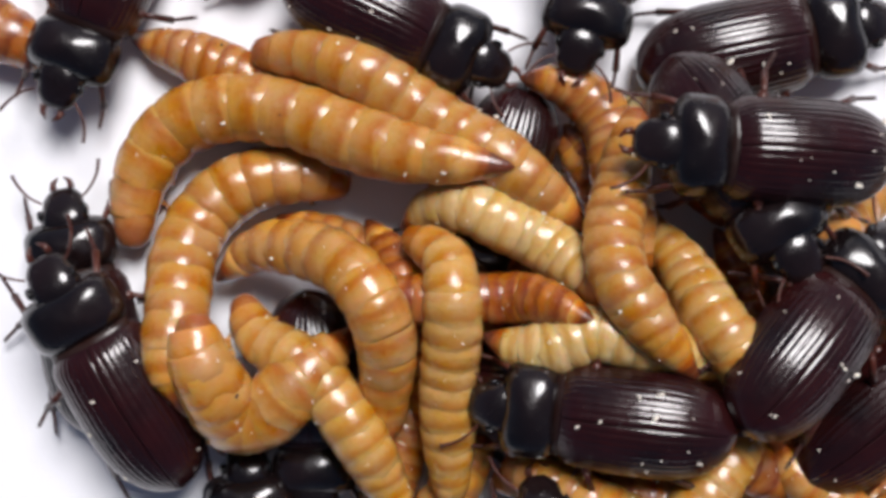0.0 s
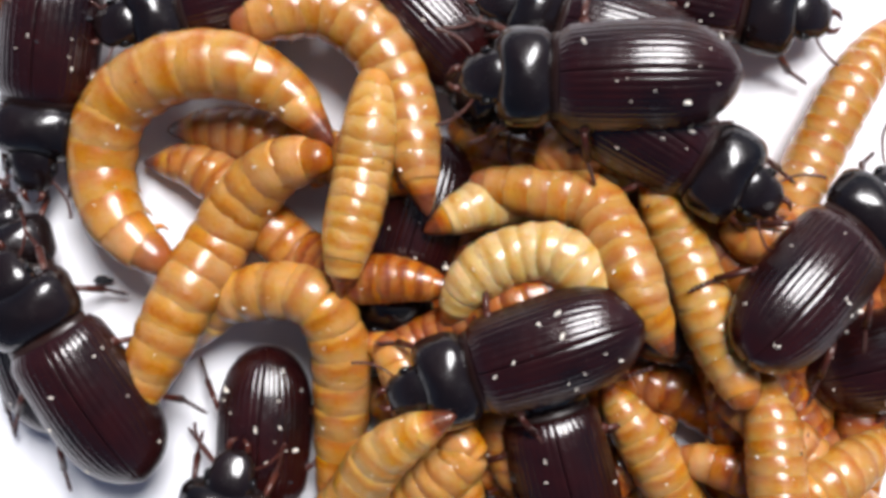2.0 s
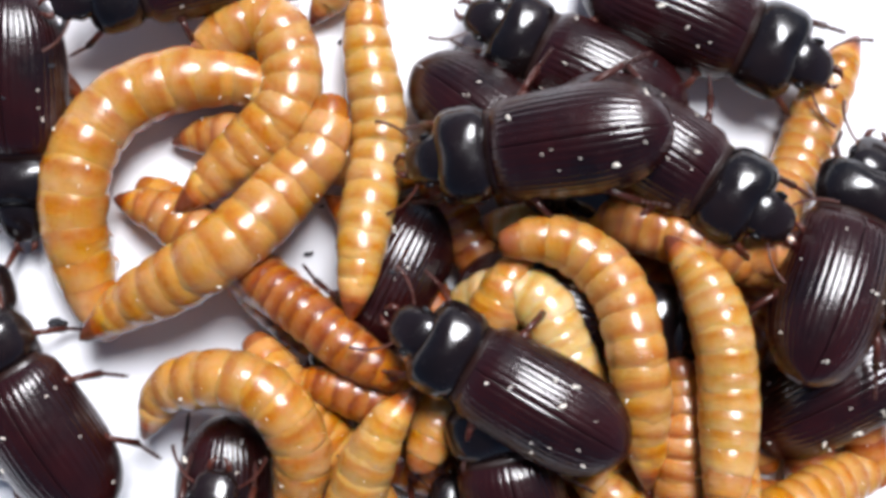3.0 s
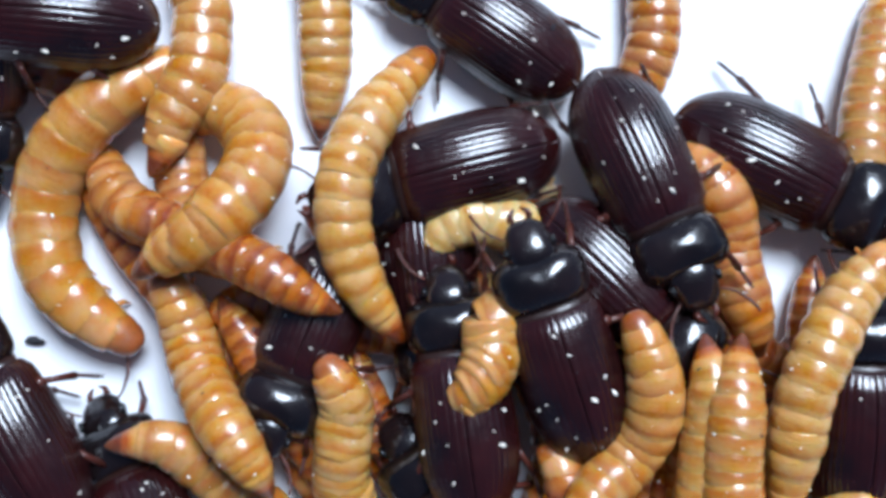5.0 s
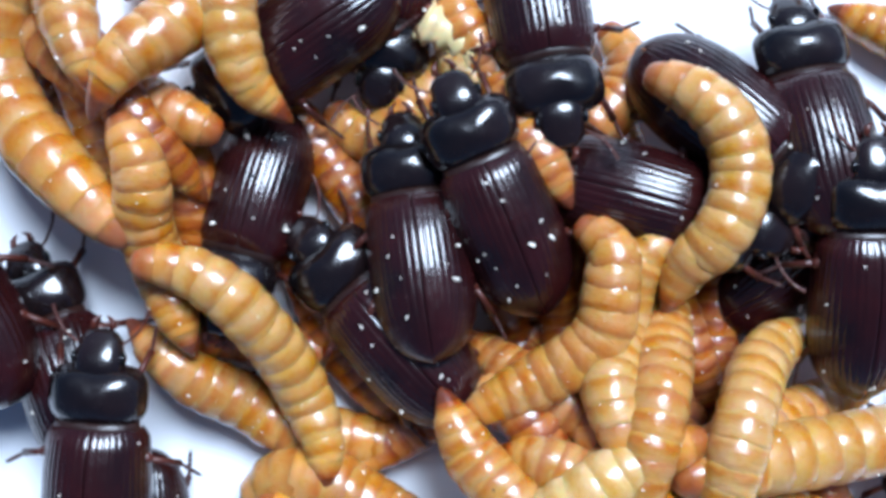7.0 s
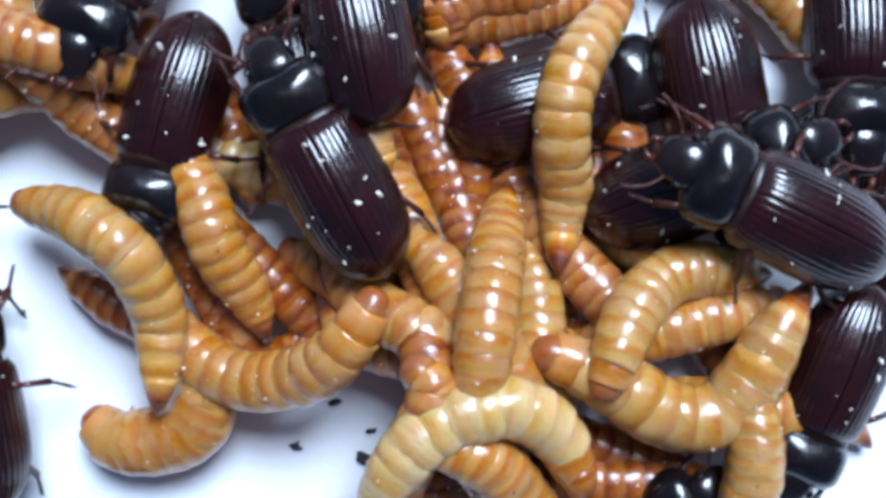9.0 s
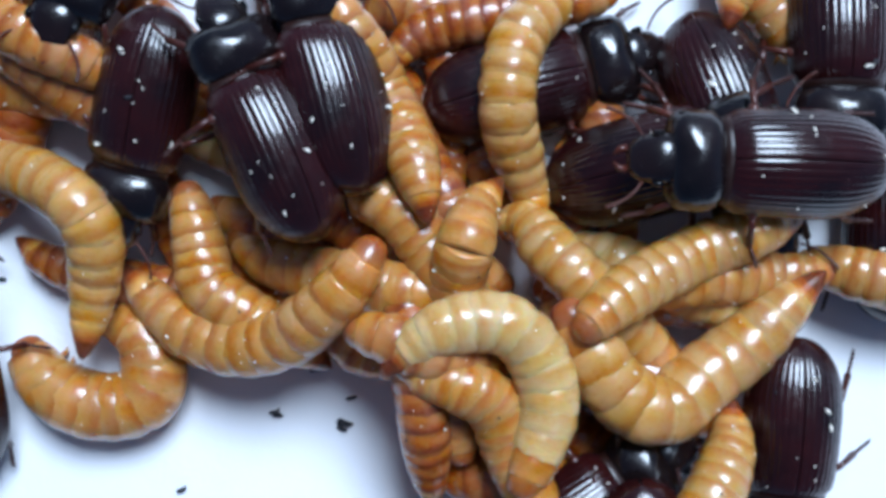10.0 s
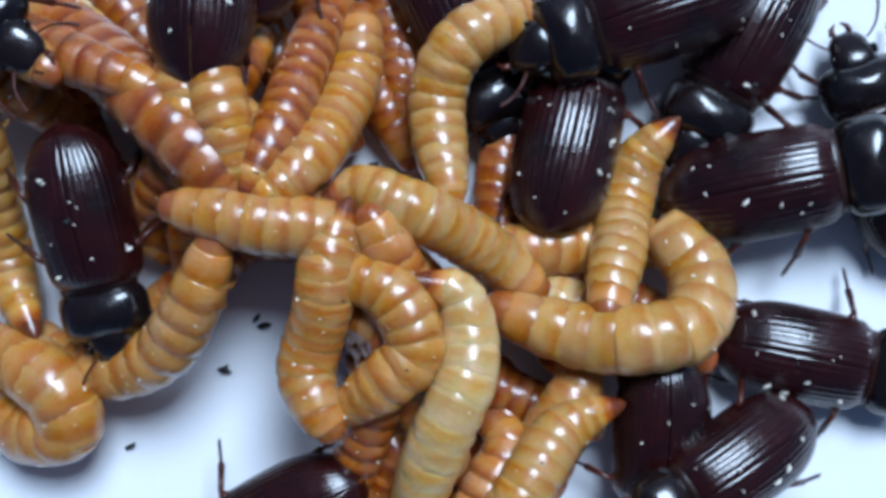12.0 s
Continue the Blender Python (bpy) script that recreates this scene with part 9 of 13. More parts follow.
    bend(w, 5.5, (225, -163, 95), (225, -144, 94), (225, -127, 92), (226, -109, 89), (227, -91, 85), (230, -73, 82), (232, -55, 79), (236, -36, 74))
    bend(w, 6, (217, -190, 91), (218, -171, 94), (220, -153, 94), (223, -135, 91), (227, -118, 81), (231, -101, 69), (235, -83, 64), (239, -64, 61))
    bend(w, 6.5, (210, -212, 88), (211, -192, 93), (213, -173, 95), (215, -155, 93), (219, -139, 83), (224, -123, 66), (232, -105, 53), (241, -88, 44))
    bend(w, 7, (200, -202, 90), (203, -184, 94), (207, -165, 95), (211, -148, 94), (216, -131, 87), (221, -114, 70), (227, -96, 52), (235, -78, 38))
    bend(w, 7.5, (206, -208, 93), (210, -189, 95), (215, -172, 95), (219, -154, 95), (224, -137, 91), (232, -120, 77), (238, -102, 59), (242, -83, 45))
    bend(w, 8.5, (195, -195, 95), (198, -177, 95), (202, -160, 95), (205, -142, 92), (209, -124, 83), (214, -107, 68), (219, -88, 51), (223, -68, 38))
    bend(w, 9.5, (185, -184, 91), (187, -166, 94), (189, -147, 95), (191, -129, 94), (193, -111, 91), (195, -93, 82), (198, -73, 65), (202, -53, 51))
    bend(w, 10, (171, -206, 40), (177, -185, 45), (183, -167, 50), (188, -147, 60), (192, -127, 75), (197, -109, 90), (203, -91, 77), (215, -76, 65))
    bend(w, 10.5, (142, -225, 40), (149, -206, 45), (156, -186, 50), (164, -168, 60), (171, -149, 75), (177, -131, 90), (179, -112, 87), (182, -94, 80))
    bend(w, 11, (152, -227, 40), (155, -205, 45), (158, -185, 50), (161, -165, 60), (164, -146, 75), (166, -127, 90), (164, -108, 90), (162, -90, 90))
    bend(w, 11.5, (147, -237, 83), (150, -218, 88), (152, -200, 89), (154, -181, 89), (154, -163, 91), (154, -144, 95), (155, -126, 95), (157, -108, 92))
    bend(w, 12, (158, -239, 83), (148, -223, 85), (142, -206, 79), (146, -188, 82), (152, -169, 91), (154, -151, 95), (158, -133, 95), (165, -116, 93))
    crawl(w)
    w = larva(16.5, "honey", 55)
    bend(w, 0, (227, -241, 92), (243, -231, 79), (262, -222, 61), (281, -212, 44), (298, -200, 31), (316, -187, 19), (333, -173, 10), (348, -157, 5))
    bend(w, 0.5, (227, -240, 94), (242, -229, 85), (260, -219, 69), (279, -209, 51), (299, -198, 35), (318, -186, 20), (335, -172, 11), (350, -156, 5))
    bend(w, 1, (229, -240, 95), (241, -227, 91), (258, -216, 78), (277, -206, 61), (297, -195, 43), (318, -183, 26), (336, -170, 13), (353, -155, 5))
    bend(w, 1.5, (234, -240, 93), (245, -225, 93), (259, -213, 85), (277, -202, 69), (296, -192, 53), (316, -180, 35), (336, -168, 18), (354, -153, 8))
    bend(w, 2, (241, -240, 88), (252, -225, 88), (266, -213, 79), (282, -201, 69), (298, -189, 57), (318, -178, 40), (338, -166, 23), (356, -152, 10))
    bend(w, 2.5, (247, -239, 84), (260, -227, 77), (276, -216, 64), (290, -202, 59), (303, -188, 55), (321, -176, 41), (340, -165, 23), (358, -151, 10))
    bend(w, 3, (250, -237, 85), (265, -226, 74), (281, -217, 58), (295, -203, 54), (306, -186, 55), (322, -174, 45), (341, -162, 28), (359, -149, 15))
    bend(w, 3.5, (250, -234, 88), (265, -223, 78), (282, -214, 61), (297, -202, 52), (308, -186, 53), (322, -172, 48), (340, -160, 35), (358, -147, 22))
    bend(w, 4.5, (232, -213, 94), (245, -200, 87), (260, -190, 72), (276, -180, 56), (290, -166, 47), (299, -148, 53), (310, -133, 58), (328, -124, 52))
    bend(w, 5.5, (216, -195, 95), (226, -180, 94), (237, -165, 91), (249, -152, 82), (263, -139, 69), (275, -124, 64), (287, -111, 69), (305, -105, 69))
    bend(w, 6, (239, -218, 92), (243, -199, 94), (248, -181, 94), (254, -164, 90), (261, -149, 81), (271, -133, 69), (286, -120, 58), (305, -110, 49))
    bend(w, 6.5, (244, -218, 85), (245, -197, 92), (247, -179, 95), (251, -161, 93), (257, -144, 84), (268, -130, 68), (288, -119, 50), (311, -113, 36))
    bend(w, 7, (247, -208, 81), (249, -188, 91), (253, -169, 95), (257, -152, 94), (264, -135, 84), (274, -119, 67), (291, -106, 49), (314, -101, 34))
    bend(w, 7.5, (256, -198, 84), (258, -178, 92), (261, -160, 95), (265, -142, 93), (273, -126, 82), (287, -111, 65), (307, -101, 47), (331, -95, 32))
    bend(w, 8.5, (259, -182, 75), (264, -163, 80), (271, -146, 78), (280, -130, 68), (294, -116, 55), (311, -107, 44), (331, -103, 37), (353, -102, 28))
    bend(w, 9.5, (260, -162, 85), (267, -145, 82), (277, -129, 74), (290, -114, 67), (307, -103, 61), (326, -101, 62), (344, -105, 64), (365, -108, 57))
    bend(w, 10, (258, -157, 92), (272, -144, 87), (289, -133, 77), (307, -124, 69), (325, -115, 61), (343, -108, 59), (361, -103, 63), (381, -97, 59))
    bend(w, 10.5, (269, -163, 91), (281, -149, 85), (298, -138, 74), (317, -130, 62), (335, -119, 52), (353, -112, 53), (370, -108, 59), (389, -103, 60))
    bend(w, 11, (273, -159, 92), (288, -147, 83), (305, -135, 68), (323, -124, 54), (340, -112, 46), (355, -101, 51), (374, -98, 54), (393, -97, 54))
    bend(w, 11.5, (296, -163, 85), (308, -148, 72), (319, -130, 57), (327, -111, 43), (336, -93, 38), (345, -76, 42), (354, -58, 41), (364, -40, 37))
    bend(w, 12, (306, -176, 70), (311, -157, 57), (317, -138, 44), (321, -120, 31), (326, -103, 23), (331, -88, 24), (339, -77, 28), (350, -66, 31))
    crawl(w)
    w = larva(20.6, "pale", 62)
    bend(w, 0, (342, -279, 40), (311, -274, 53), (280, -268, 67), (250, -261, 83), (224, -258, 90), (203, -261, 83), (185, -268, 67), (164, -274, 53))
    bend(w, 0.5, (345, -271, 40), (314, -266, 52), (284, -261, 65), (253, -256, 80), (227, -252, 89), (205, -255, 84), (187, -261, 68), (167, -267, 54))
    bend(w, 1, (349, -259, 39), (319, -256, 50), (289, -253, 61), (259, -248, 75), (231, -245, 87), (209, -246, 84), (190, -252, 70), (171, -258, 55))
    bend(w, 1.5, (355, -245, 37), (326, -244, 46), (298, -242, 54), (267, -238, 69), (238, -235, 83), (215, -235, 84), (196, -241, 71), (176, -247, 56))
    bend(w, 2, (361, -229, 38), (336, -230, 38), (310, -231, 41), (281, -230, 51), (253, -227, 63), (228, -228, 67), (206, -232, 60), (184, -237, 50))
    bend(w, 2.5, (365, -210, 41), (344, -215, 34), (323, -220, 25), (297, -223, 26), (270, -223, 32), (242, -222, 41), (216, -223, 46), (192, -226, 44))
    bend(w, 3, (370, -192, 45), (350, -198, 35), (331, -205, 20), (307, -210, 15), (280, -212, 21), (250, -210, 35), (222, -208, 48), (198, -211, 48))
    bend(w, 3.5, (374, -174, 47), (354, -180, 38), (336, -189, 22), (314, -195, 15), (286, -196, 21), (256, -195, 38), (227, -193, 52), (203, -197, 53))
    bend(w, 4.5, (384, -143, 48), (361, -148, 46), (335, -152, 51), (308, -154, 57), (284, -158, 59), (258, -161, 66), (232, -163, 74), (209, -167, 74))
    bend(w, 5.5, (389, -122, 53), (363, -126, 57), (335, -129, 69), (309, -133, 75), (284, -136, 82), (258, -139, 91), (236, -144, 90), (216, -152, 81))
    bend(w, 6, (362, -196, 62), (338, -186, 73), (315, -177, 84), (295, -170, 86), (275, -163, 90), (255, -156, 94), (236, -150, 93), (218, -159, 85))
    bend(w, 6.5, (335, -266, 75), (315, -244, 85), (298, -225, 93), (283, -207, 93), (268, -190, 92), (254, -173, 88), (240, -157, 83), (223, -170, 77))
    bend(w, 7, (237, -155, 89), (214, -162, 92), (193, -172, 95), (174, -184, 95), (155, -198, 90), (136, -213, 79), (117, -229, 66), (96, -245, 55))
    bend(w, 7.5, (250, -151, 95), (230, -161, 95), (209, -170, 95), (190, -184, 95), (172, -198, 92), (155, -215, 81), (137, -234, 64), (118, -253, 49))
    bend(w, 8.5, (251, -196, 77), (241, -187, 84), (224, -179, 90), (203, -178, 94), (181, -184, 95), (160, -198, 92), (144, -218, 82), (129, -241, 68))
    bend(w, 9.5, (249, -241, 71), (252, -213, 73), (240, -188, 81), (217, -172, 89), (190, -171, 94), (167, -183, 95), (152, -206, 92), (141, -232, 83))
    bend(w, 10, (226, -242, 85), (236, -220, 82), (242, -197, 81), (237, -173, 83), (221, -154, 88), (198, -151, 92), (175, -159, 94), (157, -175, 91))
    bend(w, 10.5, (224, -252, 84), (234, -229, 84), (239, -205, 83), (236, -181, 82), (221, -163, 84), (196, -161, 90), (174, -170, 95), (161, -190, 95))
    bend(w, 11, (222, -264, 79), (224, -240, 84), (229, -217, 86), (230, -194, 83), (219, -175, 84), (197, -169, 90), (178, -180, 94), (168, -201, 95))
    bend(w, 11.5, (214, -279, 70), (216, -253, 79), (220, -229, 84), (225, -206, 85), (221, -184, 84), (205, -168, 87), (184, -175, 92), (170, -193, 95))
    bend(w, 12, (194, -303, 54), (202, -277, 66), (210, -252, 80), (219, -229, 90), (228, -208, 90), (230, -185, 86), (224, -163, 88), (203, -156, 94))
    crawl(w)
    w = larva(23.9, "honey", 69)
    bend(w, 0, (287, -238, 64), (308, -250, 70), (336, -268, 62), (369, -291, 45), (403, -314, 28), (435, -335, 17), (464, -353, 13), (493, -372, 7))
    bend(w, 0.5, (288, -233, 66), (310, -246, 70), (338, -263, 61), (372, -284, 44), (407, -306, 27), (439, -326, 16), (468, -343, 13), (498, -361, 7))
    bend(w, 1, (289, -227, 69), (313, -240, 69), (342, -256, 60), (377, -275, 43), (413, -296, 26), (445, -313, 16), (473, -329, 13), (504, -345, 7))
    bend(w, 1.5, (294, -220, 69), (319, -233, 66), (349, -248, 56), (384, -265, 39), (420, -283, 23), (451, -299, 16), (479, -312, 13), (510, -327, 7))
    bend(w, 2, (302, -215, 61), (328, -225, 60), (357, -237, 52), (391, -253, 36), (427, -269, 21), (457, -282, 15), (486, -294, 13), (517, -307, 7))
    bend(w, 2.5, (312, -209, 49), (336, -216, 55), (363, -225, 52), (397, -239, 37), (433, -253, 22), (464, -265, 15), (493, -275, 13), (525, -286, 7))
    bend(w, 3, (319, -202, 45), (342, -206, 53), (369, -213, 52), (403, -224, 39), (438, -237, 23), (471, -247, 16), (501, -255, 13), (533, -264, 7))
    bend(w, 3.5, (324, -193, 43), (348, -196, 51), (375, -201, 50), (408, -210, 39), (445, -221, 24), (478, -229, 16), (508, -236, 13), (541, -243, 7))
    bend(w, 4.5, (335, -181, 35), (359, -179, 46), (385, -180, 50), (418, -185, 41), (456, -192, 25), (490, -197, 16), (522, -201, 13), (556, -205, 7))
    bend(w, 5.5, (339, -169, 40), (365, -167, 47), (391, -166, 51), (424, -168, 44), (461, -172, 29), (497, -175, 18), (531, -176, 13), (565, -178, 7))
    bend(w, 6, (309, -170, 55), (339, -168, 49), (368, -166, 49), (396, -165, 49), (430, -165, 39), (467, -167, 25), (503, -167, 15), (538, -167, 7))
    bend(w, 6.5, (280, -170, 73), (310, -166, 63), (341, -164, 55), (370, -161, 53), (401, -159, 48), (434, -158, 38), (470, -157, 26), (506, -155, 15))
    bend(w, 7, (225, -177, 89), (252, -172, 83), (282, -169, 70), (314, -166, 59), (344, -162, 52), (372, -157, 52), (403, -153, 45), (437, -150, 33))
    bend(w, 7.5, (242, -158, 95), (270, -163, 91), (299, -172, 77), (330, -165, 61), (357, -153, 57), (380, -140, 61), (407, -127, 56), (438, -115, 45))
    bend(w, 8.5, (236, -153, 69), (263, -162, 64), (289, -174, 60), (313, -178, 58), (340, -172, 58), (359, -154, 60), (377, -135, 61), (398, -116, 54))
    bend(w, 9.5, (224, -145, 69), (250, -156, 68), (273, -173, 61), (296, -191, 56), (324, -192, 54), (339, -169, 57), (349, -143, 64), (361, -118, 64))
    bend(w, 10, (251, -144, 74), (266, -167, 73), (282, -191, 68), (307, -202, 64), (330, -185, 56), (354, -169, 49), (375, -149, 49), (396, -130, 49))
    bend(w, 10.5, (240, -149, 75), (267, -164, 75), (294, -177, 74), (325, -186, 68), (353, -169, 55), (371, -143, 40), (380, -129, 32), (410, -146, 26))
    bend(w, 11, (232, -160, 77), (261, -169, 78), (288, -181, 84), (319, -188, 75), (351, -176, 57), (364, -147, 41), (374, -125, 31), (405, -143, 21))
    bend(w, 11.5, (234, -166, 66), (264, -176, 72), (294, -182, 79), (326, -185, 76), (356, -170, 62), (361, -139, 46), (361, -120, 36), (393, -137, 26))
    bend(w, 12, (243, -170, 54), (271, -181, 57), (299, -188, 62), (327, -188, 69), (356, -180, 60), (363, -153, 44), (347, -130, 34), (375, -148, 24))
    crawl(w)
    w = larva(16.5, "amber", 83)
    bend(w, 0, (90, -344, 41), (82, -324, 44), (74, -304, 46), (66, -281, 56), (58, -260, 64), (51, -242, 65), (44, -226, 58), (37, -210, 52))
    bend(w, 0.5, (94, -342, 38), (86, -322, 41), (78, -303, 42), (70, -281, 49), (62, -260, 56), (54, -241, 60), (47, -224, 57), (40, -208, 51))
    bend(w, 1, (101, -342, 29), (92, -320, 34), (84, -299, 40), (75, -278, 48), (67, -257, 55), (59, -237, 61), (52, -219, 61), (45, -203, 53))
    bend(w, 1.5, (110, -342, 16), (101, -319, 24), (91, -295, 37), (82, -271, 51), (73, -249, 62), (65, -230, 66), (58, -213, 62), (52, -198, 53))
    bend(w, 2, (117, -338, 10), (109, -316, 17), (99, -291, 32), (90, -266, 48), (81, -244, 58), (74, -225, 60), (67, -208, 57), (59, -192, 50))
    bend(w, 2.5, (125, -332, 10), (116, -309, 17), (107, -284, 31), (98, -261, 43), (90, -241, 46), (82, -222, 50), (75, -203, 53), (67, -186, 50))
    bend(w, 3, (133, -324, 11), (124, -300, 22), (115, -276, 34), (107, -256, 37), (99, -239, 34), (91, -218, 40), (83, -197, 49), (75, -179, 48))
    bend(w, 3.5, (141, -317, 14), (131, -292, 25), (123, -270, 33), (115, -253, 29), (108, -237, 21), (99, -216, 28), (90, -193, 40), (82, -174, 42))
    bend(w, 4.5, (155, -302, 19), (145, -279, 28), (137, -259, 32), (129, -240, 31), (120, -220, 37), (111, -197, 49), (102, -176, 59), (94, -156, 67))
    bend(w, 5.5, (165, -294, 17), (155, -270, 29), (145, -245, 45), (135, -221, 62), (126, -197, 79), (117, -177, 91), (110, -159, 93), (102, -143, 92))
    bend(w, 6, (172, -274, 21), (160, -252, 32), (149, -230, 46), (137, -208, 61), (126, -187, 78), (116, -168, 89), (107, -151, 92), (98, -135, 91))
    bend(w, 6.5, (177, -261, 43), (165, -241, 53), (154, -223, 59), (143, -204, 68), (132, -186, 78), (121, -169, 84), (111, -152, 87), (102, -136, 85))
    bend(w, 7, (181, -239, 68), (167, -222, 79), (154, -207, 83), (141, -193, 85), (128, -180, 83), (116, -167, 78), (107, -151, 77), (100, -134, 75))
    bend(w, 7.5, (184, -250, 73), (171, -231, 85), (159, -215, 94), (148, -200, 94), (136, -187, 88), (125, -175, 76), (115, -160, 65), (105, -144, 60))
    bend(w, 8.5, (226, -270, 57), (214, -254, 61), (201, -236, 70), (189, -218, 81), (177, -202, 90), (164, -190, 91), (150, -182, 86), (136, -172, 77))
    bend(w, 9.5, (264, -284, 67), (253, -268, 67), (242, -254, 62), (231, -239, 58), (220, -221, 66), (204, -210, 79), (185, -207, 87), (167, -201, 88))
    bend(w, 10, (242, -268, 75), (235, -251, 73), (228, -234, 71), (220, -216, 69), (213, -198, 75), (198, -187, 82), (180, -182, 83), (162, -176, 80))
    bend(w, 10.5, (260, -185, 72), (242, -191, 74), (224, -196, 80), (206, -202, 84), (189, -208, 86), (170, -212, 82), (151, -214, 73), (131, -217, 63))
    bend(w, 11, (146, -198, 68), (164, -188, 78), (181, -179, 88), (197, -187, 92), (197, -204, 90), (185, -219, 82), (168, -228, 71), (148, -227, 58))
    bend(w, 11.5, (137, -207, 74), (155, -199, 85), (173, -191, 93), (190, -195, 94), (192, -213, 92), (182, -229, 87), (165, -235, 77), (146, -230, 65))
    bend(w, 12, (153, -146, 88), (170, -154, 91), (187, -161, 94), (198, -176, 95), (201, -194, 94), (188, -207, 92), (173, -219, 83), (156, -231, 71))
    crawl(w)
    w = larva(25.4, "amber", 0)
    bend(w, 0, (-28, -282, 33), (-12, -289, 46), (3, -297, 57), (18, -310, 55), (34, -329, 42), (50, -350, 27), (66, -364, 26), (81, -372, 34))
    bend(w, 0.5, (-23, -274, 39), (-8, -283, 50), (7, -293, 56), (22, -308, 50), (38, -327, 35), (55, -347, 22), (71, -360, 23), (85, -368, 31))
    bend(w, 1, (-18, -267, 41), (-3, -276, 50), (12, -287, 53), (28, -302, 48), (44, -320, 35), (61, -339, 24), (77, -353, 21), (91, -362, 28))
    bend(w, 1.5, (-11, -259, 38), (4, -268, 47), (20, -279, 52), (35, -292, 51), (50, -309, 41), (67, -327, 29), (83, -343, 22), (99, -356, 24))
    bend(w, 2, (-3, -249, 37), (13, -259, 47), (28, -270, 51), (43, -283, 48), (59, -301, 37), (75, -318, 27), (91, -333, 23), (107, -349, 18))
    bend(w, 2.5, (5, -240, 34), (21, -249, 44), (36, -260, 48), (51, -275, 43), (67, -292, 33), (83, -307, 29), (98, -321, 27), (115, -338, 19))
    bend(w, 3, (13, -231, 30), (29, -239, 41), (45, -250, 45), (60, -266, 38), (75, -282, 31), (91, -292, 36), (106, -306, 35), (123, -323, 26))
    bend(w, 3.5, (21, -221, 27), (37, -230, 37), (52, -243, 37), (68, -259, 29), (84, -272, 29), (98, -280, 40), (114, -292, 41), (130, -310, 32))
    bend(w, 4.5, (35, -206, 14), (51, -218, 18), (67, -232, 17), (83, -245, 17), (99, -257, 19), (114, -269, 22), (130, -283, 21), (147, -299, 14))
    bend(w, 5.5, (45, -191, 20), (61, -203, 23), (77, -216, 26), (93, -230, 22), (108, -244, 20), (124, -258, 18), (141, -273, 13), (157, -289, 7))
    bend(w, 6, (28, -194, 23), (44, -198, 27), (61, -207, 28), (78, -219, 25), (94, -232, 25), (110, -245, 22), (127, -259, 19), (144, -274, 12))
    bend(w, 6.5, (4, -201, 18), (21, -194, 25), (40, -196, 28), (57, -206, 25), (74, -218, 25), (91, -228, 29), (107, -238, 34), (124, -251, 31))
    bend(w, 7, (-14, -205, 13), (3, -191, 20), (24, -188, 26), (42, -197, 25), (60, -208, 25), (77, -217, 31), (94, -226, 39), (111, -237, 39))
    bend(w, 7.5, (-22, -220, 13), (-13, -200, 17), (3, -185, 23), (23, -180, 27), (43, -183, 28), (54, -200, 25), (62, -219, 24), (71, -238, 21))
    bend(w, 8.5, (-33, -201, 13), (-24, -201, 15), (-6, -198, 20), (17, -192, 32), (37, -187, 43), (45, -184, 46), (43, -186, 41), (35, -193, 31))
    bend(w, 9.5, (-44, -183, 13), (-34, -202, 15), (-14, -210, 17), (6, -209, 17), (24, -197, 17), (28, -176, 17), (16, -159, 17), (-4, -151, 17))
    bend(w, 10, (-64, -171, 13), (-53, -190, 15), (-34, -202, 17), (-12, -206, 17), (8, -199, 17), (13, -179, 17), (2, -161, 17), (-18, -156, 17))
    bend(w, 10.5, (-76, -189, 13), (-58, -201, 15), (-37, -205, 17), (-16, -204, 17), (3, -197, 17), (7, -177, 17), (-7, -162, 17), (-28, -161, 17))
    bend(w, 11, (-81, -172, 15), (-59, -177, 21), (-37, -182, 26), (-16, -186, 33), (4, -194, 38), (-7, -203, 34), (-29, -201, 25), (-52, -196, 15))
    bend(w, 11.5, (-76, -174, 18), (-53, -180, 28), (-31, -187, 39), (-10, -195, 47), (4, -208, 46), (-15, -218, 35), (-38, -215, 24), (-62, -210, 13))
    bend(w, 12, (-65, -192, 16), (-42, -200, 25), (-21, -209, 36), (-5, -222, 41), (-1, -241, 35), (-23, -246, 26), (-44, -239, 18), (-66, -230, 10))
    crawl(w)
    w = larva(16.5, "amber", 62)
    bend(w, 0, (126, -350, 48), (114, -336, 45), (103, -327, 33), (91, -317, 21), (78, -299, 26), (63, -277, 40), (50, -258, 50), (37, -242, 54))
    bend(w, 0.5, (130, -343, 49), (118, -329, 45), (107, -320, 32), (96, -310, 21), (82, -292, 25), (68, -273, 33), (54, -255, 41), (41, -239, 45))
    bend(w, 1, (136, -333, 49), (124, -321, 43), (114, -312, 29), (103, -300, 20), (89, -283, 24), (75, -266, 29), (61, -248, 35), (47, -232, 37))
    bend(w, 1.5, (145, -323, 46), (133, -312, 38), (123, -303, 23), (110, -290, 17), (96, -273, 20), (82, -255, 27), (68, -237, 37), (54, -220, 42))
    bend(w, 2, (155, -313, 40), (143, -302, 29), (132, -292, 17), (119, -278, 14), (105, -262, 15), (90, -244, 22), (76, -224, 36), (62, -207, 45))
    bend(w, 2.5, (166, -303, 29), (154, -292, 21), (141, -280, 14), (127, -265, 13), (113, -249, 13), (99, -231, 21), (84, -211, 36), (70, -194, 45))
    bend(w, 3, (178, -295, 16), (164, -281, 14), (150, -266, 13), (136, -251, 13), (122, -235, 13), (107, -218, 19), (93, -199, 30), (79, -183, 36))
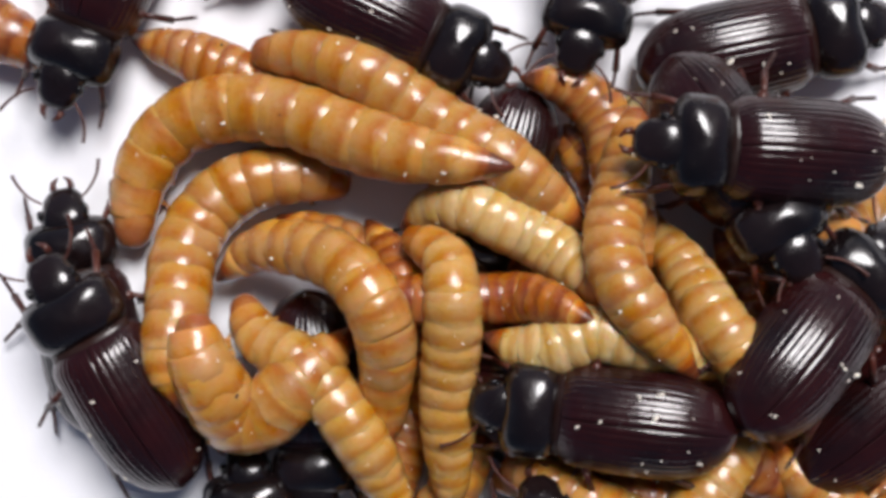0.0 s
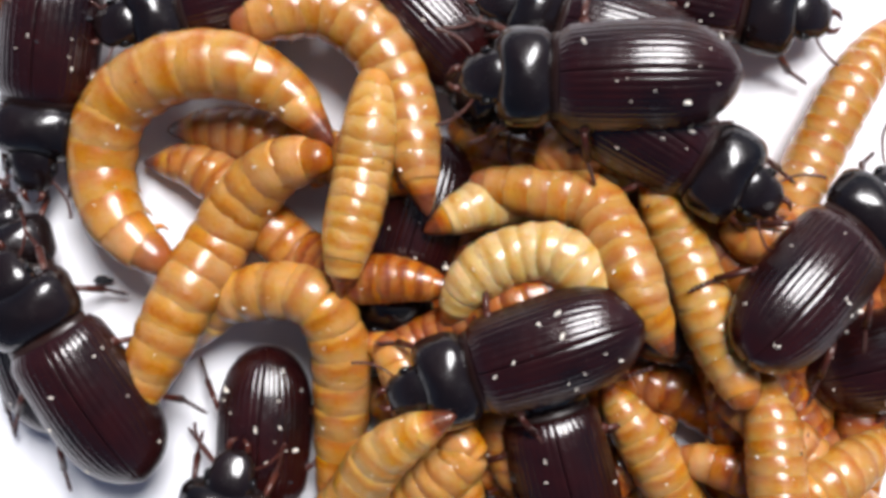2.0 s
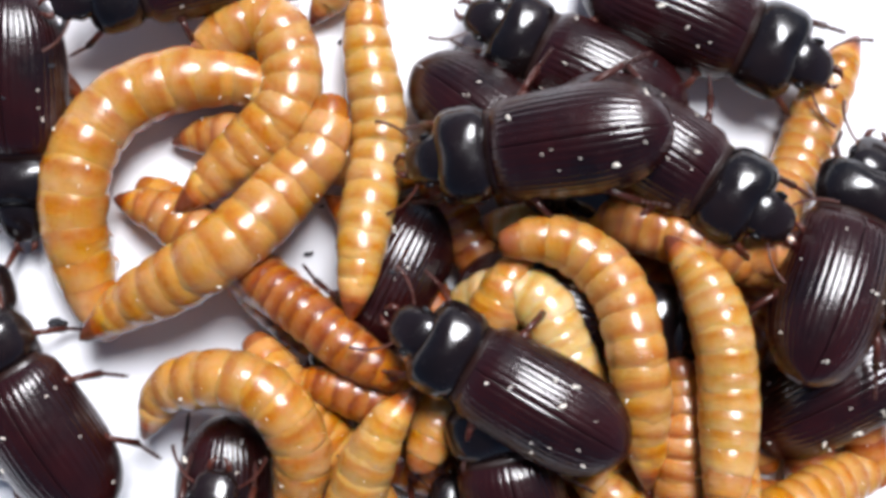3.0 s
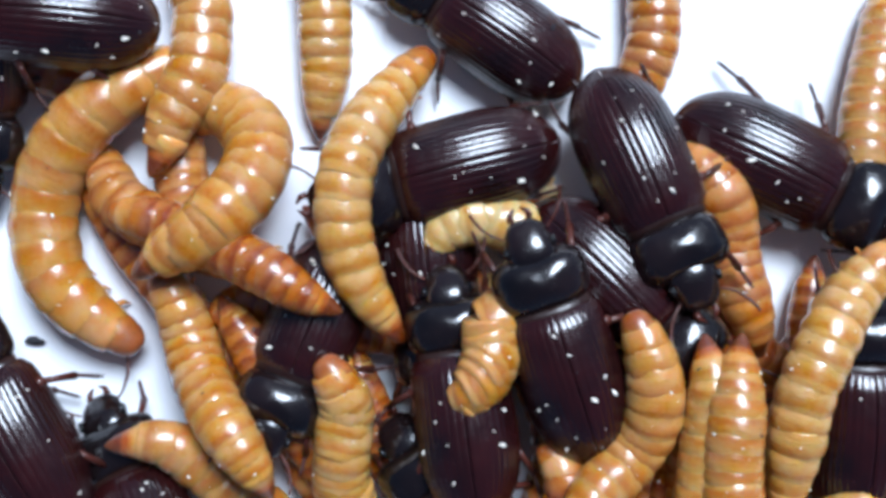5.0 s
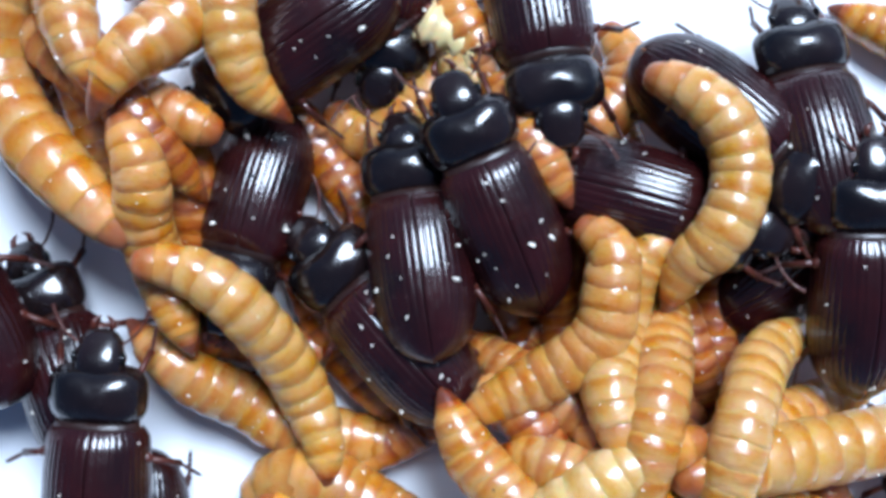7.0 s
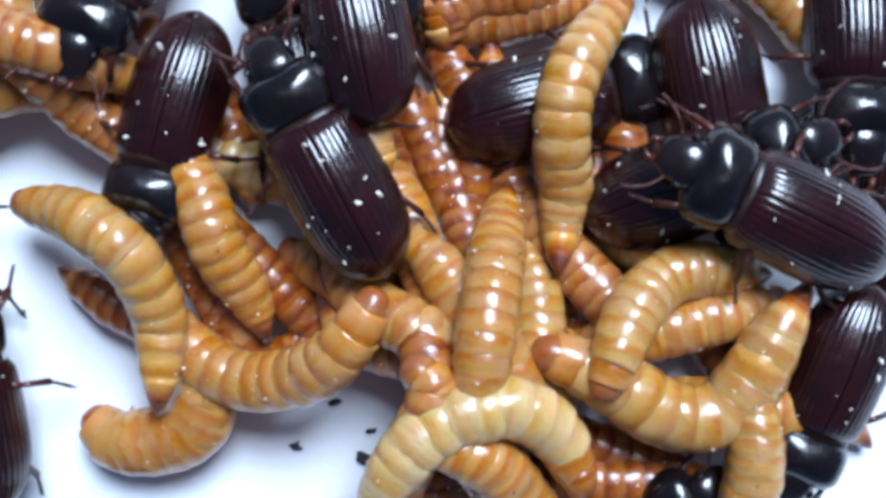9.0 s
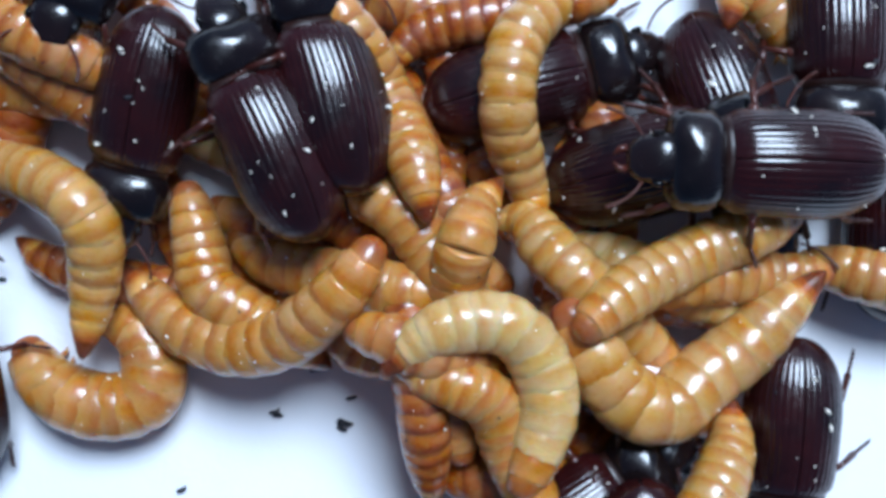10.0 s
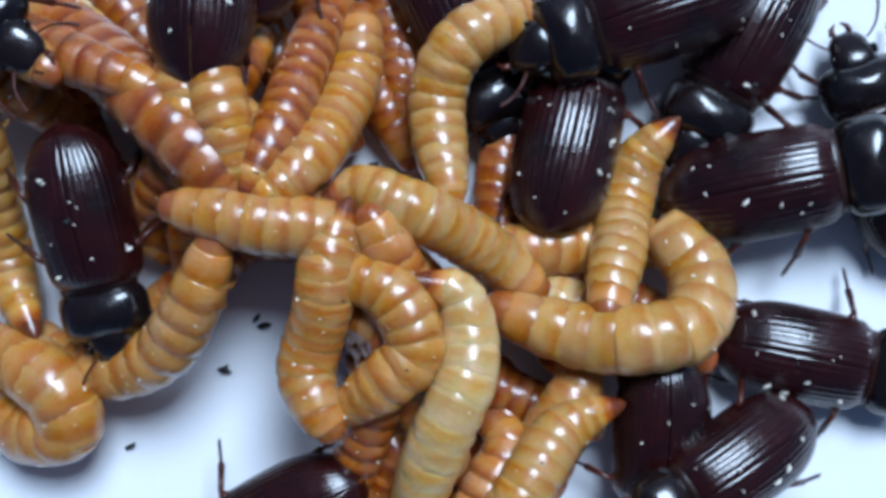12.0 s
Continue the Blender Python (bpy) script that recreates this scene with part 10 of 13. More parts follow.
    bend(w, 3.5, (189, -284, 10), (174, -268, 12), (159, -252, 13), (145, -237, 13), (131, -222, 13), (117, -206, 14), (102, -190, 17), (88, -176, 16))
    bend(w, 4.5, (203, -253, 21), (188, -237, 26), (173, -221, 28), (158, -205, 33), (143, -187, 43), (128, -172, 48), (114, -157, 49), (101, -144, 46))
    bend(w, 5.5, (208, -226, 49), (194, -210, 52), (178, -194, 61), (163, -177, 71), (148, -160, 84), (134, -145, 91), (121, -132, 91), (108, -120, 87))
    bend(w, 6, (224, -198, 79), (208, -189, 80), (192, -181, 78), (177, -173, 76), (160, -164, 81), (144, -154, 86), (128, -146, 87), (113, -145, 84))
    bend(w, 6.5, (245, -180, 81), (226, -176, 85), (208, -172, 84), (190, -169, 81), (172, -166, 79), (154, -163, 77), (135, -161, 76), (119, -171, 71))
    bend(w, 7, (248, -215, 68), (230, -206, 73), (213, -197, 77), (196, -188, 82), (179, -180, 85), (163, -172, 82), (147, -166, 80), (132, -165, 74))
    bend(w, 7.5, (249, -248, 63), (234, -235, 64), (218, -222, 69), (202, -207, 79), (187, -193, 89), (172, -181, 92), (158, -169, 91), (144, -158, 86))
    bend(w, 8.5, (239, -213, 56), (225, -196, 67), (211, -180, 80), (199, -165, 88), (186, -151, 89), (175, -137, 87), (162, -124, 86), (147, -113, 83))
    bend(w, 9.5, (228, -178, 40), (218, -160, 46), (207, -143, 51), (197, -126, 48), (186, -109, 43), (176, -93, 39), (165, -76, 31), (147, -64, 22))
    bend(w, 10, (212, -158, 63), (199, -143, 70), (188, -127, 71), (177, -112, 66), (166, -97, 67), (151, -84, 64), (133, -75, 51), (111, -76, 38))
    bend(w, 10.5, (174, -137, 87), (161, -124, 88), (148, -111, 85), (133, -98, 80), (119, -86, 81), (103, -75, 78), (84, -69, 67), (62, -67, 54))
    bend(w, 11, (137, -166, 92), (133, -148, 92), (128, -130, 90), (122, -113, 84), (113, -96, 78), (102, -79, 72), (89, -64, 65), (71, -52, 55))
    bend(w, 11.5, (179, -149, 78), (165, -137, 82), (151, -124, 84), (137, -112, 84), (123, -99, 80), (111, -83, 75), (98, -69, 70), (83, -54, 60))
    bend(w, 12, (177, -149, 47), (163, -136, 56), (150, -122, 64), (136, -109, 69), (123, -97, 73), (111, -82, 73), (101, -64, 66), (89, -46, 54))
    crawl(w)
    w = larva(16.5, "amber", 69)
    bend(w, 0, (107, 286, 10), (120, 301, 12), (134, 317, 13), (147, 333, 13), (160, 349, 13), (174, 365, 12), (188, 382, 10), (202, 401, 5))
    bend(w, 0.5, (108, 285, 10), (121, 300, 12), (134, 316, 13), (148, 332, 13), (161, 348, 13), (174, 364, 12), (188, 381, 10), (203, 400, 5))
    bend(w, 1, (109, 284, 10), (122, 299, 12), (135, 314, 13), (148, 330, 13), (162, 346, 13), (175, 363, 12), (189, 380, 10), (204, 399, 5))
    bend(w, 1.5, (109, 282, 10), (122, 297, 12), (135, 312, 13), (149, 328, 13), (162, 344, 13), (175, 361, 12), (189, 378, 10), (204, 397, 5))
    bend(w, 2, (109, 279, 10), (122, 294, 12), (135, 310, 13), (149, 326, 13), (162, 342, 13), (176, 358, 12), (189, 375, 10), (204, 394, 5))
    bend(w, 2.5, (109, 277, 10), (123, 292, 12), (136, 307, 13), (149, 323, 13), (162, 339, 13), (176, 356, 12), (190, 373, 10), (204, 391, 5))
    bend(w, 3, (110, 274, 10), (123, 289, 12), (136, 305, 13), (150, 321, 13), (163, 337, 13), (176, 353, 12), (190, 370, 10), (205, 388, 5))
    bend(w, 3.5, (111, 271, 10), (124, 286, 12), (137, 302, 13), (151, 318, 13), (164, 334, 13), (177, 350, 12), (191, 367, 10), (206, 386, 5))
    bend(w, 4.5, (112, 267, 10), (125, 282, 12), (139, 298, 13), (152, 314, 13), (165, 330, 13), (179, 346, 12), (192, 363, 10), (207, 382, 5))
    bend(w, 5.5, (113, 265, 10), (126, 280, 12), (139, 296, 13), (153, 312, 13), (166, 327, 13), (179, 344, 12), (193, 361, 10), (207, 379, 5))
    bend(w, 6, (104, 216, 10), (111, 230, 12), (118, 245, 13), (125, 260, 13), (132, 275, 13), (139, 290, 12), (147, 306, 10), (154, 324, 5))
    bend(w, 6.5, (91, 145, 10), (89, 157, 12), (86, 170, 13), (85, 184, 13), (83, 198, 13), (81, 212, 12), (79, 226, 10), (77, 242, 5))
    bend(w, 7, (78, 73, 10), (66, 83, 12), (55, 95, 13), (44, 107, 13), (33, 120, 13), (22, 133, 12), (11, 146, 10), (-1, 160, 5))
    bend(w, 7.5, (69, 24, 10), (51, 33, 12), (33, 43, 13), (16, 55, 13), (-1, 67, 13), (-19, 79, 12), (-36, 91, 10), (-54, 104, 5))
    bend(w, 8.5, (98, 31, 46), (93, 25, 52), (88, 20, 55), (84, 16, 56), (79, 13, 56), (74, 9, 56), (70, 6, 54), (67, 4, 50))
    bend(w, 9.5, (126, 36, 71), (132, 18, 71), (139, 2, 65), (145, -15, 58), (152, -34, 59), (159, -53, 69), (167, -70, 77), (178, -86, 79))
    bend(w, 10, (123, 26, 80), (132, 10, 78), (141, -5, 70), (149, -21, 60), (158, -38, 64), (166, -57, 76), (172, -75, 86), (176, -94, 88))
    bend(w, 10.5, (98, 47, 90), (109, 32, 89), (119, 18, 86), (130, 5, 79), (141, -10, 77), (152, -26, 78), (160, -42, 76), (168, -59, 73))
    bend(w, 11, (87, 49, 82), (101, 38, 80), (115, 26, 77), (129, 14, 76), (144, 2, 74), (158, -9, 70), (171, -22, 65), (183, -36, 60))
    bend(w, 11.5, (170, 28, 53), (170, 9, 51), (171, -10, 47), (171, -31, 55), (169, -52, 65), (161, -70, 73), (151, -85, 78), (138, -99, 79))
    bend(w, 12, (169, 2, 32), (168, -19, 36), (165, -39, 40), (159, -59, 54), (151, -78, 72), (141, -94, 86), (128, -106, 93), (114, -117, 95))
    crawl(w)
    w = larva(16.5, "red", 76)
    bend(w, 0, (175, 286, 10), (188, 301, 12), (201, 317, 13), (215, 333, 13), (228, 349, 13), (241, 365, 12), (255, 382, 10), (271, 401, 5))
    bend(w, 0.5, (174, 285, 10), (187, 300, 12), (200, 316, 13), (214, 331, 13), (227, 347, 13), (241, 364, 12), (255, 381, 10), (270, 399, 5))
    bend(w, 1, (172, 284, 10), (185, 299, 12), (199, 314, 13), (212, 330, 13), (226, 346, 13), (239, 362, 12), (254, 379, 10), (269, 397, 5))
    bend(w, 1.5, (169, 282, 10), (183, 297, 12), (196, 312, 13), (210, 328, 13), (223, 343, 13), (237, 359, 12), (251, 376, 10), (267, 395, 5))
    bend(w, 2, (166, 279, 10), (179, 294, 12), (193, 309, 13), (207, 325, 13), (220, 340, 13), (234, 356, 12), (249, 373, 10), (264, 391, 5))
    bend(w, 2.5, (162, 277, 10), (176, 291, 12), (190, 306, 13), (204, 322, 13), (218, 337, 13), (232, 353, 12), (246, 369, 10), (262, 387, 5))
    bend(w, 3, (159, 274, 10), (173, 288, 12), (187, 303, 13), (201, 319, 13), (215, 334, 13), (229, 349, 12), (244, 366, 10), (259, 383, 5))
    bend(w, 3.5, (156, 271, 10), (170, 286, 12), (184, 300, 13), (199, 316, 13), (213, 331, 13), (227, 346, 12), (242, 362, 10), (258, 380, 5))
    bend(w, 4.5, (151, 267, 10), (165, 281, 12), (179, 296, 13), (194, 311, 13), (208, 326, 13), (223, 341, 12), (238, 356, 10), (254, 374, 5))
    bend(w, 5.5, (147, 265, 10), (161, 279, 12), (176, 293, 13), (191, 308, 13), (205, 322, 13), (220, 337, 12), (235, 353, 10), (251, 370, 5))
    bend(w, 6, (144, 236, 10), (159, 250, 12), (173, 264, 13), (188, 279, 13), (203, 293, 13), (218, 308, 12), (233, 324, 10), (249, 341, 5))
    bend(w, 6.5, (141, 192, 10), (155, 206, 12), (170, 221, 13), (185, 235, 13), (199, 250, 13), (214, 265, 12), (229, 281, 10), (245, 298, 5))
    bend(w, 7, (137, 149, 10), (151, 163, 12), (166, 178, 13), (181, 192, 13), (195, 207, 13), (210, 222, 12), (225, 238, 10), (241, 254, 5))
    bend(w, 7.5, (134, 119, 10), (149, 134, 12), (163, 148, 13), (178, 163, 13), (193, 177, 13), (207, 192, 12), (222, 208, 10), (238, 225, 5))
    bend(w, 8.5, (205, 83, 13), (202, 88, 15), (199, 93, 16), (196, 99, 16), (193, 104, 16), (191, 107, 16), (193, 106, 15), (197, 105, 10))
    bend(w, 9.5, (274, 46, 22), (253, 41, 27), (233, 37, 28), (213, 34, 27), (193, 30, 28), (176, 20, 30), (164, 3, 34), (158, -16, 36))
    bend(w, 10, (284, 37, 30), (263, 32, 33), (244, 29, 31), (224, 26, 29), (204, 22, 30), (184, 18, 29), (166, 10, 29), (154, -7, 33))
    bend(w, 10.5, (142, -18, 45), (132, -35, 47), (121, -51, 46), (112, -69, 44), (105, -87, 45), (97, -105, 43), (89, -124, 42), (81, -142, 43))
    bend(w, 11, (124, 66, 45), (124, 44, 51), (124, 23, 59), (124, 2, 66), (124, -18, 72), (124, -38, 76), (127, -56, 77), (134, -74, 77))
    bend(w, 11.5, (140, 41, 37), (139, 19, 47), (138, -4, 61), (138, -25, 72), (136, -45, 83), (130, -63, 90), (122, -80, 94), (116, -97, 95))
    bend(w, 12, (159, 21, 22), (151, 1, 30), (143, -19, 45), (137, -40, 60), (132, -60, 74), (126, -78, 85), (118, -95, 93), (111, -111, 95))
    crawl(w)
    w = larva(16.5, "amber", 62)
    bend(w, 0, (326, 472, 10), (323, 450, 12), (320, 428, 13), (317, 408, 13), (314, 387, 13), (312, 367, 12), (310, 347, 10), (310, 329, 5))
    bend(w, 0.5, (329, 467, 10), (325, 445, 12), (322, 423, 13), (319, 403, 13), (317, 382, 13), (314, 362, 12), (313, 342, 10), (312, 324, 5))
    bend(w, 1, (332, 460, 10), (328, 438, 12), (325, 417, 13), (322, 396, 13), (319, 375, 13), (317, 355, 12), (315, 336, 10), (314, 317, 5))
    bend(w, 1.5, (335, 452, 10), (331, 430, 12), (328, 408, 13), (325, 388, 13), (322, 367, 13), (319, 347, 12), (317, 327, 10), (317, 309, 5))
    bend(w, 2, (339, 442, 10), (335, 420, 12), (331, 399, 13), (328, 378, 13), (325, 358, 13), (322, 337, 12), (320, 318, 10), (319, 299, 5))
    bend(w, 2.5, (343, 431, 10), (339, 409, 12), (335, 388, 13), (332, 368, 13), (328, 347, 13), (325, 327, 12), (323, 307, 10), (321, 289, 5))
    bend(w, 3, (347, 420, 10), (343, 398, 12), (339, 377, 13), (336, 356, 13), (332, 336, 13), (329, 316, 12), (326, 296, 10), (324, 277, 5))
    bend(w, 3.5, (353, 408, 10), (348, 386, 12), (344, 365, 13), (340, 345, 13), (336, 325, 13), (333, 304, 12), (330, 285, 10), (328, 266, 5))
    bend(w, 4.5, (362, 385, 10), (357, 364, 12), (353, 343, 13), (349, 322, 13), (345, 302, 13), (341, 282, 12), (337, 262, 10), (335, 243, 5))
    bend(w, 5.5, (371, 364, 10), (366, 343, 12), (361, 322, 13), (357, 302, 13), (352, 281, 14), (347, 260, 15), (343, 241, 13), (340, 222, 8))
    bend(w, 6, (375, 356, 10), (370, 334, 12), (365, 313, 13), (360, 293, 13), (354, 272, 15), (349, 251, 18), (344, 231, 17), (341, 212, 14))
    bend(w, 6.5, (379, 348, 10), (373, 326, 12), (368, 306, 13), (363, 285, 13), (358, 265, 14), (353, 244, 15), (348, 224, 15), (344, 204, 14))
    bend(w, 7, (382, 341, 10), (376, 320, 12), (371, 299, 13), (366, 279, 13), (361, 259, 13), (356, 239, 12), (351, 219, 11), (347, 200, 8))
    bend(w, 7.5, (384, 336, 10), (378, 315, 12), (372, 294, 13), (367, 274, 13), (362, 254, 13), (357, 234, 12), (353, 214, 10), (349, 196, 5))
    bend(w, 8.5, (373, 263, 10), (370, 242, 12), (368, 221, 13), (366, 201, 13), (364, 180, 13), (362, 160, 13), (360, 139, 13), (359, 119, 10))
    bend(w, 9.5, (362, 191, 10), (363, 169, 12), (364, 148, 13), (365, 127, 13), (365, 105, 17), (365, 83, 23), (365, 61, 27), (364, 41, 30))
    bend(w, 10, (367, 170, 10), (366, 148, 12), (364, 127, 13), (363, 105, 17), (360, 82, 24), (358, 61, 28), (356, 40, 31), (350, 19, 36))
    bend(w, 10.5, (369, 144, 10), (365, 123, 12), (360, 101, 16), (355, 78, 24), (350, 57, 29), (347, 36, 29), (344, 16, 29), (341, -4, 32))
    bend(w, 11, (341, 138, 10), (342, 116, 12), (342, 93, 20), (342, 71, 28), (342, 50, 31), (344, 30, 28), (345, 11, 21), (344, -8, 15))
    bend(w, 11.5, (338, 138, 10), (337, 117, 12), (336, 94, 19), (335, 71, 25), (335, 50, 29), (335, 30, 28), (336, 11, 19), (335, -8, 10))
    bend(w, 12, (341, 164, 10), (340, 143, 12), (340, 121, 15), (339, 99, 18), (338, 76, 25), (337, 54, 29), (338, 35, 25), (339, 16, 17))
    crawl(w)
    w = larva(18.0, "red", 65)
    bend(w, 0, (33, -54, 10), (54, -45, 12), (75, -40, 13), (97, -45, 13), (117, -56, 13), (131, -74, 12), (145, -93, 10), (159, -112, 5))
    bend(w, 0.5, (21, -56, 10), (39, -56, 12), (55, -59, 13), (69, -69, 13), (82, -83, 13), (91, -102, 12), (99, -122, 10), (108, -143, 5))
    bend(w, 1, (5, -59, 10), (19, -70, 12), (27, -84, 13), (30, -101, 13), (33, -120, 13), (34, -141, 12), (35, -163, 10), (36, -185, 5))
    bend(w, 1.5, (-7, -61, 10), (4, -81, 12), (6, -103, 13), (1, -125, 13), (-3, -147, 13), (-7, -170, 12), (-12, -193, 10), (-16, -216, 5))
    bend(w, 2, (22, -40, 10), (37, -55, 12), (43, -74, 13), (43, -96, 13), (40, -118, 13), (36, -140, 12), (32, -163, 10), (28, -187, 5))
    bend(w, 2.5, (64, -10, 10), (82, -19, 12), (96, -34, 13), (102, -55, 13), (99, -77, 13), (96, -100, 12), (92, -122, 10), (88, -146, 5))
    bend(w, 3, (94, 12, 10), (116, 7, 12), (134, -5, 13), (144, -25, 13), (143, -48, 13), (139, -70, 12), (136, -93, 10), (133, -116, 5))
    bend(w, 3.5, (112, 13, 10), (132, 4, 12), (149, -11, 13), (160, -31, 13), (162, -53, 13), (163, -76, 12), (164, -99, 10), (166, -123, 5))
    bend(w, 4.5, (112, -21, 10), (128, -36, 12), (140, -54, 13), (146, -75, 13), (143, -97, 13), (141, -119, 12), (138, -142, 10), (136, -165, 5))
    bend(w, 5.5, (113, -55, 10), (123, -75, 12), (131, -96, 13), (132, -118, 13), (125, -140, 13), (118, -162, 12), (112, -184, 10), (106, -207, 5))
    bend(w, 6, (109, -87, 10), (125, -100, 12), (137, -119, 13), (141, -140, 13), (134, -162, 13), (127, -184, 12), (120, -206, 10), (113, -229, 5))
    bend(w, 6.5, (106, -119, 10), (127, -126, 12), (143, -142, 13), (149, -163, 13), (142, -184, 13), (135, -206, 12), (128, -228, 10), (121, -251, 5))
    bend(w, 7, (118, -112, 10), (140, -115, 12), (157, -129, 13), (168, -148, 13), (171, -168, 13), (175, -187, 12), (179, -207, 10), (184, -227, 5))
    bend(w, 7.5, (130, -105, 10), (153, -104, 12), (171, -117, 13), (186, -134, 13), (200, -151, 13), (215, -168, 12), (231, -186, 10), (246, -204, 5))
    bend(w, 8.5, (142, -110, 10), (159, -119, 12), (168, -137, 13), (174, -156, 13), (179, -176, 13), (184, -196, 12), (190, -216, 10), (195, -237, 5))
    bend(w, 9.5, (153, -115, 10), (165, -135, 12), (166, -157, 13), (162, -179, 13), (158, -201, 13), (153, -224, 12), (149, -246, 10), (144, -270, 5))
    bend(w, 10, (169, -118, 10), (184, -134, 12), (191, -154, 13), (195, -175, 13), (199, -196, 13), (202, -217, 12), (206, -238, 10), (210, -260, 5))
    bend(w, 10.5, (184, -121, 10), (203, -133, 12), (216, -152, 13), (228, -171, 13), (240, -191, 13), (252, -210, 12), (264, -230, 10), (276, -250, 5))
    bend(w, 11, (183, -134, 10), (196, -150, 12), (206, -169, 13), (217, -189, 13), (228, -209, 13), (239, -228, 12), (251, -249, 10), (262, -269, 5))
    bend(w, 11.5, (182, -152, 10), (185, -172, 12), (193, -192, 13), (203, -213, 13), (213, -233, 13), (223, -254, 12), (233, -275, 10), (243, -296, 5))
    bend(w, 12, (181, -165, 10), (177, -188, 12), (183, -209, 13), (192, -230, 13), (201, -251, 13), (210, -272, 12), (219, -293, 10), (228, -315, 5))
    crawl(w)
    w = larva(19.0, "red", 72)
    bend(w, 0, (205, -148, 10), (180, -146, 12), (156, -143, 13), (132, -141, 13), (109, -139, 14), (85, -132, 16), (62, -133, 14), (39, -143, 9))
    bend(w, 0.5, (212, -108, 10), (189, -102, 12), (166, -97, 13), (143, -92, 13), (119, -86, 15), (96, -79, 19), (73, -78, 19), (52, -88, 12))
    bend(w, 1, (222, -52, 10), (200, -43, 12), (178, -33, 13), (156, -24, 13), (135, -15, 14), (113, -5, 16), (90, -2, 14), (69, -13, 9))
    bend(w, 1.5, (229, -12, 10), (207, 1, 12), (186, 13, 13), (166, 25, 13), (145, 37, 13), (124, 49, 12), (102, 53, 10), (82, 41, 5))
    bend(w, 2, (224, -40, 10), (208, -24, 12), (193, -8, 13), (178, 7, 13), (163, 23, 13), (145, 37, 12), (124, 45, 10), (103, 38, 5))
    bend(w, 2.5, (217, -79, 10), (209, -58, 12), (202, -38, 13), (195, -17, 13), (188, 3, 13), (175, 22, 12), (156, 33, 10), (133, 33, 5))
    bend(w, 3, (212, -107, 10), (211, -83, 12), (209, -59, 13), (208, -35, 13), (207, -11, 13), (196, 10, 12), (178, 25, 10), (155, 29, 5))
    bend(w, 3.5, (185, -143, 10), (187, -118, 12), (190, -94, 13), (193, -71, 13), (196, -47, 13), (196, -23, 12), (190, -0, 10), (177, 20, 5))
    bend(w, 4.5, (159, -178, 10), (165, -154, 12), (170, -131, 13), (176, -108, 13), (182, -85, 13), (186, -62, 12), (183, -39, 10), (172, -18, 5))
    bend(w, 5.5, (133, -213, 10), (142, -190, 12), (151, -168, 13), (160, -145, 13), (169, -123, 13), (176, -101, 12), (176, -77, 10), (168, -55, 5))
    bend(w, 6, (186, -242, 10), (186, -219, 12), (185, -197, 13), (185, -175, 13), (185, -152, 13), (184, -130, 12), (178, -109, 11), (162, -96, 8))
    bend(w, 6.5, (239, -272, 10), (229, -249, 12), (220, -226, 13), (211, -204, 13), (202, -182, 13), (193, -160, 12), (180, -141, 11), (156, -136, 11))
    bend(w, 7, (243, -267, 10), (235, -244, 12), (228, -221, 13), (221, -197, 16), (214, -175, 16), (207, -152, 15), (197, -132, 11), (178, -121, 8))
    bend(w, 7.5, (246, -263, 10), (241, -239, 12), (236, -215, 14), (231, -191, 19), (226, -167, 20), (222, -145, 18), (213, -124, 11), (199, -105, 5))
    bend(w, 8.5, (323, -228, 10), (313, -206, 12), (303, -185, 13), (293, -164, 13), (283, -143, 13), (272, -123, 12), (256, -109, 10), (238, -103, 5))
    bend(w, 9.5, (400, -192, 10), (384, -173, 12), (369, -154, 13), (354, -136, 13), (339, -117, 13), (321, -102, 12), (299, -95, 10), (276, -101, 5))
    bend(w, 10, (363, -260, 10), (350, -239, 12), (337, -218, 13), (325, -198, 13), (312, -178, 14), (298, -159, 15), (281, -146, 14), (261, -142, 10))
    bend(w, 10.5, (326, -327, 10), (316, -304, 12), (306, -282, 13), (296, -260, 13), (286, -238, 15), (276, -216, 17), (263, -196, 17), (245, -182, 14))
    bend(w, 11, (301, -332, 10), (297, -309, 12), (293, -287, 13), (290, -266, 13), (286, -244, 14), (282, -222, 15), (273, -202, 14), (254, -187, 10))
    bend(w, 11.5, (267, -338, 10), (272, -316, 12), (276, -294, 13), (281, -273, 13), (285, -251, 13), (290, -230, 12), (286, -209, 10), (268, -195, 5))
    bend(w, 12, (242, -343, 10), (253, -321, 12), (263, -299, 13), (274, -278, 13), (284, -256, 13), (295, -235, 12), (295, -213, 10), (276, -200, 5))
    crawl(w)
    w = larva(18.0, "red", 79)
    bend(w, 0, (124, 7, 10), (140, -9, 12), (155, -25, 15), (165, -44, 24), (172, -63, 33), (177, -84, 38), (185, -106, 31), (193, -129, 22))
    bend(w, 0.5, (138, 10, 10), (155, -5, 12), (170, -20, 15), (183, -37, 20), (193, -54, 28), (201, -73, 32), (213, -92, 27), (225, -111, 21))
    bend(w, 1, (156, 14, 14), (173, 1, 17), (190, -13, 20), (206, -27, 22), (222, -42, 22), (237, -57, 21), (254, -73, 16), (271, -88, 11))
    bend(w, 1.5, (166, 16, 24), (185, 4, 25), (203, -8, 27), (222, -20, 25), (243, -33, 19), (263, -45, 14), (284, -58, 10), (304, -71, 5))
    bend(w, 2, (168, 4, 27), (184, -10, 30), (198, -25, 31), (212, -40, 28), (226, -56, 22), (240, -72, 17), (254, -88, 14), (268, -104, 8))
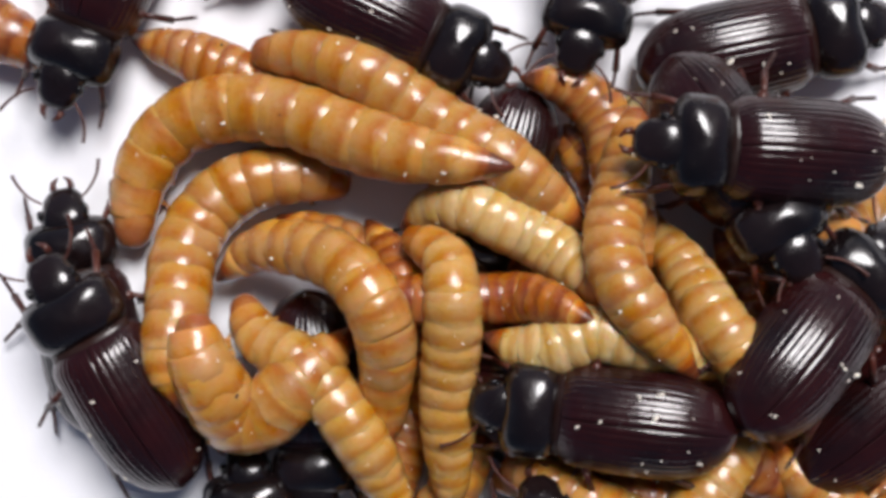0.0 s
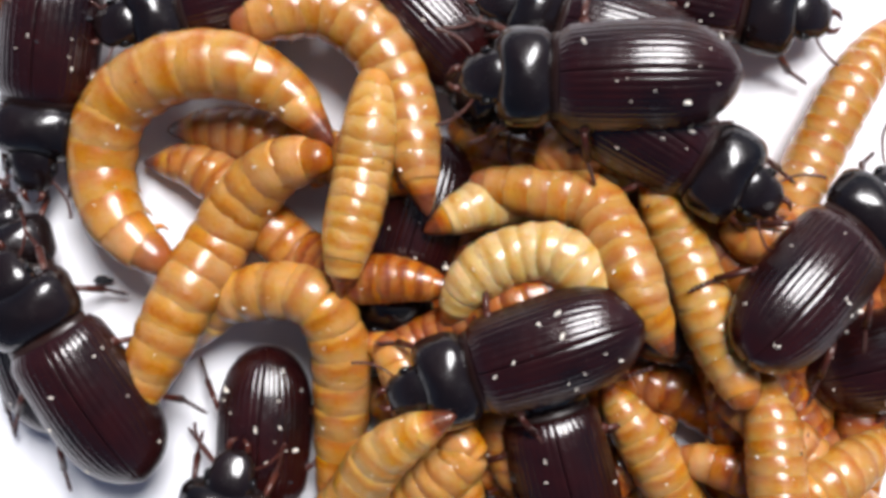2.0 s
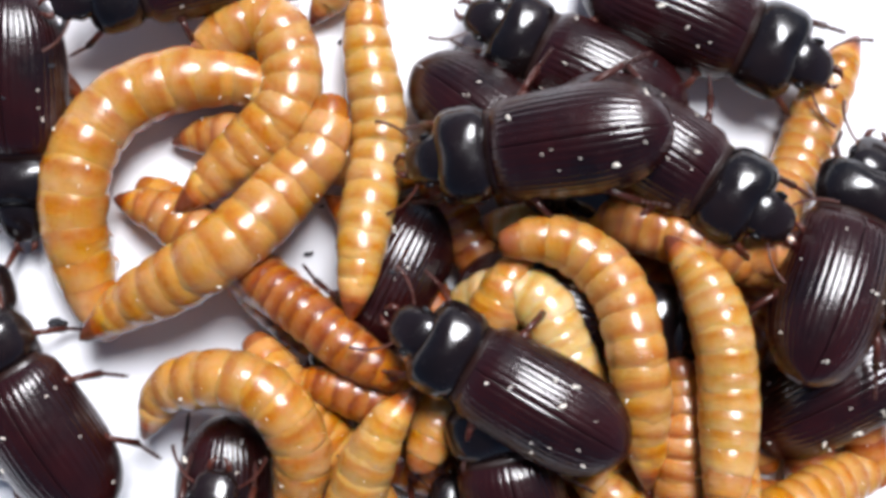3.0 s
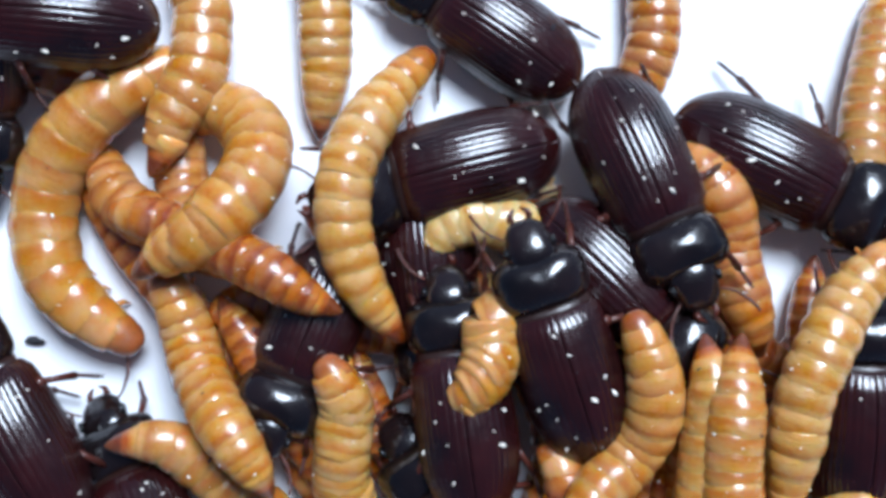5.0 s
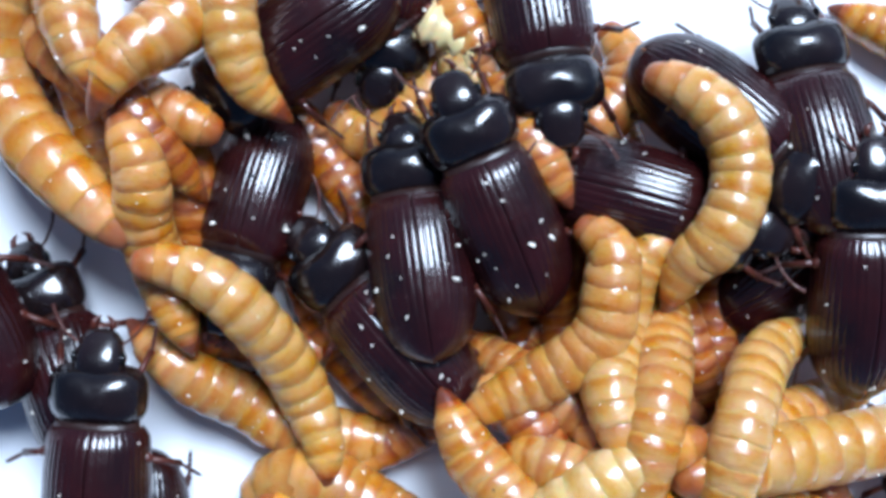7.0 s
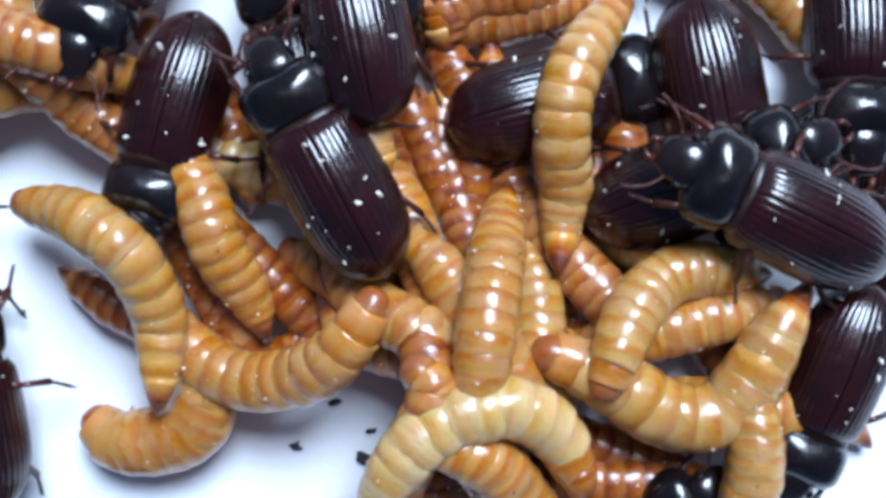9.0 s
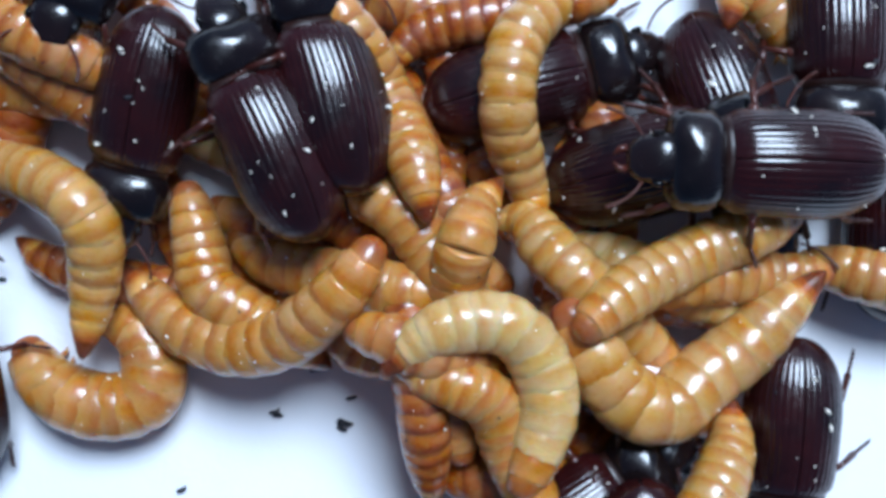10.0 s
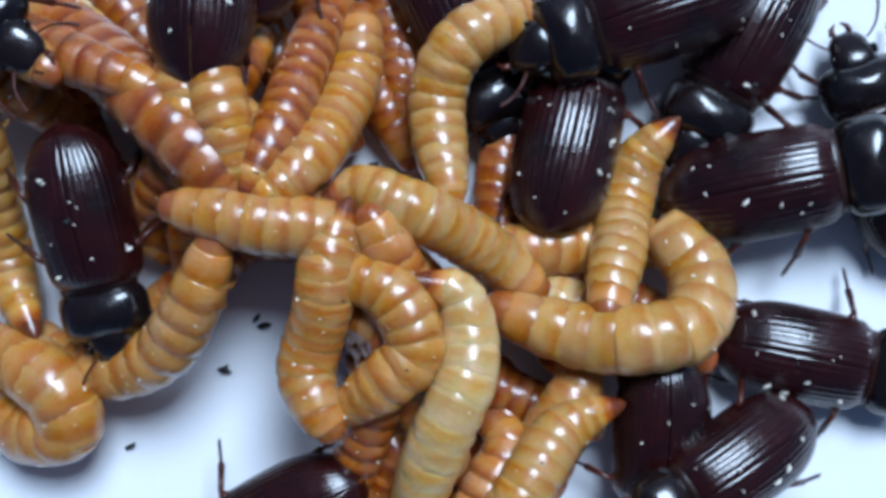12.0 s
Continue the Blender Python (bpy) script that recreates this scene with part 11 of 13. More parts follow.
    bend(w, 2.5, (173, -13, 24), (184, -30, 30), (193, -48, 35), (199, -67, 36), (203, -86, 33), (208, -106, 27), (213, -126, 22), (218, -147, 15))
    bend(w, 3, (176, -25, 23), (184, -44, 32), (188, -64, 40), (189, -86, 42), (187, -108, 40), (186, -131, 35), (185, -154, 27), (183, -179, 19))
    bend(w, 3.5, (183, -27, 26), (188, -47, 33), (192, -67, 40), (196, -88, 43), (200, -110, 42), (205, -132, 37), (212, -157, 26), (219, -182, 14))
    bend(w, 4.5, (206, -37, 25), (206, -57, 34), (208, -78, 38), (212, -101, 34), (217, -124, 28), (223, -148, 20), (228, -172, 13), (233, -196, 6))
    bend(w, 5.5, (231, -48, 12), (227, -70, 16), (228, -92, 17), (232, -115, 14), (235, -138, 13), (238, -161, 12), (242, -184, 10), (246, -208, 5))
    bend(w, 6, (225, -75, 10), (226, -97, 12), (226, -120, 13), (225, -142, 16), (225, -164, 18), (225, -186, 17), (226, -209, 14), (227, -234, 8))
    bend(w, 6.5, (218, -102, 10), (223, -124, 12), (223, -147, 14), (219, -168, 21), (214, -188, 27), (212, -211, 26), (210, -234, 22), (208, -259, 14))
    bend(w, 7, (235, -104, 10), (243, -124, 12), (243, -146, 14), (236, -167, 24), (229, -186, 34), (224, -208, 33), (221, -231, 27), (217, -255, 17))
    bend(w, 7.5, (253, -105, 10), (264, -124, 12), (263, -146, 14), (254, -166, 24), (245, -185, 35), (238, -206, 34), (232, -229, 28), (227, -252, 20))
    bend(w, 8.5, (286, -113, 20), (303, -125, 17), (314, -140, 16), (320, -156, 15), (327, -172, 16), (333, -188, 16), (340, -205, 14), (348, -221, 10))
    bend(w, 9.5, (321, -121, 23), (342, -126, 27), (362, -134, 28), (383, -144, 24), (405, -155, 16), (426, -166, 12), (447, -177, 10), (469, -189, 5))
    bend(w, 10, (241, -135, 19), (263, -137, 26), (283, -138, 29), (305, -141, 25), (327, -144, 16), (349, -146, 12), (370, -149, 10), (393, -151, 5))
    bend(w, 10.5, (161, -148, 27), (183, -148, 30), (205, -143, 29), (227, -138, 22), (249, -132, 15), (271, -126, 12), (293, -120, 10), (316, -114, 5))
    bend(w, 11, (184, -143, 30), (206, -145, 27), (227, -144, 21), (249, -143, 16), (270, -142, 13), (292, -141, 12), (314, -140, 10), (336, -139, 5))
    bend(w, 11.5, (215, -136, 17), (238, -140, 17), (259, -145, 14), (280, -151, 13), (300, -157, 13), (321, -162, 12), (342, -168, 10), (364, -174, 5))
    bend(w, 12, (239, -131, 10), (261, -137, 12), (281, -146, 13), (301, -156, 13), (321, -167, 13), (342, -178, 12), (362, -188, 10), (383, -199, 5))
    crawl(w)
    w = larva(17.0, "red", 86)
    bend(w, 0, (189, -61, 10), (166, -63, 16), (143, -65, 25), (121, -67, 30), (101, -70, 26), (81, -73, 21), (60, -73, 18), (39, -71, 14))
    bend(w, 0.5, (220, -85, 11), (197, -83, 17), (175, -82, 23), (154, -81, 25), (133, -80, 26), (113, -80, 26), (93, -76, 26), (74, -71, 22))
    bend(w, 1, (263, -117, 10), (241, -111, 14), (221, -106, 16), (200, -101, 17), (180, -96, 18), (160, -91, 19), (141, -83, 18), (124, -73, 14))
    bend(w, 1.5, (294, -141, 10), (273, -132, 12), (253, -124, 13), (233, -115, 13), (214, -107, 13), (194, -99, 12), (176, -88, 10), (160, -75, 5))
    bend(w, 2, (239, -135, 10), (219, -125, 12), (200, -115, 14), (181, -105, 16), (162, -95, 17), (142, -91, 14), (123, -83, 10), (106, -73, 5))
    bend(w, 2.5, (163, -128, 10), (146, -115, 12), (128, -103, 15), (110, -90, 20), (92, -79, 21), (71, -79, 16), (51, -77, 10), (31, -69, 5))
    bend(w, 3, (109, -123, 10), (92, -108, 12), (76, -94, 14), (59, -80, 16), (41, -69, 17), (20, -72, 14), (-1, -72, 10), (-23, -67, 5))
    bend(w, 3.5, (92, -57, 10), (71, -60, 12), (50, -64, 13), (29, -68, 13), (8, -71, 13), (-14, -75, 12), (-34, -71, 10), (-52, -59, 5))
    bend(w, 4.5, (27, -93, 10), (15, -84, 12), (4, -75, 13), (-8, -67, 13), (-19, -58, 13), (-30, -49, 12), (-43, -37, 10), (-58, -21, 5))
    bend(w, 5.5, (-39, -130, 10), (-40, -108, 12), (-42, -87, 13), (-44, -65, 13), (-46, -44, 13), (-47, -22, 12), (-53, -2, 10), (-65, 17, 5))
    bend(w, 6, (-57, -88, 10), (-63, -68, 12), (-70, -49, 13), (-76, -29, 13), (-83, -9, 13), (-90, 11, 12), (-100, 29, 10), (-115, 46, 5))
    bend(w, 6.5, (-75, -47, 10), (-86, -29, 12), (-97, -11, 13), (-109, 7, 13), (-120, 25, 13), (-132, 43, 12), (-147, 59, 10), (-165, 75, 5))
    bend(w, 7, (-54, -62, 10), (-66, -45, 12), (-78, -28, 13), (-91, -11, 13), (-103, 7, 13), (-116, 24, 12), (-132, 39, 10), (-150, 53, 5))
    bend(w, 7.5, (-32, -78, 10), (-45, -62, 12), (-59, -45, 13), (-73, -29, 13), (-86, -12, 13), (-100, 4, 12), (-117, 19, 10), (-136, 32, 5))
    bend(w, 8.5, (27, -132, 10), (16, -114, 12), (5, -96, 13), (-7, -78, 13), (-18, -60, 13), (-30, -42, 12), (-41, -25, 10), (-53, -7, 5))
    bend(w, 9.5, (87, -186, 10), (78, -166, 12), (69, -147, 13), (60, -128, 13), (50, -108, 13), (41, -89, 12), (35, -68, 10), (30, -47, 5))
    bend(w, 10, (140, -174, 10), (125, -163, 12), (109, -151, 13), (94, -140, 13), (79, -128, 13), (64, -117, 12), (51, -102, 10), (40, -84, 5))
    bend(w, 10.5, (192, -163, 12), (171, -159, 12), (150, -156, 13), (129, -152, 13), (108, -148, 13), (87, -145, 12), (67, -136, 10), (51, -121, 5))
    bend(w, 11, (182, -127, 15), (162, -127, 13), (141, -128, 13), (121, -128, 13), (100, -129, 13), (80, -129, 12), (60, -125, 10), (42, -116, 5))
    bend(w, 11.5, (168, -77, 12), (148, -83, 12), (129, -89, 13), (109, -95, 13), (89, -101, 13), (70, -107, 12), (50, -110, 10), (29, -109, 5))
    bend(w, 12, (157, -41, 10), (138, -51, 12), (119, -61, 13), (100, -71, 13), (81, -81, 13), (62, -91, 12), (42, -99, 10), (20, -104, 5))
    crawl(w)
    w = larva(17.0, "red", 93)
    bend(w, 0, (73, 65, 10), (87, 48, 12), (97, 29, 13), (104, 9, 18), (111, -10, 21), (117, -30, 27), (122, -49, 38), (129, -68, 43))
    bend(w, 0.5, (82, 66, 10), (96, 50, 12), (109, 35, 13), (120, 19, 18), (130, 4, 23), (141, -11, 27), (151, -26, 30), (163, -41, 28))
    bend(w, 1, (93, 67, 13), (108, 52, 16), (125, 41, 17), (141, 33, 20), (157, 24, 24), (174, 15, 25), (191, 7, 23), (210, -2, 17))
    bend(w, 1.5, (101, 67, 16), (116, 53, 20), (135, 46, 22), (156, 42, 22), (177, 38, 23), (198, 35, 21), (220, 31, 19), (241, 27, 17))
    bend(w, 2, (33, 63, 13), (50, 50, 16), (69, 41, 17), (88, 34, 18), (107, 26, 19), (126, 19, 17), (145, 12, 19), (164, 5, 21))
    bend(w, 2.5, (-60, 57, 10), (-42, 45, 12), (-24, 34, 13), (-7, 22, 13), (9, 10, 14), (26, -2, 14), (43, -14, 15), (59, -26, 15))
    bend(w, 3, (-127, 53, 10), (-108, 42, 12), (-92, 28, 13), (-77, 13, 13), (-62, -3, 15), (-47, -18, 16), (-32, -34, 14), (-18, -50, 9))
    bend(w, 3.5, (-113, -4, 10), (-92, -11, 12), (-75, -23, 13), (-60, -39, 14), (-45, -54, 19), (-30, -69, 23), (-16, -85, 21), (-3, -102, 12))
    bend(w, 4.5, (-131, 35, 10), (-114, 22, 12), (-100, 7, 13), (-86, -9, 13), (-72, -25, 16), (-57, -41, 20), (-43, -57, 22), (-31, -74, 16))
    bend(w, 5.5, (-149, 74, 10), (-137, 56, 12), (-124, 38, 15), (-111, 21, 17), (-98, 4, 17), (-85, -13, 17), (-71, -30, 18), (-58, -46, 20))
    bend(w, 6, (-136, 74, 10), (-123, 56, 14), (-110, 37, 20), (-97, 19, 23), (-86, 2, 25), (-74, -16, 24), (-63, -34, 21), (-53, -51, 17))
    bend(w, 6.5, (-122, 74, 11), (-109, 55, 17), (-96, 36, 23), (-86, 18, 25), (-75, -1, 25), (-66, -19, 23), (-57, -38, 17), (-48, -57, 10))
    bend(w, 7, (-116, 58, 12), (-100, 40, 20), (-86, 23, 23), (-73, 7, 23), (-61, -9, 21), (-48, -25, 17), (-36, -41, 12), (-24, -57, 5))
    bend(w, 7.5, (-110, 41, 13), (-92, 24, 21), (-76, 10, 24), (-61, -4, 22), (-46, -17, 17), (-30, -31, 13), (-14, -44, 10), (1, -58, 5))
    bend(w, 8.5, (-25, -7, 16), (-14, -26, 22), (-2, -43, 25), (13, -57, 23), (28, -71, 20), (43, -86, 18), (58, -100, 17), (74, -115, 15))
    bend(w, 9.5, (62, -55, 29), (65, -76, 32), (74, -95, 37), (88, -110, 38), (102, -125, 33), (116, -140, 29), (130, -156, 22), (144, -172, 16))
    bend(w, 10, (74, -43, 24), (85, -61, 31), (98, -76, 37), (115, -88, 36), (131, -99, 33), (148, -111, 34), (164, -123, 32), (181, -135, 26))
    bend(w, 10.5, (87, -30, 19), (104, -45, 27), (123, -56, 35), (142, -65, 38), (161, -74, 40), (179, -83, 42), (198, -92, 38), (217, -100, 30))
    bend(w, 11, (68, -32, 25), (85, -47, 32), (104, -59, 39), (122, -69, 44), (140, -80, 47), (157, -90, 44), (175, -99, 34), (192, -109, 24))
    bend(w, 11.5, (43, -35, 31), (60, -49, 39), (78, -62, 45), (95, -75, 47), (111, -86, 45), (126, -98, 36), (142, -110, 27), (158, -122, 21))
    bend(w, 12, (24, -36, 31), (42, -51, 41), (59, -65, 48), (75, -78, 48), (89, -91, 40), (102, -104, 28), (118, -117, 24), (133, -131, 22))
    crawl(w)
    w = larva(16.0, "red", 3)
    bend(w, 0, (313, -62, 10), (295, -50, 12), (279, -38, 13), (261, -26, 17), (243, -14, 22), (226, -2, 26), (207, 4, 28), (188, 0, 24))
    bend(w, 0.5, (312, -103, 10), (295, -91, 12), (278, -79, 14), (260, -67, 17), (243, -55, 20), (226, -43, 23), (206, -35, 30), (187, -35, 30))
    bend(w, 1, (312, -160, 10), (294, -148, 12), (277, -135, 14), (259, -123, 19), (241, -110, 23), (224, -98, 28), (204, -88, 34), (186, -83, 37))
    bend(w, 1.5, (310, -202, 10), (293, -189, 12), (276, -177, 14), (258, -164, 18), (241, -151, 23), (223, -138, 29), (204, -127, 35), (186, -118, 38))
    bend(w, 2, (278, -174, 14), (268, -160, 17), (258, -145, 19), (249, -131, 20), (239, -117, 20), (230, -103, 21), (216, -90, 26), (199, -80, 28))
    bend(w, 2.5, (232, -135, 29), (231, -118, 34), (232, -102, 33), (235, -87, 24), (237, -71, 18), (237, -54, 17), (231, -38, 19), (217, -25, 18))
    bend(w, 3, (201, -108, 36), (208, -89, 40), (215, -71, 38), (225, -54, 28), (234, -36, 20), (241, -18, 21), (240, 1, 24), (226, 15, 22))
    bend(w, 3.5, (333, -62, 21), (315, -51, 23), (298, -40, 25), (281, -29, 24), (265, -19, 22), (248, -8, 25), (231, 4, 27), (217, 17, 25))
    bend(w, 4.5, (250, -131, 18), (242, -114, 28), (236, -98, 36), (230, -83, 39), (225, -69, 40), (220, -54, 42), (216, -40, 39), (213, -25, 31))
    bend(w, 5.5, (165, -197, 26), (171, -176, 34), (177, -157, 39), (184, -138, 39), (191, -120, 40), (198, -102, 42), (204, -84, 39), (211, -66, 31))
    bend(w, 6, (199, -109, 31), (193, -94, 36), (189, -80, 35), (185, -66, 30), (180, -52, 29), (175, -37, 35), (170, -22, 35), (166, -6, 27))
    bend(w, 6.5, (233, -24, 34), (216, -13, 34), (201, -3, 30), (186, 9, 21), (169, 20, 18), (152, 30, 24), (135, 41, 25), (122, 56, 20))
    bend(w, 7, (180, -147, 30), (177, -134, 27), (175, -121, 23), (172, -108, 17), (170, -94, 16), (166, -80, 21), (163, -66, 23), (163, -51, 21))
    bend(w, 7.5, (126, -274, 17), (137, -258, 17), (148, -241, 16), (159, -225, 15), (169, -207, 20), (179, -188, 31), (190, -171, 35), (202, -156, 32))
    bend(w, 8.5, (125, -272, 10), (135, -254, 12), (145, -236, 14), (154, -217, 17), (164, -199, 24), (173, -180, 33), (179, -162, 38), (178, -148, 38))
    bend(w, 9.5, (124, -267, 11), (133, -247, 17), (142, -228, 24), (151, -209, 28), (159, -191, 29), (168, -174, 28), (168, -155, 26), (154, -141, 24))
    bend(w, 10, (214, -287, 14), (216, -267, 20), (217, -247, 26), (219, -228, 29), (221, -209, 30), (223, -191, 27), (220, -173, 23), (208, -158, 21))
    bend(w, 10.5, (304, -307, 18), (298, -287, 21), (293, -267, 26), (287, -247, 30), (282, -227, 33), (278, -208, 31), (272, -190, 28), (261, -174, 24))
    bend(w, 11, (258, -315, 14), (256, -295, 16), (254, -275, 20), (252, -255, 26), (250, -235, 31), (249, -216, 31), (244, -198, 29), (231, -183, 24))
    bend(w, 11.5, (194, -326, 10), (197, -306, 12), (200, -287, 14), (203, -266, 20), (206, -246, 26), (210, -227, 29), (205, -209, 27), (191, -196, 23))
    bend(w, 12, (146, -333, 10), (153, -314, 12), (160, -294, 13), (167, -275, 15), (174, -255, 21), (181, -235, 28), (177, -217, 27), (161, -205, 20))
    crawl(w)
    w = larva(17.0, "red", 10)
    bend(w, 0, (121, -126, 45), (140, -120, 49), (161, -120, 47), (182, -128, 41), (204, -135, 33), (226, -143, 25), (249, -151, 18), (273, -159, 8))
    bend(w, 0.5, (77, -113, 45), (95, -114, 48), (114, -119, 44), (135, -129, 33), (155, -138, 27), (176, -147, 22), (197, -157, 15), (219, -167, 7))
    bend(w, 1, (18, -99, 31), (33, -108, 35), (50, -118, 33), (69, -130, 23), (88, -142, 18), (106, -153, 15), (125, -165, 11), (144, -177, 5))
    bend(w, 1.5, (-27, -88, 15), (-14, -104, 22), (2, -117, 26), (19, -130, 23), (36, -144, 17), (53, -157, 13), (71, -171, 10), (89, -185, 5))
    bend(w, 2, (-18, -92, 10), (-3, -107, 15), (14, -117, 21), (32, -127, 24), (50, -138, 21), (69, -149, 16), (87, -161, 11), (106, -172, 5))
    bend(w, 2.5, (-5, -97, 10), (12, -110, 12), (31, -118, 15), (51, -124, 18), (70, -131, 21), (90, -138, 20), (110, -146, 15), (130, -154, 10))
    bend(w, 3, (5, -100, 13), (23, -112, 13), (43, -118, 13), (64, -122, 15), (85, -126, 20), (105, -129, 24), (126, -134, 24), (147, -139, 20))
    bend(w, 3.5, (24, -80, 22), (41, -93, 19), (61, -90, 17), (81, -82, 19), (101, -75, 21), (120, -67, 25), (139, -59, 30), (159, -52, 29))
    bend(w, 4.5, (-31, -38, 28), (-17, -36, 26), (3, -38, 22), (22, -39, 17), (42, -40, 15), (61, -40, 15), (81, -41, 16), (101, -42, 14))
    bend(w, 5.5, (-86, 3, 30), (-75, 20, 26), (-55, 13, 23), (-36, 5, 22), (-18, -4, 16), (1, -13, 12), (21, -21, 10), (40, -30, 5))
    bend(w, 6, (-75, 14, 36), (-63, 14, 32), (-53, 1, 28), (-45, -13, 29), (-39, -28, 20), (-32, -43, 13), (-24, -58, 10), (-17, -73, 5))
    bend(w, 6.5, (-65, 24, 36), (-52, 8, 35), (-49, -11, 35), (-53, -32, 34), (-59, -52, 26), (-65, -74, 16), (-70, -95, 11), (-74, -117, 5))
    bend(w, 7, (-65, 26, 34), (-51, 10, 36), (-46, -10, 37), (-46, -30, 35), (-46, -50, 28), (-47, -71, 21), (-48, -92, 13), (-49, -114, 6))
    bend(w, 7.5, (-65, 29, 27), (-52, 12, 30), (-43, -8, 32), (-39, -28, 32), (-35, -48, 29), (-30, -68, 25), (-27, -89, 17), (-24, -111, 6))
    bend(w, 8.5, (28, 19, 10), (46, 8, 13), (57, -10, 19), (65, -30, 25), (71, -50, 27), (77, -70, 23), (83, -90, 18), (89, -111, 12))
    bend(w, 9.5, (126, 7, 11), (148, 2, 19), (162, -14, 25), (169, -34, 28), (178, -53, 36), (185, -73, 45), (193, -92, 49), (201, -111, 45))
    bend(w, 10, (120, -0, 17), (140, -10, 28), (154, -26, 38), (164, -44, 42), (174, -63, 50), (184, -81, 57), (194, -98, 58), (203, -116, 53))
    bend(w, 10.5, (115, -9, 33), (134, -23, 45), (148, -39, 57), (160, -56, 64), (172, -73, 70), (183, -89, 71), (194, -105, 67), (206, -121, 61))
    bend(w, 11, (116, -12, 42), (126, -27, 56), (133, -44, 69), (138, -61, 77), (143, -77, 80), (147, -92, 77), (152, -108, 71), (156, -124, 63))
    bend(w, 11.5, (115, -14, 41), (113, -31, 55), (111, -48, 68), (107, -65, 74), (102, -81, 74), (97, -96, 66), (90, -112, 58), (84, -129, 48))
    bend(w, 12, (114, -15, 43), (105, -34, 57), (96, -52, 69), (85, -68, 71), (72, -84, 67), (58, -99, 55), (43, -115, 41), (28, -132, 30))
    crawl(w)
    w = larva(16.0, "deep", 17)
    bend(w, 0, (-47, -190, 10), (-41, -170, 12), (-35, -151, 13), (-29, -132, 13), (-23, -112, 13), (-17, -93, 12), (-16, -73, 10), (-22, -54, 5))
    bend(w, 0.5, (-25, -178, 10), (-21, -158, 13), (-17, -138, 17), (-13, -118, 19), (-10, -99, 18), (-6, -80, 16), (-6, -60, 12), (-14, -42, 6))
    bend(w, 1, (5, -160, 16), (6, -139, 22), (6, -119, 29), (7, -99, 30), (8, -80, 26), (9, -61, 20), (7, -42, 14), (-4, -25, 6))
    bend(w, 1.5, (26, -146, 29), (24, -126, 35), (23, -106, 36), (21, -87, 32), (20, -68, 27), (19, -48, 21), (16, -29, 14), (3, -14, 7))
    bend(w, 2, (69, -151, 32), (65, -131, 38), (62, -112, 37), (58, -93, 34), (55, -75, 33), (52, -56, 29), (47, -38, 21), (34, -23, 11))
    bend(w, 2.5, (128, -159, 28), (121, -139, 36), (115, -120, 39), (109, -101, 42), (102, -83, 44), (97, -65, 41), (89, -49, 32), (76, -36, 20))
    bend(w, 3, (171, -164, 29), (163, -145, 32), (154, -127, 35), (146, -108, 40), (137, -90, 45), (129, -72, 45), (119, -57, 38), (106, -45, 27))
    bend(w, 3.5, (170, -153, 24), (159, -136, 25), (148, -118, 31), (137, -101, 36), (126, -83, 41), (115, -66, 44), (103, -52, 40), (90, -39, 30))
    bend(w, 4.5, (141, -182, 15), (138, -162, 21), (135, -143, 28), (132, -124, 32), (130, -106, 33), (128, -89, 33), (122, -72, 28), (111, -57, 20))
    bend(w, 5.5, (111, -208, 15), (116, -187, 22), (122, -167, 28), (128, -147, 30), (134, -128, 31), (140, -110, 30), (140, -91, 28), (132, -74, 24))
    bend(w, 6, (153, -214, 19), (149, -197, 21), (145, -180, 25), (140, -162, 30), (136, -146, 30), (132, -130, 29), (126, -113, 26), (115, -97, 22))
    bend(w, 6.5, (194, -218, 33), (180, -205, 29), (166, -191, 29), (152, -177, 34), (138, -163, 34), (124, -150, 30), (111, -136, 25), (98, -122, 19))
    bend(w, 7, (212, -193, 45), (197, -183, 42), (181, -173, 43), (165, -162, 43), (150, -152, 39), (134, -142, 33), (119, -131, 26), (104, -120, 17))
    bend(w, 7.5, (233, -172, 45), (214, -164, 48), (196, -156, 53), (179, -149, 50), (162, -142, 38), (145, -135, 31), (127, -127, 25), (110, -118, 13))
    bend(w, 8.5, (231, -176, 21), (211, -168, 36), (192, -160, 50), (174, -154, 52), (156, -149, 44), (137, -144, 36), (120, -135, 29), (105, -123, 23))
    bend(w, 9.5, (226, -175, 18), (206, -170, 29), (187, -165, 39), (168, -161, 41), (149, -158, 36), (130, -154, 34), (114, -143, 37), (103, -127, 39))
    bend(w, 10, (233, -192, 27), (214, -187, 29), (195, -183, 29), (175, -179, 27), (156, -174, 24), (137, -170, 26), (121, -159, 29), (108, -144, 29))
    bend(w, 10.5, (240, -209, 30), (221, -205, 26), (202, -201, 19), (183, -196, 16), (164, -191, 15), (144, -186, 16), (127, -176, 18), (114, -161, 18))
    bend(w, 11, (227, -222, 33), (212, -214, 30), (197, -205, 23), (182, -197, 19), (166, -188, 17), (151, -178, 18), (136, -166, 18), (122, -153, 15))
    bend(w, 11.5, (210, -239, 39), (200, -225, 40), (190, -211, 37), (181, -197, 31), (171, -182, 28), (161, -167, 33), (150, -153, 36), (134, -140, 32))
    bend(w, 12, (198, -253, 37), (192, -233, 43), (186, -215, 43), (180, -197, 37), (174, -179, 36), (169, -160, 46), (160, -143, 55), (145, -132, 55))
    crawl(w)
    w = larva(17.0, "red", 24)
    bend(w, 0, (-29, -224, 10), (-10, -235, 12), (8, -246, 13), (26, -257, 13), (44, -269, 13), (62, -280, 12), (81, -292, 10), (100, -306, 5))
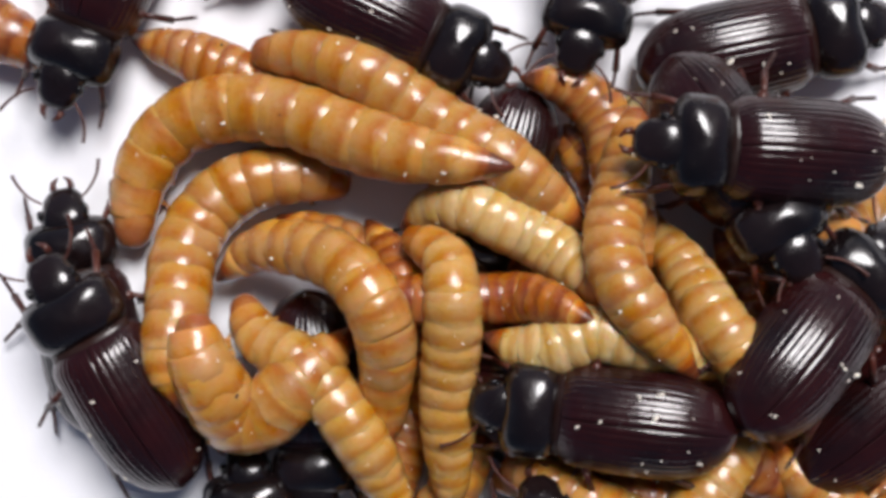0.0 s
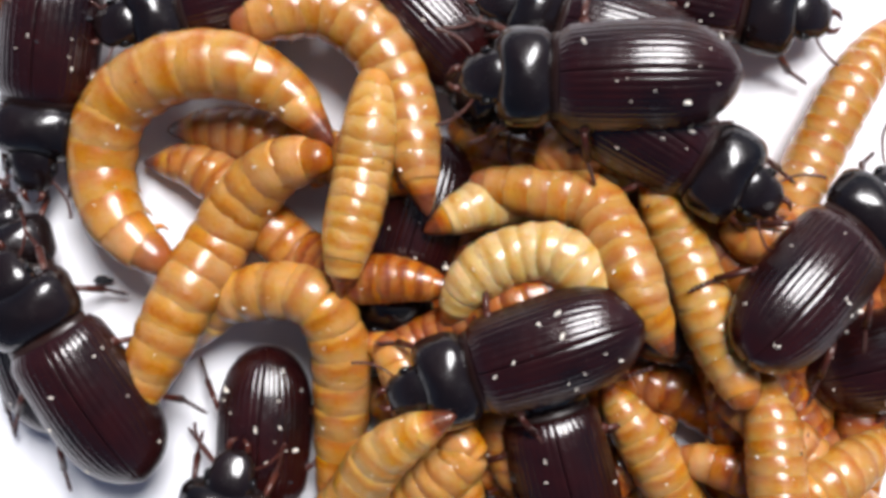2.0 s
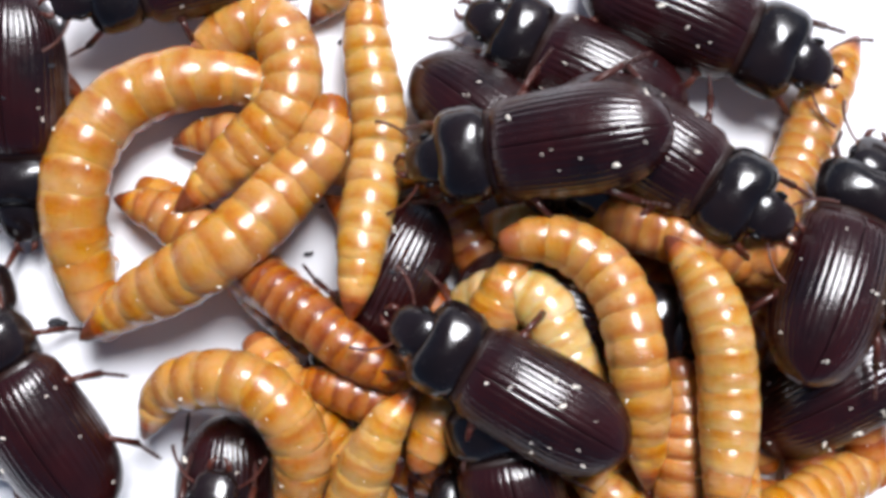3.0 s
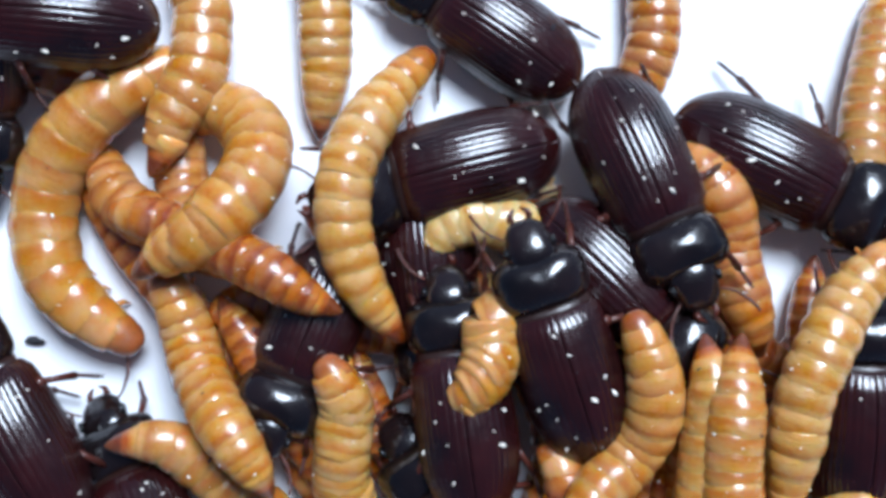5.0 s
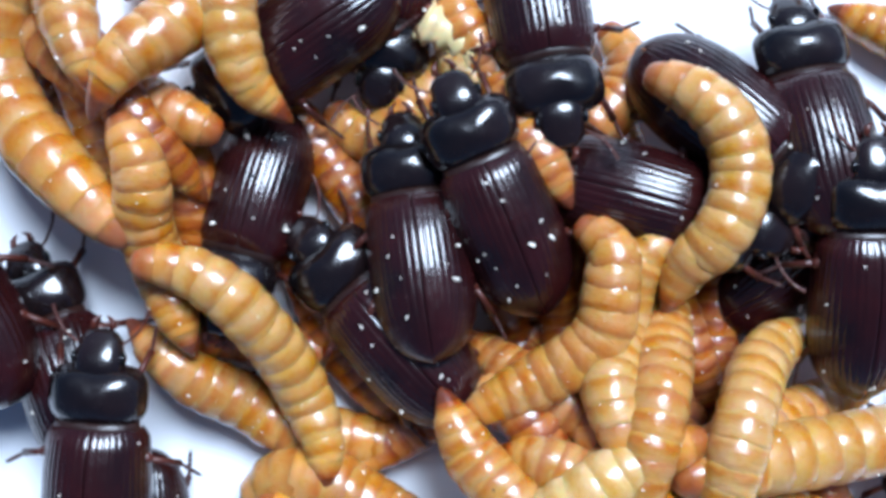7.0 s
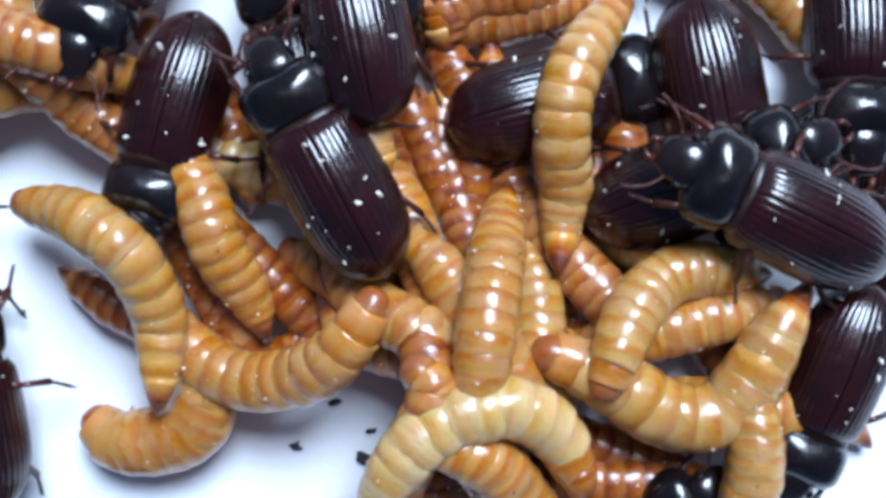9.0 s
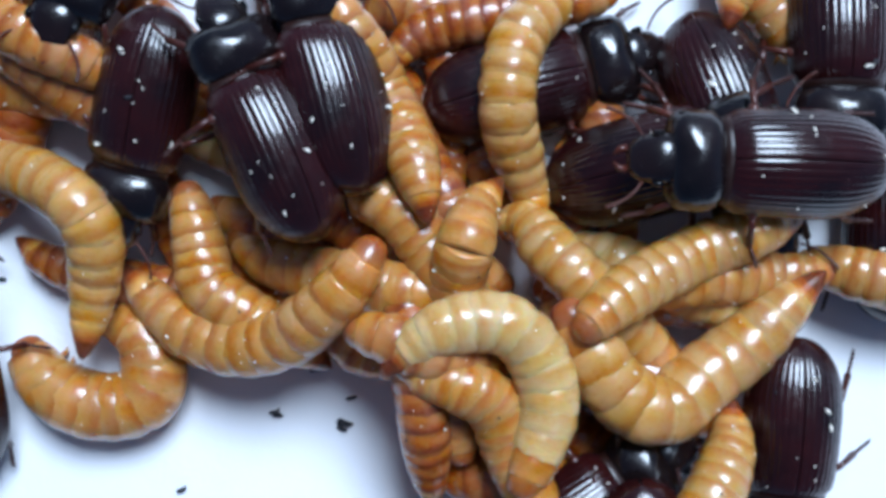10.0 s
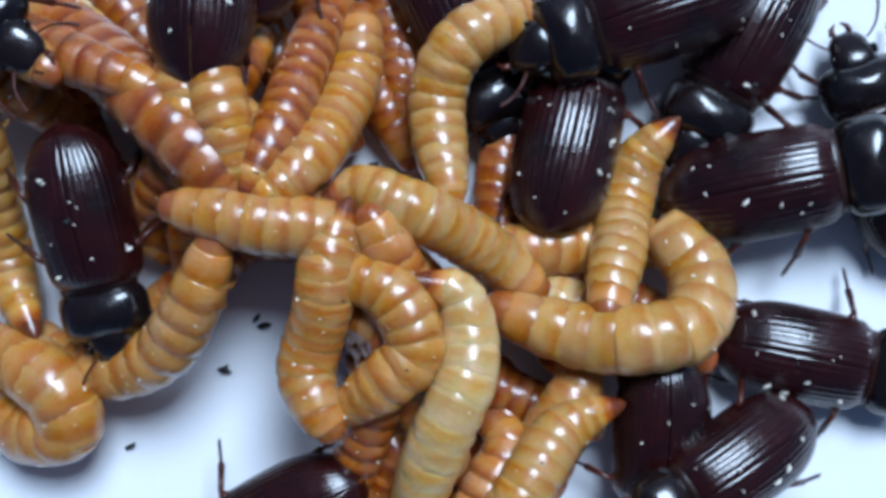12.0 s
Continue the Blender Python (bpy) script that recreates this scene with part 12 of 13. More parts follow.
    bend(w, 0.5, (-11, -219, 10), (7, -230, 12), (25, -242, 13), (42, -253, 13), (60, -265, 13), (78, -277, 12), (97, -289, 10), (115, -303, 5))
    bend(w, 1, (12, -213, 10), (29, -224, 12), (47, -236, 13), (64, -248, 13), (82, -260, 13), (100, -272, 12), (118, -285, 10), (136, -299, 5))
    bend(w, 1.5, (39, -205, 10), (56, -217, 12), (73, -229, 13), (90, -242, 13), (107, -254, 13), (125, -267, 12), (142, -280, 10), (161, -295, 5))
    bend(w, 2, (69, -197, 10), (86, -209, 12), (102, -222, 13), (119, -235, 13), (136, -248, 13), (153, -261, 12), (170, -275, 10), (187, -290, 5))
    bend(w, 2.5, (102, -188, 10), (118, -201, 12), (134, -215, 13), (150, -228, 13), (166, -242, 13), (182, -256, 12), (199, -270, 10), (216, -286, 5))
    bend(w, 3, (134, -178, 15), (150, -192, 16), (166, -206, 15), (182, -221, 13), (197, -235, 13), (213, -250, 12), (229, -265, 10), (246, -281, 5))
    bend(w, 3.5, (165, -166, 27), (180, -181, 25), (196, -197, 19), (213, -214, 14), (228, -229, 13), (244, -244, 12), (259, -259, 10), (276, -276, 5))
    bend(w, 4.5, (221, -149, 31), (237, -166, 25), (253, -184, 17), (268, -201, 13), (283, -217, 13), (297, -233, 12), (312, -249, 10), (329, -267, 5))
    bend(w, 5.5, (265, -143, 13), (279, -159, 12), (292, -176, 13), (306, -192, 13), (320, -208, 13), (334, -225, 12), (348, -242, 10), (364, -261, 5))
    bend(w, 6, (259, -143, 10), (269, -161, 12), (275, -179, 13), (277, -197, 13), (279, -214, 16), (281, -232, 17), (285, -251, 14), (289, -271, 7))
    bend(w, 6.5, (252, -143, 10), (260, -163, 12), (258, -183, 13), (249, -202, 14), (239, -220, 20), (230, -239, 23), (222, -260, 18), (215, -282, 9))
    bend(w, 7, (290, -138, 10), (304, -151, 12), (313, -164, 13), (318, -177, 13), (323, -190, 16), (328, -203, 17), (336, -217, 14), (344, -231, 7))
    bend(w, 7.5, (327, -132, 13), (347, -139, 13), (367, -145, 13), (388, -152, 13), (408, -159, 13), (429, -166, 12), (450, -173, 10), (473, -180, 5))
    bend(w, 8.5, (249, -163, 23), (268, -172, 22), (288, -179, 22), (308, -187, 22), (328, -194, 21), (348, -202, 18), (370, -211, 12), (392, -219, 5))
    bend(w, 9.5, (174, -192, 42), (192, -204, 32), (211, -214, 23), (231, -223, 20), (251, -231, 19), (271, -240, 16), (291, -249, 11), (312, -258, 5))
    bend(w, 10, (181, -189, 39), (197, -202, 37), (209, -217, 32), (220, -232, 29), (230, -247, 26), (241, -263, 19), (253, -279, 11), (264, -296, 5))
    bend(w, 10.5, (188, -187, 34), (203, -200, 38), (207, -221, 36), (209, -243, 27), (211, -265, 20), (212, -287, 16), (214, -310, 11), (216, -333, 5))
    bend(w, 11, (205, -192, 28), (218, -208, 33), (220, -228, 35), (219, -249, 27), (217, -271, 18), (216, -293, 15), (215, -315, 11), (214, -337, 6))
    bend(w, 11.5, (231, -201, 16), (239, -219, 21), (238, -238, 26), (232, -258, 26), (227, -278, 23), (221, -299, 20), (216, -321, 13), (210, -343, 6))
    bend(w, 12, (249, -206, 10), (255, -226, 12), (251, -247, 15), (242, -266, 18), (233, -284, 23), (225, -304, 22), (216, -325, 13), (208, -347, 6))
    crawl(w)
    w = larva(17.0, "red", 13)
    bend(w, 0, (310, -325, 10), (290, -315, 12), (270, -305, 13), (251, -295, 13), (232, -286, 13), (213, -276, 12), (195, -267, 10), (177, -260, 5))
    bend(w, 0.5, (313, -321, 10), (293, -311, 12), (273, -301, 13), (254, -292, 13), (235, -282, 13), (216, -273, 12), (197, -264, 10), (179, -256, 5))
    bend(w, 1, (316, -316, 10), (296, -306, 12), (276, -296, 13), (257, -287, 13), (238, -278, 13), (219, -269, 12), (200, -260, 10), (182, -252, 5))
    bend(w, 1.5, (320, -310, 10), (299, -300, 12), (279, -291, 13), (260, -282, 13), (241, -272, 13), (222, -264, 12), (203, -255, 10), (185, -247, 5))
    bend(w, 2, (323, -303, 10), (303, -294, 12), (283, -285, 13), (263, -276, 13), (244, -267, 13), (225, -258, 12), (206, -250, 10), (188, -242, 5))
    bend(w, 2.5, (327, -296, 10), (307, -287, 12), (287, -278, 13), (267, -270, 13), (248, -261, 13), (228, -252, 15), (208, -243, 14), (190, -235, 10))
    bend(w, 3, (332, -289, 10), (311, -280, 12), (291, -271, 13), (271, -262, 15), (250, -253, 18), (230, -243, 23), (210, -234, 23), (192, -226, 19))
    bend(w, 3.5, (337, -281, 10), (316, -272, 12), (295, -263, 16), (274, -253, 21), (253, -243, 25), (233, -235, 27), (215, -227, 24), (197, -221, 19))
    bend(w, 4.5, (346, -264, 13), (323, -253, 20), (301, -244, 26), (282, -237, 26), (263, -231, 21), (245, -226, 16), (226, -219, 11), (208, -213, 5))
    bend(w, 5.5, (353, -246, 19), (331, -238, 22), (312, -231, 22), (293, -226, 19), (273, -220, 17), (253, -213, 17), (234, -206, 16), (215, -199, 10))
    bend(w, 6, (359, -241, 13), (338, -233, 15), (317, -227, 17), (296, -219, 20), (275, -212, 23), (255, -205, 24), (235, -197, 25), (216, -189, 24))
    bend(w, 6.5, (364, -235, 10), (342, -228, 14), (321, -221, 17), (300, -214, 18), (279, -207, 22), (256, -198, 31), (235, -190, 37), (216, -181, 38))
    bend(w, 7, (367, -229, 11), (344, -222, 17), (323, -215, 20), (303, -209, 19), (281, -202, 24), (257, -193, 38), (236, -184, 48), (217, -176, 48))
    bend(w, 7.5, (369, -225, 10), (347, -218, 15), (325, -211, 19), (303, -204, 25), (280, -196, 35), (258, -189, 45), (238, -181, 51), (219, -173, 50))
    bend(w, 8.5, (347, -230, 16), (325, -226, 21), (304, -223, 25), (283, -221, 24), (263, -218, 22), (243, -217, 18), (222, -212, 16), (203, -204, 16))
    bend(w, 9.5, (328, -236, 13), (306, -236, 21), (283, -235, 29), (262, -235, 34), (241, -236, 34), (221, -237, 29), (200, -237, 20), (181, -230, 11))
    bend(w, 10, (316, -253, 19), (294, -251, 25), (272, -248, 32), (250, -246, 38), (229, -245, 43), (209, -245, 40), (189, -244, 27), (171, -236, 16))
    bend(w, 10.5, (302, -267, 33), (281, -264, 35), (260, -262, 34), (240, -260, 34), (219, -257, 38), (198, -255, 35), (178, -253, 22), (160, -243, 11))
    bend(w, 11, (256, -300, 29), (244, -291, 32), (231, -284, 31), (219, -276, 32), (206, -269, 35), (194, -262, 31), (181, -255, 20), (163, -245, 10))
    bend(w, 11.5, (193, -347, 16), (192, -330, 22), (191, -315, 27), (190, -299, 30), (189, -284, 33), (188, -269, 34), (185, -255, 32), (168, -244, 23))
    bend(w, 12, (145, -381, 11), (153, -359, 16), (161, -337, 23), (168, -316, 27), (176, -296, 29), (183, -275, 36), (189, -254, 43), (172, -243, 39))
    crawl(w)
    w = larva(17.0, "red", 20)
    bend(w, 0, (135, -64, 43), (150, -80, 38), (170, -93, 27), (190, -104, 19), (210, -115, 15), (230, -125, 13), (250, -136, 10), (271, -147, 5))
    bend(w, 0.5, (142, -64, 37), (155, -80, 39), (171, -93, 35), (189, -105, 28), (207, -116, 22), (226, -129, 15), (244, -141, 10), (262, -153, 5))
    bend(w, 1, (155, -64, 24), (165, -80, 32), (177, -94, 34), (190, -107, 31), (204, -120, 25), (220, -134, 16), (235, -147, 10), (250, -161, 5))
    bend(w, 1.5, (169, -64, 16), (177, -81, 25), (184, -96, 30), (192, -110, 30), (202, -125, 25), (214, -140, 16), (224, -156, 10), (234, -171, 5))
    bend(w, 2, (181, -63, 15), (187, -81, 21), (192, -98, 25), (196, -114, 26), (201, -130, 23), (207, -148, 16), (212, -165, 10), (218, -182, 5))
    bend(w, 2.5, (191, -62, 21), (197, -81, 22), (199, -100, 21), (199, -118, 19), (200, -136, 16), (201, -155, 14), (201, -174, 10), (202, -193, 5))
    bend(w, 3, (200, -60, 26), (204, -81, 25), (204, -101, 23), (201, -121, 19), (198, -141, 15), (195, -161, 13), (192, -181, 10), (190, -203, 5))
    bend(w, 3.5, (207, -60, 25), (210, -81, 25), (207, -101, 25), (201, -122, 24), (196, -143, 20), (191, -165, 15), (186, -187, 10), (181, -209, 5))
    bend(w, 4.5, (206, -58, 18), (204, -78, 22), (199, -98, 24), (194, -118, 24), (188, -139, 24), (183, -160, 21), (179, -183, 12), (175, -206, 5))
    bend(w, 5.5, (204, -55, 11), (198, -75, 19), (191, -94, 26), (186, -114, 27), (181, -135, 27), (176, -156, 24), (172, -178, 17), (168, -201, 11))
    bend(w, 6, (181, -74, 11), (180, -91, 19), (179, -107, 27), (179, -124, 29), (179, -142, 29), (179, -159, 28), (180, -177, 25), (180, -195, 21))
    bend(w, 6.5, (147, -103, 10), (154, -115, 18), (161, -127, 26), (169, -140, 29), (176, -152, 29), (184, -165, 29), (192, -178, 28), (200, -191, 25))
    bend(w, 7, (113, -133, 10), (129, -140, 15), (144, -148, 22), (159, -155, 25), (174, -164, 26), (189, -171, 28), (204, -179, 30), (219, -188, 29))
    bend(w, 7.5, (90, -153, 10), (111, -157, 12), (131, -162, 15), (152, -167, 17), (172, -172, 19), (192, -176, 26), (212, -180, 33), (232, -185, 31))
    bend(w, 8.5, (59, -120, 14), (78, -129, 14), (98, -136, 13), (119, -140, 13), (140, -145, 17), (161, -149, 26), (181, -153, 27), (202, -159, 18))
    bend(w, 9.5, (31, -88, 25), (48, -101, 26), (67, -109, 22), (86, -113, 15), (107, -117, 13), (128, -122, 17), (150, -126, 24), (170, -130, 23))
    bend(w, 10, (48, -86, 19), (68, -95, 22), (87, -102, 20), (106, -108, 14), (126, -115, 13), (147, -122, 16), (167, -128, 23), (187, -135, 24))
    bend(w, 10.5, (66, -84, 12), (87, -88, 15), (107, -95, 16), (127, -104, 17), (146, -113, 17), (165, -122, 21), (185, -131, 26), (204, -140, 24))
    bend(w, 11, (53, -90, 12), (72, -99, 16), (93, -105, 20), (113, -112, 23), (133, -118, 22), (153, -125, 24), (173, -132, 25), (192, -139, 20))
    bend(w, 11.5, (37, -100, 17), (53, -113, 20), (74, -118, 22), (94, -122, 22), (114, -126, 18), (135, -129, 17), (155, -133, 16), (176, -137, 10))
    bend(w, 12, (25, -106, 19), (38, -123, 18), (58, -128, 17), (79, -129, 15), (100, -131, 13), (121, -132, 12), (142, -134, 10), (163, -135, 5))
    crawl(w)
    w = larva(17.0, "red", 27)
    bend(w, 0, (186, -140, 22), (166, -133, 24), (146, -125, 24), (126, -118, 24), (106, -111, 25), (87, -104, 23), (68, -96, 21), (49, -87, 15))
    bend(w, 0.5, (184, -144, 14), (165, -135, 16), (147, -126, 17), (128, -117, 21), (109, -107, 27), (90, -98, 31), (73, -89, 28), (56, -79, 21))
    bend(w, 1, (179, -147, 10), (162, -136, 12), (146, -125, 13), (130, -114, 15), (114, -103, 19), (98, -92, 21), (82, -81, 19), (67, -69, 13))
    bend(w, 1.5, (170, -150, 10), (157, -136, 12), (144, -123, 13), (131, -110, 16), (118, -97, 16), (106, -84, 15), (93, -71, 11), (79, -57, 5))
    bend(w, 2, (161, -153, 10), (151, -137, 14), (141, -121, 19), (130, -105, 25), (121, -89, 27), (112, -74, 23), (102, -59, 16), (90, -44, 10))
    bend(w, 2.5, (153, -157, 10), (145, -138, 16), (138, -119, 24), (131, -100, 31), (124, -82, 34), (118, -65, 30), (111, -48, 22), (101, -31, 16))
    bend(w, 3, (146, -160, 10), (141, -139, 14), (137, -118, 20), (132, -97, 25), (128, -78, 27), (125, -58, 25), (120, -40, 18), (111, -21, 11))
    bend(w, 3.5, (141, -161, 14), (138, -139, 16), (136, -118, 18), (134, -96, 20), (131, -75, 20), (130, -54, 19), (126, -34, 16), (118, -14, 10))
    bend(w, 4.5, (166, -37, 19), (161, -37, 20), (156, -36, 22), (151, -35, 23), (146, -34, 24), (141, -34, 24), (136, -34, 23), (128, -34, 21))
    bend(w, 5.5, (193, 86, 10), (185, 66, 12), (177, 46, 13), (170, 26, 13), (162, 6, 13), (155, -15, 12), (148, -35, 10), (140, -55, 8))
    bend(w, 6, (170, 71, 10), (166, 50, 12), (162, 30, 13), (157, 10, 13), (153, -10, 13), (149, -30, 12), (145, -49, 10), (143, -69, 7))
    bend(w, 6.5, (137, 47, 10), (138, 27, 12), (139, 7, 13), (139, -13, 13), (140, -32, 13), (141, -52, 12), (142, -71, 13), (146, -90, 13))
    bend(w, 7, (104, 23, 10), (110, 4, 12), (115, -16, 13), (121, -36, 13), (127, -55, 13), (132, -75, 15), (139, -93, 18), (148, -110, 18))
    bend(w, 7.5, (81, 7, 10), (90, -12, 12), (99, -32, 13), (108, -51, 13), (117, -71, 13), (126, -90, 18), (137, -108, 22), (150, -124, 19))
    bend(w, 8.5, (154, -72, 10), (149, -75, 12), (145, -79, 14), (141, -83, 15), (136, -86, 15), (132, -90, 15), (129, -92, 13), (128, -93, 9))
    bend(w, 9.5, (226, -150, 11), (208, -138, 15), (191, -126, 23), (173, -113, 27), (156, -102, 21), (138, -89, 13), (121, -76, 10), (105, -60, 5))
    bend(w, 10, (223, -135, 19), (204, -124, 21), (186, -114, 27), (168, -104, 27), (149, -93, 20), (130, -83, 15), (112, -72, 12), (93, -60, 6))
    bend(w, 10.5, (219, -120, 34), (200, -111, 32), (181, -103, 33), (162, -94, 30), (143, -85, 24), (123, -76, 19), (103, -67, 13), (82, -59, 6))
    bend(w, 11, (177, -139, 38), (163, -127, 39), (149, -115, 41), (135, -103, 39), (121, -90, 32), (105, -77, 21), (89, -64, 12), (72, -52, 6))
    bend(w, 11.5, (117, -165, 22), (111, -148, 30), (105, -131, 38), (98, -114, 40), (90, -96, 34), (81, -79, 22), (71, -60, 12), (60, -43, 5))
    bend(w, 12, (71, -185, 10), (70, -164, 18), (71, -142, 30), (69, -122, 33), (67, -101, 31), (64, -80, 25), (58, -58, 14), (51, -36, 6))
    crawl(w)
    w = larva(17.0, "red", 34)
    bend(w, 0, (135, 62, 10), (148, 45, 12), (164, 31, 13), (183, 22, 13), (202, 12, 13), (221, 2, 12), (241, -8, 10), (262, -18, 5))
    bend(w, 0.5, (139, 59, 14), (152, 43, 18), (169, 30, 20), (187, 20, 20), (207, 11, 18), (227, 1, 14), (248, -9, 10), (269, -19, 5))
    bend(w, 1, (144, 54, 27), (157, 39, 32), (173, 27, 35), (192, 18, 35), (212, 8, 30), (234, -1, 20), (257, -10, 11), (278, -20, 5))
    bend(w, 1.5, (151, 48, 35), (166, 36, 37), (184, 25, 36), (202, 16, 34), (222, 6, 30), (244, -3, 21), (267, -13, 11), (288, -23, 5))
    bend(w, 2, (161, 44, 29), (179, 34, 28), (198, 24, 22), (218, 14, 20), (237, 4, 19), (257, -5, 15), (277, -15, 11), (298, -25, 5))
    bend(w, 2.5, (171, 40, 23), (190, 32, 23), (210, 22, 17), (230, 12, 13), (249, 2, 13), (268, -8, 12), (287, -18, 10), (308, -28, 5))
    bend(w, 3, (179, 36, 20), (199, 29, 21), (218, 20, 17), (238, 10, 13), (257, 0, 13), (277, -10, 12), (296, -20, 10), (317, -30, 5))
    bend(w, 3.5, (186, 33, 13), (206, 28, 15), (225, 18, 14), (245, 9, 13), (264, -1, 13), (283, -12, 12), (302, -22, 10), (323, -32, 5))
    bend(w, 4.5, (203, 13, 13), (218, 0, 15), (236, -11, 14), (254, -22, 13), (273, -34, 13), (291, -45, 12), (310, -56, 10), (330, -68, 5))
    bend(w, 5.5, (220, -7, 17), (228, -26, 22), (245, -40, 18), (264, -53, 13), (281, -65, 13), (299, -78, 12), (317, -91, 10), (336, -104, 5))
    bend(w, 6, (214, -10, 16), (224, -28, 21), (240, -43, 16), (256, -57, 13), (271, -72, 13), (286, -86, 12), (301, -100, 10), (318, -115, 5))
    bend(w, 6.5, (206, -15, 17), (217, -32, 21), (231, -48, 16), (243, -65, 13), (254, -81, 15), (265, -98, 16), (277, -115, 14), (290, -132, 9))
    bend(w, 7, (197, -20, 18), (211, -36, 21), (222, -53, 16), (231, -72, 14), (238, -91, 18), (244, -110, 23), (252, -128, 24), (260, -148, 20))
    bend(w, 7.5, (191, -24, 16), (206, -38, 19), (216, -57, 16), (222, -78, 13), (227, -98, 18), (230, -118, 27), (235, -138, 30), (241, -158, 29))
    bend(w, 8.5, (184, -5, 10), (186, -21, 12), (189, -40, 13), (195, -61, 13), (201, -81, 14), (207, -102, 18), (213, -122, 18), (220, -143, 12))
    bend(w, 9.5, (177, 14, 10), (165, -3, 12), (161, -24, 13), (168, -44, 15), (175, -65, 21), (182, -85, 32), (189, -105, 36), (196, -125, 30))
    bend(w, 10, (159, -9, 17), (154, -28, 21), (158, -47, 24), (168, -66, 28), (177, -85, 35), (187, -103, 42), (196, -121, 43), (206, -139, 37))
    bend(w, 10.5, (142, -33, 35), (145, -54, 44), (156, -72, 49), (168, -88, 51), (180, -105, 51), (192, -121, 51), (204, -137, 49), (216, -154, 41))
    bend(w, 11, (131, -44, 50), (134, -65, 60), (144, -82, 64), (156, -98, 60), (169, -113, 54), (181, -129, 50), (193, -145, 47), (206, -162, 39))
    bend(w, 11.5, (115, -58, 52), (118, -79, 59), (128, -96, 58), (140, -110, 51), (153, -126, 42), (166, -141, 35), (179, -157, 32), (192, -173, 29))
    bend(w, 12, (102, -68, 48), (105, -88, 54), (115, -105, 50), (127, -120, 42), (140, -135, 34), (153, -150, 23), (168, -166, 22), (182, -181, 23))
    crawl(w)
    w = larva(24.0, "red", 41)
    bend(w, 0, (-408, 204, 12), (-381, 187, 15), (-353, 173, 16), (-326, 160, 16), (-299, 147, 16), (-272, 134, 15), (-246, 121, 13), (-221, 109, 7))
    bend(w, 0.5, (-402, 205, 12), (-375, 188, 15), (-347, 175, 16), (-320, 161, 16), (-293, 148, 16), (-266, 135, 15), (-240, 122, 13), (-215, 110, 7))
    bend(w, 1, (-393, 208, 12), (-367, 190, 15), (-339, 176, 16), (-312, 163, 16), (-285, 149, 16), (-259, 136, 15), (-233, 123, 13), (-207, 110, 7))
    bend(w, 1.5, (-384, 210, 12), (-357, 193, 15), (-330, 179, 16), (-303, 165, 16), (-277, 151, 16), (-250, 137, 15), (-224, 124, 13), (-199, 111, 7))
    bend(w, 2, (-373, 213, 12), (-347, 195, 15), (-320, 181, 16), (-293, 166, 16), (-267, 152, 16), (-241, 138, 15), (-215, 124, 13), (-190, 111, 7))
    bend(w, 2.5, (-362, 215, 12), (-336, 198, 15), (-309, 183, 16), (-283, 168, 16), (-256, 153, 16), (-230, 139, 15), (-205, 125, 13), (-181, 111, 7))
    bend(w, 3, (-350, 218, 12), (-324, 200, 15), (-297, 185, 16), (-271, 170, 16), (-245, 155, 16), (-220, 140, 15), (-195, 125, 13), (-170, 111, 7))
    bend(w, 3.5, (-339, 221, 12), (-312, 203, 15), (-286, 187, 16), (-260, 172, 16), (-234, 156, 16), (-209, 141, 15), (-184, 126, 13), (-160, 111, 7))
    bend(w, 4.5, (-318, 226, 12), (-292, 208, 15), (-266, 191, 16), (-240, 175, 16), (-215, 159, 16), (-190, 143, 15), (-165, 127, 13), (-142, 112, 7))
    bend(w, 5.5, (-304, 230, 12), (-278, 212, 15), (-252, 195, 16), (-227, 178, 16), (-202, 161, 16), (-177, 145, 15), (-153, 129, 13), (-129, 113, 7))
    bend(w, 6, (-293, 218, 12), (-267, 200, 15), (-242, 182, 16), (-217, 165, 16), (-192, 148, 16), (-168, 131, 15), (-143, 114, 14), (-120, 97, 10))
    bend(w, 6.5, (-276, 200, 12), (-250, 182, 15), (-226, 163, 16), (-202, 145, 16), (-178, 127, 16), (-154, 109, 16), (-129, 91, 19), (-104, 72, 20))
    bend(w, 7, (-260, 182, 12), (-234, 164, 15), (-210, 144, 16), (-187, 126, 16), (-163, 107, 16), (-139, 88, 17), (-114, 67, 24), (-90, 48, 28))
    bend(w, 7.5, (-249, 170, 12), (-223, 151, 15), (-200, 132, 16), (-177, 112, 16), (-154, 93, 16), (-130, 73, 17), (-105, 52, 23), (-82, 33, 27))
    bend(w, 8.5, (-138, 119, 12), (-137, 101, 15), (-136, 82, 16), (-134, 60, 16), (-131, 38, 16), (-129, 16, 15), (-127, -5, 13), (-127, -27, 9))
    bend(w, 9.5, (-26, 68, 12), (-50, 51, 15), (-73, 32, 16), (-91, 8, 16), (-109, -17, 16), (-127, -41, 15), (-146, -65, 13), (-167, -89, 7))
    bend(w, 10, (-34, 60, 12), (-44, 41, 15), (-53, 22, 17), (-59, -2, 19), (-66, -26, 18), (-74, -50, 15), (-82, -73, 13), (-91, -97, 7))
    bend(w, 10.5, (-44, 48, 12), (-34, 28, 17), (-24, 7, 23), (-15, -17, 26), (-7, -39, 24), (0, -62, 20), (8, -85, 18), (15, -109, 13))
    bend(w, 11, (-51, 39, 14), (-26, 18, 22), (-2, -4, 29), (18, -27, 35), (38, -50, 36), (57, -72, 38), (76, -95, 38), (94, -117, 35))
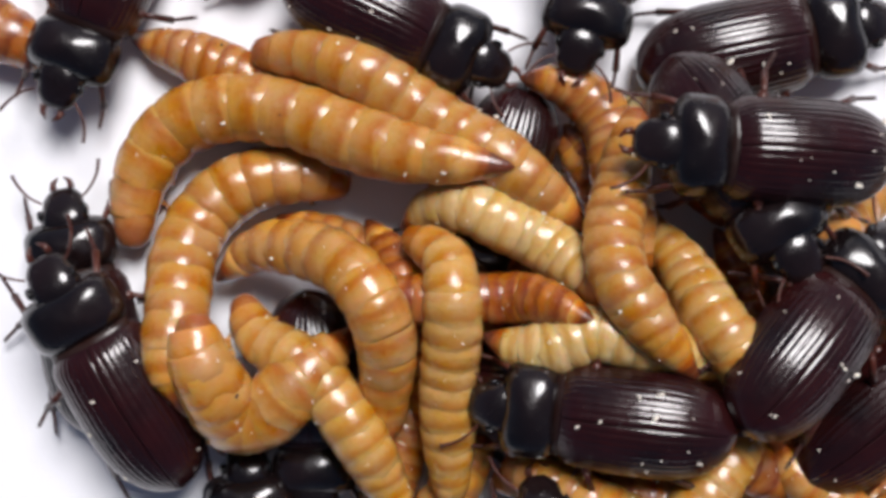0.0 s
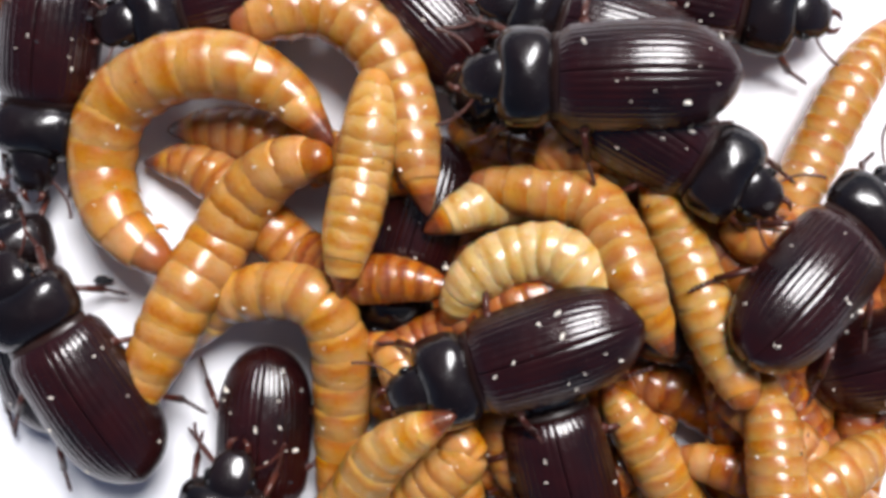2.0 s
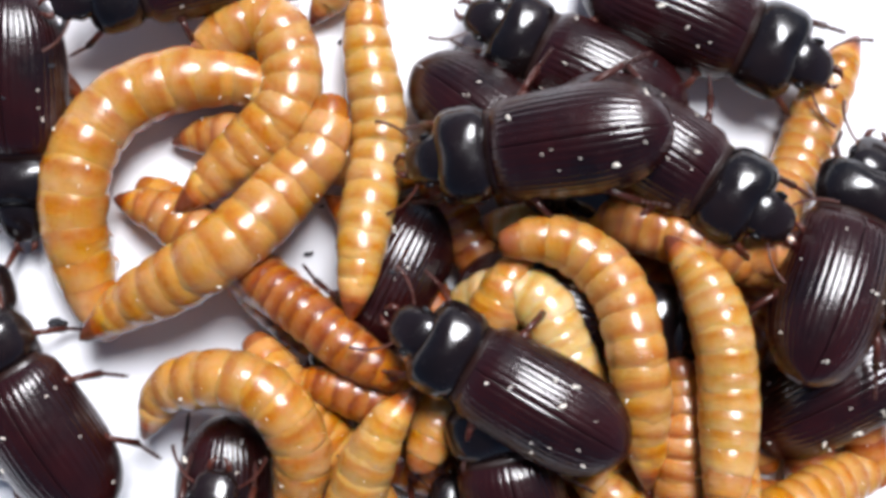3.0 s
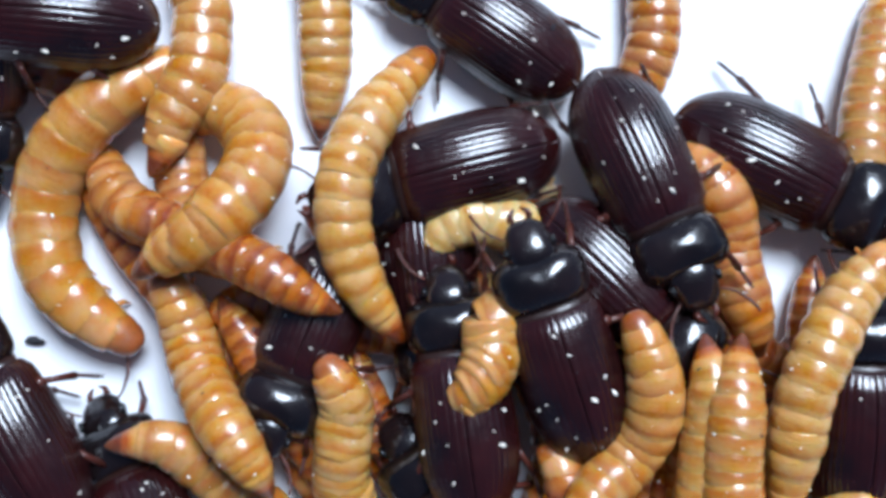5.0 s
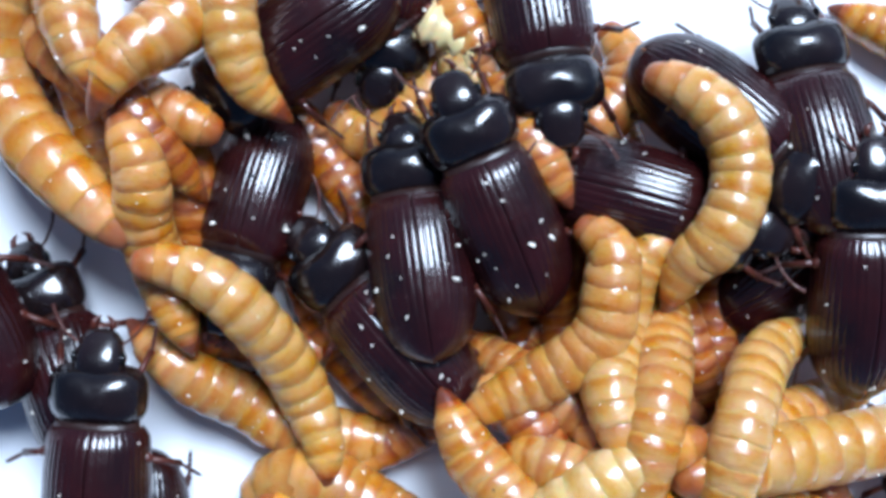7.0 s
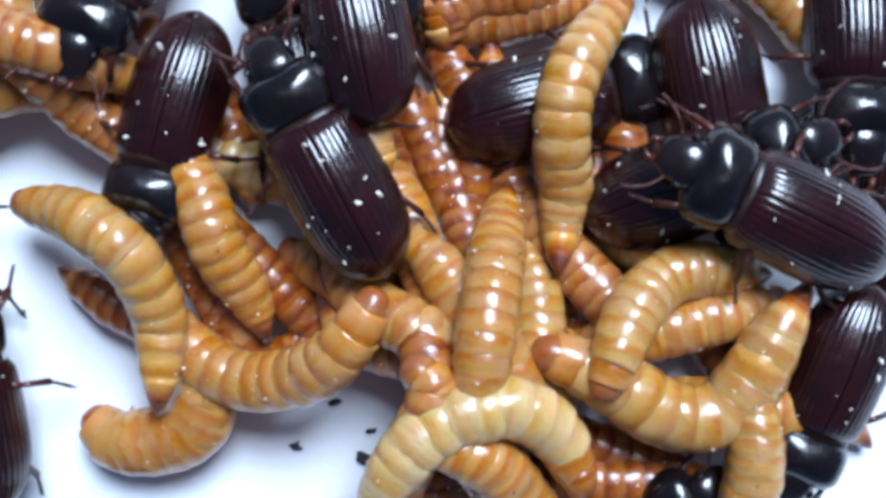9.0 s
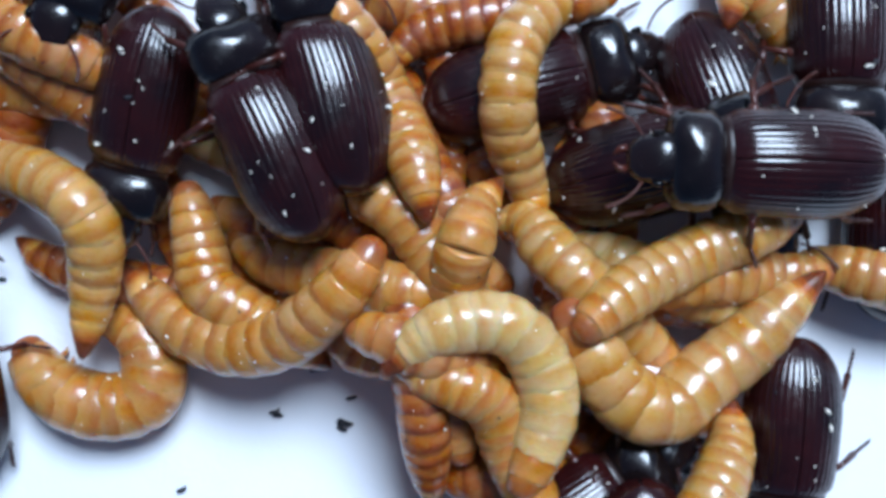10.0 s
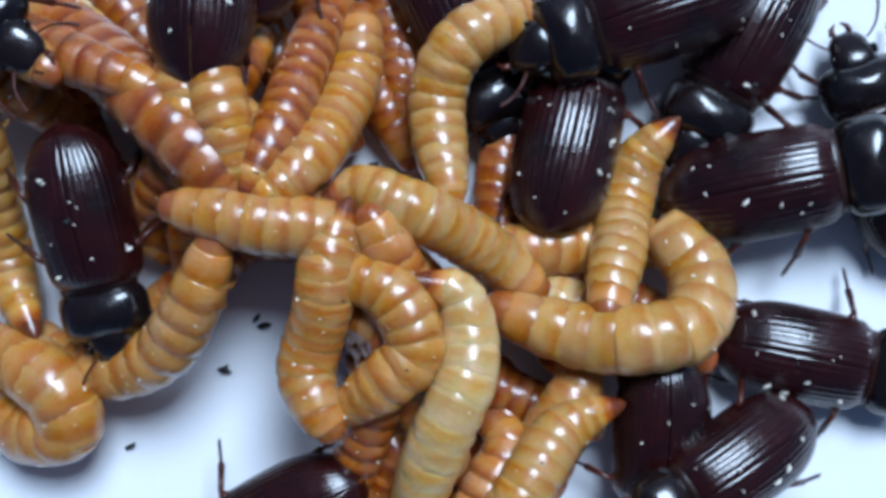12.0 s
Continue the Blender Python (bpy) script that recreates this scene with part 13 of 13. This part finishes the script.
    bend(w, 11.5, (-40, 27, 24), (-15, 5, 34), (9, -17, 44), (31, -40, 54), (51, -63, 61), (70, -85, 66), (88, -106, 65), (104, -127, 57))
    bend(w, 12, (-20, 8, 38), (5, -15, 51), (31, -36, 66), (54, -57, 80), (75, -77, 86), (94, -96, 86), (111, -115, 77), (129, -135, 64))
    crawl(w)
    # the lowest larvae, which creep slowly under the pile: middle, heading, curl, way gone
    for n, (x, y, turn, curl, dx, dy) in enumerate((
            (22.2, -4.4, 104, -0.5, -3.9, 2.0),
            (26.8, -10.0, 92, -0.5, -2.7, -3.5),
            (13.9, -0.8, 121, 0.5, 4.6, -4.3),
            (3.7, -9.5, 119, -0.5, -4.3, 1.7),
            (29.2, -4.9, 101, -0.5, -3.3, 3.2),
            (10.5, -14.5, 34, 0.5, -2.3, 2.0),
            (3.1, -0.6, 123, 0.5, -0.8, 1.0),
            (24.1, -19.4, 147, -0.5, 1.6, -4.0),
            (9.1, -0.0, 123, -0.5, 6.3, -4.6),
            (18.3, -3.2, 98, 0.9, -0.5, 5.3),
            (16.5, -20.1, 109, -0.5, 1.3, 4.7))):
        w = larva(16.5, "red", 51 + 7 * n)
        for t in (0, 3, 6, 9, 12):
            line, px, py = [], 0.0, 0.0
            for k in range(8):
                a = radians(turn) + curl * (k / 7 - 0.5) + 0.1 * math.sin(t + k * 0.8)
                px, py = px + 20 * math.cos(a), py + 20 * math.sin(a)
                line.append(Vector((px, py, 14)))
            mid = sum(line, Vector()) / 8
            to = Vector((x * 10 + dx * 10 * (t / 12 - 0.5), y * 10 + dy * 10 * (t / 12 - 0.5), 14))
            bend(w, t, *(v - mid + to for v in line))
        crawl(w)
    drift(shed_skin(3), [
        (0, 12.47, 7.37, 0.6, 100), (5.5, 12.46, 7.34, 0.8, 100), (6, 11.79, 8.31, 3.5, 115), (6.5, 12.21, 8.33, 4.5, 95), (7, 10.44, 6.79, 4.5, 150), (7.5, 9.11, 5.78, 4.5, 175), (9.5, 8.95, 6.51, 0.6, 175), (12, 8.95, 6.51, 0.6, 175),
    ])


motions()
